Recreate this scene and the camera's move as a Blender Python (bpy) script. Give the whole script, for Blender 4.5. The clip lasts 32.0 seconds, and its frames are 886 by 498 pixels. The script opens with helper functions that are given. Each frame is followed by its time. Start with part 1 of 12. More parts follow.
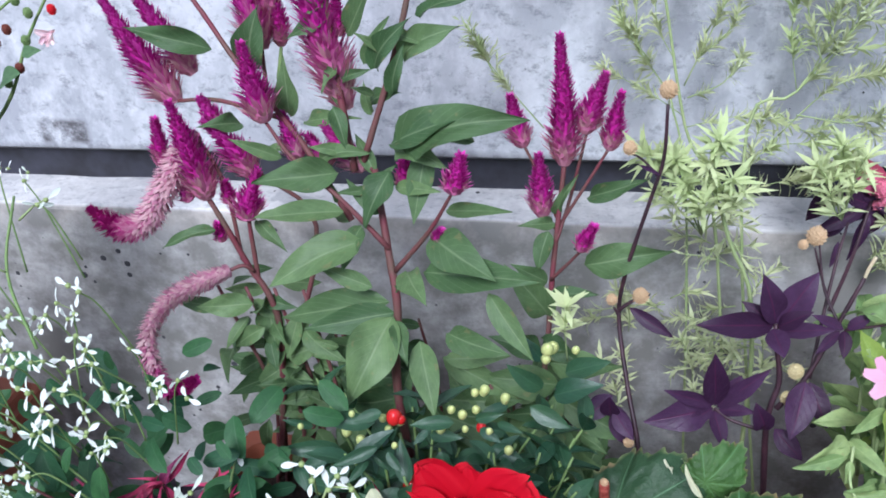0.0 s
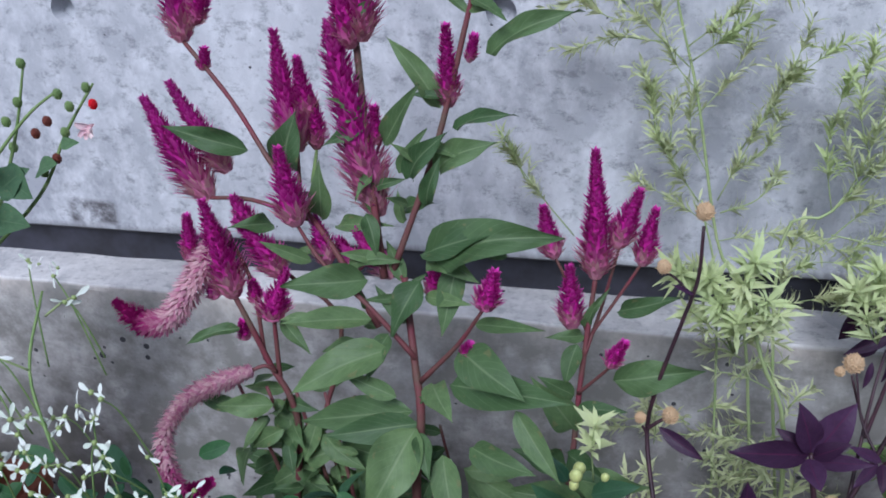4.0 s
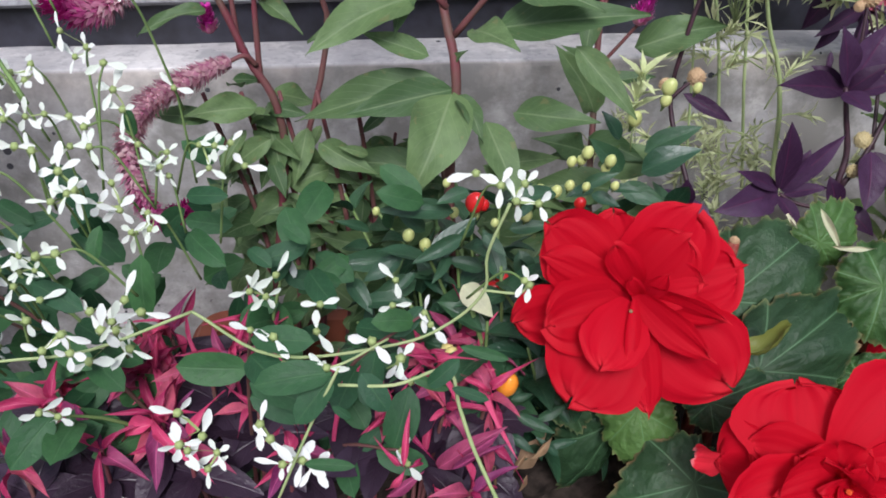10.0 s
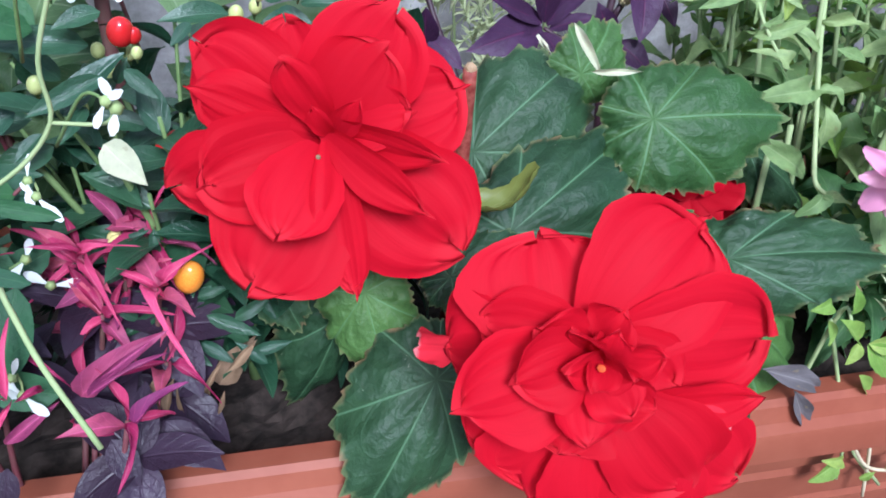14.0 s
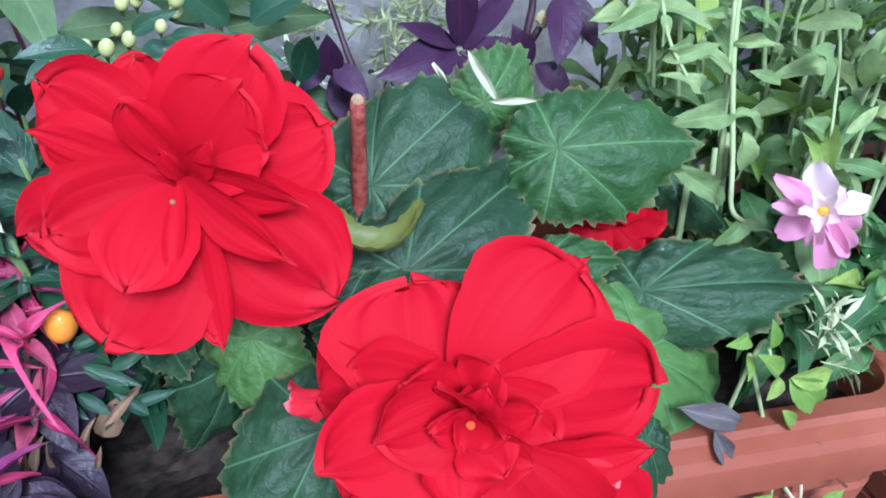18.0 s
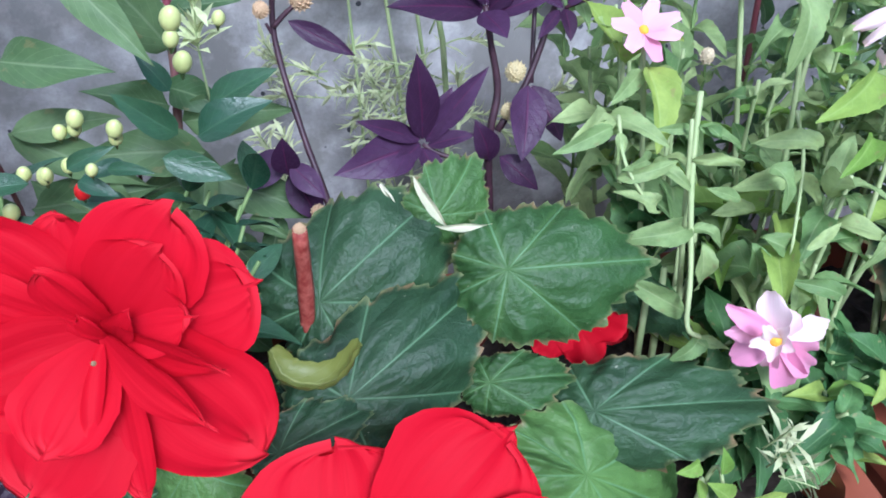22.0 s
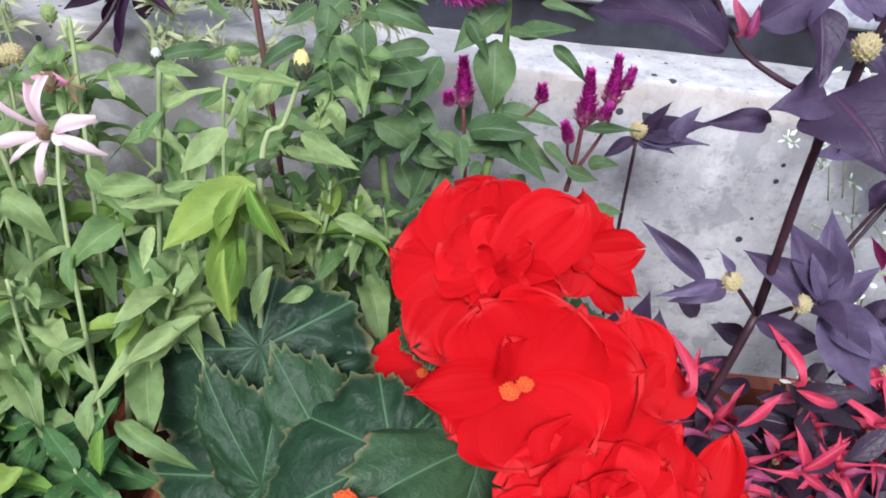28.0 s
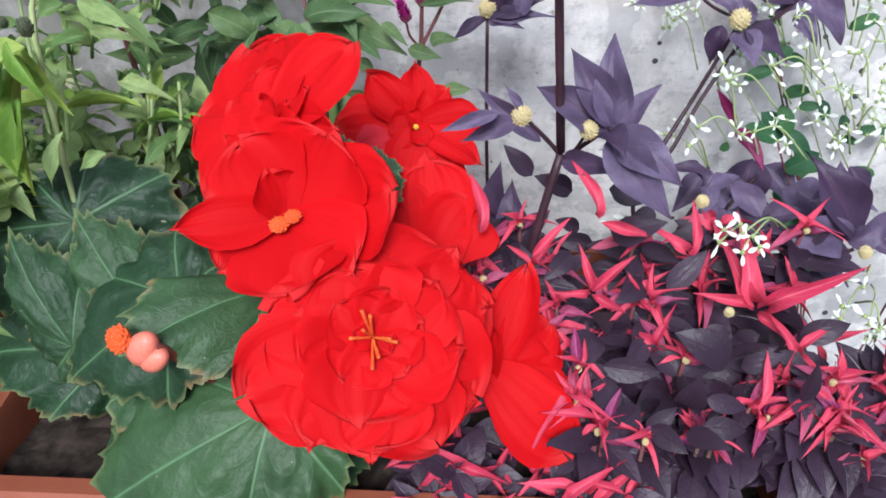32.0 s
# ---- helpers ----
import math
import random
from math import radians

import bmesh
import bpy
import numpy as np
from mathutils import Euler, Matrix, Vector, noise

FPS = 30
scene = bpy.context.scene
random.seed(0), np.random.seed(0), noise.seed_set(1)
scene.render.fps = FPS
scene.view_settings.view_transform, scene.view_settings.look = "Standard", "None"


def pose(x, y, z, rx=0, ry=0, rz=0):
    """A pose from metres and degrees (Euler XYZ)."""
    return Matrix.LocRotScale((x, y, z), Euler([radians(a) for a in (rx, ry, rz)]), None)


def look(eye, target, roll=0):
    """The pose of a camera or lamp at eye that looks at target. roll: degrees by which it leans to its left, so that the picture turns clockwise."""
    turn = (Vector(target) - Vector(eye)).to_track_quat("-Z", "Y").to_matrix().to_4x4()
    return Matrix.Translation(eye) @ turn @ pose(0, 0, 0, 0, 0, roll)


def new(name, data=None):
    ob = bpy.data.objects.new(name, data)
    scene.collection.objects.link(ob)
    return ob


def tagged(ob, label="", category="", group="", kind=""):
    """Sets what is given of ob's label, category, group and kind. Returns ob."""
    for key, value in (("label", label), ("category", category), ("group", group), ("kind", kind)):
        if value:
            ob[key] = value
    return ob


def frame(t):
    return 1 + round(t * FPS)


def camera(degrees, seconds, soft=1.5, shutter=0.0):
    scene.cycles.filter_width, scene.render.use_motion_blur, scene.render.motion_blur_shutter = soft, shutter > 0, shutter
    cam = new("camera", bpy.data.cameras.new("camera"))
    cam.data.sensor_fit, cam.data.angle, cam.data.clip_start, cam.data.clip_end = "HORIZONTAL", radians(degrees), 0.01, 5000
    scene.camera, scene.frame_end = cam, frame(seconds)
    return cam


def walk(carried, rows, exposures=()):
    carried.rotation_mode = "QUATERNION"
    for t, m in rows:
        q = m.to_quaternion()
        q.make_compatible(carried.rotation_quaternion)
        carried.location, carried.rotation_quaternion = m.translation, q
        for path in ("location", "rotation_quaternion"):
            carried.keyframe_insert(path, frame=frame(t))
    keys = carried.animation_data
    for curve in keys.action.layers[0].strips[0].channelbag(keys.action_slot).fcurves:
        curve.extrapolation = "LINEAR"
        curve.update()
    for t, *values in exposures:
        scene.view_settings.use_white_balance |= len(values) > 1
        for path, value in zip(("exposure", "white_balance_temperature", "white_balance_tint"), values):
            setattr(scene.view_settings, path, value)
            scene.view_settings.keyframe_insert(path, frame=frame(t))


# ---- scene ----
cam = camera(55.2, 32.0, soft=1.8)
PATH = [
    (0, (0.299, 0.042, 1.007), (-0.091, 1.69, -0.058), -4.6),
    (0.5, (0.306, 0.062, 1.047), (-0.068, 1.749, 0.041), -3.8),
    (1, (0.301, 0.068, 1.058), (-0.047, 1.8, 0.121), -2.7),
    (1.5, (0.317, 0.077, 1.079), (-0.071, 1.801, 0.142), -3.5),
    (2, (0.303, 0.07, 1.094), (-0.077, 1.817, 0.196), -2.8),
    (2.5, (0.288, 0.057, 1.128), (-0.073, 1.838, 0.292), -1.9),
    (3, (0.275, 0.054, 1.135), (-0.088, 1.865, 0.367), -1.4),
    (3.5, (0.274, 0.052, 1.095), (-0.124, 1.836, 0.283), -1.9),
    (4, (0.285, 0.061, 1.029), (-0.147, 1.784, 0.109), -2.6),
    (4.5, (0.277, 0.062, 0.984), (-0.14, 1.713, -0.065), -2.8),
    (6.5, (0.201, 0.065, 0.908), (-0.155, 1.615, -0.305), -6.3),
    (7, (0.155, 0.055, 0.941), (-0.047, 1.659, -0.237), -2.7),
    (7.5, (0.087, 0.025, 0.91), (-0.1, 1.701, -0.166), -2.8),
    (8, (0.029, 0.013, 0.903), (-0.146, 1.719, -0.125), -2.5),
    (8.5, (0.006, 0.008, 0.941), (-0.22, 1.7, -0.101), -2.3),
    (9, (0.039, 0.007, 0.877), (-0.076, 1.765, -0.069), -2.8),
    (9.5, (0.104, 0.016, 0.845), (0.04, 1.751, -0.148), -3.1),
    (10, (0.106, 0.031, 0.826), (0.209, 1.729, -0.225), -0.2),
    (10.5, (0.131, 0.034, 0.794), (0.288, 1.687, -0.322), -1.2),
    (11, (0.149, 0.053, 0.773), (0.423, 1.648, -0.402), -0.8),
    (11.5, (0.159, 0.063, 0.775), (0.515, 1.634, -0.411), -0.8),
    (12, (0.171, 0.059, 0.767), (0.568, 1.608, -0.435), -0.9),
    (12.5, (0.175, 0.071, 0.766), (0.599, 1.615, -0.433), 0.1),
    (13, (0.18, 0.085, 0.748), (0.607, 1.62, -0.46), 1.3),
    (13.5, (0.188, 0.097, 0.743), (0.624, 1.635, -0.458), 2.3),
    (15.5, (0.217, 0.111, 0.702), (0.678, 1.637, -0.507), 3.6),
    (16, (0.236, 0.124, 0.715), (0.71, 1.652, -0.485), 3.8),
    (16.5, (0.249, 0.128, 0.724), (0.745, 1.675, -0.442), 3.6),
    (17, (0.248, 0.126, 0.725), (0.76, 1.677, -0.429), 3.7),
    (17.5, (0.246, 0.118, 0.728), (0.741, 1.677, -0.423), 3.0),
    (18, (0.243, 0.113, 0.735), (0.708, 1.66, -0.445), 2.1),
    (18.5, (0.231, 0.106, 0.732), (0.678, 1.652, -0.456), 2.5),
    (19, (0.224, 0.103, 0.727), (0.653, 1.641, -0.478), 2.4),
    (19.5, (0.224, 0.103, 0.731), (0.636, 1.636, -0.486), 2.1),
    (20, (0.216, 0.099, 0.733), (0.618, 1.633, -0.486), 1.9),
    (20.5, (0.216, 0.101, 0.736), (0.614, 1.638, -0.48), 1.8),
    (21, (0.215, 0.102, 0.741), (0.61, 1.643, -0.472), 1.5),
    (21.5, (0.247, 0.122, 0.762), (0.642, 1.673, -0.437), 1.3),
    (22, (0.281, 0.145, 0.781), (0.715, 1.686, -0.418), 2.3),
    (22.5, (0.317, 0.168, 0.791), (0.865, 1.71, -0.359), 5.0),
    (23, (0.367, 0.177, 0.793), (0.97, 1.731, -0.313), 5.2),
    (23.5, (0.405, 0.19, 0.797), (1.111, 1.725, -0.274), 7.1),
    (24, (0.45, 0.204, 0.811), (1.217, 1.735, -0.223), 9.2),
    (24.5, (0.486, 0.216, 0.813), (1.28, 1.749, -0.197), 11.4),
    (25, (0.545, 0.21, 0.82), (1.362, 1.748, -0.163), 13.0),
    (25.5, (0.566, 0.198, 0.823), (1.359, 1.743, -0.169), 13.6),
    (27.5, (0.737, 0.129, 0.857), (0.919, 1.751, -0.299), 10.7),
    (28, (0.806, 0.107, 0.857), (0.751, 1.725, -0.318), 5.2),
    (28.5, (0.868, 0.118, 0.892), (0.69, 1.725, -0.285), -0.2),
    (29, (0.928, 0.131, 0.885), (0.706, 1.733, -0.292), -3.8),
    (29.5, (0.951, 0.127, 0.871), (0.724, 1.724, -0.311), -4.3),
    (30, (0.944, 0.1, 0.869), (0.735, 1.721, -0.283), -3.5),
    (30.5, (0.953, 0.094, 0.849), (0.757, 1.729, -0.286), -2.8),
    (31, (0.953, 0.084, 0.836), (0.788, 1.736, -0.28), -1.7),
    (31.5, (0.951, 0.074, 0.809), (0.807, 1.713, -0.328), -0.8),
    (32, (0.949, 0.066, 0.802), (0.804, 1.66, -0.397), -1.1),
]
walk(cam, [(t, look(eye, target, roll)) for t, eye, target, roll in PATH],
     exposures=[(0.0, 0.55, 5350, 13), (1.0, 0.15, 5350, 13), (2.0, 0.08, 5300, 14), (3.0, -0.04, 5250, 14), (4.5, 0.06, 5400, 14), (7.0, 0.62, 5800, 14), (9.0, 0.28, 5700, 14), (10.0, 0.36, 5900, 16), (11.0, 0.86, 5750, 16),
                (12.0, 1.04, 5700, 14), (14.5, 0.97, 4900, 14), (16.5, 1.14, 4700, 14), (18.0, 1.0, 4750, 13), (20.0, 0.96, 4700, 12), (22.0, 0.98, 5000, 15), (23.0, 0.74, 5250, 20), (24.0, 0.38, 5650, 22), (25.0, 0.06, 5900, 18), (28.0, 0.66, 5600, 14), (32.0, 0.78, 5700, 10)])

# ---- light: a bright overcast sky over a shaded wall ----
world = bpy.data.worlds.new("sky")
scene.world = world
world.use_nodes = True
wt = world.node_tree
sky = wt.nodes.new("ShaderNodeTexSky")
sky.sky_type, sky.sun_disc = "NISHITA", False
sky.sun_elevation, sky.sun_rotation = radians(55), radians(200)
sky.air_density, sky.dust_density, sky.ozone_density = 1.0, 3.5, 1.0
wt.links.new(sky.outputs[0], wt.nodes["Background"].inputs[0])
wt.nodes["Background"].inputs[1].default_value = 0.092
sun = new("sun", bpy.data.lights.new("sun", "SUN"))
sun.data.energy, sun.data.angle, sun.data.color = 3.1, radians(18), (1.0, 0.96, 0.9)
sun.matrix_world = look((0.35, -2.0, 2.9), (0.35, 0.6, 0.4))


WALL_Y, JOINT_Z, LEDGE_Y, LEDGE_Z = 0.85, 0.60, 0.79, 0.560

# ---- materials ----
class Mat:
    """A node material under construction."""

    def __init__(self, name, rough=0.6, spec=0.4):
        self.m = bpy.data.materials.new(name)
        self.m.use_nodes = True
        self.t = self.m.node_tree
        self.b = self.t.nodes["Principled BSDF"]
        self.b.inputs["Roughness"].default_value = rough
        self.b.inputs["Specular IOR Level"].default_value = spec

    def node(self, kind, **inputs):
        n = self.t.nodes.new("ShaderNode" + kind)
        for k, v in inputs.items():
            k = k.replace("_", " ")
            if isinstance(v, bpy.types.NodeSocket):
                self.t.links.new(v, n.inputs[k])
            else:
                n.inputs[k].default_value = v
        return n

    def math(self, op, a, b=0.0, c=0.0):
        n = self.t.nodes.new("ShaderNodeMath")
        n.operation = op
        for i, v in enumerate((a, b, c)):
            if isinstance(v, bpy.types.NodeSocket):
                self.t.links.new(v, n.inputs[i])
            else:
                n.inputs[i].default_value = v
        return n.outputs[0]

    def mix(self, f, a, b, blend="MIX"):
        n = self.t.nodes.new("ShaderNodeMix")
        n.data_type, n.blend_type = "RGBA", blend
        for i, v in ((0, f), (6, a), (7, b)):
            if isinstance(v, bpy.types.NodeSocket):
                self.t.links.new(v, n.inputs[i])
            else:
                n.inputs[i].default_value = v if i == 0 else (*v, 1.0)
        return n.outputs[2]

    def ramp(self, f, lo, hi):
        n = self.t.nodes.new("ShaderNodeMapRange")
        self.t.links.new(f, n.inputs[0])
        n.inputs[1].default_value, n.inputs[2].default_value = lo, hi
        return n.outputs[0]

    def noise(self, scale, detail=4.0, rough=0.55, coord=None, stretch=None):
        if coord is None:
            coord = self.t.nodes.new("ShaderNodeTexCoord").outputs["Object"]
        if stretch:
            mp = self.t.nodes.new("ShaderNodeMapping")
            mp.inputs["Scale"].default_value = stretch
            self.t.links.new(coord, mp.inputs[0])
            coord = mp.outputs[0]
        n = self.t.nodes.new("ShaderNodeTexNoise")
        self.t.links.new(coord, n.inputs["Vector"])
        n.inputs["Scale"].default_value, n.inputs["Detail"].default_value, n.inputs["Roughness"].default_value = scale, detail, rough
        return n.outputs[0]

    def world_pos(self):
        return self.t.nodes.new("ShaderNodeNewGeometry").outputs["Position"]

    def rnd(self):
        return self.t.nodes.new("ShaderNodeObjectInfo").outputs["Random"]

    def uv(self):
        s = self.t.nodes.new("ShaderNodeSeparateXYZ")
        um = self.t.nodes.new("ShaderNodeUVMap")
        um.uv_map = "UVMap"
        self.t.links.new(um.outputs[0], s.inputs[0])
        return s.outputs[0], s.outputs[1]

    def colour(self, sock):
        if isinstance(sock, bpy.types.NodeSocket):
            self.t.links.new(sock, self.b.inputs["Base Color"])
        else:
            self.b.inputs["Base Color"].default_value = (*sock, 1)
        return self

    def bump(self, h, strength=0.3, dist=0.002):
        n = self.t.nodes.new("ShaderNodeBump")
        n.inputs["Strength"].default_value, n.inputs["Distance"].default_value = strength, dist
        self.t.links.new(h, n.inputs["Height"])
        self.t.links.new(n.outputs[0], self.b.inputs["Normal"])
        return self

    def translucent(self, sock, amount):
        tr = self.t.nodes.new("ShaderNodeBsdfTranslucent")
        if isinstance(sock, bpy.types.NodeSocket):
            self.t.links.new(sock, tr.inputs[0])
        else:
            tr.inputs[0].default_value = (*sock, 1)
        mx = self.t.nodes.new("ShaderNodeMixShader")
        mx.inputs[0].default_value = amount
        self.t.links.new(self.b.outputs[0], mx.inputs[1])
        self.t.links.new(tr.outputs[0], mx.inputs[2])
        self.t.links.new(mx.outputs[0], self.t.nodes["Material Output"].inputs[0])
        return self


def concrete(name, base, dark, light, stain=0.5, blotch=0.0, pitted=0.14, mark=None, shade_stain=None):
    m = Mat(name, 0.75, 0.3)
    p = m.world_pos()
    c = m.mix(m.ramp(m.noise(5.0, 6, 0.62, p), 0.36, 0.64), dark, base)
    c = m.mix(m.math("MULTIPLY", m.ramp(m.noise(38.0, 5, 0.7, p, (1, 1, 0.75)), 0.44, 0.72), 0.75), c, light)
    c = m.mix(m.math("MULTIPLY", m.ramp(m.noise(75.0, 6, 0.8, p, (0.7, 1, 1)), 0.52, 0.64), stain), c, tuple(v * 0.62 for v in dark))
    vo = m.t.nodes.new("ShaderNodeTexVoronoi")
    m.t.links.new(p, vo.inputs["Vector"])
    vo.inputs["Scale"].default_value = 48.0
    pit = m.math("LESS_THAN", vo.outputs["Distance"], m.math("MULTIPLY", m.ramp(m.noise(9.0, 2, 0.5, p), 0.48, 0.7), pitted))
    if blotch:
        c = m.mix(m.math("MULTIPLY", m.ramp(m.noise(13.0, 4, 0.6, p), 0.57, 0.6), blotch), c, tuple(v * 0.8 for v in dark))
    if mark:
        s = m.t.nodes.new("ShaderNodeSeparateXYZ")
        m.t.links.new(p, s.inputs[0])
        dx = m.math("ABSOLUTE", m.math("SUBTRACT", s.outputs[0], mark[0]))
        dz = m.math("ABSOLUTE", m.math("SUBTRACT", s.outputs[2], mark[1]))
        inside = m.math("MULTIPLY", m.ramp(dx, mark[2], mark[2] * 0.8), m.ramp(dz, mark[3], mark[3] * 0.6))
        c = m.mix(m.math("MULTIPLY", inside, m.ramp(m.noise(50.0, 5, 0.7, p), 0.35, 0.6)), c, (0.1, 0.095, 0.1))
        # darker along the wall's lower edge, with a ragged upper limit
        foot_band = m.math("MULTIPLY", m.ramp(m.math("ADD", s.outputs[2], m.math("MULTIPLY", m.noise(45.0, 4, 0.7, p, (1, 1, 0.3)), 0.02)), 0.622, 0.612), 0.85)
        c = m.mix(foot_band, c, (0.13, 0.125, 0.13))
    # plinth face: tan upper edge; plant shade and stains painted as one grey-brown band
    if shade_stain:
        s = m.t.nodes.new("ShaderNodeSeparateXYZ")
        m.t.links.new(p, s.inputs[0])
        wob = m.math("ADD", s.outputs[0], m.math("MULTIPLY", m.noise(7.0, 4, 0.6, p), 0.3))
        band = m.math("MULTIPLY", m.ramp(wob, shade_stain[1] + 0.12, shade_stain[1]), m.ramp(wob, shade_stain[0] - 0.12, shade_stain[0]))
        band = m.math("MULTIPLY", band, m.ramp(s.outputs[2], LEDGE_Z - 0.001, LEDGE_Z - 0.004))
        top = m.ramp(m.math("ADD", s.outputs[2], m.math("MULTIPLY", m.noise(16.0, 5, 0.7, p, (1, 1, 0.5)), 0.06)), LEDGE_Z - 0.012, LEDGE_Z + 0.022)
        c = m.mix(m.math("MULTIPLY", m.math("MULTIPLY", top, m.ramp(s.outputs[2], LEDGE_Z - 0.001, LEDGE_Z - 0.004)), 0.55), c, (0.36, 0.3, 0.24))
        c = m.mix(m.math("MULTIPLY", band, m.ramp(m.noise(22.0, 5, 0.65, p), 0.25, 0.6)), c, (0.2, 0.195, 0.18))
    fleck = m.math("MULTIPLY", m.ramp(m.noise(105.0, 3, 0.65, p, (0.8, 1, 1)), 0.655, 0.69), m.ramp(m.noise(7.0, 3, 0.6, p), 0.5, 0.6))
    c = m.mix(m.math("MULTIPLY", fleck, 3.0 * pitted), c, (0.1, 0.1, 0.1))
    c = m.mix(pit, c, (0.05, 0.05, 0.055))
    m.colour(c)
    h = m.math("SUBTRACT", m.math("ADD", m.noise(70.0, 6, 0.7, p), m.math("MULTIPLY", m.noise(500.0, 2, 0.5, p), 0.3)), pit)
    return m.bump(h, 0.35, 0.002).m


def leaf_mat(name, base, vein, alt, rough=0.5, spec=0.35, trans=0.3, n_veins=7.0, vein_amt=0.5, spots=0.0, tip=None, relief=0.3):
    """A blade with midrib and side veins along its own length."""
    m = Mat(name, rough, spec)
    u, v = m.uv()
    r = m.rnd()
    a = m.math("ABSOLUTE", m.math("SUBTRACT", u, 0.5))
    rib = m.ramp(a, 0.045, 0.012)
    side = m.math("ABSOLUTE", m.math("SINE", m.math("MULTIPLY", m.math("SUBTRACT", v, m.math("MULTIPLY", a, 0.75)), n_veins * 3.1416)))
    side = m.ramp(side, 0.16, 0.02)
    veins = m.math("MAXIMUM", rib, m.math("MULTIPLY", side, 0.55))
    c = m.mix(r, base, alt)
    c = m.mix(m.math("MULTIPLY", m.ramp(m.noise(3.0, 4, 0.6), 0.42, 0.66), 0.45), c, tuple(x * 0.55 for x in base))
    if tip:
        c = m.mix(m.ramp(m.math("ADD", v, m.math("MULTIPLY", r, 0.4)), 0.6, 1.15), c, tip)
    if spots:
        c = m.mix(m.math("MULTIPLY", m.ramp(m.noise(7.0, 3, 0.6), 0.62, 0.68), spots), c, (0.28, 0.22, 0.1))
    c = m.mix(m.math("MULTIPLY", veins, vein_amt), c, vein)
    m.colour(c)
    h = m.math("SUBTRACT", m.math("MULTIPLY", m.noise(14.0, 4, 0.6), 0.5), veins)
    m.bump(h, relief, 0.004)
    return m.translucent(c, trans).m


def begonia_leaf_mat(name, lo, hi):
    m = Mat(name, 0.52, 0.3)
    u, v = m.uv()
    x, y = m.math("DIVIDE", m.math("SUBTRACT", u, 0.5), 0.62), m.math("DIVIDE", m.math("SUBTRACT", v, 0.12), 0.9)
    ang = m.math("ARCTAN2", x, y)
    rad = m.math("SQRT", m.math("ADD", m.math("MULTIPLY", x, x), m.math("MULTIPLY", y, y)))
    k = m.math("ABSOLUTE", m.math("SINE", m.math("MULTIPLY", ang, 3.5)))
    main = m.ramp(m.math("MULTIPLY", k, m.math("ADD", rad, 0.03)), 0.034, 0.006)
    wob = m.math("MULTIPLY", m.noise(5.0, 2), 2.5)
    br = m.math("ABSOLUTE", m.math("SINE", m.math("ADD", wob, m.math("SUBTRACT", m.math("MULTIPLY", rad, 22.0), m.math("MULTIPLY", k, 5.0)))))
    br = m.math("MULTIPLY", m.ramp(br, 0.2, 0.0), 0.12)
    veins = m.math("MAXIMUM", main, br)
    wide = m.ramp(m.math("MULTIPLY", k, m.math("ADD", rad, 0.03)), 0.16, 0.0)
    c = m.mix(m.rnd(), lo, hi)
    c = m.mix(m.math("MULTIPLY", m.ramp(m.noise(2.6, 3, 0.5), 0.38, 0.68), 0.55), c, tuple(v * 0.5 for v in lo))
    c = m.mix(m.math("MULTIPLY", m.math("MULTIPLY", wide, m.noise(5.0, 3)), 0.5), c, tuple(v * 1.35 for v in hi))
    c = m.mix(m.math("MULTIPLY", m.math("MULTIPLY", veins, m.ramp(rad, 0.0, 0.12)), 0.55), c, (0.13, 0.25, 0.13))
    rim = m.t.nodes.new("ShaderNodeUVMap")
    rim.uv_map = "Rim"
    sp = m.t.nodes.new("ShaderNodeSeparateXYZ")
    m.t.links.new(rim.outputs[0], sp.inputs[0])
    edge = m.math("ADD", sp.outputs[0], m.math("MULTIPLY", m.noise(9.0, 3), 0.1))
    c = m.mix(m.math("MULTIPLY", m.ramp(edge, 1.0, 1.06), 0.75), c, (0.17, 0.2, 0.08))
    c = m.mix(m.math("MULTIPLY", m.math("MULTIPLY", m.ramp(edge, 0.97, 1.04), m.ramp(m.noise(3.0, 3, 0.6), 0.5, 0.6)), 0.8), c, (0.2, 0.12, 0.06))
    c = m.mix(m.math("MULTIPLY", m.ramp(m.noise(24.0, 2, 0.5), 0.74, 0.77), 0.6), c, (0.3, 0.32, 0.22))
    c = m.mix(m.math("MULTIPLY", m.ramp(m.noise(4.0, 3, 0.65), 0.7, 0.74), 0.8), c, (0.16, 0.1, 0.06))
    m.colour(c)
    h = m.math("SUBTRACT", m.math("ADD", m.math("MULTIPLY", m.noise(30.0, 3), 0.35), m.noise(11.0, 3)), m.math("MULTIPLY", veins, 0.7))
    m.bump(h, 0.32, 0.006)
    return m.translucent(c, 0.15).m


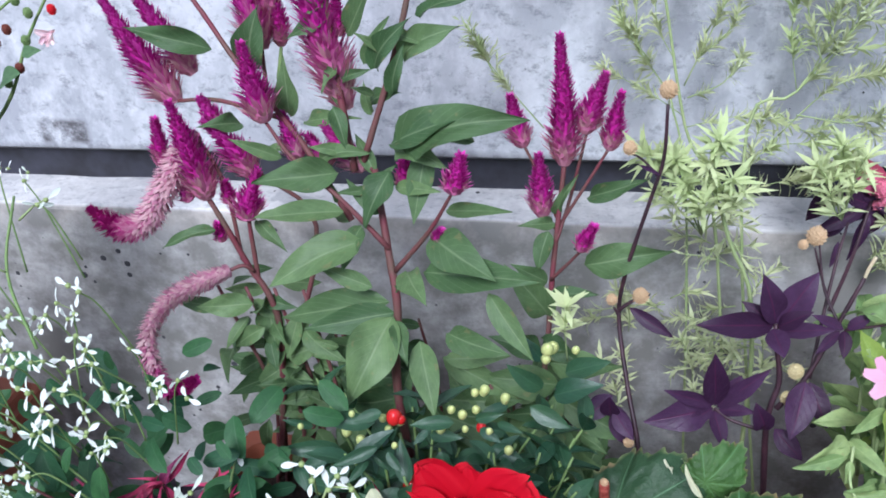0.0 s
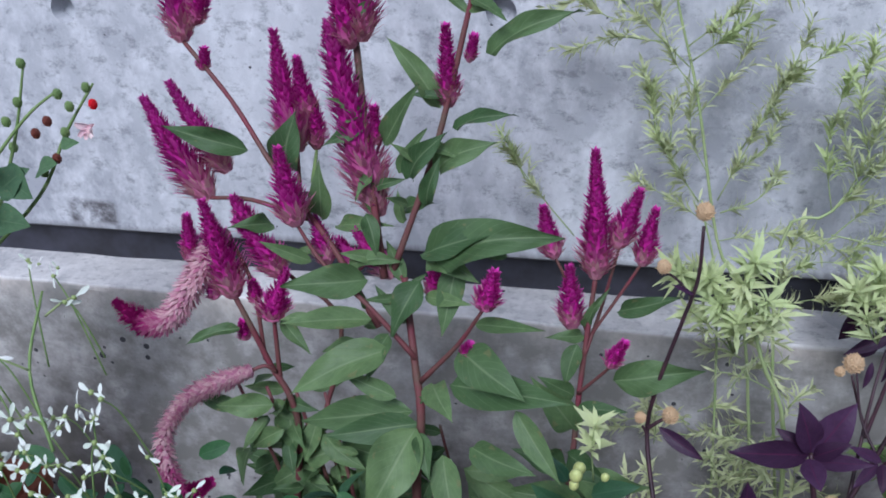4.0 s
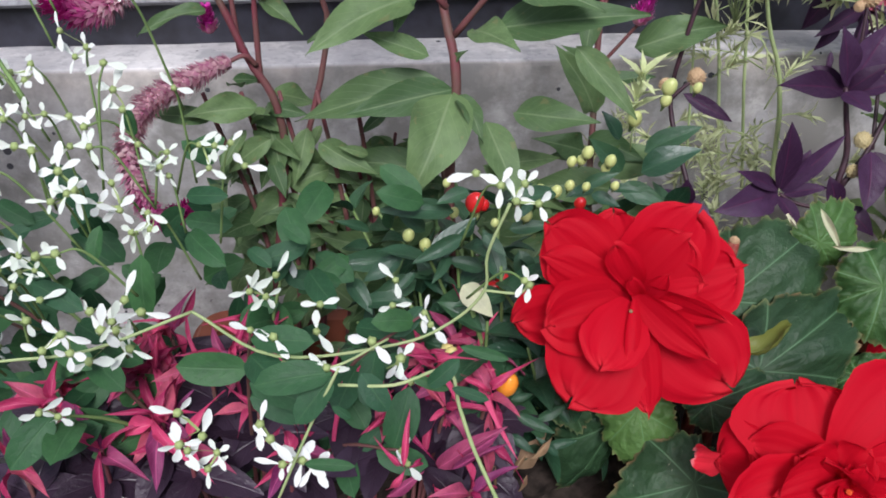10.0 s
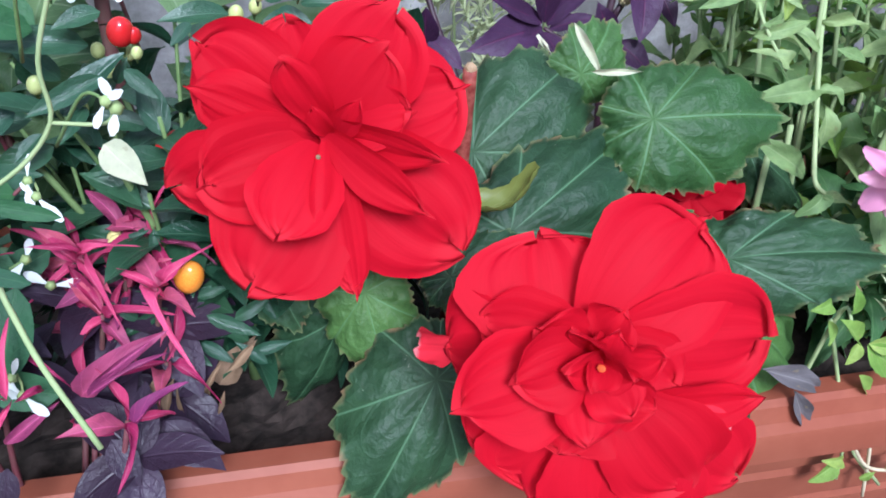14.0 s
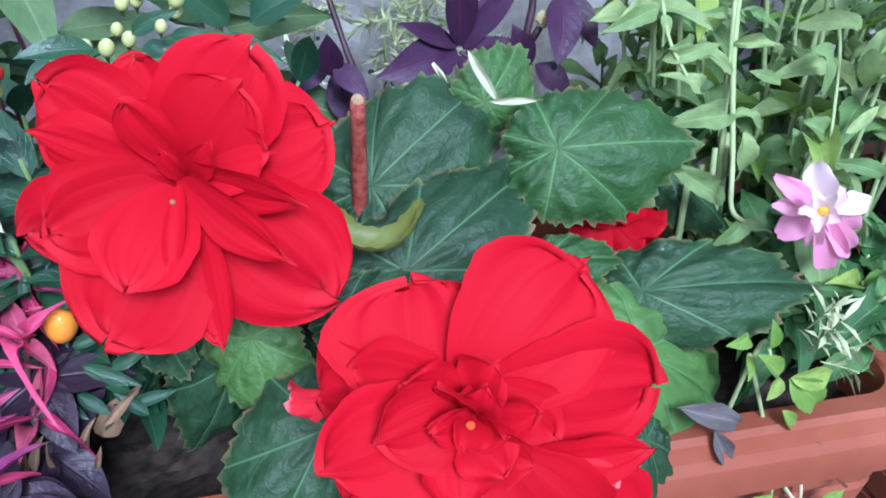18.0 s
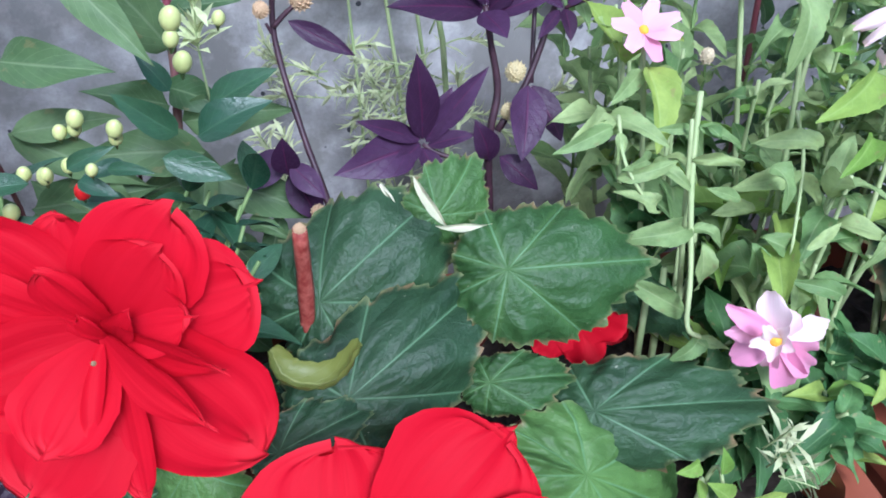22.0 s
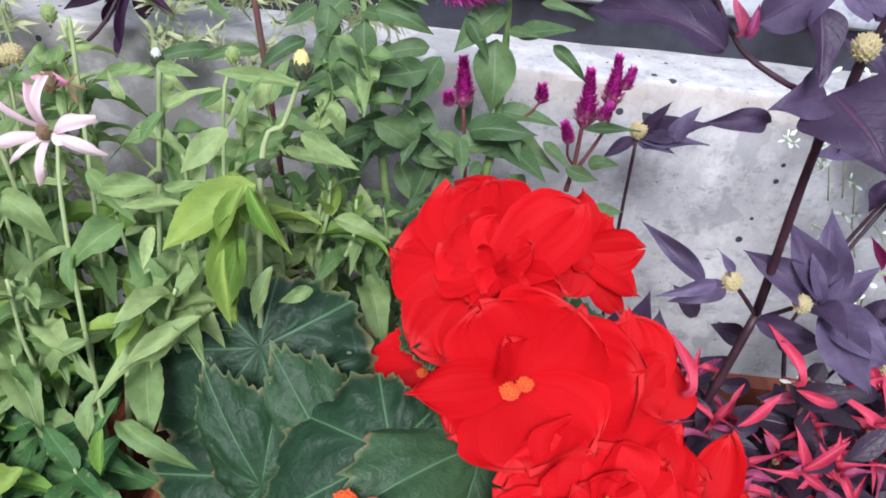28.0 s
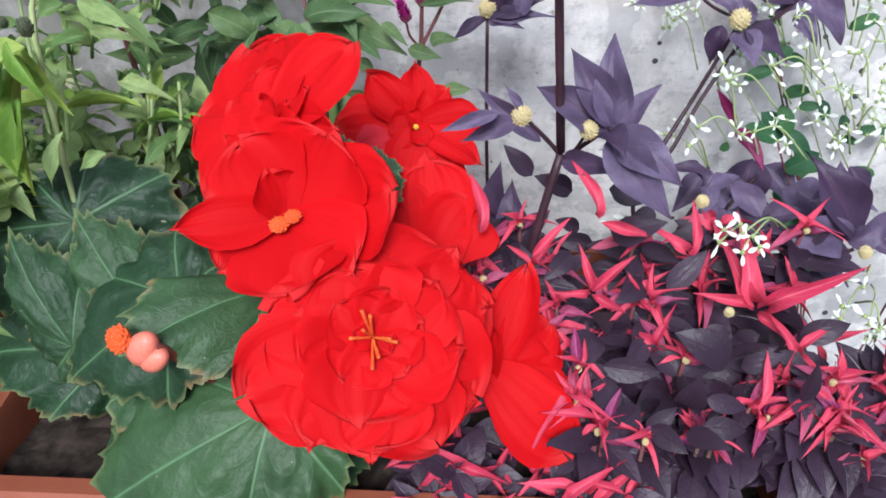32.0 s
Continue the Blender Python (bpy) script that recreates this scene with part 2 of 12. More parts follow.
def petal_mat(name, base, deep, pale, trans=0.35, streak=0.3, rough=0.55, edge=None, spec=0.12, vary=1.0):
    m = Mat(name, rough, spec)
    u, v = m.uv()
    r = m.rnd()
    c = m.mix(m.math("MULTIPLY", r, vary), base, deep)
    cb = m.t.nodes.new("ShaderNodeCombineXYZ")
    m.t.links.new(m.math("MULTIPLY", u, 26.0), cb.inputs[0])
    m.t.links.new(m.math("MULTIPLY", v, 1.6), cb.inputs[1])
    s = m.noise(1.0, 3, 0.5, cb.outputs[0])
    c = m.mix(m.math("MULTIPLY", m.ramp(s, 0.5, 0.75), streak), c, deep)
    c = m.mix(m.math("MULTIPLY", m.ramp(v, 0.75, 0.0), 0.2), c, deep)
    sp = m.noise(70.0, 2, 0.5)
    c = m.mix(m.math("MULTIPLY", m.ramp(sp, 0.79, 0.82), 0.75), c, pale)
    if edge:
        c = m.mix(m.math("MULTIPLY", m.ramp(m.math("ADD", v, m.math("MULTIPLY", m.noise(6.0, 3), 0.2)), 1.0, 1.13), 0.7), c, edge)
    m.colour(c)
    m.bump(m.math("ADD", s, m.math("MULTIPLY", m.noise(5.0, 3, 0.5), 1.2)), 0.13, 0.003)
    return m.translucent(c, trans).m


def plain_mat(name, a, b, rough=0.6, spec=0.3, scale=60.0, bump=0.2, trans=0.0):
    m = Mat(name, rough, spec)
    n = m.noise(scale, 4, 0.6)
    c = m.mix(m.ramp(n, 0.35, 0.68), a, b)
    c = m.mix(m.math("MULTIPLY", m.rnd(), 0.25), c, tuple(v * 0.6 for v in a))
    m.colour(c).bump(n, bump, 0.001)
    if trans:
        m.translucent(c, trans)
    return m.m


def spike_mat():
    """Celosia plume: straw-pink and spent at the foot, magenta to the tip."""
    m = Mat("celosia_plume", 0.7, 0.2)
    u, v = m.uv()
    r = m.t.nodes.new("ShaderNodeNewGeometry").outputs["Random Per Island"]
    c = m.mix(r, (0.34, 0.008, 0.17), (0.52, 0.022, 0.32))
    c = m.mix(m.math("MULTIPLY", m.ramp(u, 0.5, 1.0), 0.6), c, (0.78, 0.15, 0.55))
    spent = m.mix(r, (0.68, 0.44, 0.42), (0.5, 0.15, 0.27))
    c = m.mix(m.ramp(m.math("ADD", v, m.math("MULTIPLY", r, 0.16)), 0.42, 0.1), c, spent)
    m.colour(c)
    return m.translucent(c, 0.3).m


def spent_spike_mat():
    m = Mat("celosia_plume_spent", 0.75, 0.2)
    u, v = m.uv()
    r = m.t.nodes.new("ShaderNodeNewGeometry").outputs["Random Per Island"]
    spent = m.mix(r, (0.74, 0.56, 0.55), (0.52, 0.2, 0.32))
    c = m.mix(m.ramp(m.math("ADD", v, m.math("MULTIPLY", r, 0.12)), 0.56, 0.86), spent, (0.42, 0.02, 0.2))
    m.colour(c)
    return m.translucent(c, 0.3).m


M = {
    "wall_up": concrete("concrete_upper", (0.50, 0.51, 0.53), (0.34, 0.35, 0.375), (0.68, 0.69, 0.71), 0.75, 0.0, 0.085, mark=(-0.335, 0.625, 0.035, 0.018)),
    "wall_low": concrete("concrete_lower", (0.55, 0.535, 0.515), (0.39, 0.39, 0.395), (0.7, 0.685, 0.66), 0.65, 0.6, 0.24, shade_stain=(-2.2, 0.86)),
    "dark": plain_mat("joint_dark", (0.012, 0.012, 0.016), (0.04, 0.04, 0.055), 0.35, 0.5, 25.0),
    "ground": plain_mat("ground_soil", (0.07, 0.055, 0.045), (0.14, 0.12, 0.1), 0.9, 0.2, 18.0, 0.5),
    "soil": plain_mat("potting_soil", (0.012, 0.009, 0.007), (0.05, 0.037, 0.03), 0.95, 0.2, 90.0, 0.9),
    "terra": plain_mat("terracotta", (0.215, 0.058, 0.03), (0.27, 0.085, 0.046), 0.55, 0.25, 22.0, 0.15),
    "cel_leaf": leaf_mat("celosia_leaf", (0.06, 0.118, 0.045), (0.27, 0.35, 0.19), (0.155, 0.24, 0.095), 0.5, 0.3, 0.3, 8, 0.4, 0.3),
    "pep_leaf": leaf_mat("pepper_leaf", (0.02, 0.062, 0.032), (0.08, 0.15, 0.08), (0.036, 0.09, 0.04), 0.32, 0.5, 0.1, 6, 0.35),
    "zin_leaf": leaf_mat("zinnia_leaf", (0.145, 0.265, 0.085), (0.44, 0.54, 0.26), (0.46, 0.57, 0.23), 0.5, 0.3, 0.42, 6, 0.35, 0.35),
    # darker copy of zin_leaf: the shade low in the bush put into colour
    "zin_shade": leaf_mat("zinnia_leaf_shade", (0.035, 0.1, 0.028), (0.18, 0.3, 0.12), (0.12, 0.24, 0.075), 0.55, 0.25, 0.2, 6, 0.35, 0.6),
    "zin_yel": leaf_mat("zinnia_leaf_yellowed", (0.17, 0.32, 0.05), (0.36, 0.48, 0.16), (0.36, 0.46, 0.1), 0.55, 0.25, 0.35, 5, 0.4, 0.5),
    "eup_leaf": leaf_mat("euphorbia_leaf", (0.025, 0.085, 0.04), (0.1, 0.2, 0.09), (0.05, 0.14, 0.045), 0.5, 0.3, 0.3, 5, 0.3),
    "sal_leaf": leaf_mat("salvia_leaf", (0.055, 0.115, 0.065), (0.16, 0.25, 0.13), (0.105, 0.19, 0.085), 0.65, 0.2, 0.25, 6, 0.3, 0.2),
    "sal_yel": leaf_mat("salvia_leaf_pale", (0.22, 0.3, 0.1), (0.35, 0.42, 0.18), (0.28, 0.36, 0.12), 0.65, 0.2, 0.3, 6, 0.3, 0.4),
    "pur_leaf": leaf_mat("purple_leaf", (0.03, 0.011, 0.032), (0.11, 0.015, 0.06), (0.062, 0.028, 0.07), 0.45, 0.25, 0.15, 6, 0.35),
    "dusk_leaf": leaf_mat("dusky_purple_leaf", (0.044, 0.026, 0.056), (0.12, 0.035, 0.09), (0.14, 0.11, 0.185), 0.48, 0.3, 0.15, 6, 0.3),
    "wine_leaf": leaf_mat("wine_red_leaf", (0.13, 0.006, 0.045), (0.3, 0.05, 0.12), (0.24, 0.03, 0.12), 0.45, 0.3, 0.25, 5, 0.2),
    "alt_crimson": leaf_mat("alternanthera_crimson_leaf", (0.74, 0.075, 0.14), (0.85, 0.38, 0.38), (0.42, 0.02, 0.065), 0.5, 0.3, 0.3, 5, 0.3),
    "alt_leaf": leaf_mat("alternanthera_leaf", (0.024, 0.013, 0.024), (0.05, 0.022, 0.042), (0.044, 0.027, 0.047), 0.38, 0.3, 0.12, 5, 0.12),
    "alt_pink": leaf_mat("alternanthera_young_leaf", (0.72, 0.08, 0.2), (0.85, 0.4, 0.48), (0.3, 0.012, 0.08), 0.5, 0.3, 0.3, 5, 0.3),
    "alt_mix": leaf_mat("alternanthera_flushed_leaf", (0.2, 0.03, 0.12), (0.75, 0.14, 0.34), (0.62, 0.12, 0.17), 0.5, 0.3, 0.25, 5, 0.5),
    "needle": leaf_mat("needle_leaf", (0.48, 0.57, 0.27), (0.6, 0.66, 0.36), (0.64, 0.7, 0.38), 0.6, 0.25, 0.3, 3, 0.3),
    "needle_dim": leaf_mat("needle_leaf_dim", (0.5, 0.555, 0.31), (0.58, 0.63, 0.4), (0.64, 0.68, 0.38), 0.65, 0.2, 0.3, 3, 0.3),
    "dry_leaf": leaf_mat("dry_leaf", (0.35, 0.24, 0.13), (0.45, 0.33, 0.2), (0.22, 0.14, 0.09), 0.8, 0.15, 0.2, 5, 0.3),
    "olive": leaf_mat("curled_leaf_olive", (0.12, 0.15, 0.03), (0.3, 0.32, 0.12), (0.17, 0.2, 0.04), 0.5, 0.35, 0.15, 6, 0.3, 0.6),
    "rot": leaf_mat("withered_leaf", (0.2, 0.18, 0.18), (0.3, 0.28, 0.26), (0.07, 0.06, 0.06), 0.85, 0.15, 0.1, 5, 0.3, 0.4),
    "cream": leaf_mat("pale_torn_leaf", (0.72, 0.7, 0.5), (0.8, 0.78, 0.6), (0.6, 0.62, 0.4), 0.7, 0.2, 0.3, 5, 0.2, 0.3),
    "beg_leaf": begonia_leaf_mat("begonia_leaf_green", (0.03, 0.08, 0.02), (0.095, 0.19, 0.045)),
    "beg_dark": begonia_leaf_mat("begonia_leaf_dark", (0.014, 0.04, 0.018), (0.042, 0.092, 0.034)),
    "red": petal_mat("begonia_petal", (0.54, 0.004, 0.018), (0.43, 0.002, 0.011), (0.9, 0.5, 0.45), 0.38, 0.35, 0.6, (0.66, 0.025, 0.04), 0.09, 0.6),
    "red_back": petal_mat("begonia_petal_pale", (0.72, 0.06, 0.09), (0.62, 0.015, 0.03), (0.9, 0.6, 0.55), 0.3, 0.6, 0.7, (0.85, 0.4, 0.4), 0.06),
    "red2": petal_mat("begonia_scarlet_petal", (0.64, 0.0065, 0.010), (0.46, 0.002, 0.004), (0.9, 0.5, 0.45), 0.38, 0.35, 0.6, (0.75, 0.05, 0.05), 0.09, 0.6),
    "pink": petal_mat("zinnia_pink_petal", (0.85, 0.52, 0.62), (0.76, 0.28, 0.46), (0.85, 0.6, 0.7), 0.35, 0.4),
    "pinkpale": petal_mat("zinnia_pale_petal", (0.86, 0.76, 0.72), (0.8, 0.55, 0.6), (0.85, 0.75, 0.7), 0.35, 0.6, 0.6, (0.6, 0.42, 0.3)),
    "white": petal_mat("white_bract", (0.85, 0.87, 0.84), (0.72, 0.8, 0.68), (0.9, 0.9, 0.9), 0.35, 0.2),
    "lip_red": petal_mat("salvia_red_lip", (0.8, 0.03, 0.05), (0.7, 0.02, 0.03), (0.85, 0.3, 0.3)),
    "plume": spike_mat(),
    "plume_spent": spent_spike_mat(),
    "stem_green": plain_mat("stem_green", (0.12, 0.2, 0.06), (0.2, 0.28, 0.1), 0.6, 0.3),
    "stem_pale": plain_mat("stem_pale_green", (0.26, 0.34, 0.14), (0.36, 0.42, 0.2), 0.6, 0.3),
    "stem_red": plain_mat("stem_red", (0.15, 0.03, 0.045), (0.1, 0.075, 0.05), 0.6, 0.3, 30.0),
    "stem_dark": plain_mat("stem_dark_purple", (0.025, 0.012, 0.018), (0.06, 0.025, 0.035), 0.5, 0.35),
    "stem_spotted": plain_mat("stem_red_spotted", (0.17, 0.02, 0.014), (0.34, 0.1, 0.07), 0.6, 0.3, 300.0, 0.5),
    "stem_yellow": plain_mat("stem_yellow_green", (0.2, 0.28, 0.08), (0.34, 0.38, 0.14), 0.6, 0.3, 120.0, 0.4),
    "stem_brown": plain_mat("stem_brown", (0.11, 0.022, 0.014), (0.2, 0.06, 0.04), 0.6, 0.3, 120.0, 0.5),
    "straw": plain_mat("straw", (0.6, 0.5, 0.32), (0.72, 0.64, 0.42), 0.8, 0.2, 120.0, 0.5, 0.2),
    "globe": plain_mat("globe_flower_straw", (0.6, 0.38, 0.2), (0.78, 0.62, 0.4), 0.8, 0.2, 200.0, 0.6, 0.2),
    "globe_y": plain_mat("globe_flower_cream", (0.62, 0.5, 0.22), (0.82, 0.74, 0.46), 0.8, 0.2, 200.0, 0.6, 0.2),
    "bud_black": plain_mat("zinnia_bud_scale", (0.03, 0.035, 0.025), (0.1, 0.13, 0.06), 0.6, 0.3),
    "bud_green": plain_mat("bud_green", (0.3, 0.4, 0.14), (0.42, 0.5, 0.2), 0.55, 0.3, 80, 0.2, 0.2),
    "yellow": plain_mat("stamen_yellow", (0.8, 0.55, 0.05), (0.75, 0.3, 0.04), 0.7, 0.2, 200, 0.4),
    "orange_pet": plain_mat("stamen_orange", (0.7, 0.07, 0.015), (0.8, 0.17, 0.03), 0.6, 0.3, 150, 0.3, 0.2),
    "pep_red": plain_mat("pepper_red", (0.42, 0.008, 0.012), (0.55, 0.02, 0.015), 0.15, 0.6, 20, 0.02),
    "pep_orange": plain_mat("pepper_orange", (0.85, 0.2, 0.01), (0.85, 0.42, 0.05), 0.15, 0.6, 20, 0.02),
    "pep_pale": plain_mat("pepper_pale", (0.5, 0.58, 0.17), (0.7, 0.72, 0.33), 0.3, 0.5, 30, 0.04, 0.2),
    "pep_yellow": plain_mat("pepper_yellow", (0.75, 0.65, 0.2), (0.82, 0.75, 0.35), 0.2, 0.6, 20, 0.02),
    "bud_rose": plain_mat("globe_flower_rose", (0.75, 0.16, 0.28), (0.8, 0.3, 0.38), 0.7, 0.2, 120, 0.4, 0.2),
    "bud_pink": plain_mat("begonia_bud", (0.8, 0.12, 0.1), (0.85, 0.4, 0.25), 0.4, 0.4, 20, 0.05, 0.2),
}


# ---- building blocks ----
def mesh_of(name, verts, faces, mat, uvs=None, smooth=True):
    me = bpy.data.meshes.new(name)
    me.from_pydata(verts, [], faces)
    me.materials.append(M[mat])
    if uvs is not None:
        lay = me.uv_layers.new(name="UVMap")
        idx = np.empty(len(me.loops), dtype=np.int32)
        me.loops.foreach_get("vertex_index", idx)
        lay.data.foreach_set("uv", np.asarray(uvs, dtype=np.float32)[idx].ravel())
    if smooth:
        me.polygons.foreach_set("use_smooth", [True] * len(me.polygons))
    me.update()
    return me


def hang(name, me, parent, m=None, label=""):
    """One mesh object under a thing or a part."""
    ob = new(name, me)
    ob.parent = parent
    if m is not None:
        ob.matrix_basis = m
    if label:
        ob["label"] = label
    return ob


def thing(name, label, category, group="", at=(0, 0, 0)):
    ob = new(name)
    ob.empty_display_size = 0.02
    ob.location = at
    return tagged(ob, label, category, group)


def catmull(pts, n):
    p = [Vector(v) for v in pts]
    if len(p) == 2:
        return [p[0].lerp(p[1], i / n) for i in range(n + 1)]
    q = [p[0] * 2 - p[1]] + p + [p[-1] * 2 - p[-2]]
    out = []
    per = max(1, n // (len(p) - 1))
    for k in range(len(p) - 1):
        a, b, c, d = q[k:k + 4]
        for i in range(per):
            t = i / per
            out.append(0.5 * ((2 * b) + (c - a) * t + (2 * a - 5 * b + 4 * c - d) * t * t + (3 * b - a - 3 * c + d) * t ** 3))
    out.append(p[-1])
    return out


def tube(pts, r0, r1, sides=7, n=None, knob=0.0):
    """Verts and faces of a tapered, slightly knobbly tube."""
    line = catmull(pts, n or 5 * (len(pts) - 1))
    vs, fs = [], []
    up = Vector((0.31, 0.87, 0.12))
    for i, c in enumerate(line):
        t = i / (len(line) - 1)
        d = (line[min(i + 1, len(line) - 1)] - line[max(i - 1, 0)]).normalized()
        x = d.cross(up).normalized()
        y = d.cross(x)
        r = (r0 + (r1 - r0) * t) * (1 + knob * (0.5 + 0.5 * math.sin(i * 2.4)))
        for k in range(sides):
            a = 2 * math.pi * k / sides
            vs.append(c + (x * math.cos(a) + y * math.sin(a)) * r)
    for i in range(len(line) - 1):
        for k in range(sides):
            a, b = i * sides + k, i * sides + (k + 1) % sides
            fs.append((a, b, b + sides, a + sides))
    fs.append(tuple(range(sides))[::-1])
    fs.append(tuple(range(len(vs) - sides, len(vs))))
    return vs, fs


def stem(parent, pts, r0=0.002, r1=0.0014, mat="stem_green", name="stem", knob=0.1, sides=7):
    o = Vector(pts[0])
    vs, fs = tube([Vector(p) - o for p in pts], r0, r1, sides, knob=knob)
    return hang(name, mesh_of(name, vs, fs, mat), parent, Matrix.Translation(o - parent.location))


def blade(name, mat, width, profile, nu=4, nv=9, fold=0.15, curl=0.25, wave=0.0, teeth=0, tooth=0.0, twist=0.0, seed=0):
    """A unit leaf along +y, facing +z. profile: half width along it, 0..1."""
    rs = random.Random(seed)
    vs, fs, uv = [], [], []
    ph = rs.random() * 6
    for j in range(nv + 1):
        v = j / nv
        w = width * 0.5 * profile(v)
        if teeth and j % 2:
            w *= 1 + tooth
        for i in range(nu + 1):
            s = 2 * i / nu - 1
            z = abs(s) * w * fold * 2 - curl * (v - 0.25) ** 2 + wave * math.sin(v * 9 + ph + s * 1.5) * abs(s)
            z += twist * s * w * (v - 0.3)
            vs.append((s * w + 0.03 * math.sin(v * 4 + ph) * wave * 10, v - 0.1 * curl * v * v, z))
            uv.append((0.5 + s * 0.5, v))
    for j in range(nv):
        for i in range(nu):
            a = j * (nu + 1) + i
            fs.append((a, a + 1, a + nu + 2, a + nu + 1))
    return mesh_of(name, vs, fs, mat, uv)


def ovate(v):
    return max(0.02, math.sin(math.pi * v ** 0.72) ** 0.85) if 0 < v < 1 else 0.02


def point(v):
    return max(0.015, math.sin(math.pi * v ** 0.66) ** 1.05) if 0 < v < 1 else 0.015


def lance(v):
    return max(0.015, math.sin(math.pi * v ** 0.85) ** 0.9) if 0 < v < 1 else 0.015


def oval(v):
    return max(0.03, math.sqrt(max(0.0, 1 - (2 * v - 1) ** 2)))


def aim(base, tip, face=(0, -0.75, 0.65), roll=0.0, width=1.0, thick=1.0):
    """The pose of a unit blade from base to tip whose upper side looks to face."""
    b, t = Vector(base), Vector(tip)
    y = t - b
    ln = y.length
    y.normalize()
    f = Vector(face)
    x = y.cross(f)
    if x.length < 1e-3:
        x = y.cross(Vector((1, 0, 0.3)))
    x.normalize()
    z = x.cross(y)
    m = Matrix((x, y, z)).transposed().to_4x4()
    return Matrix.Translation(b) @ m @ Matrix.Rotation(radians(roll), 4, "Y") @ Matrix.Diagonal((ln * width, ln, ln * thick, 1))


R = random.Random(11)
LEAVES = {}


def kinds(key, n, mat, width, profile, **kw):
    LEAVES[key] = [blade(key, mat, width * (0.92 + 0.08 * i), profile, seed=i * 7 + 1,
                         **{**kw, "curl": kw.get("curl", 0.25) * (0.6 + 0.5 * i), "wave": kw.get("wave", 0.02) * (0.6 + 0.4 * i)}) for i in range(n)]


kinds("cel", 6, "cel_leaf", 0.35, point, nu=6, nv=12, fold=0.2, curl=0.2, wave=0.028)
kinds("pep", 3, "pep_leaf", 0.42, ovate, nu=4, nv=9, fold=0.2, curl=0.25, wave=0.015)
kinds("zin", 6, "zin_leaf", 0.36, ovate, nu=6, nv=16, fold=0.22, curl=0.42, wave=0.045, teeth=1, tooth=0.07, twist=0.5)
kinds("zind", 5, "zin_shade", 0.42, ovate, nu=6, nv=16, fold=0.25, curl=0.5, wave=0.06, teeth=1, tooth=0.09, twist=0.6)
kinds("ziny", 2, "zin_yel", 0.36, ovate, nu=4, nv=16, fold=0.5, curl=0.4, wave=0.04, teeth=1, tooth=0.08)
kinds("eup", 3, "eup_leaf", 0.48, oval, nu=4, nv=8, fold=0.12, curl=0.2, wave=0.01)
kinds("sal", 3, "sal_leaf", 0.72, ovate, nu=4, nv=8, fold=0.1, curl=0.3, wave=0.02)
kinds("saly", 2, "sal_yel", 0.7, ovate, nu=6, nv=10, fold=0.08, curl=0.25, wave=0.03)
kinds("purw", 4, "dusk_leaf", 0.52, point, nu=6, nv=16, fold=0.28, curl=0.4, wave=0.06, twist=0.4)
kinds("pur", 4, "pur_leaf", 0.38, lance, nu=4, nv=10, fold=0.16, curl=0.22, wave=0.02)
kinds("alt", 3, "alt_leaf", 0.52, ovate, nu=4, nv=8, fold=0.12, curl=0.25, wave=0.01)
kinds("altp", 5, "alt_pink", 0.15, lance, nu=4, nv=10, fold=0.7, curl=0.75, wave=0.06, twist=1.2)
kinds("altc", 5, "alt_crimson", 0.19, lance, nu=4, nv=10, fold=0.7, curl=0.75, wave=0.06, twist=1.2)
kinds("altm", 4, "alt_mix", 0.27, lance, nu=4, nv=10, fold=0.5, curl=0.5, wave=0.05, twist=1.0)
kinds("altk", 2, "wine_leaf", 0.3, lance, nu=4, nv=10, fold=0.6, curl=0.4, wave=0.05, twist=0.5)
kinds("dry", 2, "dry_leaf", 0.35, lance, nu=4, nv=8, fold=0.5, curl=0.6, wave=0.08)
kinds("rot", 2, "rot", 0.6, lance, nu=6, nv=10, fold=0.3, curl=0.5, wave=0.09)
kinds("crm", 2, "cream", 0.4, ovate, nu=4, nv=8, fold=0.3, curl=0.5, wave=0.06)


def leaf(parent, key, base, tip, width=1.0, face=(0, -0.75, 0.65), roll=None, thick=1.0):
    base = Vector(base) - parent.location
    tip = Vector(tip) - parent.location
    m = aim(base, tip, face, R.uniform(-14, 14) if roll is None else roll, width, thick)
    return hang("leaf", R.choice(LEAVES[key]), parent, m)


# ---- the large structure ----
def box_mesh(name, x0, x1, y0, y1, z0, z1, mat, bev=0.0):
    bm = bmesh.new()
    bmesh.ops.create_cube(bm, size=1)
    for v in bm.verts:
        v.co = Vector(((x0 + x1) / 2 + v.co.x * (x1 - x0), (y0 + y1) / 2 + v.co.y * (y1 - y0), (z0 + z1) / 2 + v.co.z * (z1 - z0)))
    if bev:
        bmesh.ops.bevel(bm, geom=bm.edges[:], offset=bev, segments=3, affect="EDGES", profile=0.5)
    me = bpy.data.meshes.new(name)
    bm.to_mesh(me)
    bm.free()
    me.materials.append(M[mat])
    return me


HOLE_R, HOLE_D = 0.0145, 0.018


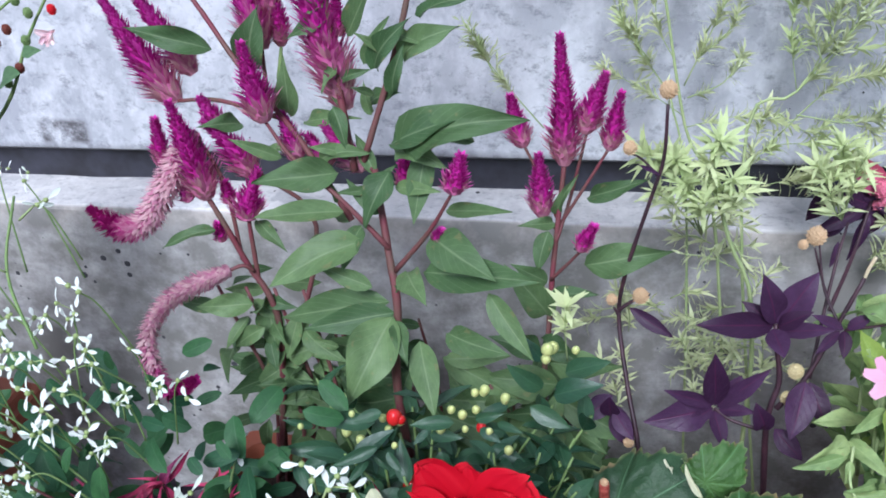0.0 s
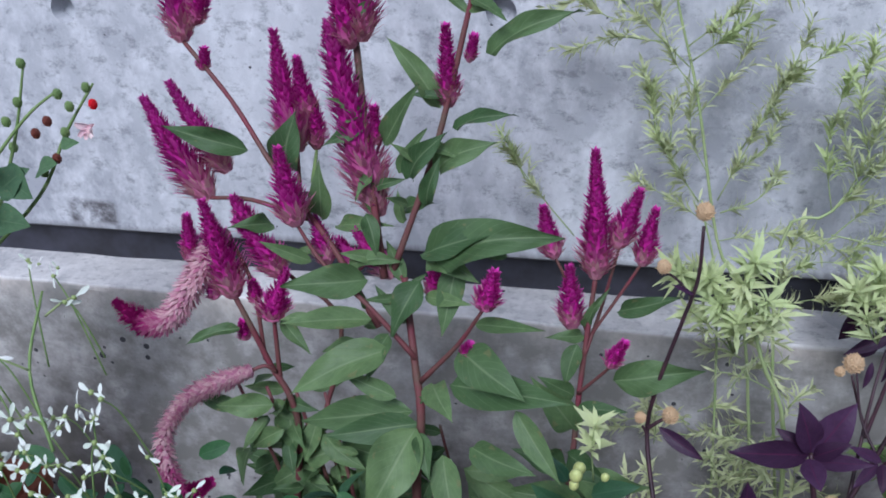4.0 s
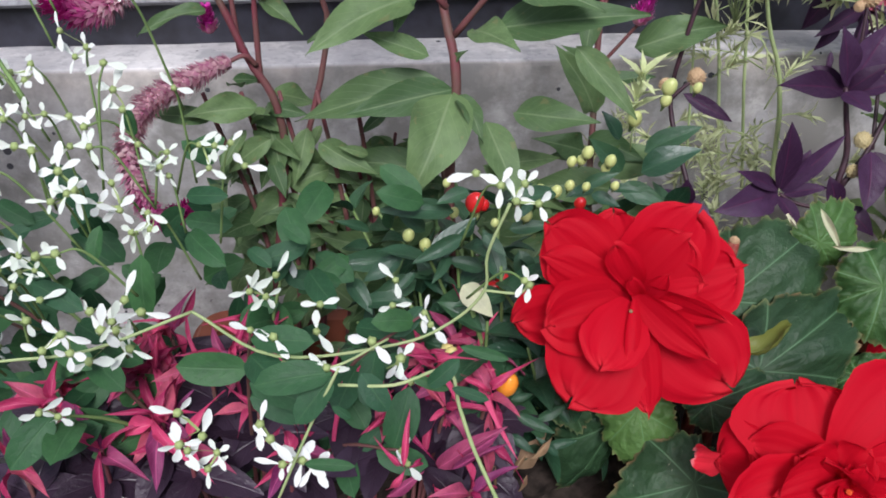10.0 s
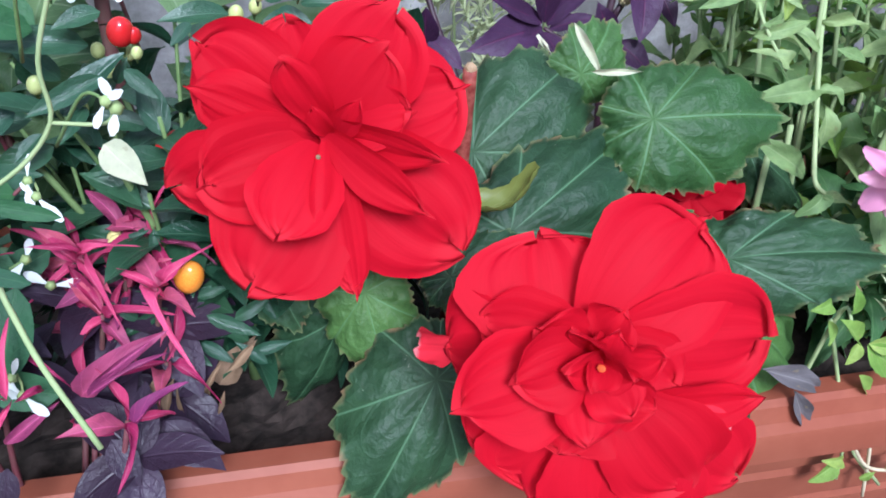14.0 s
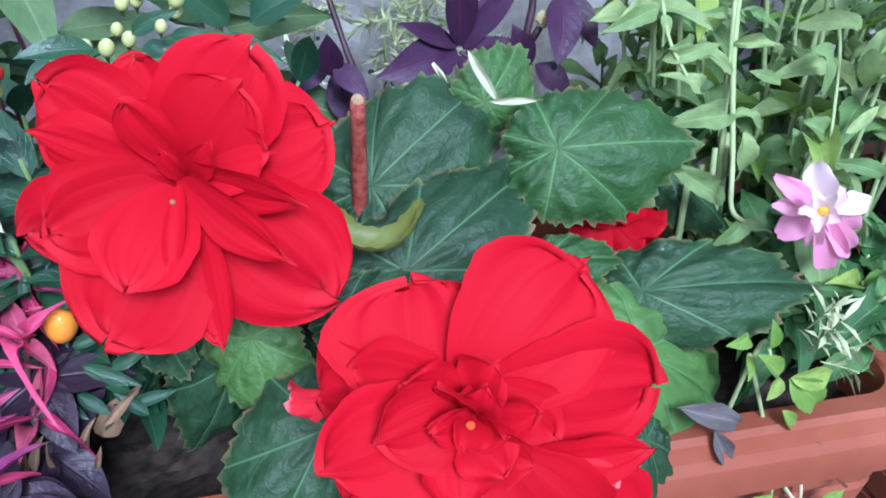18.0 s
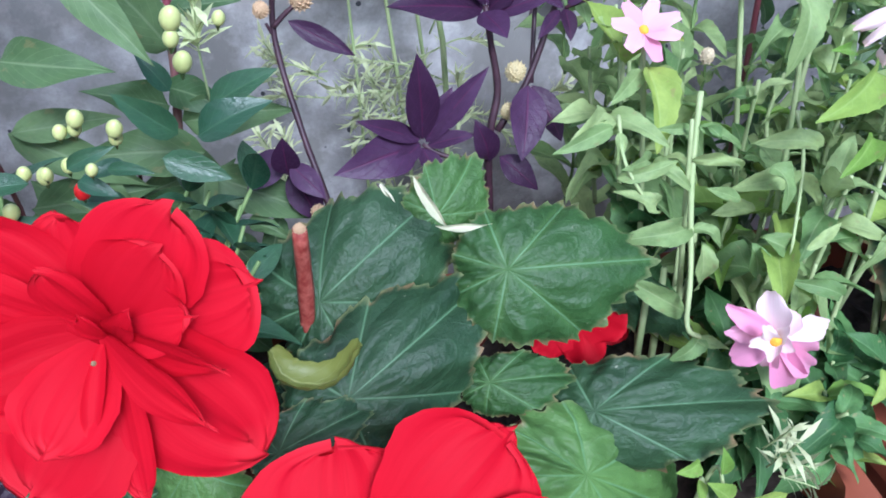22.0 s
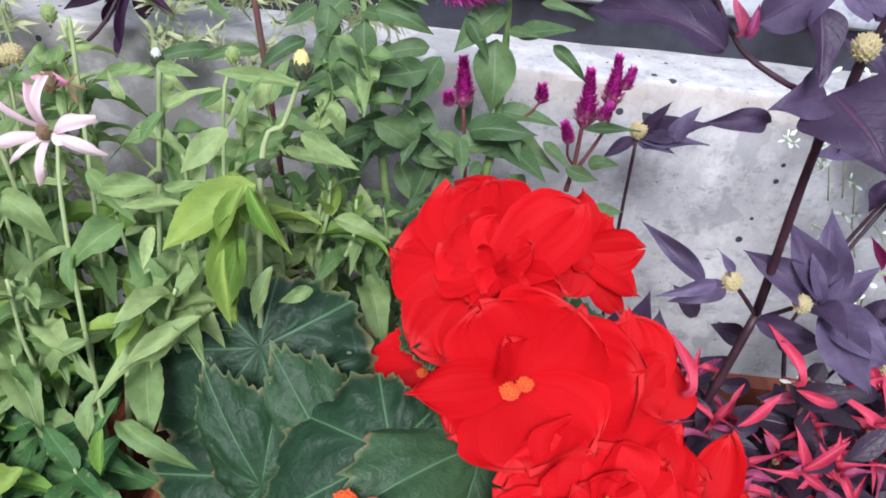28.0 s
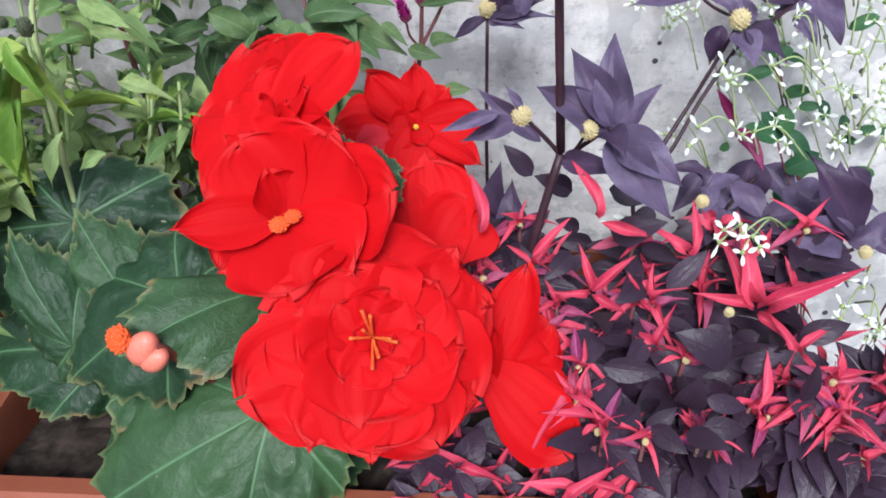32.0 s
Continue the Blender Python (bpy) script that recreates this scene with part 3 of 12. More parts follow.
def upper_wall():
    """The cast panel above the joint: its face is pierced by conical tie holes, its foot is rounded off."""
    bm = bmesh.new()
    xs = [-2.625 + 0.463 * k for k in range(12)]
    z0, zh, z1 = JOINT_Z + 0.004, 0.86, 2.4

    def vert(x, z, y=WALL_Y):
        return bm.verts.new((x, y, z))

    n = 24
    for cx in xs:
        l, r = cx - 0.2315, cx + 0.2315
        lo, hi = zh - 0.225, zh + 0.225
        ring, deep, sq = [], [], []
        for k in range(n):
            a = 2 * math.pi * k / n
            c, s = math.cos(a), math.sin(a)
            q = max(abs(c), abs(s))
            ring.append(vert(cx + c * HOLE_R, zh + s * HOLE_R))
            deep.append(vert(cx + c * HOLE_R * 0.86, zh + s * HOLE_R * 0.86, WALL_Y + HOLE_D))
            sq.append(vert(cx + c / q * 0.2315, zh + s / q * 0.225))
        for k in range(n):
            j = (k + 1) % n
            bm.faces.new((sq[k], sq[j], ring[j], ring[k]))
            bm.faces.new((ring[k], ring[j], deep[j], deep[k]))
        bm.faces.new(deep)
        bm.faces.new((vert(l, z0), vert(r, z0), vert(r, lo), vert(l, lo)))
        bm.faces.new((vert(l, hi), vert(r, hi), vert(r, z1), vert(l, z1)))
        foot = [vert(l, z0), vert(r, z0), vert(r, JOINT_Z, WALL_Y + 0.005), vert(l, JOINT_Z, WALL_Y + 0.005), vert(r, JOINT_Z, WALL_Y + 0.2), vert(l, JOINT_Z, WALL_Y + 0.2)]
        bm.faces.new(foot[:4])
        bm.faces.new((foot[3], foot[2], foot[4], foot[5]))
        bm.faces.new((vert(l, z1), vert(r, z1), vert(r, z1, WALL_Y + 0.2), vert(l, z1, WALL_Y + 0.2)))
        bm.faces.new((vert(l, z1, WALL_Y + 0.2), vert(r, z1, WALL_Y + 0.2), vert(r, JOINT_Z, WALL_Y + 0.2), vert(l, JOINT_Z, WALL_Y + 0.2)))
    bmesh.ops.remove_doubles(bm, verts=bm.verts[:], dist=0.0005)
    bmesh.ops.recalc_face_normals(bm, faces=bm.faces[:])
    me = bpy.data.meshes.new("wall_upper")
    bm.to_mesh(me)
    bm.free()
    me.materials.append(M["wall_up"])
    return tagged(new("wall_north", me), "grey mottled cast concrete wall with round tie holes", "wall", kind="structure")


upper_wall()
def plinth_mesh():
    """The plinth with its crumbled ledge, worn unevenly along the edge."""
    vs, fs = [], []
    n = 530
    for i in range(n + 1):
        x = -2.4 + 5.3 * i / n
        e = 0.003 * noise.noise((x * 9, 0, 0)) + 0.0022 * noise.noise((x * 45, 3, 0))
        h = 0.0016 * noise.noise((x * 14, 7, 0))
        vs += [(x, LEDGE_Y, 0.0), (x, LEDGE_Y, LEDGE_Z - 0.03), (x, LEDGE_Y + 0.0006 + abs(e) * 0.5, LEDGE_Z - 0.006 - abs(e)), (x, LEDGE_Y + 0.005 + abs(e), LEDGE_Z + h), (x, LEDGE_Y + 0.05, LEDGE_Z + h),
               (x, 1.05, LEDGE_Z), (x, 1.05, 0.0)]
    for i in range(n):
        for k in range(6):
            q = i * 7 + k
            fs.append((q, q + 7, q + 8, q + 1))
    fs += [tuple(range(7)), tuple(range(n * 7 + 6, n * 7 - 1, -1))]
    me = mesh_of("wall_plinth", vs, fs, "wall_low")
    me.set_sharp_from_angle(angle=radians(35))
    return me


low = tagged(new("wall_plinth", plinth_mesh()), "pale concrete plinth with a ledge under the wall joint", "wall", kind="structure")
tagged(new("wall_joint", box_mesh("wall_joint", -2.4, 2.9, 0.862, 1.0, LEDGE_Z - 0.01, JOINT_Z + 0.01, "dark")),
       "black recessed joint between wall and plinth", "joint", kind="structure")


def ground():
    bm = bmesh.new()
    bmesh.ops.create_grid(bm, x_segments=60, y_segments=60, size=1)
    for v in bm.verts:
        x, y = v.co.x, v.co.y
        v.co.x = 0.35 + math.copysign(abs(x) ** 3 * 60 + abs(x) * 2.0, x)
        v.co.y = 0.3 + math.copysign(abs(y) ** 3 * 60 + abs(y) * 2.0, y)
        v.co.z = 0.006 * noise.noise((v.co.x * 4, v.co.y * 4, 0)) if abs(v.co.x) < 4 else 0
    me = bpy.data.meshes.new("ground")
    bm.to_mesh(me)
    bm.free()
    me.materials.append(M["ground"])
    return tagged(new("ground", me), "damp brown soil at the foot of the wall", "ground", kind="structure")


ground()


def planter(name, label, x0, x1, y0, y1, z1, yaw=0.0, taper=0.025, ribs=True):
    """A terracotta trough: stepped rim, ribbed and tapered sides, hollow and filled with soil."""
    cx, cy, hx, hy = (x0 + x1) / 2, (y0 + y1) / 2, (x1 - x0) / 2, (y1 - y0) / 2
    t = thing(name, label, "planter", at=(cx, cy, 0))
    t.rotation_euler = (0, 0, radians(yaw))

    def loop(bm, ox, oy, z, rad=0.018, n=5):
        vs = []
        for sx, sy, a0 in ((1, 1, 0), (-1, 1, 90), (-1, -1, 180), (1, -1, 270)):
            for k in range(n):
                a = radians(a0 + 90 * k / (n - 1))
                vs.append(bm.verts.new((sx * (ox - rad) + rad * math.cos(a), sy * (oy - rad) + rad * math.sin(a), z)))
        return vs

    def skin(rows, nm, mat, cap=False):
        bm = bmesh.new()
        loops = [loop(bm, hx - o, hy - o, z) for o, z in rows]
        for a, b in zip(loops, loops[1:]):
            for k in range(len(a)):
                j = (k + 1) % len(a)
                bm.faces.new((a[k], a[j], b[j], b[k]))
        if cap:
            bm.faces.new(loops[-1])
        bmesh.ops.recalc_face_normals(bm, faces=bm.faces[:])
        me = bpy.data.meshes.new(nm)
        bm.to_mesh(me)
        bm.free()
        me.materials.append(M[mat])
        me.polygons.foreach_set("use_smooth", [True] * len(me.polygons))
        me.set_sharp_from_angle(angle=radians(25))
        return hang(nm, me, t)

    skin([(0.03, z1 - 0.05), (0.026, z1 - 0.008), (0.024, z1 - 0.002), (0.012, z1), (0.009, z1 - 0.003), (0.006, z1 - 0.012), (0.001, z1 - 0.015), (0.0, z1 - 0.018),
          (0.0, z1 - 0.036), (0.003, z1 - 0.039), (0.012, z1 - 0.04)], "rim", "terra")
    rows = [(0.012, z1 - 0.04)]
    z = z1 - 0.04
    while z > 0.06:
        o = 0.012 + taper * (z1 - z) / z1
        rows += [(o, z - 0.024), (o + 0.004, z - 0.026), (o + 0.004, z - 0.029), (o, z - 0.031)] if ribs else [(o, z - 0.03)]
        z -= 0.031
    rows += [(0.012 + taper, 0.002), (0.03 + taper, 0.0)]
    skin(rows, "body", "terra", True)
    # soil with crumbs and hollows
    bm = bmesh.new()
    bmesh.ops.create_grid(bm, x_segments=60, y_segments=26, size=1)
    for v in bm.verts:
        v.co.x *= hx - 0.027
        v.co.y *= hy - 0.027
        v.co.z = z1 - 0.035 + 0.008 * noise.noise((v.co.x * 30, v.co.y * 30, cx)) + 0.005 * noise.noise((v.co.x * 90, v.co.y * 90, cx))
    me = bpy.data.meshes.new("soil")
    bm.to_mesh(me)
    bm.free()
    me.materials.append(M["soil"])
    hang("soil", me, t)
    return t


RIM = 0.42
planter("planter_box", "long terracotta-coloured planter box with ribbed sides, full of flowers", -0.07, 0.6, 0.345, 0.60, RIM, -3.0)
planter("planter_box", "long terracotta-coloured planter box with red begonias", 0.62, 1.13, 0.33, 0.6, RIM, 1.0)
planter("planter_pot", "square terracotta-coloured pot holding a leafy salvia", -0.66, -0.315, 0.40, 0.66, RIM, 0.0, 0.05, False)


# ---- flowers ----
def petal_mesh(name, mat, wide, ruffle, cup, notch=0.0, nu=8, nv=9, seed=0, back=0.0, base=0.18, fine=0.0):
    """A fan-shaped petal along +y, facing +z, with a ruffled margin."""
    rs = random.Random(seed)
    p1, p2 = rs.random() * 6, rs.random() * 6
    vs, fs, uv = [], [], []
    for j in range(nv + 1):
        v = j / nv
        for i in range(nu + 1):
            s = 2 * i / nu - 1
            span = wide * 0.5 * (base + (1 - base) * min(1.0, (v * 1.25)) ** 0.8)
            rim = 1 - 0.42 * abs(s) ** 3.2 - notch * (1 - abs(s)) ** 3
            rim += 0.03 * math.sin(s * 7 + p1) + fine * math.sin(s * 23 + p2)
            y = v * rim
            x = s * span * (1 - 0.22 * max(0, v - 0.7) / 0.3 * abs(s) ** 2)
            z = cup * (s * s * span * 0.9 + 0.5 * v * v) + ruffle * v * v * (math.sin(s * 4.2 + p1) + 0.6 * math.sin(s * 8.1 + p2)) - back * max(0, v - 0.5) ** 2 * 2
            vs.append((x, y, z))
            uv.append((i / nu, v))
    for j in range(nv):
        for i in range(nu):
            a = j * (nu + 1) + i
            fs.append((a, a + 1, a + nu + 2, a + nu + 1))
    return mesh_of(name, vs, fs, mat, uv)


PET = {
    "red": [petal_mesh("petal", "red", 1.0 + 0.07 * k, 0.05 + 0.01 * (k % 3), 0.10 + 0.05 * (k % 2), 0.05 * (k % 2), 14, 12, k, 0.16, 0.22, 0.010) for k in range(6)],
    "red2": [petal_mesh("petal", "red2", 1.05 + 0.08 * k, 0.045, 0.14, 0.0, 14, 12, 30 + k, 0.18, 0.25, 0.008) for k in range(5)],
    "pink": [petal_mesh("petal", "pink", 0.55 + 0.08 * k, 0.02, 0.15, 0.12, 5, 7, 60 + k, 0.2, 0.3) for k in range(3)],
    "pale": [petal_mesh("petal", "pinkpale", 0.22 + 0.06 * k, 0.05, 1.3, 0.1, 6, 8, 70 + k, 0.5, 0.6) for k in range(3)],
    "white": [petal_mesh("petal", "white", 0.42 + 0.06 * k, 0.02, 0.2, 0.04, 3, 5, 80 + k, 0.2, 0.16) for k in range(2)],
}


def petal(parent, key, frame_m, ang, tilt, length, width=1.0, out=0.0, roll=0.0, lift=0.0):
    """ang: round the flower's face from its right, tilt: 0 flat and 90 straight out of the face."""
    m = (frame_m @ Matrix.Rotation(radians(ang - 90), 4, "Z") @ Matrix.Translation((0, out, lift))
         @ Matrix.Rotation(radians(tilt), 4, "X") @ Matrix.Rotation(radians(roll), 4, "Y") @ Matrix.Diagonal((length * width, length, length, 1)))
    return hang("petal", R.choice(PET[key]), parent, m)


def face_frame(at, to, parent=None, turn=0.0):
    """A frame at a flower's heart whose z looks along to and whose y is up."""
    z = Vector(to).normalized()
    x = Vector((0, 0, 1)).cross(z)
    x = x.normalized() if x.length > 1e-4 else Vector((1, 0, 0))
    y = z.cross(x)
    m = Matrix((x, y, z)).transposed().to_4x4()
    o = Vector(at) - (parent.location if parent else Vector())
    return Matrix.Translation(o) @ m @ Matrix.Rotation(radians(turn), 4, "Z")


def bits(name, n, r, mat, size, spread=1.0, seed=0, flat=0.6, shape=1.0):
    """A dense head of small pointed scales over a dome or ball (globe flowers, stamens)."""
    rs = random.Random(seed)
    vs, fs, uv = [], [], []
    g = math.pi * (3 - math.sqrt(5))
    for k in range(n):
        z = 1 - (k + 0.5) / n * 2 * spread
        q = math.sqrt(max(0, 1 - z * z))
        d = Vector((q * math.cos(g * k), q * math.sin(g * k), z))
        t = d.cross(Vector((0.2, 0.1, 1))).normalized()
        b = d.cross(t)
        tip = (d + Vector((0, 0, 0.35 * flat))).normalized() * r * rs.uniform(0.86, 1.02)
        c = d * r * 0.72
        w = size * rs.uniform(0.8, 1.2)
        i = len(vs)
        for v in (c + t * w, c + b * w, c - t * w, c - b * w, tip):
            vs.append(Vector((v.x, v.y, v.z * shape)))
            uv.append((rs.random(), 0.5))
        fs += [(i, i + 1, i + 4), (i + 1, i + 2, i + 4), (i + 2, i + 3, i + 4), (i + 3, i, i + 4)]
    core, m0 = 8, len(vs)
    for a in range(core + 1):
        for b in range(core):
            th, ph = math.pi * a / core, 2 * math.pi * b / core
            vs.append(Vector((math.sin(th) * math.cos(ph), math.sin(th) * math.sin(ph), math.cos(th) * shape)) * r * 0.8)
            uv.append((0.1, 0.5))
    for a in range(core):
        for b in range(core):
            j = (b + 1) % core
            fs.append((m0 + a * core + b, m0 + a * core + j, m0 + (a + 1) * core + j, m0 + (a + 1) * core + b))
    return mesh_of(name, vs, fs, mat, uv, smooth=False)


HEAD = {
    "globe": [bits("flower_head", 90, 1.0, "globe", 0.16, seed=k, shape=1.1) for k in range(2)],
    "globe_y": [bits("flower_head", 90, 1.0, "globe_y", 0.16, seed=5 + k, shape=1.05) for k in range(2)],
    "spent": [bits("flower_centre", 40, 1.0, "dry_leaf", 0.2, 0.6, 19)],
    "stamen": [bits("flower_heart", 60, 1.0, "yellow", 0.16, 0.6, 9)],
    "stamen_o": [bits("flower_heart", 46, 1.0, "orange_pet", 0.24, 0.55, 12, 0.2, 0.7)],
}


def globe(parent, at, r, key="globe", name="flower_head", up=(0, -0.2, 1)):
    m = face_frame(at, up, parent) @ Matrix.Diagonal((r, r, r, 1))
    return hang(name, R.choice(HEAD[key]), parent, m)


def plume(parent, pts, r, mat="plume", density=1.0, blunt=False, label=""):
    """A celosia plume along a line from foot to tip: a core thick with tiny pointed florets."""
    o = Vector(pts[0])
    line = catmull([Vector(p) - o for p in pts], 24)
    ln = sum((b - a).length for a, b in zip(line, line[1:]))
    rs = random.Random(int(abs(o.x) * 9000 + abs(o.z) * 7000))
    vs, fs, uv = [], [], []

    def at(t):
        f = t * (len(line) - 1)
        i = min(int(f), len(line) - 2)
        return line[i].lerp(line[i + 1], f - i), (line[i + 1] - line[i]).normalized()

    def rad(t):
        body = min(1.0, (t + 0.04) / 0.16) ** 0.6
        return r * body * (1 - 0.25 * t if blunt else (1 - t) ** 0.82 * 1.05 + 0.06) * (1 if t < 0.9 or not blunt else max(0.15, (1 - t) * 10))

    sides, rings = 9, 22
    for i in range(rings + 1):
        t = i / rings
        c, d = at(t)
        x = d.cross(Vector((0.2, 0.9, 0.3))).normalized()
        y = d.cross(x)
        for k in range(sides):
            a = 2 * math.pi * k / sides
            vs.append(c + (x * math.cos(a) + y * math.sin(a)) * rad(t) * 0.62)
            uv.append((0.0, t))
    for i in range(rings):
        for k in range(sides):
            j = (k + 1) % sides
            fs.append((i * sides + k, i * sides + j, (i + 1) * sides + j, (i + 1) * sides + k))
    n = int(density * max(120, ln * 6500) * (1.7 if blunt else 1))
    for k in range(n):
        t = (k + rs.random()) / n
        t = t ** 1.1
        c, d = at(t)
        x = d.cross(Vector((0.2, 0.9, 0.3))).normalized()
        y = d.cross(x)
        a = k * 2.39996 + rs.uniform(-0.3, 0.3)
        q = x * math.cos(a) + y * math.sin(a)
        R0 = rad(t)
        ft = (q + d * rs.uniform(0.6, 1.6) * (1 if not blunt else 0.5)).normalized()
        b = c + q * R0 * 0.5
        s = d.cross(q).normalized() * rs.uniform(0.001, 0.0021)
        tip = b + ft * max(0.0055, R0 * rs.uniform(0.75, 1.25)) * (0.95 if blunt else 1)
        mid = b.lerp(tip, 0.45)
        i = len(vs)
        vs += [b, mid + s, tip, mid - s]
        uv += [(0.1, t), (0.6, t), (1.0, t), (0.6, t)]
        fs.append((i, i + 1, i + 2, i + 3))
    return hang("flower_spike", mesh_of("flower_spike", vs, fs, mat, uv, smooth=False), parent, Matrix.Translation(o - parent.location), label)


VANES = [0]


def vane(parent, mat, base, tip, width, face, bow=0.08, cup=0.1, ruffle=0.03, tipw=0.55, narrow=0.22, name="petal"):
    """A broad soft petal from base to tip: rounded end, gentle hollow, uneven rim."""
    VANES[0] += 1
    rs = random.Random(900 + VANES[0])
    p1, p2, p3 = (rs.uniform(0, 6.28) for _ in range(3))
    b = Vector(base)
    d = Vector(tip) - b
    ln = d.length
    y = d.normalized()
    x = y.cross(Vector(face)).normalized()
    z = x.cross(y)
    nu, nv = (22, 16) if width > 0.008 else (8, 10)
    ruffle *= 1.45
    twist = rs.uniform(0.12, 0.34) * (1 if rs.random() < 0.7 else -1)
    vs, fs, uv = [], [], []
    for j in range(nv + 1):
        v = j / nv
        w = narrow + (1 - narrow) * math.sin(v / 0.62 * math.pi / 2) if v < 0.62 else 1 - (1 - tipw) * ((v - 0.62) / 0.38) ** 2
        w *= width / 2
        for i in range(nu + 1):
            s = 2 * i / nu - 1
            rim = (0.022 * math.sin(5 * s + p1) + 0.013 * math.sin(11 * s + p2) + 0.006 * math.sin(22 * s + p3)) * v ** 3
            a = ln * v * (1 - 0.24 * s * s * v * v + rim)
            side = s * w * (1 + 0.03 * math.sin(9 * v + p1 + (2 if s > 0 else 0)) * abs(s))
            h = bow * ln * 4 * v * (1 - v) + cup * s * s * w + twist * s * w * min(1.0, 1.6 * v) + ruffle * ln * v * v * (math.sin(2.6 * s + p1) + 0.55 * math.sin(5.2 * s + p2)) * (0.45 + 0.55 * abs(s))
            vs.append(y * a + x * side + z * h)
            uv.append((i / nu, v))
    for j in range(nv):
        for i in range(nu):
            q = j * (nu + 1) + i
            fs.append((q, q + 1, q + nu + 2, q + nu + 1))
    return hang(name, mesh_of(name, vs, fs, mat, uv), parent, Matrix.Translation(b - parent.location))


def broad(parent, mat, base, tip, width, face, bow=0.08, cup=0.1, wave=0.05, point=0.0):
    """A soft begonia petal from base to tip: wide and rounded, pleated from its foot, its margin waved and finely scalloped."""
    VANES[0] += 1
    rs = random.Random(300 + VANES[0])
    p = [rs.uniform(0, 6.28) for _ in range(6)]
    b = Vector(base)
    d = Vector(tip) - b
    ln = d.length
    y = d.normalized()
    if width < 0.031:
        face = Vector(face) + Vector([rs.uniform(-0.5, 0.5) for _ in range(3)])
        wave *= 1.5
    x = y.cross(Vector(face)).normalized()
    z = x.cross(y)
    nu, nv = (26, 18) if width > 0.012 else (10, 12)
    lean = rs.uniform(-0.12, 0.12)
    bow = bow * 0.7 + rs.uniform(-0.03, 0.04)
    wave *= 1.25 if width < 0.031 else 0.75
    skew = rs.uniform(-0.03, 0.03)
    close = 0.52 + 0.45 * point
    top = 0.66 - 0.2 * point
    vs, fs, uv = [], [], []
    for j in range(nv + 1):
        v = 1 - (1 - j / nv) ** 1.35
        g = 0.26 + 0.74 * math.sin(v / top * math.pi / 2) ** 0.85 if v < top else max(0.0, 1 - ((v - top) / (1 - top)) ** (2.2 - 0.6 * point)) ** close
        w = max(0.05, g) * width / 2
        for i in range(nu + 1):
            s = 2 * i / nu - 1
            e = abs(s)
            jag = 1 + (0.05 * math.sin(5 * v + p[0] + 2 * (s > 0)) + 0.022 * math.sin(17 * v + p[1] + s) + 0.012 * math.sin(41 * v + p[2])) * e ** 3
            tipjag = (0.045 * math.sin(4 * s + p[3]) + 0.022 * math.sin(13 * s + p[4]) + 0.012 * math.sin(29 * s + p[5])) * v ** 6 + skew * s * v * v
            h = bow * ln * 4 * v * (1 - v) + cup * s * s * w + lean * s * w
            h += wave * width * (e ** 2.2 * v * math.sin(6.5 * v + p[0] + 2.2 * s) + 0.5 * v ** 5 * math.sin(3.6 * s + p[1]))
            h += 0.022 * width * v * math.sin(7 * s + p[2] + 2.5 * v) + 0.007 * width * v * math.sin(21 * s + p[3])
            vs.append(y * (ln * v * (1 + tipjag)) + x * (s * w * jag) + z * h)
            uv.append((i / nu, max(v, v * e ** 4 * 1.02)))
    for j in range(nv):
        for i in range(nu):
            q = j * (nu + 1) + i
            fs.append((q, q + 1, q + nu + 2, q + nu + 1))
    return hang("petal", mesh_of("petal", vs, fs, mat, uv), parent, Matrix.Translation(b - parent.location))


def gutter(parent, pts, r, mat):
    """A leaf rolled into an open boat along a sagging line."""
    o = Vector(pts[0])
    line = catmull([Vector(p) - o for p in pts], 18)
    vs, fs, uv = [], [], []
    nu = 12
    for j, c in enumerate(line):
        v = j / (len(line) - 1)
        d = (line[min(j + 1, len(line) - 1)] - line[max(j - 1, 0)]).normalized()
        x = d.cross(Vector((0, 0, 1))).normalized()
        up = x.cross(d)
        q = r * max(0.12, math.sin(math.pi * (0.08 + 0.84 * v)) ** 0.7)
        for i in range(nu + 1):
            a = radians(-78 + 156 * i / nu)
            vs.append(c + x * math.sin(a) * q * 1.05 - up * math.cos(a) * q + up * 0.0006 * math.sin(7 * v * 6 + i))
            uv.append((i / nu, v))
    for j in range(len(line) - 1):
        for i in range(nu):
            k = j * (nu + 1) + i
            fs.append((k, k + 1, k + nu + 2, k + nu + 1))
    return hang("curled_leaf", mesh_of("curled_leaf", vs, fs, mat, uv), parent, Matrix.Translation(o - parent.location))


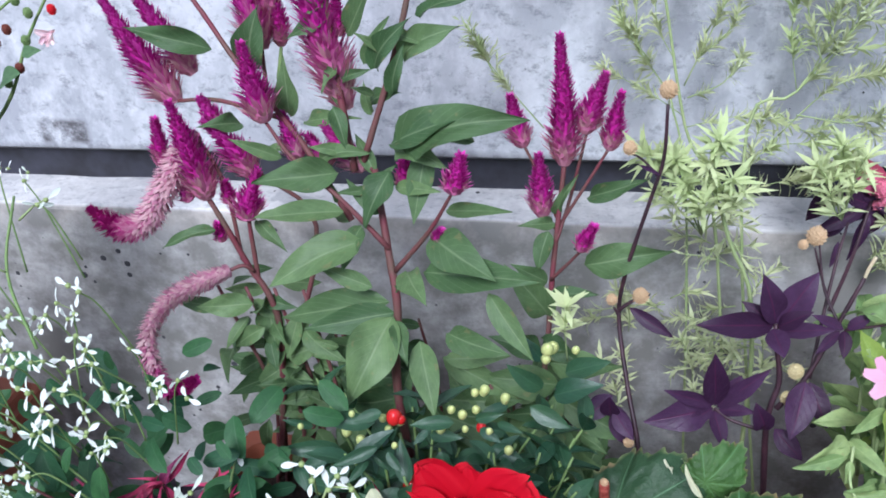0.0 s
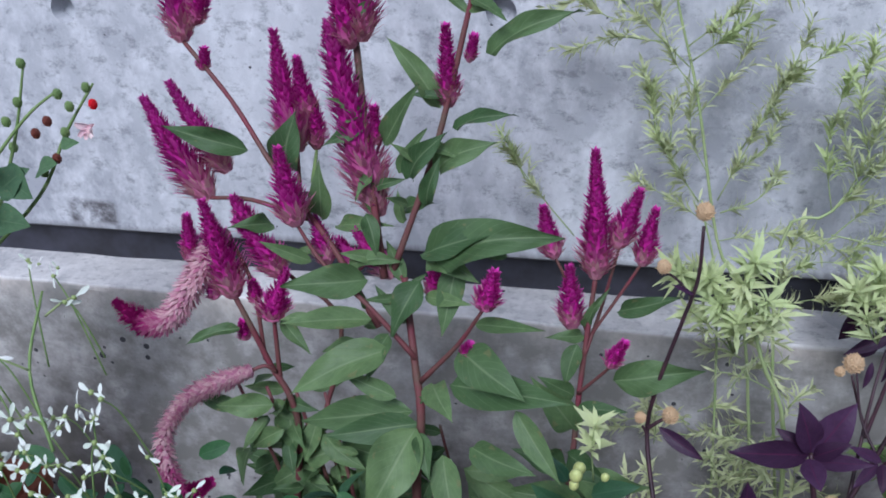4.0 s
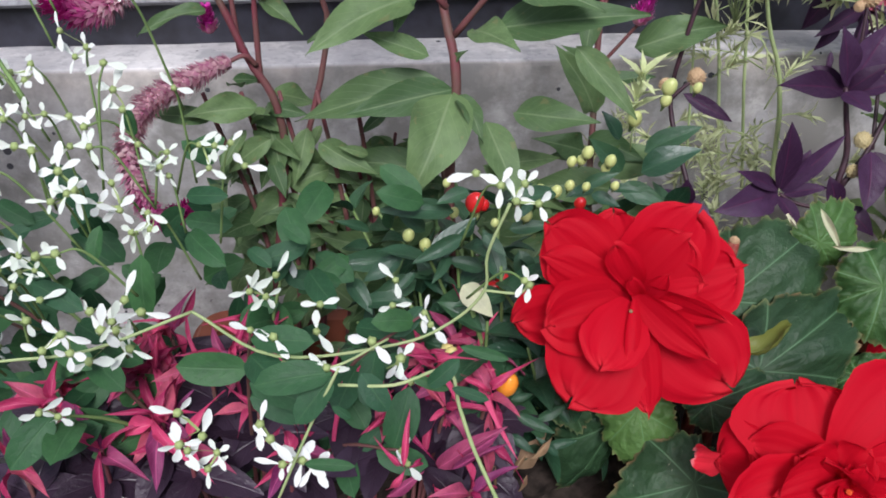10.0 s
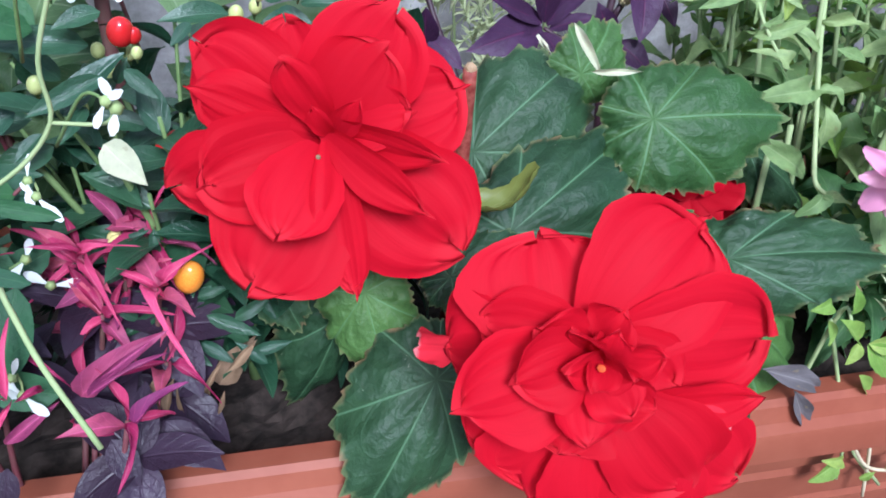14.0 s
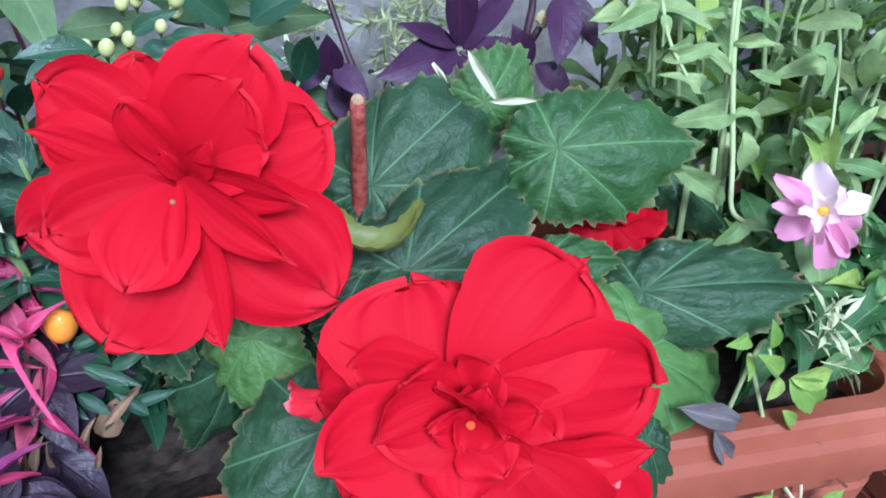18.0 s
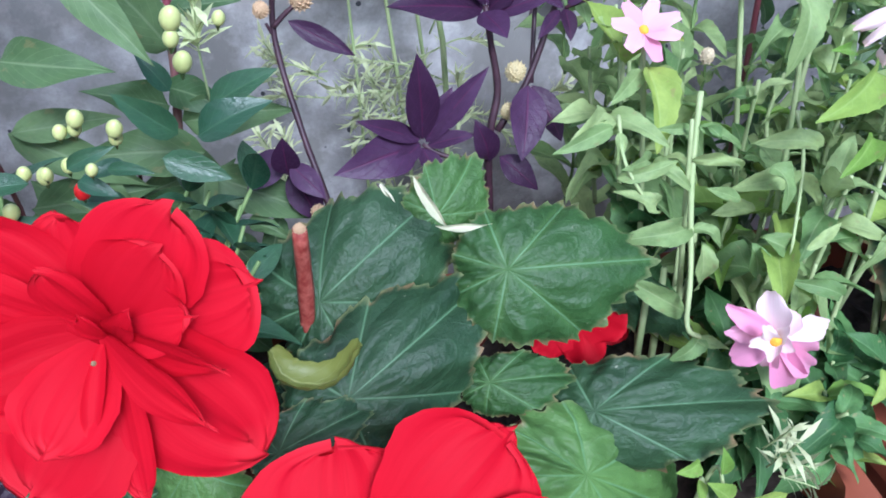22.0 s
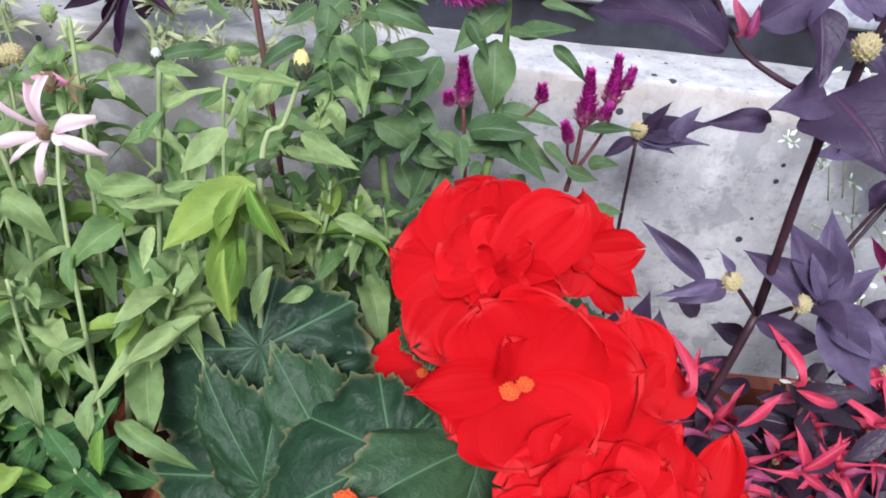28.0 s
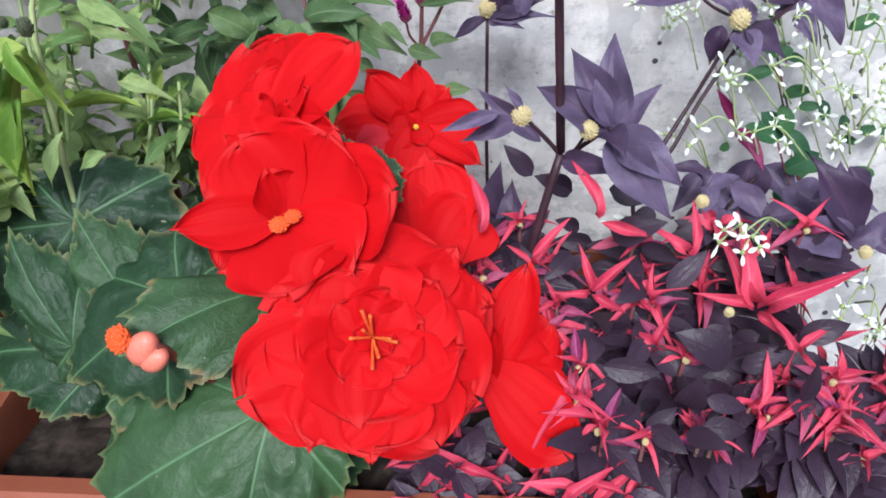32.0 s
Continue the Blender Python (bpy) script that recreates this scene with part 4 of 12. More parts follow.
def begonia_leaf_mesh(k):
    """A broad lopsided begonia leaf: seven sunken veins, puckered between them, a frilled and toothed margin."""
    rs = random.Random(100 + k)
    seg, rings = 184, 14
    vs, fs, uv, rim = [(0.0, 0.0, 0.0)], [], [(0.5, 0.12)], [(0.0, 0.0)]
    p = rs.random() * 6
    bite = [rs.uniform(-2.2, 2.2) for _ in range(3)]
    ragged = [rs.uniform(-0.03, 0.03) for _ in range(seg)]
    for j in range(1, rings + 1):
        q = j / rings
        for i in range(seg):
            a = -math.pi + 2 * math.pi * (i + 0.5) / seg
            vein = abs(math.sin(3.5 * a))
            lob = 1 + 0.035 * math.cos(a * 7) * (abs(a) < 2.8) + 0.03 * math.sin(a * 13 + p) + 0.02 * math.sin(a * 25 + 2 * p)
            lob -= sum(0.07 * math.exp(-((a - c) / 0.09) ** 2) for c in bite)
            shape = 0.30 + 0.36 * math.cos(a / 2) ** 1.3 * (1 + 0.2 * math.sin(a + 0.4)) + 0.15 * math.exp(-(a / 0.55) ** 2)
            rr = shape * (1 + (lob - 1) * q ** 3)
            if j == rings:
                rr *= 1 + (0.032, 0.006, -0.02, -0.006)[i % 4] + ragged[i]
            x, y = rr * q * math.sin(a), rr * q * math.cos(a)
            up = -0.42 * (q * rr) ** 2 - 0.05 * q ** 6
            up += 0.085 * q * rr * vein ** 0.6 + 0.016 * q * vein * math.sin(q * 15 - 6 * vein + p + a) + 0.012 * q * math.sin(11 * a + 9 * q + 2 * p) * math.sin(13 * q - 4 * a)
            up += 0.05 * q * q * math.sin(a * 3 + 2 * p) + q ** 4 * (0.035 * math.sin(a * 9 + p) + 0.022 * math.sin(a * 17 + 3 * p))
            vs.append((x, y, up))
            uv.append((0.5 + x * 0.62, 0.12 + y * 0.9))
            rim.append((q, 0.0))
    for i in range(seg):
        fs.append((0, 1 + i, 1 + (i + 1) % seg))
    for j in range(rings - 1):
        for i in range(seg):
            a, b = 1 + j * seg + i, 1 + j * seg + (i + 1) % seg
            fs.append((a, a + seg, b + seg, b))
    me = mesh_of("leaf", vs, fs, "beg_leaf", uv)
    lay = me.uv_layers.new(name="Rim")
    for lp in me.loops:
        lay.data[lp.index].uv = rim[lp.vertex_index]
    return me


BEG = [begonia_leaf_mesh(k) for k in range(5)]
for k in range(5):
    BEG.append(BEG[k].copy())
    BEG[-1].materials[0] = M["beg_dark"]


def begonia_leaf(parent, base, tip, width=1.0, face=(0, -0.7, 0.7), kind=None, roll=0.0):
    """base: where the stalk meets the blade; tip: the blade's point."""
    b, t = Vector(base) - parent.location, Vector(tip) - parent.location
    return hang("leaf", BEG[kind] if kind is not None else R.choice(BEG), parent,
                aim(b, b + (t - b) / 0.83, face, roll, width, 1.0))


# ---- makers for whole sprays of growth ----
def joined(name, pieces, mat, parent, at=(0, 0, 0)):
    """Many small blades in one mesh: pieces are (base, tip, width, face)."""
    o = Vector(at)
    vs, fs, uv = [], [], []
    for b, t, w, f in pieces:
        b, t = Vector(b) - o, Vector(t) - o
        y = t - b
        x = y.cross(Vector(f))
        if x.length < 1e-6:
            continue
        x.normalize()
        n = x.cross(y.normalized())
        mid = b.lerp(t, 0.5) + n * y.length * 0.08
        i = len(vs)
        vs += [b - x * w * 0.15, b + x * w * 0.15, mid + x * w * 0.5, mid - x * w * 0.5, t]
        uv += [(0.4, 0), (0.6, 0), (1, 0.5), (0, 0.5), (0.5, 1)]
        fs += [(i, i + 1, i + 2, i + 3), (i + 3, i + 2, i + 4)]
    ob = hang(name, mesh_of(name, vs, fs, mat, uv, smooth=False), parent, Matrix.Translation(o - parent.location))
    ob["kind"] = "stuff"
    return ob


def brush(parent, pts, mat="needle", length=0.022, step=0.0022, start=0.0, r=0.0011, stem_mat="stem_pale", seed=1, width=0.16):
    """A twig set with needle leaves all round, longer and denser to its tip."""
    rs = random.Random(seed + int(abs(pts[0][0]) * 5000))
    stem(parent, pts, r * 0.65, r * 0.4, stem_mat, "twig", 0.0, 5)
    line = catmull(pts, 30)
    ln = sum((b - a).length for a, b in zip(line, line[1:]))
    out = []
    p0 = rs.random() * 6
    n = int((3.1 if width < 0.14 and line[-1].z > 0.62 else 1.7) * ln * (1 - start) / step)
    for k in range(n):
        t = start + (1 - start) * (k + 0.5) / n
        f = t * (len(line) - 1)
        i = min(int(f), len(line) - 2)
        c, d = line[i].lerp(line[i + 1], f - i), (line[i + 1] - line[i]).normalized()
        x = d.cross(Vector((0.1, 1, 0.2))).normalized()
        a = k * 2.4 + rs.uniform(-0.4, 0.4)
        q = x * math.cos(a) + d.cross(x) * math.sin(a)
        if math.sin(t * ln * 190 + p0) < rs.uniform(-0.7, 0.6) and t < 0.85:
            continue
        L = length * rs.uniform(0.45, 1.0)
        way = (q + d * rs.uniform(0.2, 1.1) + Vector((rs.uniform(-0.5, 0.5), rs.uniform(-0.5, 0.5), rs.uniform(-0.4, 0.6)))).normalized()
        out.append((c, c + way * L, L * width * 1.35, d))
    for k in range(max(2, int(ln / 0.018)) if width < 0.14 and line[0].z > 0.64 else 0):
        f = rs.uniform(max(start, 0.1), 1) ** 0.8 * (len(line) - 1.01) if k else len(line) - 1.01
        c, d = line[int(f)], (line[int(f) + 1] - line[int(f)]).normalized()
        d = (d * 0.7 + Vector((rs.uniform(-1, 1), rs.uniform(-0.7, 0.4), rs.uniform(-0.5, 0.9)))).normalized()
        reach = rs.uniform(0.006, 0.022)
        x = d.cross(Vector((0.3, 1, 0.1))).normalized()
        for j in range(7):
            a, u = j * 2.4 + k, (j + 1) / 7
            q = x * math.cos(a) + d.cross(x) * math.sin(a)
            L = length * rs.uniform(0.4, 0.75)
            o = c + d * reach * u
            out.append((o, o + (d * rs.uniform(0.4, 1.1) + q).normalized() * L, L * width * 1.2, d))
    return joined("needles", out, mat, parent, pts[0])


def white_flower_mesh(k):
    """A spray of white bracts round a tiny green cup."""
    rs = random.Random(200 + k)
    vs, fs, uv, mi = [], [], [], []

    def add(v, f, u, m):
        i = len(vs)
        vs.extend(v)
        uv.extend(u)
        fs.extend([tuple(a + i for a in q) for q in f])
        mi.extend([m] * len(f))

    for head in range(1 + k % 3):
        c = Vector((rs.uniform(-0.8, 0.8), rs.uniform(-0.6, 0.6), rs.uniform(-0.5, 0.5))) * (1.35 if head else 0.0)
        n = rs.choice((2, 2, 3, 4))
        a0 = rs.random() * 6.28
        for i in range(n):
            a = a0 + i * 6.28 / n + rs.uniform(-0.45, 0.45)
            d = Vector((math.cos(a), math.sin(a), rs.uniform(-0.3, 0.7)))
            s = Vector((-math.sin(a), math.cos(a), rs.uniform(-0.3, 0.3)))
            L, w = rs.uniform(0.5, 1.0), rs.uniform(0.1, 0.17)
            prof = (0.16, 0.3, 0.6, 1.0, 0.9, 0.35)
            v, u = [], []
            for j, q in enumerate(prof):
                t = j / 5
                p = c + d * L * t + Vector((0, 0, -0.25 * t * t + 0.1 * t))
                v += [p - s * w * q, p + Vector((0, 0, -0.04)), p + s * w * q]
                u += [(0, t), (0.5, t), (1, t)]
            f = []
            for j in range(5):
                b = j * 3
                f += [(b, b + 1, b + 4, b + 3), (b + 1, b + 2, b + 5, b + 4)]
            add(v, f, u, 0)
        # cup
        v = [c + Vector((0.17 * math.cos(q), 0.17 * math.sin(q), 0.06)) for q in (0, 1.26, 2.51, 3.77, 5.03)] + [c + Vector((0, 0, 0.2)), c + Vector((0, 0, -0.25))]
        add(v, [(i, (i + 1) % 5, 5) for i in range(5)] + [((i + 1) % 5, i, 6) for i in range(5)], [(0.5, 0.5)] * 7, 1)
        if head:
            m = c * 0.5 + Vector((0, 0, -0.25))
            q = Vector((0.03, 0.03, 0))
            e = Vector((0, 0, -0.3))
            add([e - q, e + q, m - q, m + q, c - q, c + q], [(0, 1, 3, 2), (2, 3, 5, 4)], [(0.5, 0.5)] * 6, 1)
    me = mesh_of("flower", vs, fs, "white", uv)
    me.materials.append(M["bud_green"])
    me.polygons.foreach_set("material_index", mi)
    return me


WHITE = [white_flower_mesh(k) for k in range(8)]


def white_flower(parent, at, size=0.0125, face=(0, -0.8, 0.5)):
    m = face_frame(at, (R.uniform(-0.5, 0.5), face[1] + R.uniform(-0.2, 0.2), face[2] + R.uniform(-0.4, 0.4)), parent, R.uniform(0, 360))
    s = size * R.uniform(0.85, 1.2)
    return hang("flower", R.choice(WHITE), parent, m @ Matrix.Diagonal((s, s, s, 1)))


def whorl(parent, key, at, n, length, up=(0, -0.3, 1), lift=30, width=1.0, spread=20, turn=None):
    """n leaves round a point, standing lift degrees over the plane across up."""
    fr = face_frame(at, up, None, R.uniform(0, 360) if turn is None else turn)
    o = Vector(at)
    for k in range(n):
        a = 2 * math.pi * k / n + R.uniform(-0.3, 0.3)
        e = radians(lift + R.uniform(-spread, spread))
        d = fr.to_3x3() @ Vector((math.cos(a) * math.cos(e), math.sin(a) * math.cos(e), math.sin(e)))
        f = fr.to_3x3() @ Vector((-math.cos(a) * math.sin(e), -math.sin(a) * math.sin(e), math.cos(e) + 0.02))
        leaf(parent, key, o, o + d * length * R.uniform(0.8, 1.15), width, f)


def shoot(parent, key, base, top, pairs, length, mat="stem_green", r=0.0018, lift=20, width=1.0, mix=None):
    """A leafy shoot: opposite pairs of leaves, turned a quarter each time."""
    b, t = Vector(base), Vector(top)
    mid = b.lerp(t, 0.5) + Vector((R.uniform(-0.006, 0.006), R.uniform(-0.006, 0.006), 0))
    stem(parent, [b, mid, t], r, r * 0.7, mat)
    up = (t - b).normalized()
    turn = R.uniform(0, 180)
    for k in range(pairs):
        s = (k + 0.6) / pairs
        c = (b.lerp(mid, s * 2) if s < 0.5 else mid.lerp(t, s * 2 - 1))
        ky = key if not mix or R.random() > 0.18 else mix
        whorl(parent, ky, c, 2, length * (1.05 - 0.35 * s), up, lift + 20 * s, width, 14, turn + 90 * k)


def bud(parent, at, r, dark="bud_black", tip=None, name="bud", up=(0, -0.2, 1)):
    """A scaly flower bud, with pale tips where it opens."""
    fr = face_frame(at, up, parent)
    key = "bud_" + dark
    if key not in HEAD:
        HEAD[key] = [bits("bud", 48, 1.0, dark, 0.3, 1.0, 31, 1.2, 1.25)]
    ob = hang(name, HEAD[key][0], parent, fr @ Matrix.Diagonal((r, r, r, 1)))
    if tip:
        k2 = "tip_" + tip
        if k2 not in HEAD:
            HEAD[k2] = [bits("bud_tip", 16, 1.0, tip, 0.22, 0.45, 33, 2.5, 1.5)]
        s = r * 0.8
        hang("bud_tip", HEAD[k2][0], parent, fr @ Matrix.Translation((0, 0, r * 0.55)) @ Matrix.Diagonal((s, s, s, 1)))
    return ob


def fruit(parent, at, r, mat, tall=1.1, up=(0.2, -0.4, 1)):
    """A glossy pepper fruit with its green cap and stalk."""
    key = "fruit_" + mat
    if key not in HEAD:
        bm = bmesh.new()
        bmesh.ops.create_uvsphere(bm, u_segments=18, v_segments=12, radius=1)
        for v in bm.verts:
            a = math.atan2(v.co.y, v.co.x)
            q = 1 + 0.04 * math.cos(3 * a) * (1 - v.co.z ** 2)
            v.co.x *= q * (1 - 0.12 * v.co.z)
            v.co.y *= q * (1 - 0.12 * v.co.z)
            v.co.z *= 1.12
            if v.co.z < -0.85:
                v.co.z += 0.12
        me = bpy.data.meshes.new("fruit")
        bm.to_mesh(me)
        bm.free()
        me.materials.append(M[mat])
        me.polygons.foreach_set("use_smooth", [True] * len(me.polygons))
        HEAD[key] = [me]
    fr = face_frame(at, up, parent)
    f = hang("fruit", HEAD[key][0], parent, fr @ Matrix.Diagonal((r, r, r * tall, 1)))
    if "fruit_cap" not in HEAD:
        vs, fs = tube([(0, 0, -1.0), (0.1, 0, -1.5), (0.3, 0.1, -2.3)], 0.45, 0.16, 6)
        HEAD["fruit_cap"] = [mesh_of("cap", vs, fs, "stem_green")]
    hang("cap", HEAD["fruit_cap"][0], f)
    return f


def zinnia(parent, at, face, r, key, n=9, tilt=12, turn=0, heart="stamen", uneven=0.2, drop=0.0):
    fr = face_frame(at, face, parent, turn)
    for k in range(n):
        petal(parent, key, fr, k * 360 / n + R.uniform(-9, 9), tilt + R.uniform(-14, 14) * (1 + drop * 0.07) - drop, r * R.uniform(1 - uneven, 1.05), 1.0, r * 0.1, R.uniform(-15, 15))
    s = r * 0.17
    hang("flower_centre", HEAD[heart][0], parent, fr @ Matrix.Diagonal((s, s, s * 0.8, 1)))

cel = thing("celosia_plant", "tall celosia with magenta flower spikes and broad green leaves", "plant", "celosias", at=(0.150, 0.530, 0.385))
stem(cel, [(0.152, 0.520, 0.405), (0.140, 0.522, 0.558), (0.145, 0.531, 0.636), (0.139, 0.545, 0.675), (0.128, 0.570, 0.732)], 0.0037, 0.0025, "stem_red", "main_stem")
stem(cel, [(0.112, 0.572, 0.729), (0.102, 0.590, 0.798), (0.091, 0.615, 0.893), (0.085, 0.625, 0.960), (0.081, 0.630, 0.977)], 0.0028, 0.0019, "stem_red")
stem(cel, [(0.119, 0.572, 0.735), (0.149, 0.595, 0.822), (0.170, 0.620, 0.911), (0.185, 0.630, 0.968)], 0.0024, 0.0016, "stem_red")
stem(cel, [(0.109, 0.560, 0.694), (0.070, 0.580, 0.750), (0.025, 0.600, 0.798), (-0.012, 0.620, 0.843), (-0.053, 0.635, 0.885)], 0.0024, 0.0016, "stem_red")
stem(cel, [(0.055, 0.600, 0.756), (-0.002, 0.610, 0.767), (-0.047, 0.620, 0.762)], 0.0020, 0.0014, "stem_red")
stem(cel, [(0.041, 0.600, 0.760), (0.031, 0.630, 0.800)], 0.0018, 0.0014, "stem_red")
stem(cel, [(0.049, 0.610, 0.785), (0.043, 0.640, 0.801)], 0.0018, 0.0012, "stem_green")
plume(cel, [(0.080, 0.630, 0.976), (0.079, 0.632, 1.008), (0.078, 0.635, 1.043)], 0.0142)
plume(cel, [(0.101, 0.630, 0.984), (0.105, 0.632, 0.999), (0.108, 0.633, 1.010)], 0.0082)
plume(cel, [(0.096, 0.612, 0.891), (0.099, 0.615, 0.933), (0.101, 0.618, 0.973)], 0.0150)
plume(cel, [(0.089, 0.610, 0.887), (0.087, 0.605, 0.913), (0.082, 0.610, 0.923)], 0.0125)
plume(cel, [(0.104, 0.595, 0.768), (0.090, 0.600, 0.830), (0.079, 0.605, 0.881), (0.074, 0.610, 0.904)], 0.0193)
plume(cel, [(0.074, 0.620, 0.929), (0.071, 0.620, 0.943), (0.071, 0.620, 0.953)], 0.0075)
plume(cel, [(0.105, 0.600, 0.821), (0.105, 0.600, 0.834), (0.105, 0.600, 0.848)], 0.0066)
plume(cel, [(0.186, 0.628, 0.966), (0.187, 0.630, 0.995), (0.188, 0.632, 1.032)], 0.0134)
plume(cel, [(0.176, 0.628, 0.969), (0.169, 0.622, 0.982), (0.162, 0.620, 0.996)], 0.0076)
plume(cel, [(0.197, 0.628, 0.968), (0.203, 0.630, 0.979), (0.206, 0.635, 0.993)], 0.0081)
plume(cel, [(0.172, 0.625, 0.940), (0.171, 0.625, 0.948), (0.170, 0.625, 0.958)], 0.0063)
plume(cel, [(0.156, 0.610, 0.847), (0.156, 0.610, 0.873), (0.156, 0.610, 0.902)], 0.0101)
plume(cel, [(0.170, 0.615, 0.877), (0.172, 0.615, 0.885), (0.174, 0.615, 0.894)], 0.0045)
plume(cel, [(-0.053, 0.637, 0.882), (-0.056, 0.640, 0.921), (-0.058, 0.642, 0.958)], 0.0146)
plume(cel, [(-0.041, 0.636, 0.896), (-0.029, 0.630, 0.917), (-0.021, 0.630, 0.932)], 0.0091)
plume(cel, [(-0.038, 0.630, 0.863), (-0.035, 0.630, 0.870), (-0.033, 0.630, 0.878)], 0.0059)
plume(cel, [(-0.046, 0.622, 0.760), (-0.070, 0.625, 0.800), (-0.092, 0.630, 0.839)], 0.0181)
plume(cel, [(-0.030, 0.630, 0.781), (-0.050, 0.630, 0.817), (-0.069, 0.633, 0.851)], 0.0140)
plume(cel, [(0.031, 0.630, 0.800), (0.022, 0.640, 0.841), (0.017, 0.645, 0.889)], 0.0170)
plume(cel, [(0.040, 0.640, 0.825), (0.036, 0.640, 0.848), (0.035, 0.640, 0.870)], 0.0104)
plume(cel, [(0.043, 0.640, 0.800), (0.044, 0.640, 0.825), (0.039, 0.645, 0.846)], 0.0100)
stem(cel, [(0.140, 0.545, 0.680), (0.105, 0.550, 0.719), (0.071, 0.560, 0.744), (0.050, 0.570, 0.769)], 0.0021, 0.0012, "stem_red")
stem(cel, [(0.144, 0.540, 0.664), (0.175, 0.530, 0.706), (0.195, 0.520, 0.742)], 0.0021, 0.0011, "stem_red")
stem(cel, [(0.126, 0.570, 0.732), (0.115, 0.580, 0.728), (0.095, 0.590, 0.735)], 0.0014, 0.0011, "stem_red")
plume(cel, [(0.050, 0.570, 0.768), (0.045, 0.572, 0.795), (0.041, 0.575, 0.824)], 0.0149)
plume(cel, [(0.066, 0.580, 0.732), (0.061, 0.585, 0.750), (0.055, 0.590, 0.765)], 0.0115)
plume(cel, [(0.117, 0.580, 0.726), (0.100, 0.585, 0.741), (0.087, 0.590, 0.757)], 0.0114)
plume(cel, [(0.091, 0.585, 0.728), (0.080, 0.590, 0.737), (0.072, 0.592, 0.747)], 0.0090)
plume(cel, [(0.195, 0.520, 0.742), (0.198, 0.520, 0.753), (0.202, 0.522, 0.768)], 0.0109)
plume(cel, [(0.179, 0.530, 0.697), (0.181, 0.530, 0.701), (0.183, 0.530, 0.705)], 0.0060)
plume(cel, [(0.143, 0.580, 0.713), (0.147, 0.580, 0.725), (0.147, 0.580, 0.734)], 0.0074)
plume(cel, [(0.162, 0.580, 0.742), (0.168, 0.580, 0.757), (0.171, 0.580, 0.771)], 0.0082)
leaf(cel, "cel", (0.075, 0.625, 0.921), (0.048, 0.600, 0.945), 0.8)
leaf(cel, "cel", (0.150, 0.610, 0.846), (0.121, 0.600, 0.899), 0.7)
leaf(cel, "cel", (0.183, 0.615, 0.883), (0.237, 0.600, 0.923), 0.62)
leaf(cel, "cel", (0.160, 0.605, 0.833), (0.199, 0.590, 0.856), 0.6)
leaf(cel, "cel", (0.149, 0.590, 0.808), (0.187, 0.570, 0.841))
leaf(cel, "cel", (0.110, 0.600, 0.821), (0.141, 0.580, 0.871), 0.8)
leaf(cel, "cel", (0.121, 0.595, 0.802), (0.142, 0.590, 0.838), 0.7)
leaf(cel, "cel", (0.000, 0.610, 0.807), (-0.056, 0.585, 0.837), 0.6)
leaf(cel, "cel", (0.026, 0.620, 0.787), (0.036, 0.600, 0.837), 1.3)
leaf(cel, "cel", (0.057, 0.600, 0.759), (0.061, 0.590, 0.806), 0.9)
leaf(cel, "cel", (0.129, 0.590, 0.800), (0.153, 0.570, 0.841), 0.9)
leaf(cel, "cel", (0.103, 0.590, 0.803), (0.095, 0.570, 0.794), 0.8)
leaf(cel, "cel", (0.099, 0.580, 0.776), (0.113, 0.560, 0.753), 0.9)
leaf(cel, "cel", (0.131, 0.580, 0.785), (0.122, 0.560, 0.799), 0.8)
leaf(cel, "cel", (0.090, 0.620, 0.948), (0.082, 0.610, 0.973), 0.5)
leaf(cel, "cel", (0.093, 0.630, 0.969), (0.129, 0.600, 1.009), 0.45)
leaf(cel, "cel", (0.170, 0.620, 0.923), (0.153, 0.600, 0.944), 0.3)
leaf(cel, "cel", (0.144, 0.580, 0.786), (0.154, 0.570, 0.822), 0.8)
leaf(cel, "cel", (0.144, 0.560, 0.757), (0.198, 0.545, 0.790), 0.9)
leaf(cel, "cel", (0.150, 0.560, 0.757), (0.230, 0.530, 0.798), 0.8)
leaf(cel, "cel", (0.146, 0.565, 0.751), (0.182, 0.540, 0.758))
leaf(cel, "cel", (0.104, 0.560, 0.734), (0.048, 0.530, 0.742), 0.9)
leaf(cel, "cel", (0.109, 0.545, 0.710), (0.054, 0.510, 0.725), 0.85)
leaf(cel, "cel", (0.121, 0.540, 0.690), (0.056, 0.500, 0.675))
leaf(cel, "cel", (0.142, 0.560, 0.737), (0.123, 0.530, 0.708), 1.1)
leaf(cel, "cel", (0.168, 0.570, 0.749), (0.160, 0.540, 0.703), 1.1)
leaf(cel, "cel", (0.184, 0.545, 0.714), (0.233, 0.520, 0.730), 0.6)
leaf(cel, "cel", (0.176, 0.530, 0.701), (0.223, 0.490, 0.698), 1.25)
leaf(cel, "cel", (0.168, 0.530, 0.672), (0.253, 0.500, 0.689), 0.95)
leaf(cel, "cel", (0.216, 0.520, 0.663), (0.250, 0.490, 0.627), 0.95)
leaf(cel, "cel", (0.143, 0.530, 0.633), (0.075, 0.510, 0.628))
leaf(cel, "cel", (0.144, 0.525, 0.633), (0.111, 0.465, 0.595), 1.05)
leaf(cel, "cel", (0.163, 0.520, 0.616), (0.180, 0.475, 0.581), 1.15)
leaf(cel, "cel", (0.136, 0.540, 0.635), (0.037, 0.540, 0.615), 0.8)
leaf(cel, "cel", (0.181, 0.530, 0.617), (0.229, 0.500, 0.624))
leaf(cel, "cel", (0.155, 0.530, 0.671), (0.175, 0.490, 0.677), 1.2)
leaf(cel, "cel", (0.119, 0.550, 0.696), (0.108, 0.520, 0.675))
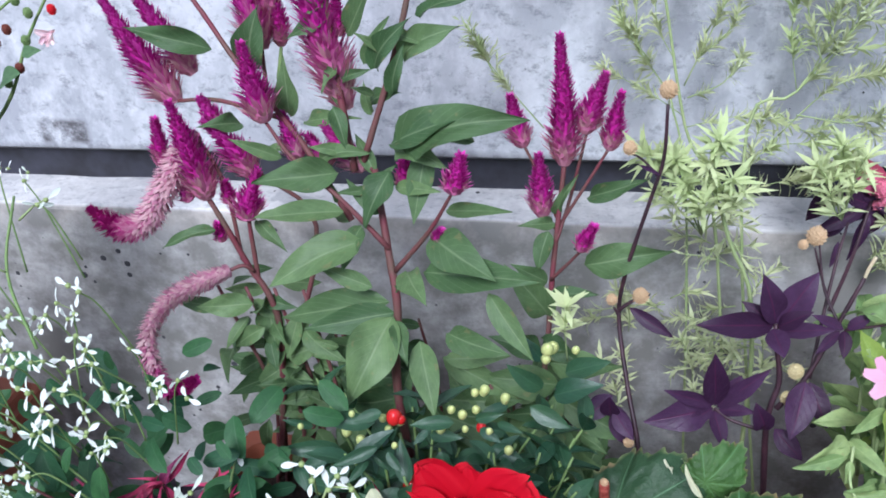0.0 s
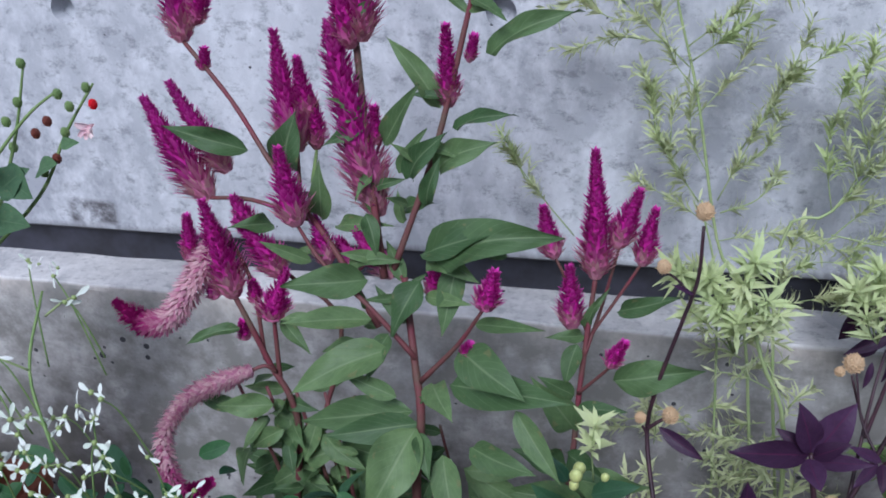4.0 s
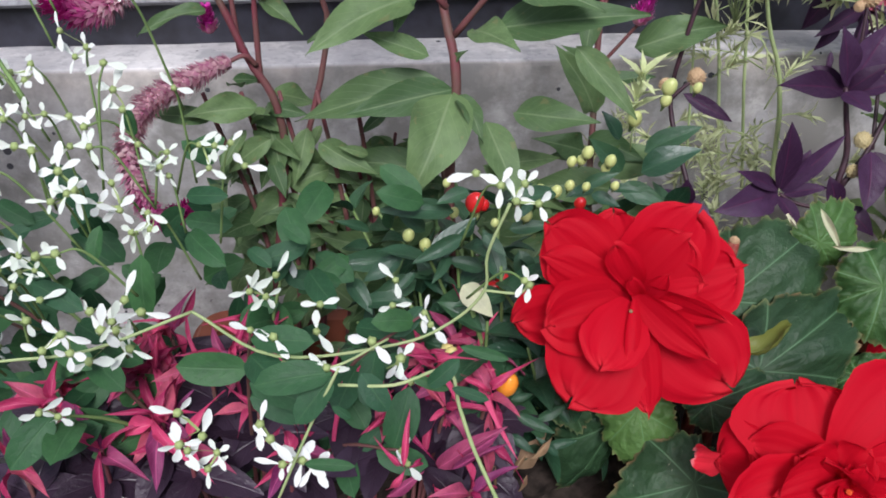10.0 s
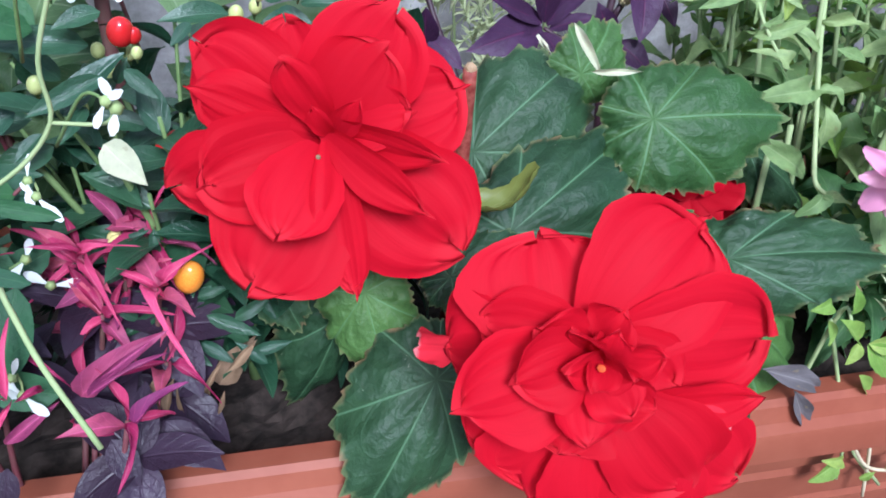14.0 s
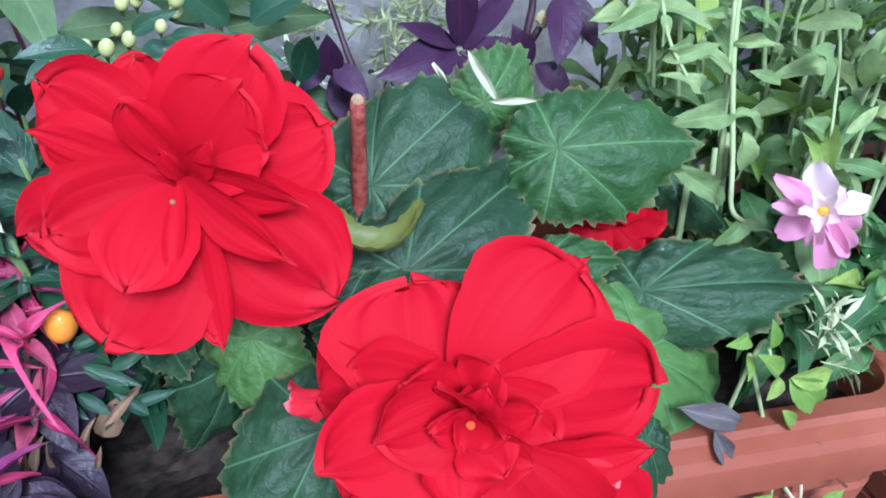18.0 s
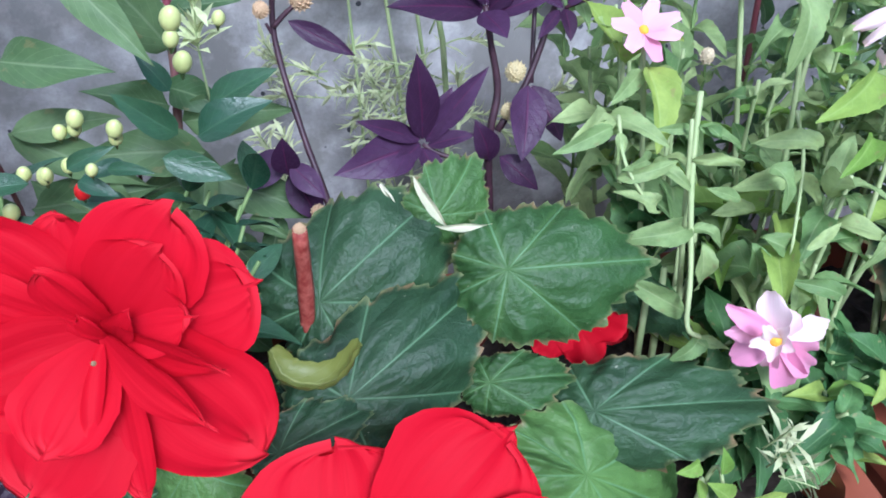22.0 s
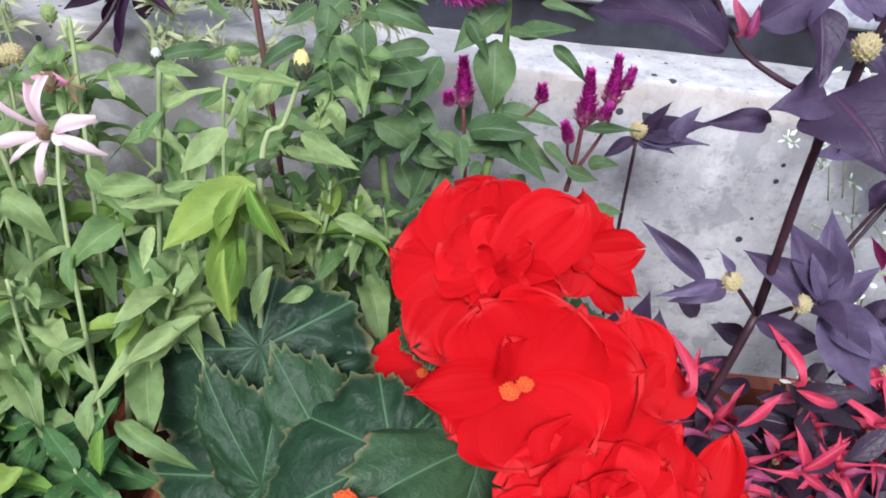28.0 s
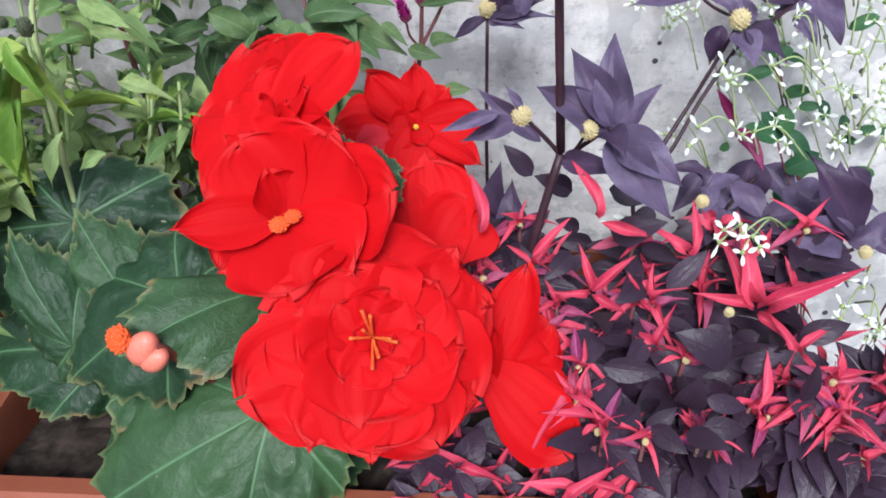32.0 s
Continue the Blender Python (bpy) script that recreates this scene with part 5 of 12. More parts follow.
leaf(cel, "cel", (0.055, 0.560, 0.699), (0.034, 0.550, 0.699), 0.9)
leaf(cel, "cel", (0.017, 0.600, 0.752), (0.003, 0.570, 0.768), 0.9)
leaf(cel, "cel", (0.058, 0.570, 0.739), (0.026, 0.555, 0.761), 0.8)
leaf(cel, "cel", (0.068, 0.600, 0.755), (0.113, 0.580, 0.771), 0.6)
leaf(cel, "cel", (0.118, 0.600, 0.768), (0.142, 0.580, 0.791), 0.9)
leaf(cel, "cel", (0.126, 0.585, 0.768), (0.122, 0.580, 0.793), 0.8)
leaf(cel, "cel", (0.087, 0.570, 0.740), (0.123, 0.560, 0.755), 0.8)
leaf(cel, "cel", (0.206, 0.550, 0.766), (0.171, 0.550, 0.770), 0.8)
leaf(cel, "cel", (0.145, 0.560, 0.724), (0.181, 0.545, 0.729), 0.9)
leaf(cel, "cel", (0.218, 0.520, 0.672), (0.189, 0.530, 0.683), 0.9)
leaf(cel, "cel", (0.145, 0.520, 0.633), (0.160, 0.490, 0.621), 0.9)
leaf(cel, "cel", (0.128, 0.530, 0.655), (0.087, 0.530, 0.672))
for k in range(30):
    a, h = R.uniform(0, 6.28), R.uniform(0.45, 0.57)
    c = Vector((0.15 + 0.02 * math.cos(a), 0.56 + 0.015 * math.sin(a), h))
    leaf(cel, "cel", c, c + Vector((math.cos(a) * R.uniform(0.05, 0.085), 0.01 - abs(math.sin(a)) * 0.03, R.uniform(-0.045, 0.015))), R.uniform(0.8, 1.1))
for k in range(44):
    c = Vector((R.uniform(0.07, 0.23), R.uniform(0.52, 0.6), R.uniform(0.41, 0.505)))
    d = Vector((R.uniform(-1, 1), R.uniform(-0.9, 0.3), R.uniform(-0.9, 0.3))).normalized()
    leaf(cel, "cel", c, c + d * R.uniform(0.03, 0.06), R.uniform(0.8, 1.2))
CEL_STEMS = [((0.102, 0.590, 0.798), (0.081, 0.630, 0.977)), ((0.112, 0.572, 0.729), (0.102, 0.590, 0.798)), ((0.119, 0.572, 0.735), (0.170, 0.620, 0.911)),
             ((0.170, 0.620, 0.911), (0.185, 0.630, 0.968)), ((0.109, 0.560, 0.694), (0.025, 0.600, 0.798)), ((0.145, 0.531, 0.636), (0.128, 0.570, 0.732))]
SR = random.Random(71)
for k in range(28):
    a, b = SR.choice(CEL_STEMS)
    c = Vector(a).lerp(Vector(b), SR.random())
    d = Vector((SR.uniform(-1, 1), SR.uniform(-0.8, 0.5), SR.uniform(-0.2, 0.9))).normalized()
    leaf(cel, "cel", c, c + d * SR.uniform(0.015, 0.042), SR.uniform(0.6, 0.95))

hook = thing("celosia_plant", "celosia with hooked pale-pink and magenta flower spikes", "plant", "celosias", at=(-0.010, 0.570, 0.385))
stem(hook, [(0.000, 0.565, 0.405), (0.028, 0.565, 0.559), (0.028, 0.565, 0.612), (0.013, 0.568, 0.643), (0.000, 0.570, 0.678), (-0.013, 0.575, 0.703)], 0.0030, 0.0020, "stem_red", "main_stem")
stem(hook, [(0.019, 0.568, 0.627), (0.020, 0.570, 0.669), (0.021, 0.570, 0.687)], 0.0021, 0.0015, "stem_red")
stem(hook, [(0.018, 0.565, 0.640), (0.012, 0.560, 0.648), (-0.001, 0.555, 0.644)], 0.0018, 0.0013, "stem_red")
stem(hook, [(0.008, 0.570, 0.647), (0.002, 0.580, 0.708), (-0.017, 0.590, 0.746)], 0.0018, 0.0013, "stem_red")
stem(hook, [(0.033, 0.570, 0.543), (0.063, 0.600, 0.663), (0.019, 0.600, 0.713)], 0.0022, 0.0016, "stem_red")
plume(hook, [(-0.012, 0.575, 0.700), (-0.020, 0.577, 0.738), (-0.027, 0.578, 0.778)], 0.0172)
plume(hook, [(-0.053, 0.590, 0.719), (-0.051, 0.590, 0.741), (-0.051, 0.592, 0.758)], 0.0085)
plume(hook, [(0.002, 0.600, 0.745), (-0.007, 0.600, 0.759), (-0.014, 0.602, 0.772)], 0.0114)
plume(hook, [(0.025, 0.585, 0.716), (0.012, 0.585, 0.740), (-0.006, 0.585, 0.761)], 0.0144)
plume(hook, [(0.020, 0.570, 0.685), (0.022, 0.572, 0.698), (0.031, 0.580, 0.724)], 0.0151)
plume(hook, [(0.001, 0.580, 0.693), (0.003, 0.580, 0.703), (0.002, 0.580, 0.712)], 0.0068)
plume(hook, [(-0.030, 0.580, 0.694), (-0.033, 0.580, 0.699), (-0.036, 0.580, 0.704)], 0.0074)
plume(hook, [(-0.017, 0.590, 0.750), (-0.032, 0.580, 0.729), (-0.049, 0.570, 0.704), (-0.065, 0.562, 0.683), (-0.088, 0.560, 0.678), (-0.108, 0.560, 0.695)], 0.0108, "plume_spent", blunt=True)
plume(hook, [(0.004, 0.555, 0.647), (-0.025, 0.545, 0.637), (-0.047, 0.530, 0.627), (-0.056, 0.510, 0.608), (-0.051, 0.500, 0.582), (-0.039, 0.497, 0.565), (-0.017, 0.500, 0.578)], 0.0082, "plume_spent", blunt=True)
plume(hook, [(-0.011, 0.580, 0.657), (-0.012, 0.580, 0.665), (-0.012, 0.580, 0.673)], 0.0065)
leaf(hook, "cel", (-0.010, 0.570, 0.675), (-0.051, 0.550, 0.672), 0.6)
leaf(hook, "cel", (0.022, 0.580, 0.679), (0.051, 0.560, 0.666), 0.8)
leaf(hook, "cel", (0.007, 0.560, 0.597), (-0.012, 0.540, 0.575))
leaf(hook, "cel", (0.022, 0.560, 0.575), (0.031, 0.540, 0.556), 1.2)
leaf(hook, "cel", (0.047, 0.570, 0.593), (0.036, 0.550, 0.560), 1.1)
leaf(hook, "cel", (0.080, 0.590, 0.659), (0.049, 0.580, 0.653), 0.8)
leaf(hook, "cel", (0.020, 0.570, 0.608), (0.048, 0.560, 0.609))
leaf(hook, "cel", (0.043, 0.580, 0.561), (0.079, 0.560, 0.556))
leaf(hook, "cel", (0.021, 0.570, 0.529), (0.059, 0.550, 0.531))
for k in range(46):
    c = Vector((R.uniform(-0.03, 0.1), R.uniform(0.54, 0.6), R.uniform(0.44, 0.62)))
    d = Vector((R.uniform(-1, 1), R.uniform(-0.9, 0.3), R.uniform(-0.9, 0.5))).normalized()
    leaf(hook, "cel", c, c + d * R.uniform(0.022, 0.05), R.uniform(0.8, 1.2))
for k in range(5):
    stem(hook, [(0.0 + 0.02 * k, 0.575, 0.385), (0.01 + 0.02 * k, 0.57, 0.5), (-0.02 + 0.025 * k, 0.57, 0.62)], 0.0022, 0.0014, "stem_red", "branch")

cel3 = thing("celosia_plant", "slender celosia with a cluster of magenta spikes beside the wall", "plant", "celosias", at=(0.262, 0.570, 0.385))
stem(cel3, [(0.262, 0.560, 0.405), (0.249, 0.580, 0.517), (0.251, 0.600, 0.574), (0.253, 0.615, 0.620), (0.257, 0.630, 0.670), (0.260, 0.640, 0.705)], 0.0028, 0.0018, "stem_red", "main_stem")
stem(cel3, [(0.255, 0.620, 0.644), (0.265, 0.640, 0.675), (0.277, 0.645, 0.732)], 0.0016, 0.0011, "stem_red")
stem(cel3, [(0.257, 0.630, 0.654), (0.282, 0.640, 0.696), (0.294, 0.645, 0.717)], 0.0014, 0.0011, "stem_red")
stem(cel3, [(0.257, 0.630, 0.657), (0.238, 0.640, 0.699), (0.228, 0.645, 0.717)], 0.0014, 0.0011, "stem_red")
stem(cel3, [(0.252, 0.610, 0.615), (0.267, 0.605, 0.636), (0.278, 0.600, 0.653)], 0.0014, 0.0011, "stem_red")
stem(cel3, [(0.256, 0.630, 0.649), (0.245, 0.630, 0.662)], 0.0011, 0.0009, "stem_red")
plume(cel3, [(0.260, 0.640, 0.704), (0.259, 0.645, 0.750), (0.255, 0.651, 0.803)], 0.0151)
plume(cel3, [(0.228, 0.645, 0.716), (0.222, 0.648, 0.736), (0.218, 0.650, 0.756)], 0.0115)
plume(cel3, [(0.274, 0.645, 0.729), (0.281, 0.648, 0.751), (0.289, 0.650, 0.774)], 0.0128)
plume(cel3, [(0.294, 0.645, 0.715), (0.297, 0.648, 0.735), (0.301, 0.650, 0.759)], 0.0108)
plume(cel3, [(0.244, 0.630, 0.662), (0.242, 0.635, 0.687), (0.240, 0.640, 0.711)], 0.0128)
plume(cel3, [(0.275, 0.600, 0.650), (0.279, 0.600, 0.661), (0.285, 0.600, 0.672)], 0.0082)
leaf(cel3, "cel", (0.278, 0.610, 0.632), (0.343, 0.595, 0.653), 0.85)
leaf(cel3, "cel", (0.249, 0.620, 0.655), (0.241, 0.600, 0.627), 1.2)
leaf(cel3, "cel", (0.254, 0.630, 0.657), (0.230, 0.610, 0.666), 0.8)
leaf(cel3, "cel", (0.278, 0.640, 0.675), (0.320, 0.620, 0.703), 0.7)
leaf(cel3, "cel", (0.249, 0.610, 0.612), (0.225, 0.590, 0.641))
leaf(cel3, "cel", (0.252, 0.600, 0.586), (0.222, 0.580, 0.642))
leaf(cel3, "cel", (0.246, 0.590, 0.570), (0.280, 0.560, 0.568))
leaf(cel3, "cel", (0.252, 0.600, 0.608), (0.290, 0.590, 0.618), 0.9)
leaf(cel3, "cel", (0.246, 0.590, 0.558), (0.212, 0.570, 0.583))
leaf(cel3, "cel", (0.252, 0.580, 0.555), (0.310, 0.560, 0.565), 0.9)
leaf(cel3, "cel", (0.254, 0.630, 0.665), (0.266, 0.620, 0.701), 0.5)
for k in range(16):
    a, h = R.uniform(0, 6.28), R.uniform(0.42, 0.54)
    c = Vector((0.262, 0.57, h))
    leaf(cel3, "cel", c, c + Vector((math.cos(a) * R.uniform(0.05, 0.08), -0.04 * abs(math.sin(a)), R.uniform(-0.04, 0.02))))
for k in range(22):
    c = Vector((R.uniform(0.23, 0.31), R.uniform(0.53, 0.6), R.uniform(0.41, 0.505)))
    d = Vector((R.uniform(-1, 1), R.uniform(-0.9, 0.3), R.uniform(-0.9, 0.3))).normalized()
    leaf(cel3, "cel", c, c + d * R.uniform(0.025, 0.055), R.uniform(0.8, 1.2))
for plant, x0, x1, n in ((cel, 0.05, 0.23, 13), (hook, -0.015, 0.1, 9), (cel3, 0.245, 0.305, 3)):
    for k in range(n):
        f = Vector((SR.uniform(x0, x1), SR.uniform(0.575, 0.62), SR.uniform(0.45, 0.53)))
        f.z -= 0.06 if f.x > 0.13 else 0.03
        h = f + Vector((SR.uniform(-0.025, 0.025), SR.uniform(-0.02, 0.005), SR.uniform(0.06, 0.115)))
        stem(plant, [(f.x * 0.7 + 0.3 * plant.location.x, 0.57, 0.385), f, h], 0.0018, 0.0012, "stem_red", "branch")
        for j in range(6):
            c = f.lerp(h, (j + 0.5) / 6)
            d = Vector((SR.uniform(-1, 1), SR.uniform(-0.9, 0.2), SR.uniform(-0.7, 0.5))).normalized()
            leaf(plant, "cel", c, c + d * SR.uniform(0.022, 0.05), SR.uniform(0.8, 1.15))

glo = thing("gomphrena_plant", "dark-stemmed plant with straw globe flowers and purple leaves", "plant", at=(0.330, 0.560, 0.385))
stem(glo, [(0.335, 0.530, 0.405), (0.327, 0.540, 0.502), (0.316, 0.570, 0.545), (0.307, 0.600, 0.590), (0.311, 0.603, 0.632), (0.325, 0.607, 0.691), (0.333, 0.610, 0.726), (0.333, 0.611, 0.767)], 0.0021, 0.0012, "stem_dark", "main_stem")
stem(glo, [(0.307, 0.600, 0.596), (0.315, 0.600, 0.604), (0.321, 0.600, 0.608)], 0.0016, 0.0011, "stem_dark")
stem(glo, [(0.329, 0.607, 0.714), (0.319, 0.610, 0.724), (0.310, 0.610, 0.730)], 0.0010, 0.0008, "stem_dark")
stem(glo, [(0.307, 0.600, 0.590), (0.303, 0.600, 0.598)], 0.0011, 0.0009, "stem_dark")
globe(glo, (0.333, 0.611, 0.778), 0.0074, "globe")
globe(glo, (0.323, 0.600, 0.611), 0.0075, "globe")
globe(glo, (0.309, 0.610, 0.734), 0.0061, "globe")
globe(glo, (0.301, 0.600, 0.606), 0.0054, "globe")
globe(glo, (0.319, 0.540, 0.511), 0.0049, "globe")
leaf(glo, "pur", (0.315, 0.600, 0.599), (0.350, 0.585, 0.582), 0.8)
leaf(glo, "pur", (0.308, 0.560, 0.530), (0.320, 0.540, 0.501), 1.2)
leaf(glo, "pur", (0.305, 0.560, 0.541), (0.282, 0.540, 0.530), 1.4)
leaf(glo, "pur", (0.331, 0.607, 0.714), (0.315, 0.600, 0.726), 0.5)

pur = thing("purple_plant", "upright purple-leaved plant with cream globe flowers", "plant", at=(0.430, 0.560, 0.385))
stem(pur, [(0.435, 0.560, 0.405), (0.422, 0.555, 0.526), (0.427, 0.562, 0.564), (0.423, 0.568, 0.591), (0.420, 0.573, 0.611)], 0.0027, 0.0016, "stem_dark", "main_stem")
stem(pur, [(0.428, 0.560, 0.540), (0.447, 0.570, 0.564), (0.461, 0.580, 0.595), (0.475, 0.590, 0.631), (0.480, 0.595, 0.641)], 0.0021, 0.0013, "stem_dark")
stem(pur, [(0.480, 0.595, 0.641), (0.482, 0.596, 0.650), (0.485, 0.597, 0.658)], 0.0012, 0.0013, "straw", "broken_stem")
stem(pur, [(0.470, 0.580, 0.604), (0.493, 0.575, 0.614), (0.515, 0.570, 0.624)], 0.0012, 0.0007, "stem_dark")
stem(pur, [(0.467, 0.585, 0.605), (0.456, 0.600, 0.625), (0.450, 0.615, 0.656)], 0.0012, 0.0007, "stem_dark")
stem(pur, [(0.450, 0.570, 0.564), (0.459, 0.600, 0.609), (0.466, 0.620, 0.642), (0.474, 0.640, 0.661)], 0.0015, 0.0009, "stem_dark")
globe(pur, (0.517, 0.570, 0.631), 0.0073, "globe_y")
globe(pur, (0.438, 0.565, 0.574), 0.0071, "globe_y")
globe(pur, (0.434, 0.560, 0.552), 0.0057, "globe_y")
globe(pur, (0.526, 0.550, 0.536), 0.0054, "globe")
leaf(pur, "pur", (0.420, 0.573, 0.611), (0.408, 0.565, 0.657), 1.1)
leaf(pur, "pur", (0.421, 0.573, 0.611), (0.442, 0.570, 0.658), 1.2)
leaf(pur, "pur", (0.419, 0.573, 0.609), (0.364, 0.545, 0.628), 0.8)
leaf(pur, "pur", (0.421, 0.570, 0.607), (0.454, 0.550, 0.626), 0.8)
leaf(pur, "pur", (0.418, 0.570, 0.609), (0.422, 0.540, 0.608), 1.6)
leaf(pur, "pur", (0.421, 0.572, 0.609), (0.438, 0.560, 0.633))
leaf(pur, "pur", (0.419, 0.573, 0.609), (0.397, 0.575, 0.629), 0.9)
leaf(pur, "pur", (0.470, 0.582, 0.603), (0.445, 0.575, 0.620), 0.8)
leaf(pur, "pur", (0.470, 0.580, 0.604), (0.468, 0.560, 0.594), 1.2)
leaf(pur, "pur", (0.471, 0.580, 0.605), (0.486, 0.575, 0.624), 0.9)
leaf(pur, "pur", (0.467, 0.580, 0.603), (0.448, 0.560, 0.596), 0.8)
leaf(pur, "pur", (0.382, 0.560, 0.536), (0.334, 0.530, 0.541))
leaf(pur, "pur", (0.383, 0.560, 0.539), (0.378, 0.550, 0.595))
leaf(pur, "pur", (0.385, 0.560, 0.539), (0.417, 0.550, 0.585), 0.7)
leaf(pur, "pur", (0.382, 0.560, 0.539), (0.344, 0.545, 0.563), 0.7)
leaf(pur, "pur", (0.386, 0.560, 0.535), (0.409, 0.545, 0.549), 0.9)
leaf(pur, "pur", (0.383, 0.560, 0.534), (0.389, 0.530, 0.524), 1.2)
leaf(pur, "pur", (0.385, 0.560, 0.537), (0.398, 0.555, 0.571))
leaf(pur, "pur", (0.382, 0.560, 0.536), (0.361, 0.540, 0.535))
leaf(pur, "pur", (0.421, 0.550, 0.526), (0.412, 0.540, 0.555), 1.2)
leaf(pur, "pur", (0.447, 0.565, 0.565), (0.435, 0.530, 0.538), 1.3)
leaf(pur, "pur", (0.449, 0.565, 0.565), (0.462, 0.540, 0.541), 1.2)
leaf(pur, "pur", (0.427, 0.550, 0.529), (0.447, 0.530, 0.517), 1.2)
leaf(pur, "pur", (0.304, 0.540, 0.537), (0.302, 0.530, 0.564), 1.5)
leaf(pur, "pur", (0.306, 0.540, 0.544), (0.321, 0.520, 0.533), 1.3)
stem(pur, [(0.415, 0.550, 0.527), (0.395, 0.555, 0.530), (0.383, 0.560, 0.536)], 0.0015, 0.0012, "stem_dark")
globe(pur, (0.448, 0.618, 0.661), 0.0084, "globe")
globe(pur, (0.439, 0.615, 0.655), 0.0044, "globe")
stem(pur, [(0.465, 0.600, 0.605), (0.456, 0.610, 0.627), (0.448, 0.617, 0.651)], 0.0010, 0.0008, "stem_dark")
globe(pur, (0.520, 0.570, 0.631), 0.0069, "globe_y")
globe(pur, (0.512, 0.570, 0.625), 0.0040, "globe_y")
leaf(pur, "pur", (0.518, 0.745, 0.619), (0.491, 0.735, 0.635), 1.3)
leaf(pur, "pur", (0.518, 0.745, 0.617), (0.470, 0.725, 0.598), 0.7)
leaf(pur, "pur", (0.520, 0.745, 0.621), (0.509, 0.750, 0.639), 1.2)
leaf(pur, "pur", (0.523, 0.745, 0.618), (0.561, 0.725, 0.604), 0.5)
leaf(pur, "pur", (0.520, 0.745, 0.614), (0.507, 0.725, 0.568), 0.45)
leaf(pur, "pur", (0.525, 0.745, 0.621), (0.547, 0.750, 0.633), 0.9)
leaf(pur, "pur", (0.521, 0.745, 0.623), (0.536, 0.750, 0.644))
stem(pur, [(0.477, 0.650, 0.571), (0.504, 0.710, 0.588), (0.520, 0.745, 0.623)], 0.0017, 0.0014, "stem_dark")
leaf(pur, "altm", (0.523, 0.745, 0.627), (0.504, 0.745, 0.651), 1.3)
bud(pur, (0.524, 0.735, 0.639), 0.008, "bud_rose")
leaf(pur, "pur", (0.497, 0.755, 0.633), (0.467, 0.745, 0.598), 0.9)
leaf(pur, "pur", (0.506, 0.755, 0.599), (0.485, 0.750, 0.576), 0.8)
leaf(pur, "pur", (0.503, 0.755, 0.574), (0.498, 0.745, 0.550), 0.7)
leaf(pur, "pur", (0.534, 0.755, 0.616), (0.494, 0.745, 0.599), 0.8)
leaf(pur, "pur", (0.533, 0.755, 0.622), (0.502, 0.755, 0.663), 0.9)
leaf(pur, "pur", (0.535, 0.755, 0.622), (0.522, 0.745, 0.583), 1.2)
leaf(pur, "pur", (0.535, 0.755, 0.625), (0.556, 0.760, 0.665), 0.9)
leaf(pur, "pur", (0.538, 0.755, 0.616), (0.567, 0.755, 0.620), 0.9)
bud(pur, (0.528, 0.750, 0.620), 0.009, "bud_rose")
leaf(pur, "altm", (0.531, 0.750, 0.623), (0.505, 0.750, 0.667))
leaf(pur, "altm", (0.531, 0.750, 0.623), (0.547, 0.745, 0.606), 1.2)

ndl = thing("needle_shrub", "airy pale-green needle-leaved shrub against the concrete wall", "shrub", at=(0.430, 0.740, 0.000))
stem(ndl, [(0.460, 0.700, 0.020), (0.395, 0.740, 0.570), (0.357, 0.750, 0.689), (0.330, 0.755, 0.812), (0.308, 0.760, 0.888), (0.295, 0.765, 0.951), (0.270, 0.770, 1.033)], 0.0016, 0.0007, "stem_pale", "main_stem")
stem(ndl, [(0.500, 0.700, 0.020), (0.409, 0.740, 0.638), (0.444, 0.745, 0.724), (0.483, 0.750, 0.781), (0.512, 0.755, 0.854)], 0.0016, 0.0007, "stem_pale")
stem(ndl, [(0.400, 0.700, 0.020), (0.366, 0.730, 0.588), (0.340, 0.740, 0.730)], 0.0013, 0.0008, "stem_pale")
brush(ndl, [(0.296, 0.765, 0.931), (0.287, 0.767, 0.983), (0.268, 0.770, 1.037)], "needle_dim", 0.02, 0.0016, 0.05, 0.0011, width=0.13)
brush(ndl, [(0.292, 0.765, 0.960), (0.304, 0.765, 0.993), (0.298, 0.768, 1.015)], "needle_dim", 0.02, 0.0016, 0.1, 0.0011, width=0.13)
brush(ndl, [(0.293, 0.765, 0.951), (0.269, 0.765, 0.974), (0.245, 0.765, 0.979)], "needle_dim", 0.02, 0.0016, 0.1, 0.0011, width=0.13)
brush(ndl, [(0.297, 0.765, 0.956), (0.314, 0.765, 0.975), (0.326, 0.768, 1.002)], "needle_dim", 0.02, 0.0016, 0.3, 0.0011, width=0.13)
brush(ndl, [(0.321, 0.757, 0.838), (0.278, 0.757, 0.878), (0.226, 0.757, 0.924)], "needle_dim", 0.02, 0.0016, 0.25, 0.0011, width=0.13)
brush(ndl, [(0.298, 0.757, 0.858), (0.259, 0.757, 0.861), (0.225, 0.755, 0.850)], "needle_dim", 0.02, 0.0016, 0.1, 0.0011, width=0.13)
brush(ndl, [(0.268, 0.757, 0.888), (0.248, 0.757, 0.902), (0.212, 0.757, 0.880)], "needle_dim", 0.02, 0.0016, 0.3, 0.0011, width=0.13)
brush(ndl, [(0.318, 0.757, 0.854), (0.349, 0.757, 0.881), (0.396, 0.757, 0.927)], "needle_dim", 0.02, 0.0016, 0.2, 0.0011, width=0.13)
brush(ndl, [(0.353, 0.757, 0.884), (0.365, 0.757, 0.907), (0.384, 0.757, 0.897)], "needle_dim", 0.02, 0.0016, 0.1, 0.0011, width=0.13)
brush(ndl, [(0.323, 0.757, 0.843), (0.345, 0.750, 0.863), (0.358, 0.750, 0.874)], "needle", 0.026, 0.0016, 0.2, 0.0011, width=0.13)
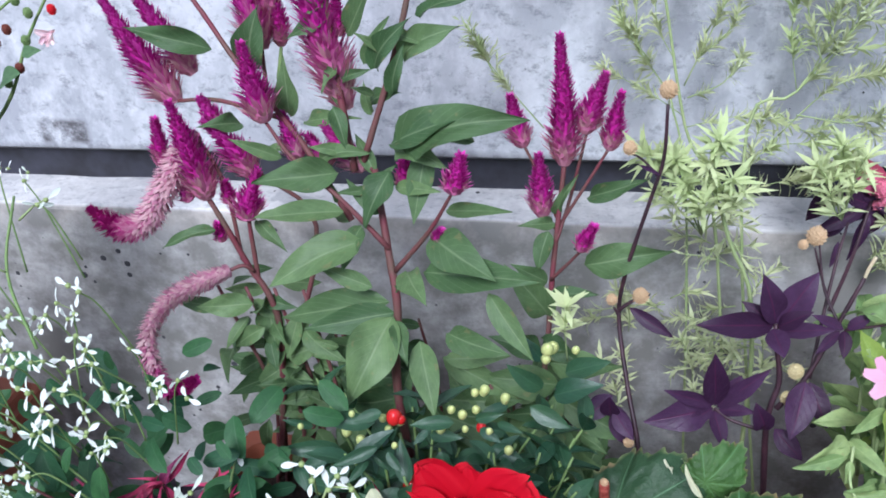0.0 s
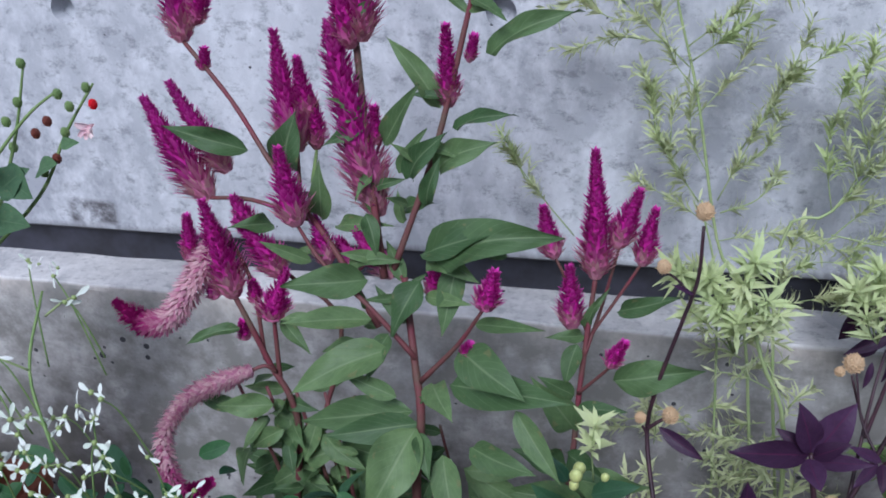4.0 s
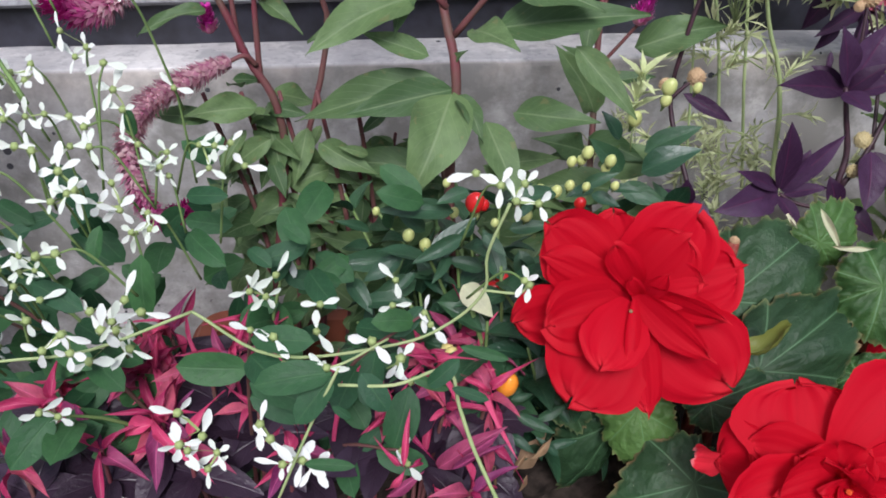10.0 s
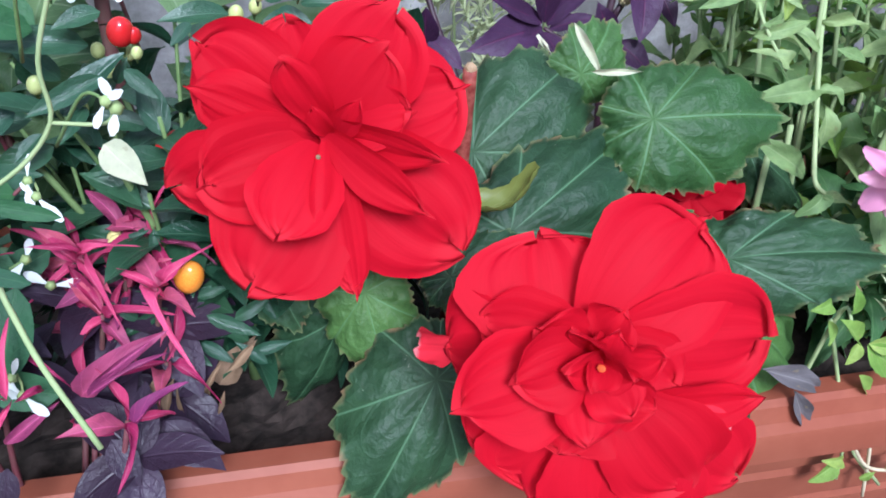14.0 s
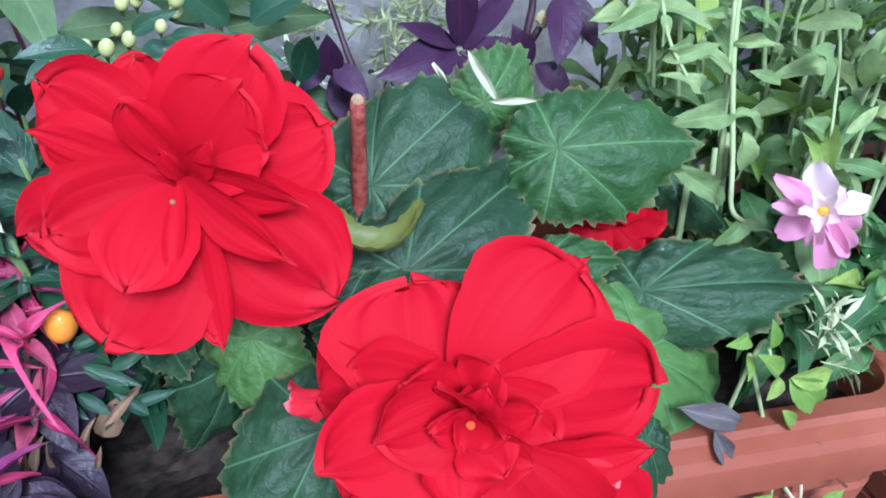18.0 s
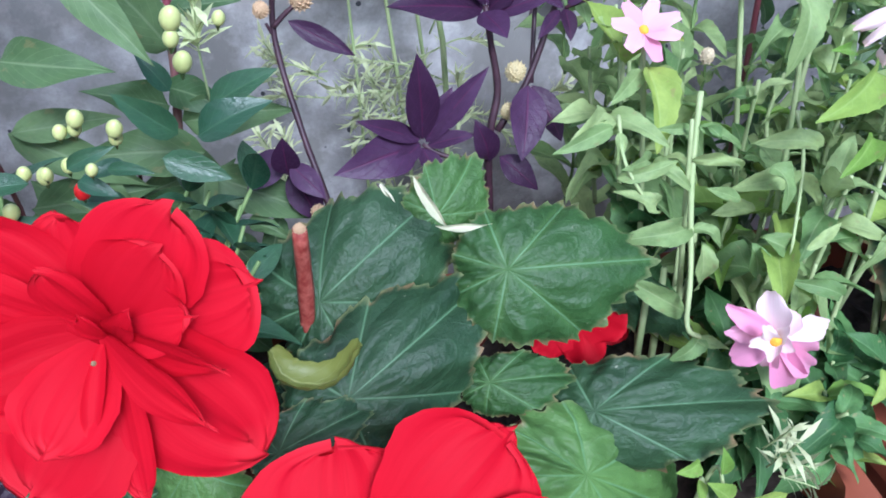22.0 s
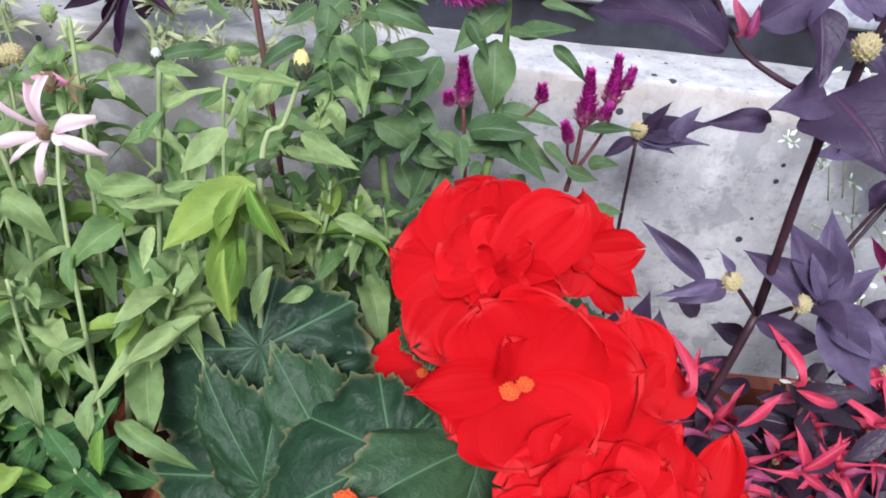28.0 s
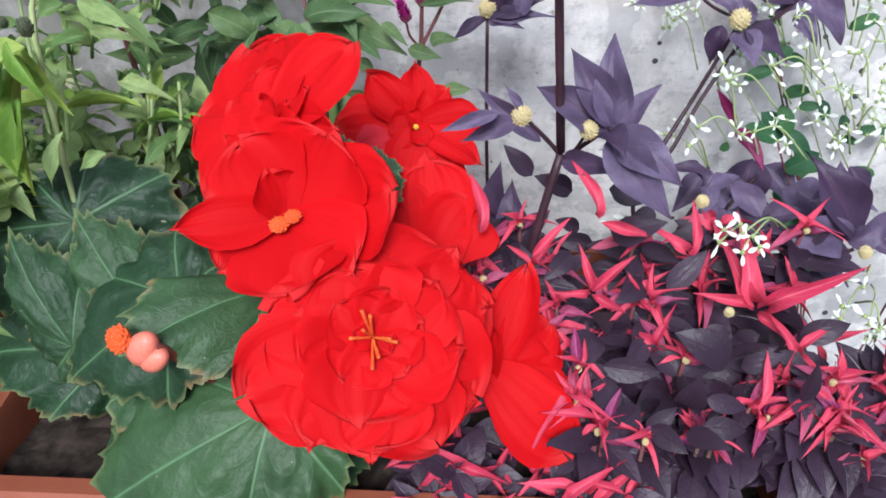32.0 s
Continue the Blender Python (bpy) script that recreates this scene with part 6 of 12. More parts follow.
brush(ndl, [(0.338, 0.745, 0.726), (0.308, 0.745, 0.771), (0.285, 0.750, 0.839)], "needle_dim", 0.019, 0.0016, 0.2, 0.0011, width=0.13)
brush(ndl, [(0.324, 0.745, 0.749), (0.300, 0.740, 0.784), (0.293, 0.745, 0.825)], "needle", 0.02, 0.0016, 0.2, 0.0011, width=0.13)
brush(ndl, [(0.330, 0.745, 0.737), (0.313, 0.745, 0.765), (0.310, 0.750, 0.813)], "needle_dim", 0.02, 0.0016, 0.1, 0.0011, width=0.13)
brush(ndl, [(0.353, 0.745, 0.728), (0.371, 0.745, 0.775), (0.394, 0.750, 0.834)], "needle_dim", 0.02, 0.0016, 0.2, 0.0011, width=0.13)
brush(ndl, [(0.361, 0.745, 0.752), (0.385, 0.745, 0.776), (0.393, 0.750, 0.802)], "needle_dim", 0.02, 0.0016, 0.1, 0.0011, width=0.13)
brush(ndl, [(0.367, 0.750, 0.772), (0.391, 0.750, 0.818), (0.407, 0.755, 0.869)], "needle_dim", 0.02, 0.0016, 0.2, 0.0011, width=0.13)
brush(ndl, [(0.356, 0.740, 0.719), (0.384, 0.740, 0.733), (0.397, 0.745, 0.755)], "needle_dim", 0.02, 0.0016, 0.1, 0.0011, width=0.13)
brush(ndl, [(0.235, 0.740, 0.689), (0.202, 0.745, 0.727), (0.174, 0.750, 0.764)], "needle_dim", 0.02, 0.0016, 0.4, 0.0011, width=0.13)
brush(ndl, [(0.191, 0.745, 0.738), (0.180, 0.750, 0.758), (0.172, 0.750, 0.773)], "needle", 0.02, 0.0016, 0.1, 0.0011, width=0.13)
brush(ndl, [(0.444, 0.745, 0.724), (0.471, 0.745, 0.761), (0.487, 0.750, 0.813)], "needle_dim", 0.02, 0.0016, 0.1, 0.0011, width=0.13)
brush(ndl, [(0.452, 0.745, 0.736), (0.464, 0.745, 0.782), (0.472, 0.750, 0.854)], "needle_dim", 0.02, 0.0016, 0.2, 0.0011, width=0.13)
brush(ndl, [(0.471, 0.745, 0.766), (0.498, 0.750, 0.804), (0.507, 0.755, 0.864)], "needle_dim", 0.02, 0.0016, 0.1, 0.0011, width=0.13)
brush(ndl, [(0.482, 0.745, 0.783), (0.508, 0.745, 0.785), (0.522, 0.750, 0.816)], "needle_dim", 0.02, 0.0016, 0.1, 0.0011, width=0.13)
brush(ndl, [(0.458, 0.740, 0.751), (0.446, 0.745, 0.781), (0.440, 0.750, 0.800)], "needle_dim", 0.02, 0.0016, 0.2, 0.0011, width=0.13)
brush(ndl, [(0.487, 0.750, 0.813), (0.500, 0.755, 0.853), (0.520, 0.760, 0.897)], "needle_dim", 0.02, 0.0016, 0.1, 0.0011, width=0.13)
brush(ndl, [(0.432, 0.735, 0.688), (0.469, 0.735, 0.732), (0.512, 0.735, 0.747)], "needle_dim", 0.02, 0.0016, 0.3, 0.0011, width=0.13)
brush(ndl, [(0.444, 0.735, 0.707), (0.491, 0.730, 0.703), (0.526, 0.735, 0.720)], "needle_dim", 0.02, 0.0016, 0.3, 0.0011, width=0.13)
brush(ndl, [(0.501, 0.750, 0.782), (0.516, 0.750, 0.826), (0.534, 0.750, 0.847)], "needle_dim", 0.02, 0.0016, 0.1, 0.0011, width=0.13)
brush(ndl, [(0.515, 0.750, 0.805), (0.537, 0.750, 0.785), (0.554, 0.750, 0.807)], "needle_dim", 0.02, 0.0016, 0.1, 0.0011, width=0.13)
brush(ndl, [(0.371, 0.665, 0.630), (0.367, 0.645, 0.690), (0.367, 0.630, 0.715)], "needle", 0.027, 0.0024, 0.4, 0.0011, width=0.13)
brush(ndl, [(0.371, 0.665, 0.630), (0.360, 0.645, 0.672), (0.351, 0.630, 0.697)], "needle", 0.027, 0.0024, 0.4, 0.0011, width=0.13)
brush(ndl, [(0.371, 0.665, 0.630), (0.377, 0.645, 0.674), (0.386, 0.630, 0.701)], "needle", 0.027, 0.0024, 0.4, 0.0011, width=0.13)
brush(ndl, [(0.371, 0.665, 0.630), (0.368, 0.645, 0.655), (0.366, 0.630, 0.682)], "needle", 0.027, 0.0024, 0.4, 0.0011, width=0.13)
brush(ndl, [(0.371, 0.665, 0.630), (0.383, 0.645, 0.663), (0.395, 0.630, 0.691)], "needle", 0.027, 0.0024, 0.4, 0.0011, width=0.13)
brush(ndl, [(0.371, 0.665, 0.630), (0.353, 0.645, 0.694), (0.341, 0.630, 0.717)], "needle", 0.027, 0.0024, 0.4, 0.0011, width=0.13)
brush(ndl, [(0.371, 0.665, 0.630), (0.342, 0.645, 0.698), (0.319, 0.630, 0.720)], "needle", 0.027, 0.0024, 0.4, 0.0011, width=0.13)
brush(ndl, [(0.371, 0.665, 0.630), (0.349, 0.645, 0.665), (0.330, 0.630, 0.688)], "needle", 0.027, 0.0024, 0.4, 0.0011, width=0.13)
brush(ndl, [(0.371, 0.665, 0.630), (0.370, 0.645, 0.707), (0.374, 0.630, 0.732)], "needle", 0.027, 0.0024, 0.4, 0.0011, width=0.13)
brush(ndl, [(0.486, 0.700, 0.628), (0.470, 0.690, 0.665), (0.455, 0.680, 0.688)], "needle", 0.027, 0.0026, 0.3, 0.0011, width=0.13)
brush(ndl, [(0.486, 0.700, 0.628), (0.476, 0.690, 0.683), (0.470, 0.680, 0.707)], "needle", 0.027, 0.0026, 0.3, 0.0011, width=0.13)
brush(ndl, [(0.486, 0.700, 0.628), (0.486, 0.690, 0.672), (0.489, 0.680, 0.698)], "needle", 0.027, 0.0026, 0.3, 0.0011, width=0.13)
brush(ndl, [(0.486, 0.700, 0.628), (0.485, 0.690, 0.649), (0.484, 0.680, 0.674)], "needle", 0.027, 0.0026, 0.3, 0.0011, width=0.13)
brush(ndl, [(0.486, 0.700, 0.628), (0.477, 0.690, 0.642), (0.467, 0.680, 0.666)], "needle", 0.027, 0.0026, 0.3, 0.0011, width=0.13)
stem(ndl, [(0.430, 0.660, 0.020), (0.425, 0.660, 0.504), (0.390, 0.650, 0.638), (0.366, 0.640, 0.703)], 0.0024, 0.0011, "stem_pale")
brush(ndl, [(0.400, 0.680, 0.614), (0.410, 0.675, 0.597), (0.422, 0.670, 0.570)], "needle_dim", 0.02, 0.002, 0.1, 0.0011, width=0.13)
brush(ndl, [(0.395, 0.680, 0.620), (0.384, 0.675, 0.610), (0.374, 0.670, 0.591)], "needle_dim", 0.02, 0.002, 0.1, 0.0011, width=0.13)
brush(ndl, [(0.418, 0.680, 0.538), (0.404, 0.675, 0.533), (0.390, 0.670, 0.518)], "needle_dim", 0.02, 0.002, 0.1, 0.0011, width=0.13)
brush(ndl, [(0.429, 0.680, 0.487), (0.405, 0.675, 0.495), (0.383, 0.670, 0.492)], "needle_dim", 0.02, 0.002, 0.1, 0.0011, width=0.13)
brush(ndl, [(0.418, 0.680, 0.538), (0.435, 0.675, 0.548), (0.453, 0.670, 0.548)], "needle_dim", 0.02, 0.002, 0.1, 0.0011, width=0.13)
brush(ndl, [(0.408, 0.680, 0.586), (0.383, 0.675, 0.601), (0.359, 0.670, 0.607)], "needle_dim", 0.02, 0.002, 0.1, 0.0011, width=0.13)
brush(ndl, [(0.430, 0.680, 0.481), (0.450, 0.675, 0.489), (0.471, 0.670, 0.487)], "needle_dim", 0.02, 0.002, 0.1, 0.0011, width=0.13)
brush(ndl, [(0.430, 0.680, 0.514), (0.394, 0.675, 0.533), (0.359, 0.670, 0.541)], "needle_dim", 0.02, 0.002, 0.1, 0.0011, width=0.13)
brush(ndl, [(0.432, 0.680, 0.501), (0.391, 0.675, 0.513), (0.351, 0.670, 0.515)], "needle_dim", 0.02, 0.002, 0.1, 0.0011, width=0.13)
brush(ndl, [(0.438, 0.680, 0.488), (0.463, 0.675, 0.480), (0.489, 0.670, 0.461)], "needle_dim", 0.02, 0.002, 0.1, 0.0011, width=0.13)
brush(ndl, [(0.435, 0.680, 0.475), (0.421, 0.675, 0.462), (0.408, 0.670, 0.439)], "needle_dim", 0.02, 0.002, 0.1, 0.0011, width=0.13)
brush(ndl, [(0.426, 0.680, 0.513), (0.392, 0.675, 0.500), (0.359, 0.670, 0.476)], "needle_dim", 0.02, 0.002, 0.1, 0.0011, width=0.13)
brush(ndl, [(0.416, 0.680, 0.551), (0.426, 0.675, 0.581), (0.437, 0.670, 0.600)], "needle_dim", 0.02, 0.002, 0.1, 0.0011, width=0.13)
brush(ndl, [(0.269, 0.560, 0.573), (0.267, 0.555, 0.610), (0.269, 0.550, 0.635)], "needle", 0.024, 0.0012, 0.4, 0.0011, width=0.2)
brush(ndl, [(0.381, 0.745, 0.588), (0.366, 0.740, 0.599), (0.351, 0.735, 0.604)], "needle_dim", 0.024, 0.0015, 0.1, 0.0011, width=0.13)
brush(ndl, [(0.390, 0.745, 0.603), (0.379, 0.740, 0.610), (0.369, 0.735, 0.611)], "needle_dim", 0.024, 0.0015, 0.1, 0.0011, width=0.13)
brush(ndl, [(0.390, 0.745, 0.572), (0.375, 0.740, 0.582), (0.359, 0.735, 0.585)], "needle_dim", 0.024, 0.0015, 0.1, 0.0011, width=0.13)
brush(ndl, [(0.378, 0.745, 0.588), (0.397, 0.740, 0.596), (0.417, 0.735, 0.598)], "needle_dim", 0.024, 0.0015, 0.1, 0.0011, width=0.13)
brush(ndl, [(0.393, 0.745, 0.556), (0.408, 0.740, 0.571), (0.423, 0.735, 0.578)], "needle_dim", 0.024, 0.0015, 0.1, 0.0011, width=0.13)
brush(ndl, [(0.353, 0.745, 0.499), (0.318, 0.740, 0.499), (0.283, 0.735, 0.493)], "needle_dim", 0.024, 0.0015, 0.1, 0.0011, width=0.13)
brush(ndl, [(0.354, 0.745, 0.476), (0.314, 0.740, 0.484), (0.275, 0.735, 0.485)], "needle_dim", 0.024, 0.0015, 0.1, 0.0011, width=0.13)
brush(ndl, [(0.352, 0.745, 0.490), (0.330, 0.740, 0.507), (0.308, 0.735, 0.517)], "needle_dim", 0.024, 0.0015, 0.1, 0.0011, width=0.13)
brush(ndl, [(0.358, 0.745, 0.507), (0.372, 0.740, 0.519), (0.385, 0.735, 0.523)], "needle_dim", 0.024, 0.0015, 0.1, 0.0011, width=0.13)
brush(ndl, [(0.528, 0.745, 0.561), (0.539, 0.740, 0.577), (0.550, 0.735, 0.585)], "needle_dim", 0.024, 0.0015, 0.1, 0.0011, width=0.13)
brush(ndl, [(0.529, 0.745, 0.552), (0.548, 0.740, 0.568), (0.567, 0.735, 0.576)], "needle_dim", 0.024, 0.0015, 0.1, 0.0011, width=0.13)
brush(ndl, [(0.533, 0.745, 0.548), (0.540, 0.740, 0.560), (0.547, 0.735, 0.564)], "needle_dim", 0.024, 0.0015, 0.1, 0.0011, width=0.13)
brush(ndl, [(0.420, 0.745, 0.502), (0.387, 0.740, 0.497), (0.355, 0.735, 0.486)], "needle_dim", 0.024, 0.0015, 0.1, 0.0011, width=0.13)
brush(ndl, [(0.411, 0.745, 0.484), (0.389, 0.740, 0.474), (0.367, 0.735, 0.456)], "needle_dim", 0.024, 0.0015, 0.1, 0.0011, width=0.13)
brush(ndl, [(0.523, 0.745, 0.447), (0.535, 0.740, 0.466), (0.547, 0.735, 0.476)], "needle_dim", 0.024, 0.0015, 0.1, 0.0011, width=0.13)
brush(ndl, [(0.392, 0.745, 0.588), (0.402, 0.740, 0.602), (0.411, 0.735, 0.610)], "needle_dim", 0.024, 0.0015, 0.1, 0.0011, width=0.13)
brush(ndl, [(0.610, 0.765, 0.588), (0.595, 0.760, 0.610), (0.582, 0.755, 0.624)], "needle_dim", 0.026, 0.0015, 0.1, 0.0011, width=0.13)
brush(ndl, [(0.613, 0.765, 0.596), (0.621, 0.760, 0.618), (0.628, 0.755, 0.633)], "needle_dim", 0.026, 0.0015, 0.1, 0.0011, width=0.13)
brush(ndl, [(0.621, 0.765, 0.605), (0.641, 0.760, 0.618), (0.662, 0.755, 0.625)], "needle_dim", 0.026, 0.0015, 0.1, 0.0011, width=0.13)
brush(ndl, [(0.626, 0.765, 0.588), (0.658, 0.760, 0.599), (0.691, 0.755, 0.604)], "needle_dim", 0.026, 0.0015, 0.1, 0.0011, width=0.13)
brush(ndl, [(0.641, 0.765, 0.613), (0.673, 0.760, 0.623), (0.706, 0.755, 0.625)], "needle_dim", 0.026, 0.0015, 0.1, 0.0011, width=0.13)
brush(ndl, [(0.601, 0.765, 0.605), (0.579, 0.760, 0.622), (0.559, 0.755, 0.631)], "needle_dim", 0.026, 0.0015, 0.1, 0.0011, width=0.13)
brush(ndl, [(0.592, 0.765, 0.621), (0.578, 0.760, 0.637), (0.566, 0.755, 0.646)], "needle_dim", 0.026, 0.0015, 0.1, 0.0011, width=0.13)
brush(ndl, [(0.546, 0.765, 0.563), (0.553, 0.760, 0.571), (0.560, 0.755, 0.572)], "needle_dim", 0.026, 0.0015, 0.1, 0.0011, width=0.13)
brush(ndl, [(0.631, 0.765, 0.633), (0.645, 0.760, 0.644), (0.659, 0.755, 0.649)], "needle_dim", 0.026, 0.0015, 0.1, 0.0011, width=0.13)
brush(ndl, [(0.672, 0.765, 0.569), (0.699, 0.760, 0.593), (0.727, 0.755, 0.608)], "needle_dim", 0.026, 0.0015, 0.1, 0.0011, width=0.13)
brush(ndl, [(0.565, 0.765, 0.596), (0.554, 0.760, 0.621), (0.544, 0.755, 0.639)], "needle_dim", 0.026, 0.0015, 0.1, 0.0011, width=0.13)
brush(ndl, [(0.486, 0.765, 0.627), (0.480, 0.760, 0.638), (0.473, 0.755, 0.644)], "needle_dim", 0.026, 0.0015, 0.1, 0.0011, width=0.13)
brush(ndl, [(0.496, 0.765, 0.623), (0.483, 0.760, 0.631), (0.469, 0.755, 0.633)], "needle_dim", 0.026, 0.0015, 0.1, 0.0011, width=0.13)
brush(ndl, [(0.522, 0.620, 0.598), (0.527, 0.620, 0.611), (0.530, 0.620, 0.627)], "needle", 0.024, 0.0016, 0.3, 0.0011, width=0.18)
brush(ndl, [(0.305, 0.752, 0.906), (0.285, 0.755, 0.929), (0.265, 0.757, 0.952)], "needle_dim", 0.021, 0.0017, 0.15, 0.0008, width=0.13)
brush(ndl, [(0.302, 0.752, 0.921), (0.321, 0.755, 0.940), (0.342, 0.757, 0.959)], "needle_dim", 0.021, 0.0017, 0.15, 0.0008, width=0.13)
brush(ndl, [(0.330, 0.752, 0.819), (0.309, 0.755, 0.843), (0.292, 0.757, 0.889)], "needle_dim", 0.021, 0.0017, 0.15, 0.0008, width=0.13)
brush(ndl, [(0.333, 0.752, 0.803), (0.353, 0.755, 0.830), (0.365, 0.757, 0.856)], "needle_dim", 0.021, 0.0017, 0.15, 0.0008, width=0.13)
brush(ndl, [(0.345, 0.752, 0.746), (0.328, 0.755, 0.778), (0.325, 0.757, 0.816)], "needle_dim", 0.021, 0.0017, 0.15, 0.0008, width=0.13)
brush(ndl, [(0.353, 0.752, 0.699), (0.322, 0.755, 0.719), (0.284, 0.757, 0.739)], "needle_dim", 0.021, 0.0017, 0.15, 0.0008, width=0.13)
brush(ndl, [(0.359, 0.752, 0.687), (0.399, 0.755, 0.696), (0.435, 0.757, 0.692)], "needle", 0.021, 0.0017, 0.15, 0.0008, width=0.13)
brush(ndl, [(0.445, 0.752, 0.720), (0.434, 0.755, 0.775), (0.441, 0.757, 0.834)], "needle", 0.021, 0.0017, 0.15, 0.0008, width=0.13)
brush(ndl, [(0.468, 0.752, 0.762), (0.453, 0.755, 0.809), (0.455, 0.757, 0.860)], "needle", 0.021, 0.0017, 0.15, 0.0008, width=0.13)
brush(ndl, [(0.484, 0.752, 0.780), (0.474, 0.755, 0.821), (0.480, 0.757, 0.872)], "needle_dim", 0.021, 0.0017, 0.15, 0.0008, width=0.13)
brush(ndl, [(0.490, 0.752, 0.802), (0.487, 0.755, 0.853), (0.493, 0.757, 0.897)], "needle", 0.021, 0.0017, 0.15, 0.0008, width=0.13)
brush(ndl, [(0.453, 0.752, 0.732), (0.501, 0.755, 0.734), (0.534, 0.757, 0.759)], "needle_dim", 0.021, 0.0017, 0.15, 0.0008, width=0.13)
brush(ndl, [(0.410, 0.752, 0.642), (0.432, 0.755, 0.668), (0.472, 0.757, 0.671)], "needle", 0.021, 0.0017, 0.15, 0.0008, width=0.13)
brush(ndl, [(0.387, 0.752, 0.613), (0.432, 0.755, 0.630), (0.466, 0.757, 0.638)], "needle_dim", 0.021, 0.0017, 0.15, 0.0008, width=0.13)
brush(ndl, [(0.374, 0.752, 0.638), (0.346, 0.755, 0.659), (0.325, 0.757, 0.662)], "needle_dim", 0.021, 0.0017, 0.15, 0.0008, width=0.13)
brush(ndl, [(0.500, 0.752, 0.824), (0.513, 0.755, 0.849), (0.529, 0.757, 0.864)], "needle", 0.021, 0.0017, 0.15, 0.0008, width=0.13)
brush(ndl, [(0.433, 0.752, 0.701), (0.460, 0.755, 0.683), (0.488, 0.757, 0.697)], "needle", 0.021, 0.0017, 0.15, 0.0008, width=0.13)
brush(ndl, [(0.469, 0.752, 0.756), (0.515, 0.755, 0.758), (0.548, 0.757, 0.732)], "needle", 0.021, 0.0017, 0.15, 0.0008, width=0.13)
brush(ndl, [(0.292, 0.752, 0.964), (0.272, 0.755, 0.999), (0.249, 0.757, 1.017)], "needle_dim", 0.021, 0.0017, 0.15, 0.0008, width=0.13)
brush(ndl, [(0.308, 0.752, 0.891), (0.333, 0.755, 0.906), (0.361, 0.757, 0.901)], "needle", 0.021, 0.0017, 0.15, 0.0008, width=0.13)
brush(ndl, [(0.391, 0.752, 0.817), (0.408, 0.755, 0.838), (0.433, 0.757, 0.859)], "needle", 0.021, 0.0017, 0.15, 0.0008, width=0.13)
brush(ndl, [(0.416, 0.752, 0.630), (0.417, 0.755, 0.666), (0.424, 0.757, 0.703)], "needle_dim", 0.021, 0.0017, 0.15, 0.0008, width=0.13)
brush(ndl, [(0.496, 0.752, 0.701), (0.519, 0.755, 0.677), (0.548, 0.757, 0.679)], "needle_dim", 0.021, 0.0017, 0.15, 0.0008, width=0.13)
brush(ndl, [(0.278, 0.752, 0.875), (0.254, 0.755, 0.878), (0.234, 0.757, 0.892)], "needle_dim", 0.021, 0.0017, 0.15, 0.0008, width=0.13)
for k in range(9):
    b = Vector((R.uniform(0.3, 0.52), R.uniform(0.66, 0.72), R.uniform(0.4, 0.5)))
    e = b + Vector((R.uniform(-0.04, 0.04), -0.02, R.uniform(0.05, 0.09)))
    brush(ndl, [b, b.lerp(e, 0.5) + Vector((0.006, 0, 0)), e], "needle_dim", 0.021, 0.002, 0.1, 0.0009, width=0.13, seed=k)

pep = thing("pepper_plant", "ornamental pepper with dark leaves, white buds and small round fruit", "plant", at=(0.190, 0.450, 0.385))
for k in range(48):
    b = Vector((R.uniform(0.14, 0.24), R.uniform(0.43, 0.49), 0.39))
    top = Vector((R.uniform(0.07, 0.31), R.uniform(0.42, 0.53), R.uniform(0.46, 0.575)))
    shoot(pep, "pep", b.lerp(top, 0.35), top, 4, 0.046, "stem_green", 0.0013, 12, 1.0)
stem(pep, [(0.19, 0.455, 0.385), (0.19, 0.46, 0.44), (0.185, 0.465, 0.5)], 0.004, 0.0025, "stem_green", "main_stem")
for k in range(6):
    a = k * 1.05
    stem(pep, [(0.19, 0.46, 0.41 + 0.01 * k), (0.19 + 0.05 * math.cos(a), 0.46 + 0.02 * math.sin(a), 0.47), (0.19 + 0.09 * math.cos(a), 0.465 + 0.04 * math.sin(a), 0.54)], 0.0025, 0.0014, "stem_green", "branch")
fruit(pep, (0.167, 0.412, 0.495), 0.0067, "pep_orange", 1.25)
fruit(pep, (0.135, 0.450, 0.492), 0.0054, "pep_yellow", 1.05)
fruit(pep, (0.152, 0.470, 0.586), 0.0059, "pep_red", 1.1)
fruit(pep, (0.163, 0.456, 0.532), 0.0065, "pep_red", 1.1)
fruit(pep, (0.215, 0.470, 0.583), 0.0037, "pep_red", 1.1)
fruit(pep, (0.157, 0.460, 0.518), 0.0051, "pep_red", 1.1)
fruit(pep, (0.136, 0.440, 0.497), 0.0044, "pep_yellow", 1.1)
fruit(pep, (0.168, 0.456, 0.539), 0.0046, "pep_red", 1.1)
fruit(pep, (0.144, 0.440, 0.447), 0.0039, "pep_red", 1.1)
fruit(pep, (0.174, 0.430, 0.446), 0.0039, "pep_red", 1.1)
fruit(pep, (0.157, 0.470, 0.584), 0.0034, "pep_red", 1.1)
fruit(pep, (0.112, 0.475, 0.562), 0.0037, "pep_pale", 1.2)
fruit(pep, (0.122, 0.475, 0.555), 0.0037, "pep_pale", 1.2)
fruit(pep, (0.128, 0.475, 0.549), 0.0037, "pep_pale", 1.2)
fruit(pep, (0.232, 0.475, 0.608), 0.0034, "pep_pale", 1.2)
fruit(pep, (0.201, 0.475, 0.589), 0.0034, "pep_pale", 1.2)
fruit(pep, (0.233, 0.475, 0.558), 0.0034, "pep_pale", 1.2)
fruit(pep, (0.261, 0.475, 0.653), 0.0042, "pep_pale", 1.2)
fruit(pep, (0.260, 0.475, 0.645), 0.0032, "pep_pale", 1.2)
fruit(pep, (0.184, 0.475, 0.573), 0.0035, "pep_pale", 1.2)
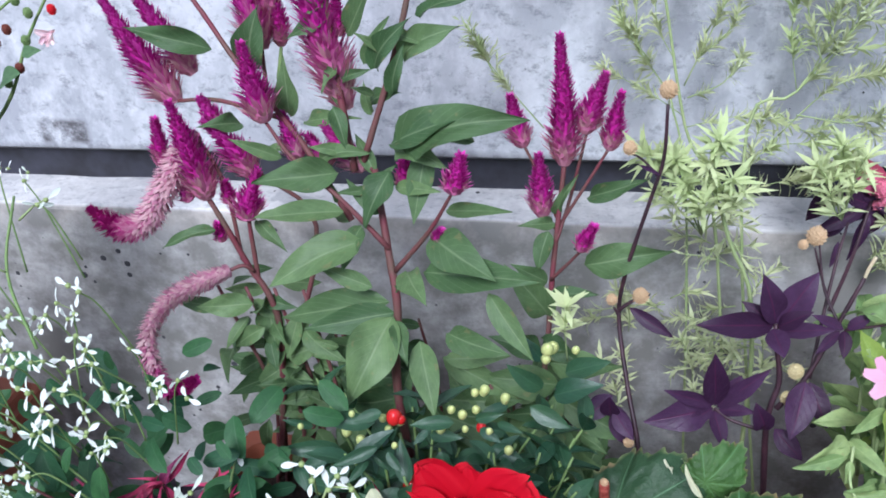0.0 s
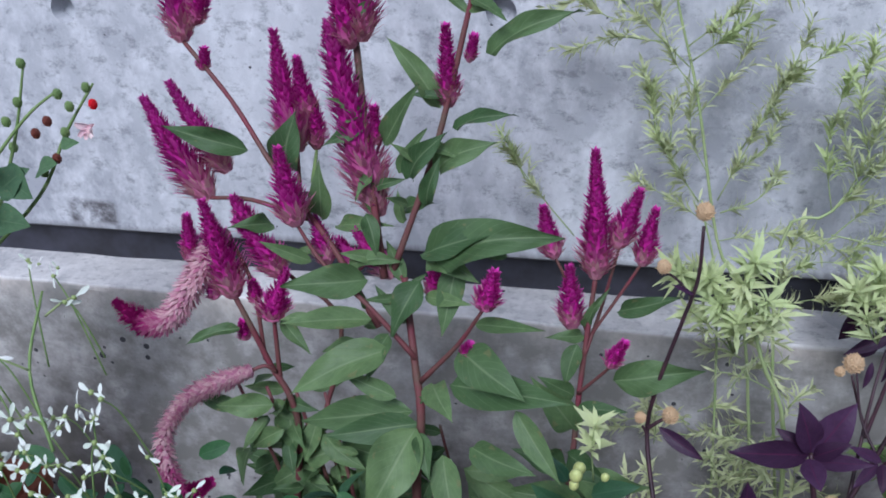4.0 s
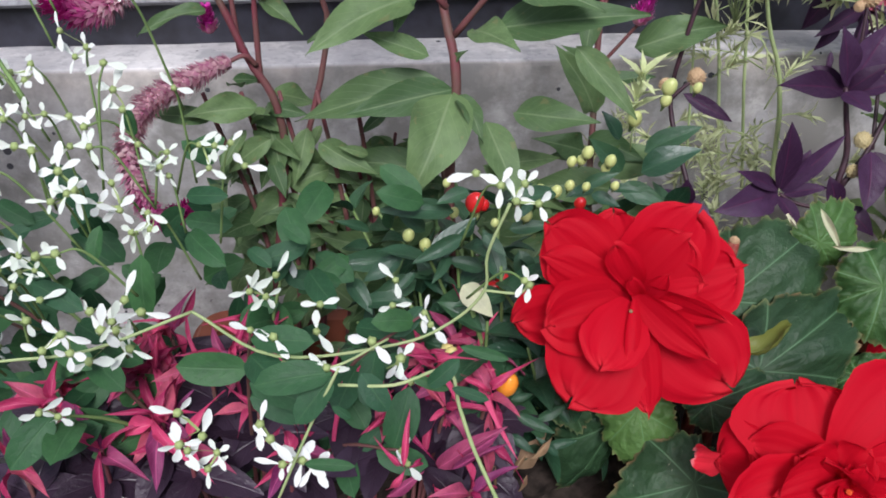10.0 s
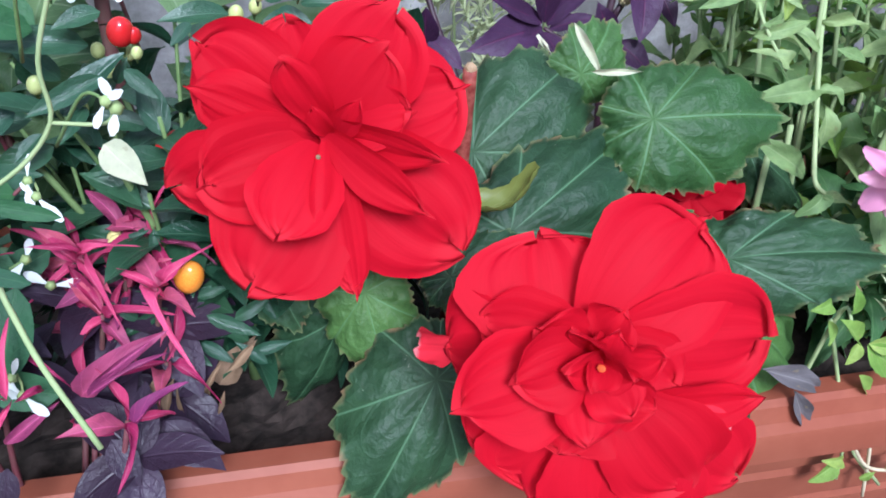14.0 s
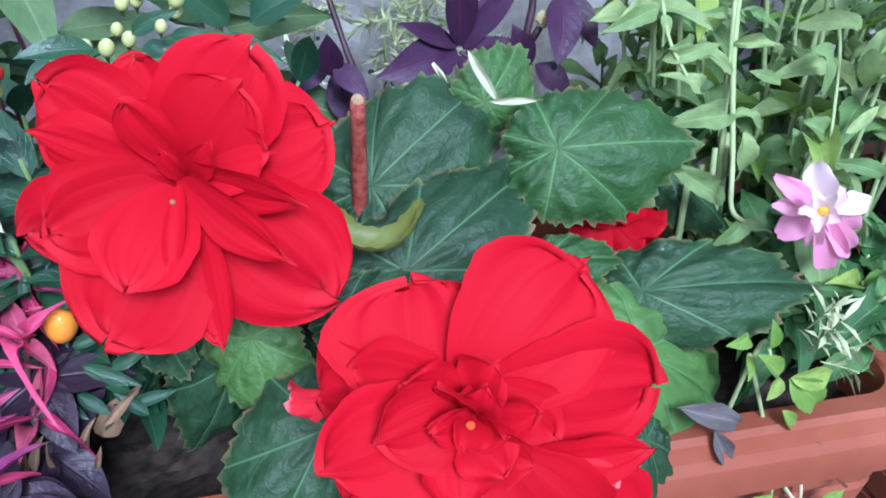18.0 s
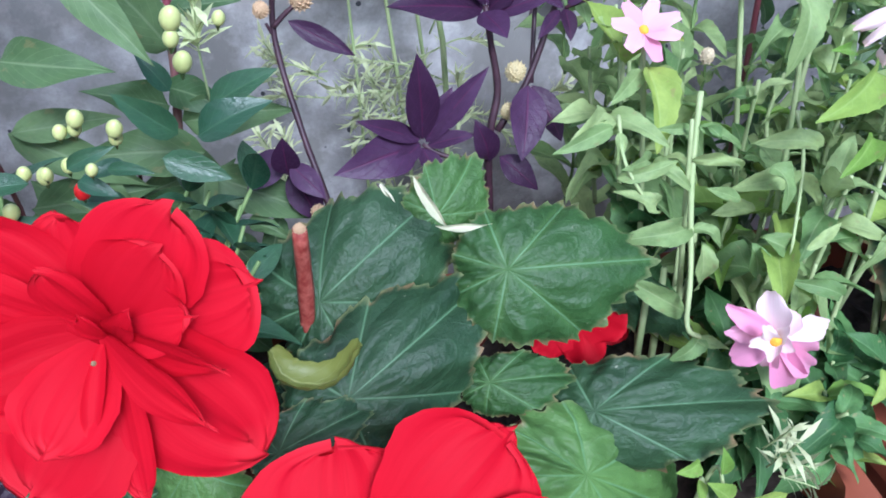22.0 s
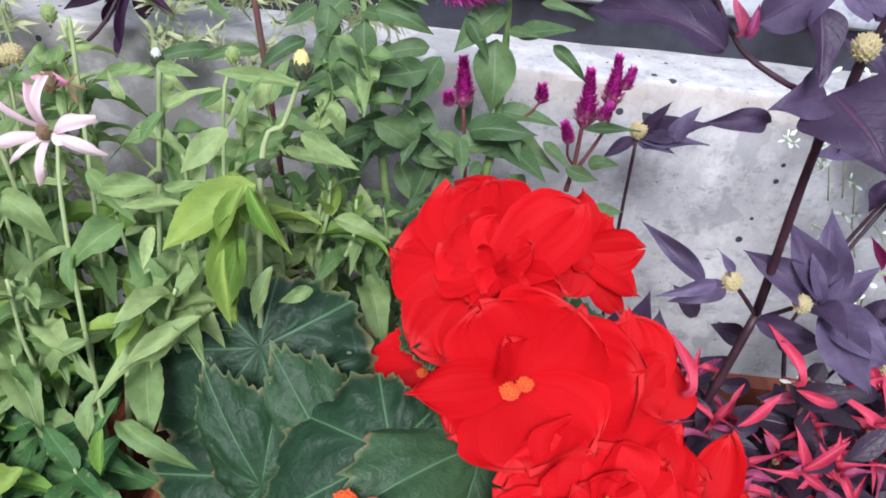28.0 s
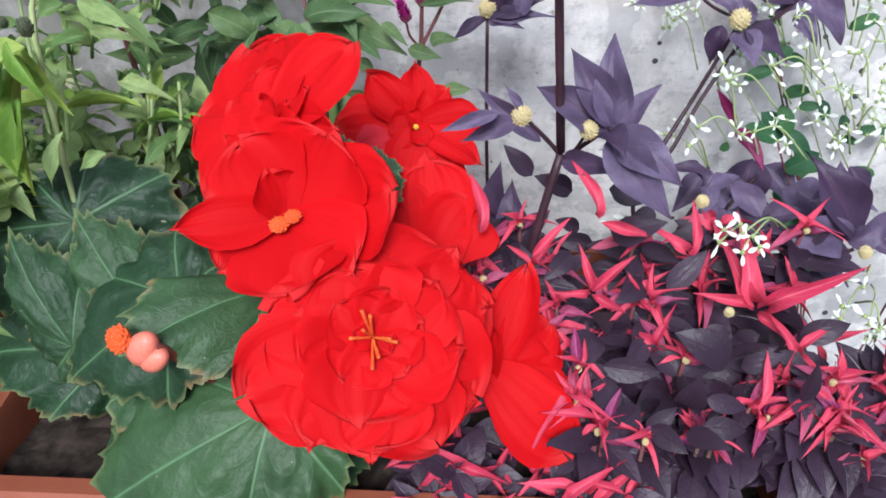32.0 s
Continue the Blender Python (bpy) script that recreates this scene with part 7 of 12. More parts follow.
fruit(pep, (0.218, 0.475, 0.614), 0.0034, "pep_pale", 1.2)
fruit(pep, (0.192, 0.480, 0.588), 0.0030, "pep_pale", 1.2)
fruit(pep, (0.210, 0.480, 0.606), 0.0029, "pep_pale", 1.2)
fruit(pep, (0.216, 0.480, 0.607), 0.0029, "pep_pale", 1.2)
fruit(pep, (0.210, 0.480, 0.590), 0.0030, "pep_pale", 1.2)
fruit(pep, (0.231, 0.480, 0.601), 0.0029, "pep_pale", 1.2)
fruit(pep, (0.140, 0.480, 0.574), 0.0031, "pep_pale", 1.2)
fruit(pep, (0.143, 0.480, 0.563), 0.0031, "pep_pale", 1.2)
fruit(pep, (0.153, 0.480, 0.572), 0.0031, "pep_pale", 1.2)
fruit(pep, (0.279, 0.480, 0.650), 0.0027, "pep_pale", 1.2)
fruit(pep, (0.260, 0.529, 0.611), 0.0045, "pep_pale", 1.2)
fruit(pep, (0.210, 0.440, 0.610), 0.0023, "pep_pale", 1.2)
fruit(pep, (0.226, 0.440, 0.610), 0.0023, "pep_pale", 1.2)
fruit(pep, (0.094, 0.440, 0.599), 0.0022, "pep_pale", 1.2)
fruit(pep, (0.133, 0.440, 0.615), 0.0022, "pep_pale", 1.2)
fruit(pep, (0.160, 0.440, 0.589), 0.0023, "pep_pale", 1.2)
fruit(pep, (0.140, 0.440, 0.488), 0.0027, "pep_pale", 1.2)
fruit(pep, (0.161, 0.440, 0.452), 0.0029, "pep_pale", 1.2)
leaf(pep, "pep", (0.139, 0.465, 0.583), (0.094, 0.455, 0.593), 0.6)
leaf(pep, "pep", (0.198, 0.460, 0.595), (0.169, 0.450, 0.600), 0.8)
leaf(pep, "pep", (0.144, 0.450, 0.575), (0.113, 0.435, 0.567), 0.7)
leaf(pep, "pep", (0.107, 0.450, 0.562), (0.084, 0.440, 0.553))
leaf(pep, "pep", (0.228, 0.460, 0.598), (0.246, 0.450, 0.601), 0.7)
leaf(pep, "pep", (0.213, 0.460, 0.600), (0.232, 0.455, 0.611), 0.8)
leaf(pep, "pep", (0.147, 0.460, 0.599), (0.128, 0.450, 0.598))
leaf(pep, "pep", (0.135, 0.450, 0.562), (0.125, 0.430, 0.557), 0.7)
leaf(pep, "pep", (0.115, 0.450, 0.551), (0.103, 0.440, 0.544), 0.9)
leaf(pep, "pep", (0.154, 0.440, 0.582), (0.166, 0.430, 0.573))
leaf(pep, "pep", (0.089, 0.470, 0.569), (0.071, 0.460, 0.583), 0.6)
leaf(pep, "pep", (0.182, 0.450, 0.596), (0.173, 0.440, 0.591))
leaf(pep, "pep", (0.217, 0.455, 0.597), (0.232, 0.445, 0.595), 0.9)
leaf(pep, "pep", (0.075, 0.460, 0.542), (0.089, 0.440, 0.530))
leaf(pep, "pep", (0.083, 0.450, 0.531), (0.112, 0.440, 0.539), 0.8)
leaf(pep, "pep", (0.136, 0.440, 0.494), (0.117, 0.430, 0.496), 0.9)
leaf(pep, "pep", (0.138, 0.440, 0.490), (0.153, 0.435, 0.508), 0.9)
leaf(pep, "pep", (0.143, 0.430, 0.489), (0.156, 0.420, 0.495))
leaf(pep, "pep", (0.159, 0.420, 0.467), (0.125, 0.410, 0.467), 0.9)
leaf(pep, "pep", (0.162, 0.420, 0.469), (0.196, 0.410, 0.457), 0.9)
leaf(pep, "pep", (0.160, 0.420, 0.465), (0.149, 0.410, 0.442), 1.1)
leaf(pep, "pep", (0.157, 0.420, 0.473), (0.132, 0.420, 0.482), 0.9)
leaf(pep, "pep", (0.162, 0.420, 0.472), (0.174, 0.415, 0.485), 0.8)
leaf(pep, "pep", (0.129, 0.440, 0.481), (0.121, 0.440, 0.496), 0.9)
leaf(pep, "pep", (0.161, 0.420, 0.461), (0.169, 0.410, 0.441), 1.1)
leaf(pep, "pep", (0.108, 0.470, 0.548), (0.063, 0.460, 0.553), 0.8)
leaf(pep, "pep", (0.157, 0.460, 0.545), (0.133, 0.460, 0.554))
leaf(pep, "pep", (0.229, 0.490, 0.560), (0.209, 0.480, 0.574))
leaf(pep, "pep", (0.174, 0.480, 0.561), (0.200, 0.475, 0.566), 0.9)
leaf(pep, "pep", (0.230, 0.500, 0.577), (0.211, 0.490, 0.578), 0.9)
leaf(pep, "pep", (0.122, 0.480, 0.561), (0.103, 0.480, 0.581))
leaf(pep, "pep", (0.146, 0.470, 0.562), (0.152, 0.470, 0.574))
leaf(pep, "pep", (0.253, 0.520, 0.578), (0.229, 0.510, 0.606))
leaf(pep, "pep", (0.262, 0.510, 0.582), (0.294, 0.500, 0.605))
leaf(pep, "pep", (0.246, 0.500, 0.578), (0.276, 0.490, 0.569), 1.1)
leaf(pep, "pep", (0.218, 0.490, 0.545), (0.244, 0.480, 0.541), 1.1)
leaf(pep, "pep", (0.181, 0.480, 0.545), (0.190, 0.470, 0.521), 1.1)
leaf(pep, "pep", (0.116, 0.460, 0.539), (0.088, 0.450, 0.534))
leaf(pep, "pep", (0.269, 0.530, 0.587), (0.301, 0.520, 0.609))
leaf(pep, "pep", (0.252, 0.530, 0.596), (0.240, 0.530, 0.617))
leaf(pep, "dry", (0.172, 0.400, 0.438), (0.190, 0.400, 0.461), 1.2)
leaf(pep, "dry", (0.164, 0.395, 0.433), (0.169, 0.390, 0.456))
leaf(pep, "dry", (0.149, 0.380, 0.467), (0.143, 0.370, 0.445), 0.8)
leaf(pep, "dry", (0.156, 0.380, 0.465), (0.149, 0.370, 0.451), 0.7)
leaf(pep, "crm", (0.142, 0.430, 0.555), (0.156, 0.410, 0.546), 1.5)
leaf(pep, "pep", (0.172, 0.405, 0.477), (0.195, 0.395, 0.469), 0.7)
leaf(pep, "pep", (0.156, 0.410, 0.480), (0.133, 0.395, 0.478), 0.55)
leaf(pep, "pep", (0.158, 0.400, 0.468), (0.172, 0.390, 0.459), 0.9)
leaf(pep, "pep", (0.154, 0.430, 0.510), (0.154, 0.420, 0.493), 0.6)
leaf(pep, "pep", (0.131, 0.430, 0.500), (0.152, 0.430, 0.510), 0.6)
leaf(pep, "pep", (0.157, 0.410, 0.478), (0.155, 0.400, 0.472), 0.7)
leaf(pep, "pep", (0.149, 0.410, 0.481), (0.156, 0.410, 0.490))
leaf(pep, "pep", (0.143, 0.420, 0.499), (0.130, 0.410, 0.497), 0.7)
leaf(pep, "pep", (0.163, 0.420, 0.493), (0.153, 0.420, 0.501), 0.9)
leaf(pep, "pep", (0.189, 0.400, 0.462), (0.175, 0.400, 0.478), 0.6)
leaf(pep, "pep", (0.144, 0.420, 0.493), (0.157, 0.410, 0.486), 0.7)
leaf(pep, "pep", (0.184, 0.400, 0.477), (0.202, 0.400, 0.487), 0.7)
leaf(pep, "pep", (0.189, 0.395, 0.460), (0.209, 0.395, 0.463), 0.7)
leaf(pep, "pep", (0.168, 0.400, 0.466), (0.182, 0.390, 0.459), 0.8)
leaf(pep, "pep", (0.203, 0.400, 0.473), (0.193, 0.410, 0.486), 0.7)
leaf(pep, "pep", (0.144, 0.400, 0.484), (0.134, 0.400, 0.495), 0.8)
leaf(pep, "pep", (0.169, 0.410, 0.484), (0.184, 0.410, 0.488), 0.7)
leaf(pep, "pep", (0.196, 0.390, 0.456), (0.183, 0.395, 0.468), 0.7)
leaf(pep, "pep", (0.160, 0.395, 0.459), (0.149, 0.390, 0.473), 0.7)
leaf(pep, "dry", (0.178, 0.385, 0.460), (0.194, 0.390, 0.471), 0.6)
leaf(pep, "dry", (0.176, 0.385, 0.465), (0.166, 0.380, 0.452), 0.5)
leaf(pep, "dry", (0.176, 0.380, 0.453), (0.171, 0.378, 0.438), 0.5)
leaf(pep, "dry", (0.147, 0.380, 0.460), (0.159, 0.378, 0.462), 0.3)
leaf(pep, "dry", (0.157, 0.378, 0.463), (0.157, 0.375, 0.445), 0.3)

beg = thing("begonia_plant", "begonia with two large double red flowers and toothed green leaves", "plant", "begonias", at=(0.300, 0.430, 0.385))
begonia_leaf(beg, (0.308, 0.452, 0.520), (0.366, 0.466, 0.566), 0.78, face=(-0.45, -0.78, 0.45), kind=5)
begonia_leaf(beg, (0.313, 0.402, 0.505), (0.379, 0.424, 0.542), 0.64, face=(-0.3, -0.75, 0.58), kind=6)
begonia_leaf(beg, (0.393, 0.432, 0.541), (0.456, 0.416, 0.550), 0.78, face=(-0.1, -0.75, 0.65), kind=2)
begonia_leaf(beg, (0.430, 0.395, 0.477), (0.504, 0.368, 0.500), 0.52, face=(-0.05, -0.6, 0.8), kind=8)
begonia_leaf(beg, (0.418, 0.370, 0.463), (0.506, 0.360, 0.409), 0.54, face=(0.05, -0.65, 0.75), kind=3)
begonia_leaf(beg, (0.382, 0.412, 0.490), (0.417, 0.402, 0.500), 0.62, face=(-0.1, -0.6, 0.8), kind=4)
begonia_leaf(beg, (0.243, 0.398, 0.484), (0.248, 0.375, 0.451), 0.85, face=(-0.25, -0.8, 0.5), kind=0)
begonia_leaf(beg, (0.281, 0.388, 0.495), (0.315, 0.388, 0.513), 0.66, face=(0.0, -0.6, 0.8), kind=9)
begonia_leaf(beg, (0.269, 0.362, 0.458), (0.232, 0.325, 0.418), 0.76, face=(-0.15, -0.8, 0.58), kind=6)
begonia_leaf(beg, (0.235, 0.415, 0.459), (0.213, 0.400, 0.405), 0.55, face=(0.3, -0.85, 0.4), kind=7)
begonia_leaf(beg, (0.416, 0.345, 0.430), (0.428, 0.325, 0.400), 0.6, face=(0.2, -0.85, 0.4), kind=9)
begonia_leaf(beg, (0.369, 0.470, 0.549), (0.391, 0.478, 0.572), 0.95, face=(0.1, -0.85, 0.5), kind=3)
begonia_leaf(beg, (0.474, 0.462, 0.499), (0.514, 0.440, 0.475), 0.5, face=(0.0, -0.6, 0.8), kind=5)
begonia_leaf(beg, (0.204, 0.420, 0.483), (0.211, 0.400, 0.468), 0.9, face=(-0.2, -0.7, 0.7), kind=8)
leaf(beg, "crm", (0.352, 0.449, 0.586), (0.366, 0.437, 0.561), 0.4, (-0.32, -0.87, 0.37), 0.0)
leaf(beg, "crm", (0.360, 0.440, 0.565), (0.384, 0.430, 0.567), 0.32, (-0.32, -0.87, 0.37), 0.3)
vane(beg, "cream", (0.340, 0.463, 0.575), (0.346, 0.460, 0.567), 0.0027, (-0.32, -0.87, 0.37), 0.15, 0.4, 0.3, 0.6, 0.6)
gutter(beg, [(0.284, 0.402, 0.542), (0.290, 0.396, 0.535), (0.304, 0.392, 0.535), (0.316, 0.391, 0.549)], 0.0072, "olive")
leaf(beg, "rot", (0.431, 0.347, 0.445), (0.473, 0.343, 0.426), 0.5)
leaf(beg, "rot", (0.453, 0.345, 0.427), (0.465, 0.338, 0.400), 0.6)
leaf(beg, "dry", (0.283, 0.390, 0.487), (0.292, 0.385, 0.487), 0.5)
stem(beg, [(0.299, 0.450, 0.405), (0.302, 0.450, 0.517), (0.301, 0.442, 0.570)], 0.0043, 0.0033, "stem_spotted", "cut_stem")
globe(beg, (0.301, 0.442, 0.570), 0.0034, "globe", "cut_end")
stem(beg, [(0.330, 0.440, 0.405), (0.411, 0.458, 0.507)], 0.0041, 0.0030, "stem_brown", "stalk")
stem(beg, [(0.290, 0.420, 0.405), (0.308, 0.412, 0.493)], 0.0033, 0.0021, "stem_brown", "stalk")
stem(beg, [(0.270, 0.410, 0.405), (0.266, 0.385, 0.457)], 0.0032, 0.0021, "stem_brown", "stalk")
stem(beg, [(0.360, 0.420, 0.405), (0.443, 0.430, 0.464)], 0.0034, 0.0024, "stem_brown", "stalk")
stem(beg, [(0.310, 0.440, 0.405), (0.309, 0.452, 0.509)], 0.0035, 0.0022, "stem_brown", "stalk")
stem(beg, [(0.280, 0.430, 0.405), (0.223, 0.415, 0.538)], 0.0027, 0.0017, "stem_brown", "stalk")
stem(beg, [(0.320, 0.400, 0.405), (0.331, 0.330, 0.470)], 0.0030, 0.0016, "stem_brown", "stalk")
# the upper flower
broad(beg, "red", (0.226, 0.393, 0.570), (0.185, 0.410, 0.604), 0.0447, (-0.27, -0.90, 0.34), 0.06, 0.04, 0.05, 0)
broad(beg, "red", (0.224, 0.395, 0.570), (0.217, 0.406, 0.613), 0.0354, (-0.27, -0.90, 0.34), 0.05, 0.04, 0.04, 0)
broad(beg, "red", (0.225, 0.393, 0.570), (0.256, 0.393, 0.619), 0.0468, (-0.27, -0.90, 0.34), 0.07, 0.04, 0.05, 0)
broad(beg, "red", (0.227, 0.393, 0.572), (0.280, 0.384, 0.591), 0.0472, (-0.27, -0.90, 0.34), 0.06, 0.04, 0.07, 0)
broad(beg, "red", (0.227, 0.393, 0.572), (0.274, 0.359, 0.534), 0.0576, (-0.27, -0.90, 0.34), 0.05, 0.04, 0.06, 0)
broad(beg, "red", (0.229, 0.390, 0.566), (0.193, 0.362, 0.525), 0.0555, (-0.27, -0.90, 0.34), 0.05, 0.05, 0.04, 0)
broad(beg, "red", (0.228, 0.392, 0.567), (0.169, 0.398, 0.551), 0.0370, (-0.27, -0.90, 0.34), 0.05, 0.04, 0.04, 0)
broad(beg, "red", (0.227, 0.390, 0.571), (0.181, 0.378, 0.562), 0.0429, (-0.27, -0.90, 0.34), 0.08, 0.12, 0.04, 0)
broad(beg, "red", (0.228, 0.388, 0.572), (0.181, 0.398, 0.592), 0.0257, (-0.27, -0.90, 0.34), 0.06, -0.05, 0.04, 0)
broad(beg, "red", (0.227, 0.388, 0.575), (0.251, 0.386, 0.608), 0.0370, (-0.27, -0.90, 0.34), 0.07, 0.04, 0.05, 0)
broad(beg, "red", (0.227, 0.388, 0.576), (0.258, 0.374, 0.588), 0.0246, (-0.27, -0.90, 0.34), 0.07, 0.05, 0.05, 0.1)
broad(beg, "red", (0.230, 0.388, 0.575), (0.213, 0.383, 0.607), 0.0174, (-0.27, -0.90, 0.34), 0.04, 0.15, 0.05, 0)
broad(beg, "red", (0.225, 0.385, 0.571), (0.205, 0.356, 0.552), 0.0353, (-0.27, -0.90, 0.34), 0.08, 0.12, 0.05, 0.1)
broad(beg, "red", (0.226, 0.387, 0.580), (0.266, 0.359, 0.575), 0.0182, (-0.27, -0.90, 0.34), 0.08, 0.2, 0.05, 0.45)
broad(beg, "red", (0.231, 0.383, 0.575), (0.239, 0.373, 0.595), 0.0121, (-0.27, -0.90, 0.34), 0.06, 0.3, 0.05, 0.7)
broad(beg, "red", (0.226, 0.385, 0.577), (0.260, 0.351, 0.557), 0.0187, (-0.27, -0.90, 0.34), 0.06, 0.25, 0.04, 0.6)
broad(beg, "red", (0.229, 0.386, 0.575), (0.232, 0.354, 0.521), 0.0187, (-0.27, -0.90, 0.34), 0.05, 0.2, 0.03, 0)
broad(beg, "red", (0.226, 0.382, 0.574), (0.220, 0.359, 0.554), 0.0078, (-0.27, -0.90, 0.34), 0.06, 0.5, 0.02, 0.1)
broad(beg, "red", (0.229, 0.384, 0.575), (0.222, 0.378, 0.591), 0.0094, (-0.27, -0.90, 0.34), 0.1, 0.3, 0.06, 0.3)
globe(beg, (0.223, 0.376, 0.571), 0.0012, "spent", "flower_heart")
HEAD["speck"] = [bits("petal_mark", 20, 1.0, "stem_brown", 0.5, 0.4, 3)]
# the lower flower, full and ruffled
broad(beg, "red", (0.292, 0.315, 0.516), (0.264, 0.332, 0.507), 0.0498, (-0.28, -0.86, 0.42), 0.06, 0.04, 0.06, 0)
broad(beg, "red", (0.299, 0.309, 0.515), (0.300, 0.341, 0.549), 0.0649, (-0.28, -0.86, 0.42), 0.07, 0.05, 0.05, 0)
broad(beg, "red", (0.310, 0.309, 0.521), (0.359, 0.326, 0.557), 0.0595, (-0.28, -0.86, 0.42), 0.08, 0.06, 0.06, 0)
broad(beg, "red", (0.313, 0.307, 0.519), (0.380, 0.298, 0.521), 0.0545, (-0.28, -0.86, 0.42), 0.08, 0.06, 0.06, 0)
broad(beg, "red", (0.333, 0.293, 0.492), (0.373, 0.282, 0.461), 0.0446, (-0.28, -0.86, 0.42), 0.05, 0.04, 0.05, 0)
broad(beg, "red", (0.309, 0.298, 0.495), (0.289, 0.292, 0.459), 0.0619, (-0.28, -0.86, 0.42), 0.08, 0.08, 0.07, 0)
broad(beg, "red", (0.315, 0.295, 0.498), (0.323, 0.275, 0.451), 0.0651, (-0.28, -0.86, 0.42), 0.08, 0.08, 0.08, 0)
broad(beg, "red", (0.297, 0.305, 0.501), (0.271, 0.306, 0.476), 0.0380, (-0.28, -0.86, 0.42), 0.08, 0.06, 0.05, 0)
broad(beg, "red", (0.319, 0.295, 0.506), (0.345, 0.274, 0.474), 0.0486, (-0.28, -0.86, 0.42), 0.1, 0.12, 0.09, 0)
broad(beg, "red", (0.309, 0.306, 0.520), (0.260, 0.303, 0.504), 0.0458, (-0.28, -0.86, 0.42), 0.08, 0.1, 0.06, 0.45)
broad(beg, "red", (0.310, 0.307, 0.524), (0.275, 0.324, 0.525), 0.0363, (-0.28, -0.86, 0.42), 0.08, 0.08, 0.06, 0.1)
broad(beg, "red", (0.321, 0.292, 0.502), (0.373, 0.286, 0.502), 0.0205, (-0.28, -0.86, 0.42), 0.1, 0.3, 0.04, 0.45)
broad(beg, "red_back", (0.328, 0.292, 0.498), (0.362, 0.283, 0.488), 0.0227, (-0.28, -0.86, 0.42), 0.08, 0.12, 0.04, 0.1)
broad(beg, "red", (0.307, 0.297, 0.505), (0.295, 0.287, 0.490), 0.0370, (-0.28, -0.86, 0.42), 0.1, 0.12, 0.08, 0.1)
broad(beg, "red", (0.316, 0.305, 0.525), (0.340, 0.291, 0.511), 0.0321, (-0.28, -0.86, 0.42), 0.1, 0.12, 0.07, 0.15)
broad(beg, "red", (0.311, 0.304, 0.525), (0.278, 0.297, 0.519), 0.0331, (-0.28, -0.86, 0.42), 0.1, 0.2, 0.08, 0.35)
broad(beg, "red", (0.309, 0.304, 0.524), (0.289, 0.306, 0.535), 0.0248, (-0.28, -0.86, 0.42), 0.1, 0.2, 0.08, 0.3)
broad(beg, "red", (0.308, 0.300, 0.519), (0.303, 0.281, 0.499), 0.0278, (-0.28, -0.86, 0.42), 0.1, 0.2, 0.08, 0.3)
broad(beg, "red", (0.314, 0.294, 0.514), (0.328, 0.283, 0.509), 0.0232, (-0.28, -0.86, 0.42), 0.1, 0.25, 0.08, 0.5)
broad(beg, "red", (0.311, 0.298, 0.519), (0.317, 0.280, 0.511), 0.0228, (-0.28, -0.86, 0.42), 0.1, 0.3, 0.08, 0.35)
broad(beg, "red", (0.312, 0.302, 0.527), (0.319, 0.302, 0.542), 0.0213, (-0.28, -0.86, 0.42), 0.1, 0.3, 0.08, 0.35)
broad(beg, "red", (0.311, 0.301, 0.526), (0.299, 0.301, 0.537), 0.0188, (-0.28, -0.86, 0.42), 0.1, 0.3, 0.08, 0.35)
broad(beg, "red", (0.315, 0.299, 0.525), (0.332, 0.290, 0.527), 0.0204, (-0.28, -0.86, 0.42), 0.1, 0.3, 0.08, 0.4)
broad(beg, "red", (0.312, 0.298, 0.524), (0.295, 0.291, 0.526), 0.0169, (-0.28, -0.86, 0.42), 0.12, 0.4, 0.08, 0.4)
broad(beg, "red", (0.313, 0.297, 0.524), (0.314, 0.294, 0.540), 0.0146, (-0.28, -0.86, 0.42), 0.12, 0.4, 0.08, 0.5)
broad(beg, "red", (0.312, 0.297, 0.523), (0.320, 0.285, 0.524), 0.0166, (-0.28, -0.86, 0.42), 0.12, 0.4, 0.08, 0.5)
broad(beg, "red", (0.311, 0.296, 0.523), (0.304, 0.285, 0.521), 0.0141, (-0.28, -0.86, 0.42), 0.12, 0.4, 0.08, 0.4)
broad(beg, "red", (0.312, 0.297, 0.526), (0.303, 0.294, 0.538), 0.0107, (-0.28, -0.86, 0.42), 0.12, 0.5, 0.08, 0.5)
broad(beg, "red_back", (0.268, 0.331, 0.507), (0.253, 0.337, 0.506), 0.0212, (-0.28, -0.86, 0.42), 0.05, 0.2, 0.1, 0)
globe(beg, (0.308, 0.291, 0.526), 0.0018, "stamen_o", "flower_heart")
# a small flower behind the leaves
vane(beg, "red", (0.432, 0.462, 0.496), (0.416, 0.460, 0.477), 0.0218, (-0.44, -0.76, 0.49), 0.08, 0.1, 0.03, 0.55, 0.22)
vane(beg, "red", (0.432, 0.462, 0.496), (0.442, 0.458, 0.469), 0.0285, (-0.44, -0.76, 0.49), 0.08, 0.1, 0.03, 0.55, 0.22)
vane(beg, "red", (0.436, 0.462, 0.495), (0.472, 0.460, 0.474), 0.0256, (-0.44, -0.75, 0.49), 0.08, 0.1, 0.03, 0.55, 0.22)
globe(beg, (0.251, 0.368, 0.536), 0.0022, "speck", "petal_mark")
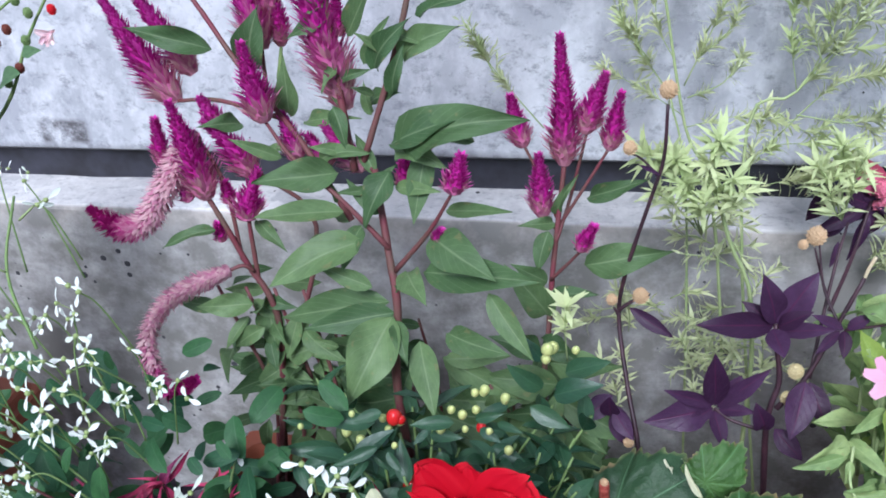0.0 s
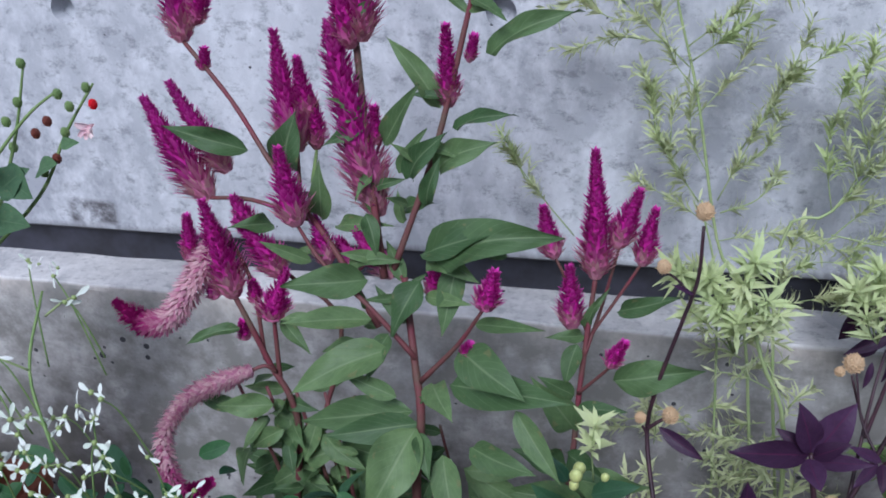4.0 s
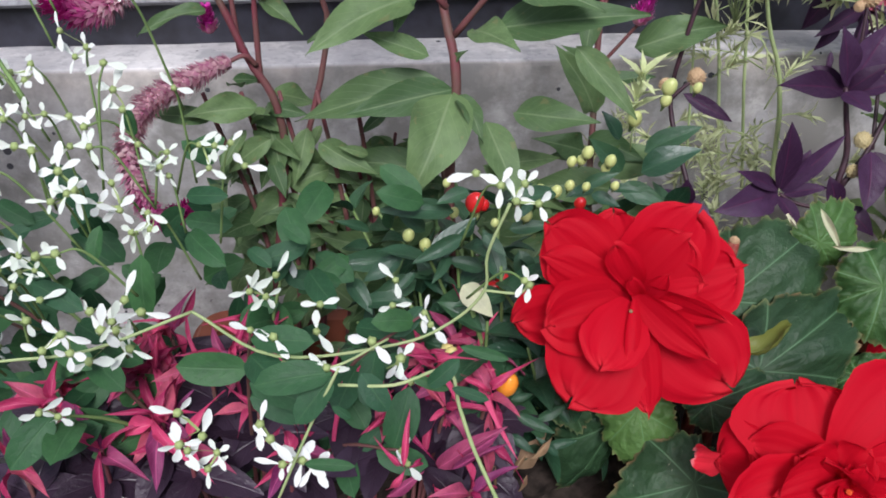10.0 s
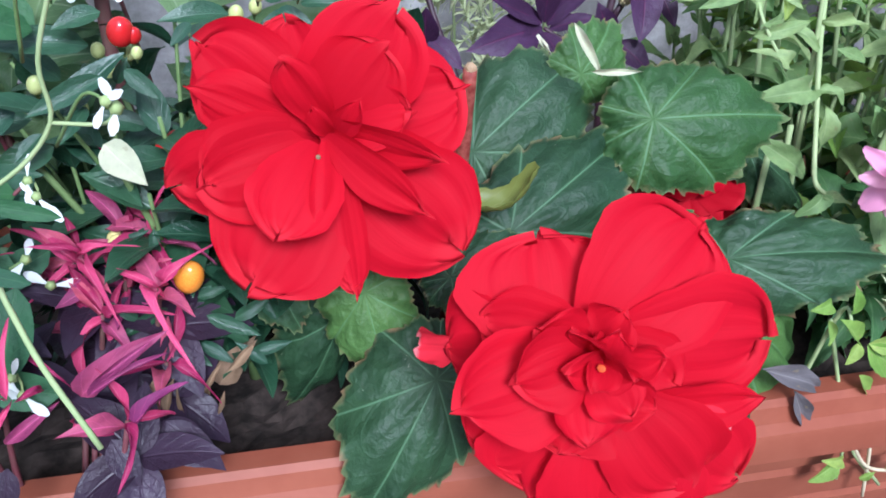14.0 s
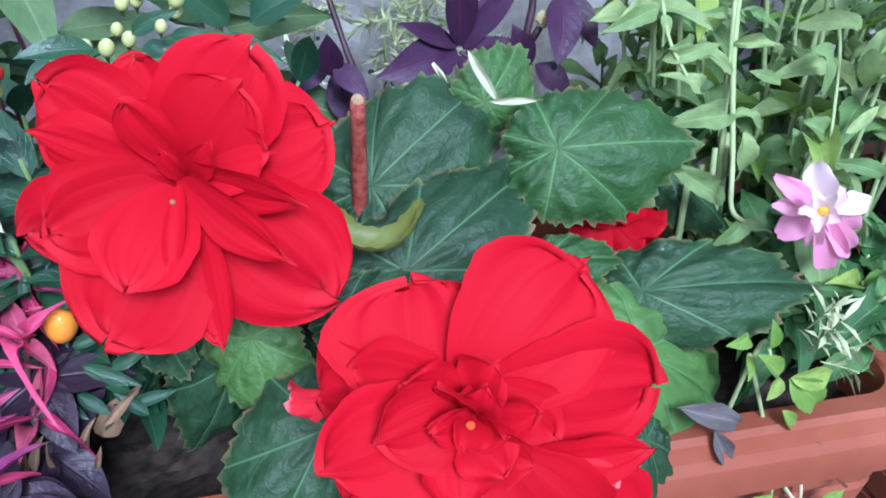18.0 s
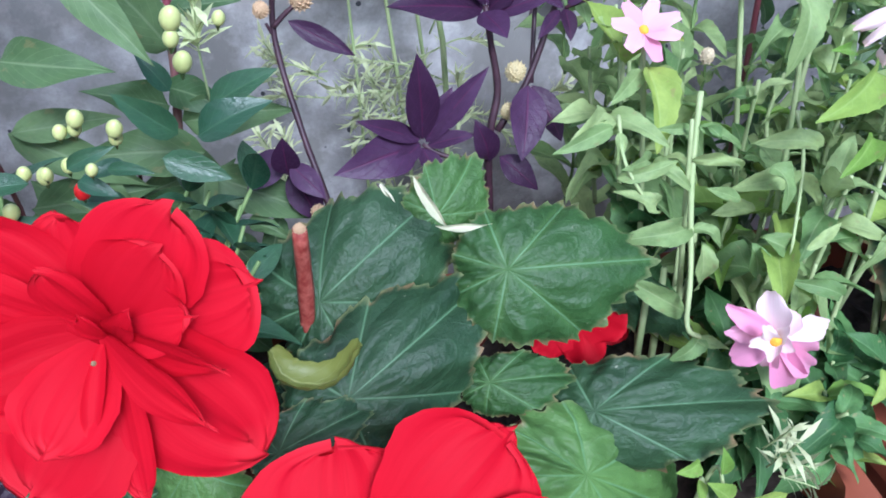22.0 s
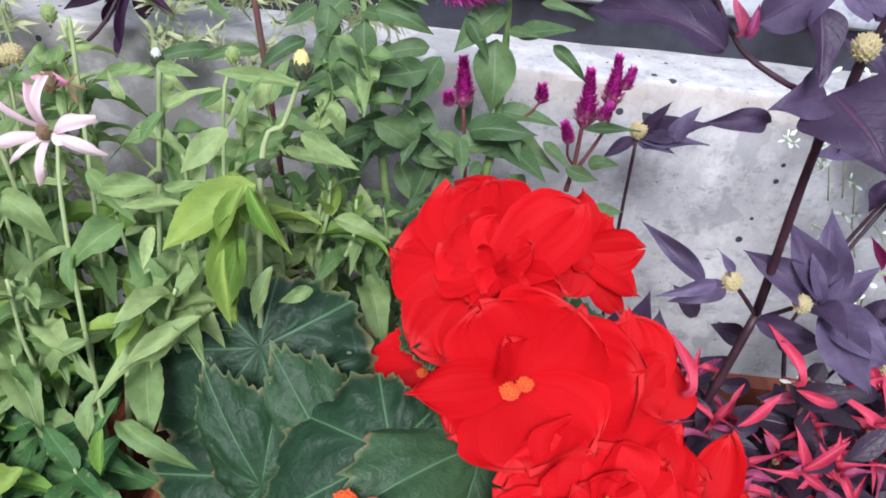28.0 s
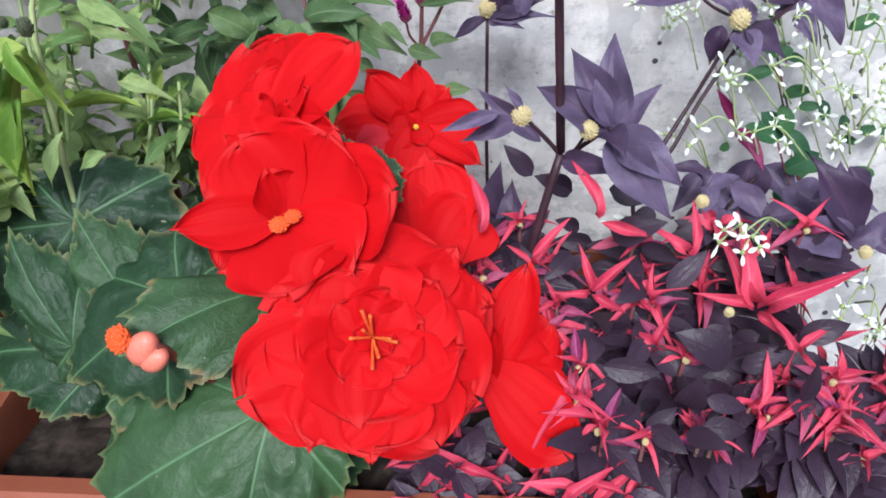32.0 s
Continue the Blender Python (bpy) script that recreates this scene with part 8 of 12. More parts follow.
# small red flowers low among the leaves
f = face_frame((0.450, 0.470, 0.473), (-0.50, -0.71, 0.50), beg, 0)
petal(beg, "red", f, 0, 10, 0.0312, 0.8, lift=0)
petal(beg, "red", f, 60, 10, 0.0312, 0.8, lift=0)
petal(beg, "red", f, 120, 10, 0.0312, 0.8, lift=0)
petal(beg, "red", f, 180, 10, 0.0312, 0.8, lift=0)
petal(beg, "red", f, 240, 10, 0.0312, 0.8, lift=0)
petal(beg, "red", f, 300, 10, 0.0312, 0.8, lift=0)
f = face_frame((0.483, 0.500, 0.450), (-0.24, -0.67, 0.71), beg, 0)
petal(beg, "red", f, 0, 10, 0.0285, 0.8, lift=0)
petal(beg, "red", f, 72, 10, 0.0285, 0.8, lift=0)
petal(beg, "red", f, 144, 10, 0.0285, 0.8, lift=0)
petal(beg, "red", f, 216, 10, 0.0285, 0.8, lift=0)
petal(beg, "red", f, 288, 10, 0.0285, 0.8, lift=0)

altl = thing("alternanthera_plant", "low dark-leaved alternanthera with narrow bright pink young leaves", "plant", "alternantheras", at=(0.060, 0.390, 0.385))
for k in range(38):
    c = Vector((R.uniform(-0.1, 0.155), R.uniform(0.345, 0.45), 0))
    c.z = 0.465 + R.uniform(0, 0.045) + 0.02 * (c.x < 0.1)
    stem(altl, [(c.x * 0.7 + 0.02, 0.4, 0.385), (c.x * 0.9, c.y, 0.42), c], 0.0016, 0.0011, "stem_red")
    whorl(altl, "alt", c - Vector((0, 0, 0.022)), 5, 0.036, (0, -0.3, 1), 5, 1.0, 20)
    whorl(altl, "altm", c - Vector((0, 0, 0.004)), 2, 0.028, (0, -0.3, 1), 35, 1.0)
    whorl(altl, "altp", c, 3, R.uniform(0.022, 0.036), (R.uniform(-0.7, 0.7), -0.5, 0.8), 35, 1.0, 40)
    if k % 2:
        whorl(altl, "altp", c + Vector((R.uniform(-0.01, 0.01), -0.004, 0.008)), 2, R.uniform(0.014, 0.024), (R.uniform(-0.7, 0.7), -0.5, 0.8), 55, 1.0, 30)
leaf(altl, "alt", (0.149, 0.365, 0.456), (0.171, 0.345, 0.442))
leaf(altl, "alt", (0.127, 0.350, 0.457), (0.138, 0.340, 0.427), 1.2)
leaf(altl, "alt", (0.096, 0.340, 0.470), (0.091, 0.330, 0.452), 1.1)
leaf(altl, "alt", (0.082, 0.330, 0.486), (0.074, 0.320, 0.474), 1.1)
leaf(altl, "altm", (0.122, 0.360, 0.483), (0.153, 0.350, 0.516), 0.9)
leaf(altl, "altm", (0.094, 0.350, 0.473), (0.115, 0.350, 0.488), 0.8)
leaf(altl, "altp", (0.104, 0.340, 0.505), (0.108, 0.350, 0.533), 0.9)
leaf(altl, "altp", (0.105, 0.340, 0.504), (0.094, 0.330, 0.489), 0.9)
leaf(altl, "altp", (0.107, 0.340, 0.504), (0.122, 0.350, 0.503), 0.9)
leaf(altl, "altp", (0.119, 0.350, 0.480), (0.131, 0.340, 0.471), 0.9)
leaf(altl, "altp", (0.104, 0.340, 0.505), (0.092, 0.340, 0.520), 0.9)
leaf(altl, "alt", (0.152, 0.360, 0.461), (0.174, 0.345, 0.440), 0.8)
leaf(altl, "alt", (0.132, 0.350, 0.466), (0.141, 0.335, 0.451))
leaf(altl, "altm", (0.131, 0.345, 0.502), (0.156, 0.350, 0.515), 0.5)
leaf(altl, "altm", (0.129, 0.345, 0.497), (0.157, 0.345, 0.514), 0.45)

eup = thing("euphorbia_plant", "frothy euphorbia covered in tiny white bracts", "plant", "euphorbias", at=(0.000, 0.400, 0.385))
for c in ((-0.122, 0.500, 0.763), (-0.105, 0.500, 0.752), (-0.084, 0.480, 0.745), (-0.141, 0.440, 0.751), (-0.125, 0.430, 0.737), (-0.104, 0.430, 0.732), (-0.123, 0.360, 0.752), (-0.104, 0.420, 0.717), (-0.119, 0.400, 0.717), (-0.135, 0.360, 0.727), (-0.084, 0.420, 0.695), (-0.065, 0.430, 0.690)):
    white_flower(eup, c, 0.012)
    if R.random() < 0.12:
        white_flower(eup, Vector(c) + Vector((R.uniform(-0.016, 0.016), R.uniform(-0.01, 0.01), R.uniform(-0.014, 0.014))), 0.008)
    s = Vector((0.0, 0.42, 0.47)).lerp(Vector(c), 0.8) + Vector((R.uniform(-0.02, 0.02), R.uniform(-0.01, 0.02), R.uniform(-0.02, 0.01)))
    stem(eup, [s, s.lerp(Vector(c), 0.6) + Vector((0, 0, 0.01)), c], 0.0007, 0.0005, "stem_green", "stalk", 0.0, 5)
for c in ((-0.008, 0.400, 0.734), (-0.021, 0.400, 0.700), (-0.108, 0.380, 0.695), (-0.136, 0.340, 0.707), (-0.126, 0.360, 0.695), (-0.117, 0.370, 0.682), (-0.106, 0.380, 0.675), (-0.085, 0.370, 0.674), (-0.066, 0.390, 0.679), (-0.052, 0.400, 0.677), (-0.034, 0.420, 0.701), (-0.017, 0.400, 0.678)):
    white_flower(eup, c, 0.012)
    if R.random() < 0.12:
        white_flower(eup, Vector(c) + Vector((R.uniform(-0.016, 0.016), R.uniform(-0.01, 0.01), R.uniform(-0.014, 0.014))), 0.008)
    s = Vector((0.0, 0.42, 0.47)).lerp(Vector(c), 0.8) + Vector((R.uniform(-0.02, 0.02), R.uniform(-0.01, 0.02), R.uniform(-0.02, 0.01)))
    stem(eup, [s, s.lerp(Vector(c), 0.6) + Vector((0, 0, 0.01)), c], 0.0007, 0.0005, "stem_green", "stalk", 0.0, 5)
for c in ((0.005, 0.410, 0.684), (0.025, 0.420, 0.651), (-0.001, 0.400, 0.656), (0.012, 0.410, 0.655), (-0.154, 0.310, 0.709), (-0.145, 0.330, 0.686), (-0.135, 0.330, 0.697), (-0.124, 0.330, 0.673), (-0.119, 0.340, 0.661), (-0.110, 0.350, 0.661), (-0.068, 0.350, 0.652), (-0.060, 0.340, 0.650)):
    white_flower(eup, c, 0.012)
    if R.random() < 0.12:
        white_flower(eup, Vector(c) + Vector((R.uniform(-0.016, 0.016), R.uniform(-0.01, 0.01), R.uniform(-0.014, 0.014))), 0.008)
    s = Vector((0.0, 0.42, 0.47)).lerp(Vector(c), 0.8) + Vector((R.uniform(-0.02, 0.02), R.uniform(-0.01, 0.02), R.uniform(-0.02, 0.01)))
    stem(eup, [s, s.lerp(Vector(c), 0.6) + Vector((0, 0, 0.01)), c], 0.0007, 0.0005, "stem_green", "stalk", 0.0, 5)
for c in ((-0.042, 0.360, 0.653), (-0.035, 0.370, 0.653), (-0.022, 0.380, 0.638), (-0.009, 0.380, 0.635), (-0.015, 0.370, 0.631), (-0.002, 0.400, 0.644), (-0.136, 0.310, 0.667), (-0.121, 0.320, 0.652), (-0.106, 0.320, 0.655), (-0.122, 0.310, 0.651), (-0.079, 0.330, 0.636), (-0.065, 0.330, 0.639)):
    white_flower(eup, c, 0.012)
    if R.random() < 0.12:
        white_flower(eup, Vector(c) + Vector((R.uniform(-0.016, 0.016), R.uniform(-0.01, 0.01), R.uniform(-0.014, 0.014))), 0.008)
    s = Vector((0.0, 0.42, 0.47)).lerp(Vector(c), 0.8) + Vector((R.uniform(-0.02, 0.02), R.uniform(-0.01, 0.02), R.uniform(-0.02, 0.01)))
    stem(eup, [s, s.lerp(Vector(c), 0.6) + Vector((0, 0, 0.01)), c], 0.0007, 0.0005, "stem_green", "stalk", 0.0, 5)
for c in ((-0.053, 0.330, 0.630), (-0.037, 0.340, 0.639), (-0.096, 0.310, 0.644), (-0.148, 0.297, 0.622), (-0.137, 0.298, 0.619), (-0.120, 0.300, 0.621), (-0.108, 0.300, 0.622), (-0.091, 0.310, 0.633), (-0.088, 0.310, 0.627), (-0.047, 0.320, 0.620), (-0.025, 0.330, 0.616), (-0.016, 0.330, 0.606)):
    white_flower(eup, c, 0.012)
    if R.random() < 0.12:
        white_flower(eup, Vector(c) + Vector((R.uniform(-0.016, 0.016), R.uniform(-0.01, 0.01), R.uniform(-0.014, 0.014))), 0.008)
    s = Vector((0.0, 0.42, 0.47)).lerp(Vector(c), 0.8) + Vector((R.uniform(-0.02, 0.02), R.uniform(-0.01, 0.02), R.uniform(-0.02, 0.01)))
    stem(eup, [s, s.lerp(Vector(c), 0.6) + Vector((0, 0, 0.01)), c], 0.0007, 0.0005, "stem_green", "stalk", 0.0, 5)
for c in ((0.148, 0.335, 0.667), (0.162, 0.335, 0.618), (-0.098, 0.400, 0.667), (-0.080, 0.400, 0.683), (-0.053, 0.380, 0.668), (-0.028, 0.380, 0.669), (-0.036, 0.400, 0.670), (-0.068, 0.360, 0.671), (-0.145, 0.330, 0.672), (-0.124, 0.360, 0.668)):
    white_flower(eup, c, 0.012)
    if R.random() < 0.12:
        white_flower(eup, Vector(c) + Vector((R.uniform(-0.016, 0.016), R.uniform(-0.01, 0.01), R.uniform(-0.014, 0.014))), 0.008)
    s = Vector((0.0, 0.42, 0.47)).lerp(Vector(c), 0.8) + Vector((R.uniform(-0.02, 0.02), R.uniform(-0.01, 0.02), R.uniform(-0.02, 0.01)))
    stem(eup, [s, s.lerp(Vector(c), 0.6) + Vector((0, 0, 0.01)), c], 0.0007, 0.0005, "stem_green", "stalk", 0.0, 5)
for k in range(10):
    a = R.uniform(0, 6.28)
    e = Vector((0.0 + 0.12 * math.cos(a), 0.385 + 0.06 * math.sin(a), R.uniform(0.48, 0.64)))
    b = Vector((0.01, 0.41, 0.385))
    m = b.lerp(e, 0.55) + Vector((0, 0, 0.03))
    stem(eup, [b, m, e], 0.0015, 0.0007, R.choice(("stem_green", "stem_red")), "branch", 0.0, 6)
    for q in range(5):
        c = m.lerp(e, q / 4.5)
        d = Vector((R.uniform(-1, 1), R.uniform(-0.9, 0.4), R.uniform(-0.4, 0.5))).normalized()
        leaf(eup, "eup", c, c + d * R.uniform(0.022, 0.036))
    white_flower(eup, e)
for k in range(110):
    c = Vector((R.uniform(-0.18, 0.1), R.uniform(0.4, 0.5), R.uniform(0.44, 0.61)))
    d = Vector((R.uniform(-1, 1), R.uniform(-0.9, 0.4), R.uniform(-0.6, 0.4))).normalized()
    leaf(eup, "eup", c, c + d * R.uniform(0.02, 0.036), R.uniform(0.8, 1.1))
stem(eup, [(-0.063, 0.410, 0.678), (-0.091, 0.440, 0.716), (-0.109, 0.490, 0.745)], 0.0011, 0.0009, "stem_green", "branch")
stem(eup, [(-0.091, 0.440, 0.716), (-0.104, 0.430, 0.732), (-0.125, 0.430, 0.737)], 0.0008, 0.0006, "stem_pale")
stem(eup, [(-0.103, 0.480, 0.732), (-0.086, 0.480, 0.745)], 0.0009, 0.0007, "stem_pale")
stem(eup, [(0.017, 0.330, 0.614), (0.051, 0.325, 0.592), (0.103, 0.335, 0.588), (0.128, 0.338, 0.597), (0.143, 0.339, 0.613), (0.144, 0.339, 0.632), (0.153, 0.340, 0.656)], 0.0007, 0.0007, "stem_pale", "branch")
stem(eup, [(0.143, 0.339, 0.613), (0.158, 0.336, 0.613), (0.162, 0.335, 0.619)], 0.0006, 0.0006, "stem_pale")
stem(eup, [(0.078, 0.310, 0.587), (0.102, 0.305, 0.590), (0.124, 0.304, 0.598), (0.129, 0.298, 0.582), (0.135, 0.290, 0.564), (0.146, 0.280, 0.539)], 0.0007, 0.0009, "stem_pale", "branch")
stem(eup, [(0.017, 0.330, 0.614), (-0.021, 0.310, 0.611), (-0.052, 0.300, 0.615)], 0.0007, 0.0006, "stem_pale", "branch")
stem(eup, [(0.079, 0.310, 0.597), (0.065, 0.300, 0.572), (0.049, 0.290, 0.539)], 0.0007, 0.0006, "stem_pale", "branch")
stem(eup, [(0.053, 0.325, 0.589), (0.076, 0.310, 0.597), (0.100, 0.320, 0.603)], 0.0006, 0.0005, "stem_pale")
white_flower(eup, (0.160, 0.334, 0.621), 0.0125)
white_flower(eup, (0.155, 0.338, 0.658), 0.0125)
white_flower(eup, (0.041, 0.370, 0.593), 0.0125)
white_flower(eup, (0.068, 0.360, 0.594), 0.0125)
white_flower(eup, (0.050, 0.330, 0.599), 0.0125)
white_flower(eup, (0.074, 0.310, 0.597), 0.0125)
white_flower(eup, (0.093, 0.320, 0.602), 0.0125)
white_flower(eup, (0.105, 0.310, 0.600), 0.0125)
white_flower(eup, (0.102, 0.360, 0.592), 0.0125)
white_flower(eup, (0.020, 0.300, 0.571), 0.0125)
white_flower(eup, (0.025, 0.300, 0.561), 0.0125)
white_flower(eup, (0.045, 0.300, 0.576), 0.0125)
white_flower(eup, (0.052, 0.300, 0.552), 0.0125)
white_flower(eup, (0.057, 0.300, 0.555), 0.0125)
white_flower(eup, (-0.025, 0.300, 0.627), 0.0125)
white_flower(eup, (-0.009, 0.310, 0.625), 0.0125)
white_flower(eup, (-0.014, 0.310, 0.621), 0.0125)
white_flower(eup, (-0.004, 0.330, 0.615), 0.0125)
leaf(eup, "eup", (0.076, 0.310, 0.594), (0.042, 0.305, 0.594), 0.8)
leaf(eup, "eup", (0.076, 0.310, 0.592), (0.059, 0.300, 0.575), 1.1)
leaf(eup, "eup", (0.088, 0.310, 0.593), (0.099, 0.300, 0.579), 1.1)
leaf(eup, "eup", (0.109, 0.305, 0.594), (0.125, 0.300, 0.590), 0.6)
leaf(eup, "eup", (0.062, 0.295, 0.557), (0.084, 0.290, 0.559), 0.5)
leaf(eup, "eup", (-0.050, 0.340, 0.625), (-0.028, 0.330, 0.617), 0.9)
leaf(eup, "eup", (-0.013, 0.370, 0.619), (-0.015, 0.360, 0.588), 0.9)
leaf(eup, "eup", (0.004, 0.400, 0.633), (0.025, 0.390, 0.638), 0.8)
leaf(eup, "eup", (-0.028, 0.370, 0.635), (-0.033, 0.360, 0.620), 0.9)
leaf(eup, "eup", (0.030, 0.400, 0.602), (0.042, 0.390, 0.598))
leaf(eup, "eup", (0.015, 0.420, 0.640), (0.001, 0.420, 0.653))
leaf(eup, "eup", (-0.021, 0.420, 0.656), (-0.022, 0.420, 0.671), 0.8)
leaf(eup, "eup", (0.047, 0.410, 0.609), (0.060, 0.400, 0.604))
leaf(eup, "eup", (0.083, 0.300, 0.577), (0.076, 0.300, 0.584), 0.9)
leaf(eup, "eup", (0.129, 0.300, 0.613), (0.149, 0.295, 0.609), 0.5)
leaf(eup, "eup", (0.125, 0.290, 0.600), (0.140, 0.285, 0.597), 0.6)
leaf(eup, "eup", (0.115, 0.280, 0.610), (0.127, 0.280, 0.622), 0.8)

sal = thing("salvia_plant", "leafy salvia with small red and pink lipped flowers in a pot", "plant", at=(-0.400, 0.540, 0.385))
stem(sal, [(-0.413, 0.540, 0.408), (-0.362, 0.540, 0.537), (-0.293, 0.550, 0.683), (-0.240, 0.570, 0.789)], 0.0021, 0.0010, "stem_green")
for k, c in enumerate(catmull([(-0.413, 0.540, 0.408), (-0.362, 0.540, 0.537), (-0.293, 0.550, 0.683), (-0.240, 0.570, 0.789)], 12)[2:]):
    whorl(sal, "sal", c, 2, R.uniform(0.022, 0.034), (0, 0, 1), 10, 1.0, 25, 90 * k + R.uniform(-25, 25))
    if k % 3 == 2:
        bud(sal, c + Vector((R.uniform(-0.006, 0.006), -0.005, 0.004)), 0.0032, R.choice(("stem_brown", "bud_green")))
stem(sal, [(-0.346, 0.530, 0.461), (-0.294, 0.540, 0.600), (-0.256, 0.550, 0.736), (-0.231, 0.560, 0.814)], 0.0020, 0.0009, "stem_green")
for k, c in enumerate(catmull([(-0.346, 0.530, 0.461), (-0.294, 0.540, 0.600), (-0.256, 0.550, 0.736), (-0.231, 0.560, 0.814)], 12)[2:]):
    whorl(sal, "sal", c, 2, R.uniform(0.022, 0.034), (0, 0, 1), 10, 1.0, 25, 90 * k + R.uniform(-25, 25))
    if k % 3 == 2:
        bud(sal, c + Vector((R.uniform(-0.006, 0.006), -0.005, 0.004)), 0.0032, R.choice(("stem_brown", "bud_green")))
stem(sal, [(-0.302, 0.530, 0.525), (-0.246, 0.540, 0.661), (-0.212, 0.550, 0.748)], 0.0018, 0.0010, "stem_green")
for k, c in enumerate(catmull([(-0.302, 0.530, 0.525), (-0.246, 0.540, 0.661), (-0.212, 0.550, 0.748)], 12)[2:]):
    whorl(sal, "sal", c, 2, R.uniform(0.022, 0.034), (0, 0, 1), 10, 1.0, 25, 90 * k + R.uniform(-25, 25))
    if k % 3 == 2:
        bud(sal, c + Vector((R.uniform(-0.006, 0.006), -0.005, 0.004)), 0.0032, R.choice(("stem_brown", "bud_green")))
stem(sal, [(-0.411, 0.520, 0.503), (-0.417, 0.530, 0.565), (-0.429, 0.540, 0.622)], 0.0019, 0.0011, "stem_green")
for k, c in enumerate(catmull([(-0.411, 0.520, 0.503), (-0.417, 0.530, 0.565), (-0.429, 0.540, 0.622)], 12)[2:]):
    whorl(sal, "sal", c, 2, R.uniform(0.022, 0.034), (0, 0, 1), 10, 1.0, 25, 90 * k + R.uniform(-25, 25))
    if k % 3 == 2:
        bud(sal, c + Vector((R.uniform(-0.006, 0.006), -0.005, 0.004)), 0.0032, R.choice(("stem_brown", "bud_green")))
stem(sal, [(-0.367, 0.520, 0.443), (-0.350, 0.540, 0.583), (-0.283, 0.580, 0.763)], 0.0020, 0.0010, "stem_green")
for k, c in enumerate(catmull([(-0.367, 0.520, 0.443), (-0.350, 0.540, 0.583), (-0.283, 0.580, 0.763)], 12)[2:]):
    whorl(sal, "sal", c, 2, R.uniform(0.022, 0.034), (0, 0, 1), 10, 1.0, 25, 90 * k + R.uniform(-25, 25))
    if k % 3 == 2:
        bud(sal, c + Vector((R.uniform(-0.006, 0.006), -0.005, 0.004)), 0.0032, R.choice(("stem_brown", "bud_green")))
stem(sal, [(-0.415, 0.530, 0.457), (-0.369, 0.550, 0.618), (-0.410, 0.560, 0.686)], 0.0020, 0.0011, "stem_green")
for k, c in enumerate(catmull([(-0.415, 0.530, 0.457), (-0.369, 0.550, 0.618), (-0.410, 0.560, 0.686)], 12)[2:]):
    whorl(sal, "sal", c, 2, R.uniform(0.022, 0.034), (0, 0, 1), 10, 1.0, 25, 90 * k + R.uniform(-25, 25))
    if k % 3 == 2:
        bud(sal, c + Vector((R.uniform(-0.006, 0.006), -0.005, 0.004)), 0.0032, R.choice(("stem_brown", "bud_green")))
leaf(sal, "saly", (-0.342, 0.500, 0.463), (-0.337, 0.470, 0.409), 1.4)
leaf(sal, "saly", (-0.382, 0.510, 0.501), (-0.417, 0.480, 0.445), 1.1)
leaf(sal, "saly", (-0.302, 0.510, 0.488), (-0.287, 0.490, 0.473), 1.3)
leaf(sal, "sal", (-0.331, 0.510, 0.544), (-0.268, 0.480, 0.565), 0.8)
leaf(sal, "sal", (-0.326, 0.500, 0.518), (-0.261, 0.480, 0.536))
leaf(sal, "sal", (-0.360, 0.510, 0.526), (-0.329, 0.490, 0.497), 1.2)
leaf(sal, "sal", (-0.368, 0.510, 0.514), (-0.406, 0.490, 0.528))
leaf(sal, "sal", (-0.376, 0.510, 0.536), (-0.389, 0.490, 0.551), 1.2)
leaf(sal, "sal", (-0.359, 0.550, 0.784), (-0.313, 0.530, 0.778))
leaf(sal, "sal", (-0.381, 0.550, 0.743), (-0.349, 0.530, 0.726))
leaf(sal, "sal", (-0.389, 0.510, 0.476), (-0.348, 0.480, 0.444))
leaf(sal, "sal", (-0.405, 0.530, 0.543), (-0.413, 0.510, 0.557), 1.2)
for k in range(40):
    c = Vector((R.uniform(-0.56, -0.36), R.uniform(0.46, 0.6), R.uniform(0.41, 0.55)))
    d = Vector((R.uniform(-1, 1), R.uniform(-1, 0.2), R.uniform(-0.5, 0.4))).normalized()
    leaf(sal, "sal", c, c + d * R.uniform(0.03, 0.05))
for k in range(6):
    stem(sal, [(-0.45 + 0.02 * k, 0.53, 0.385), (-0.46 + 0.025 * k, 0.53, 0.45), (-0.47 + 0.03 * k, 0.53, 0.53)], 0.0022, 0.0016, "stem_green")
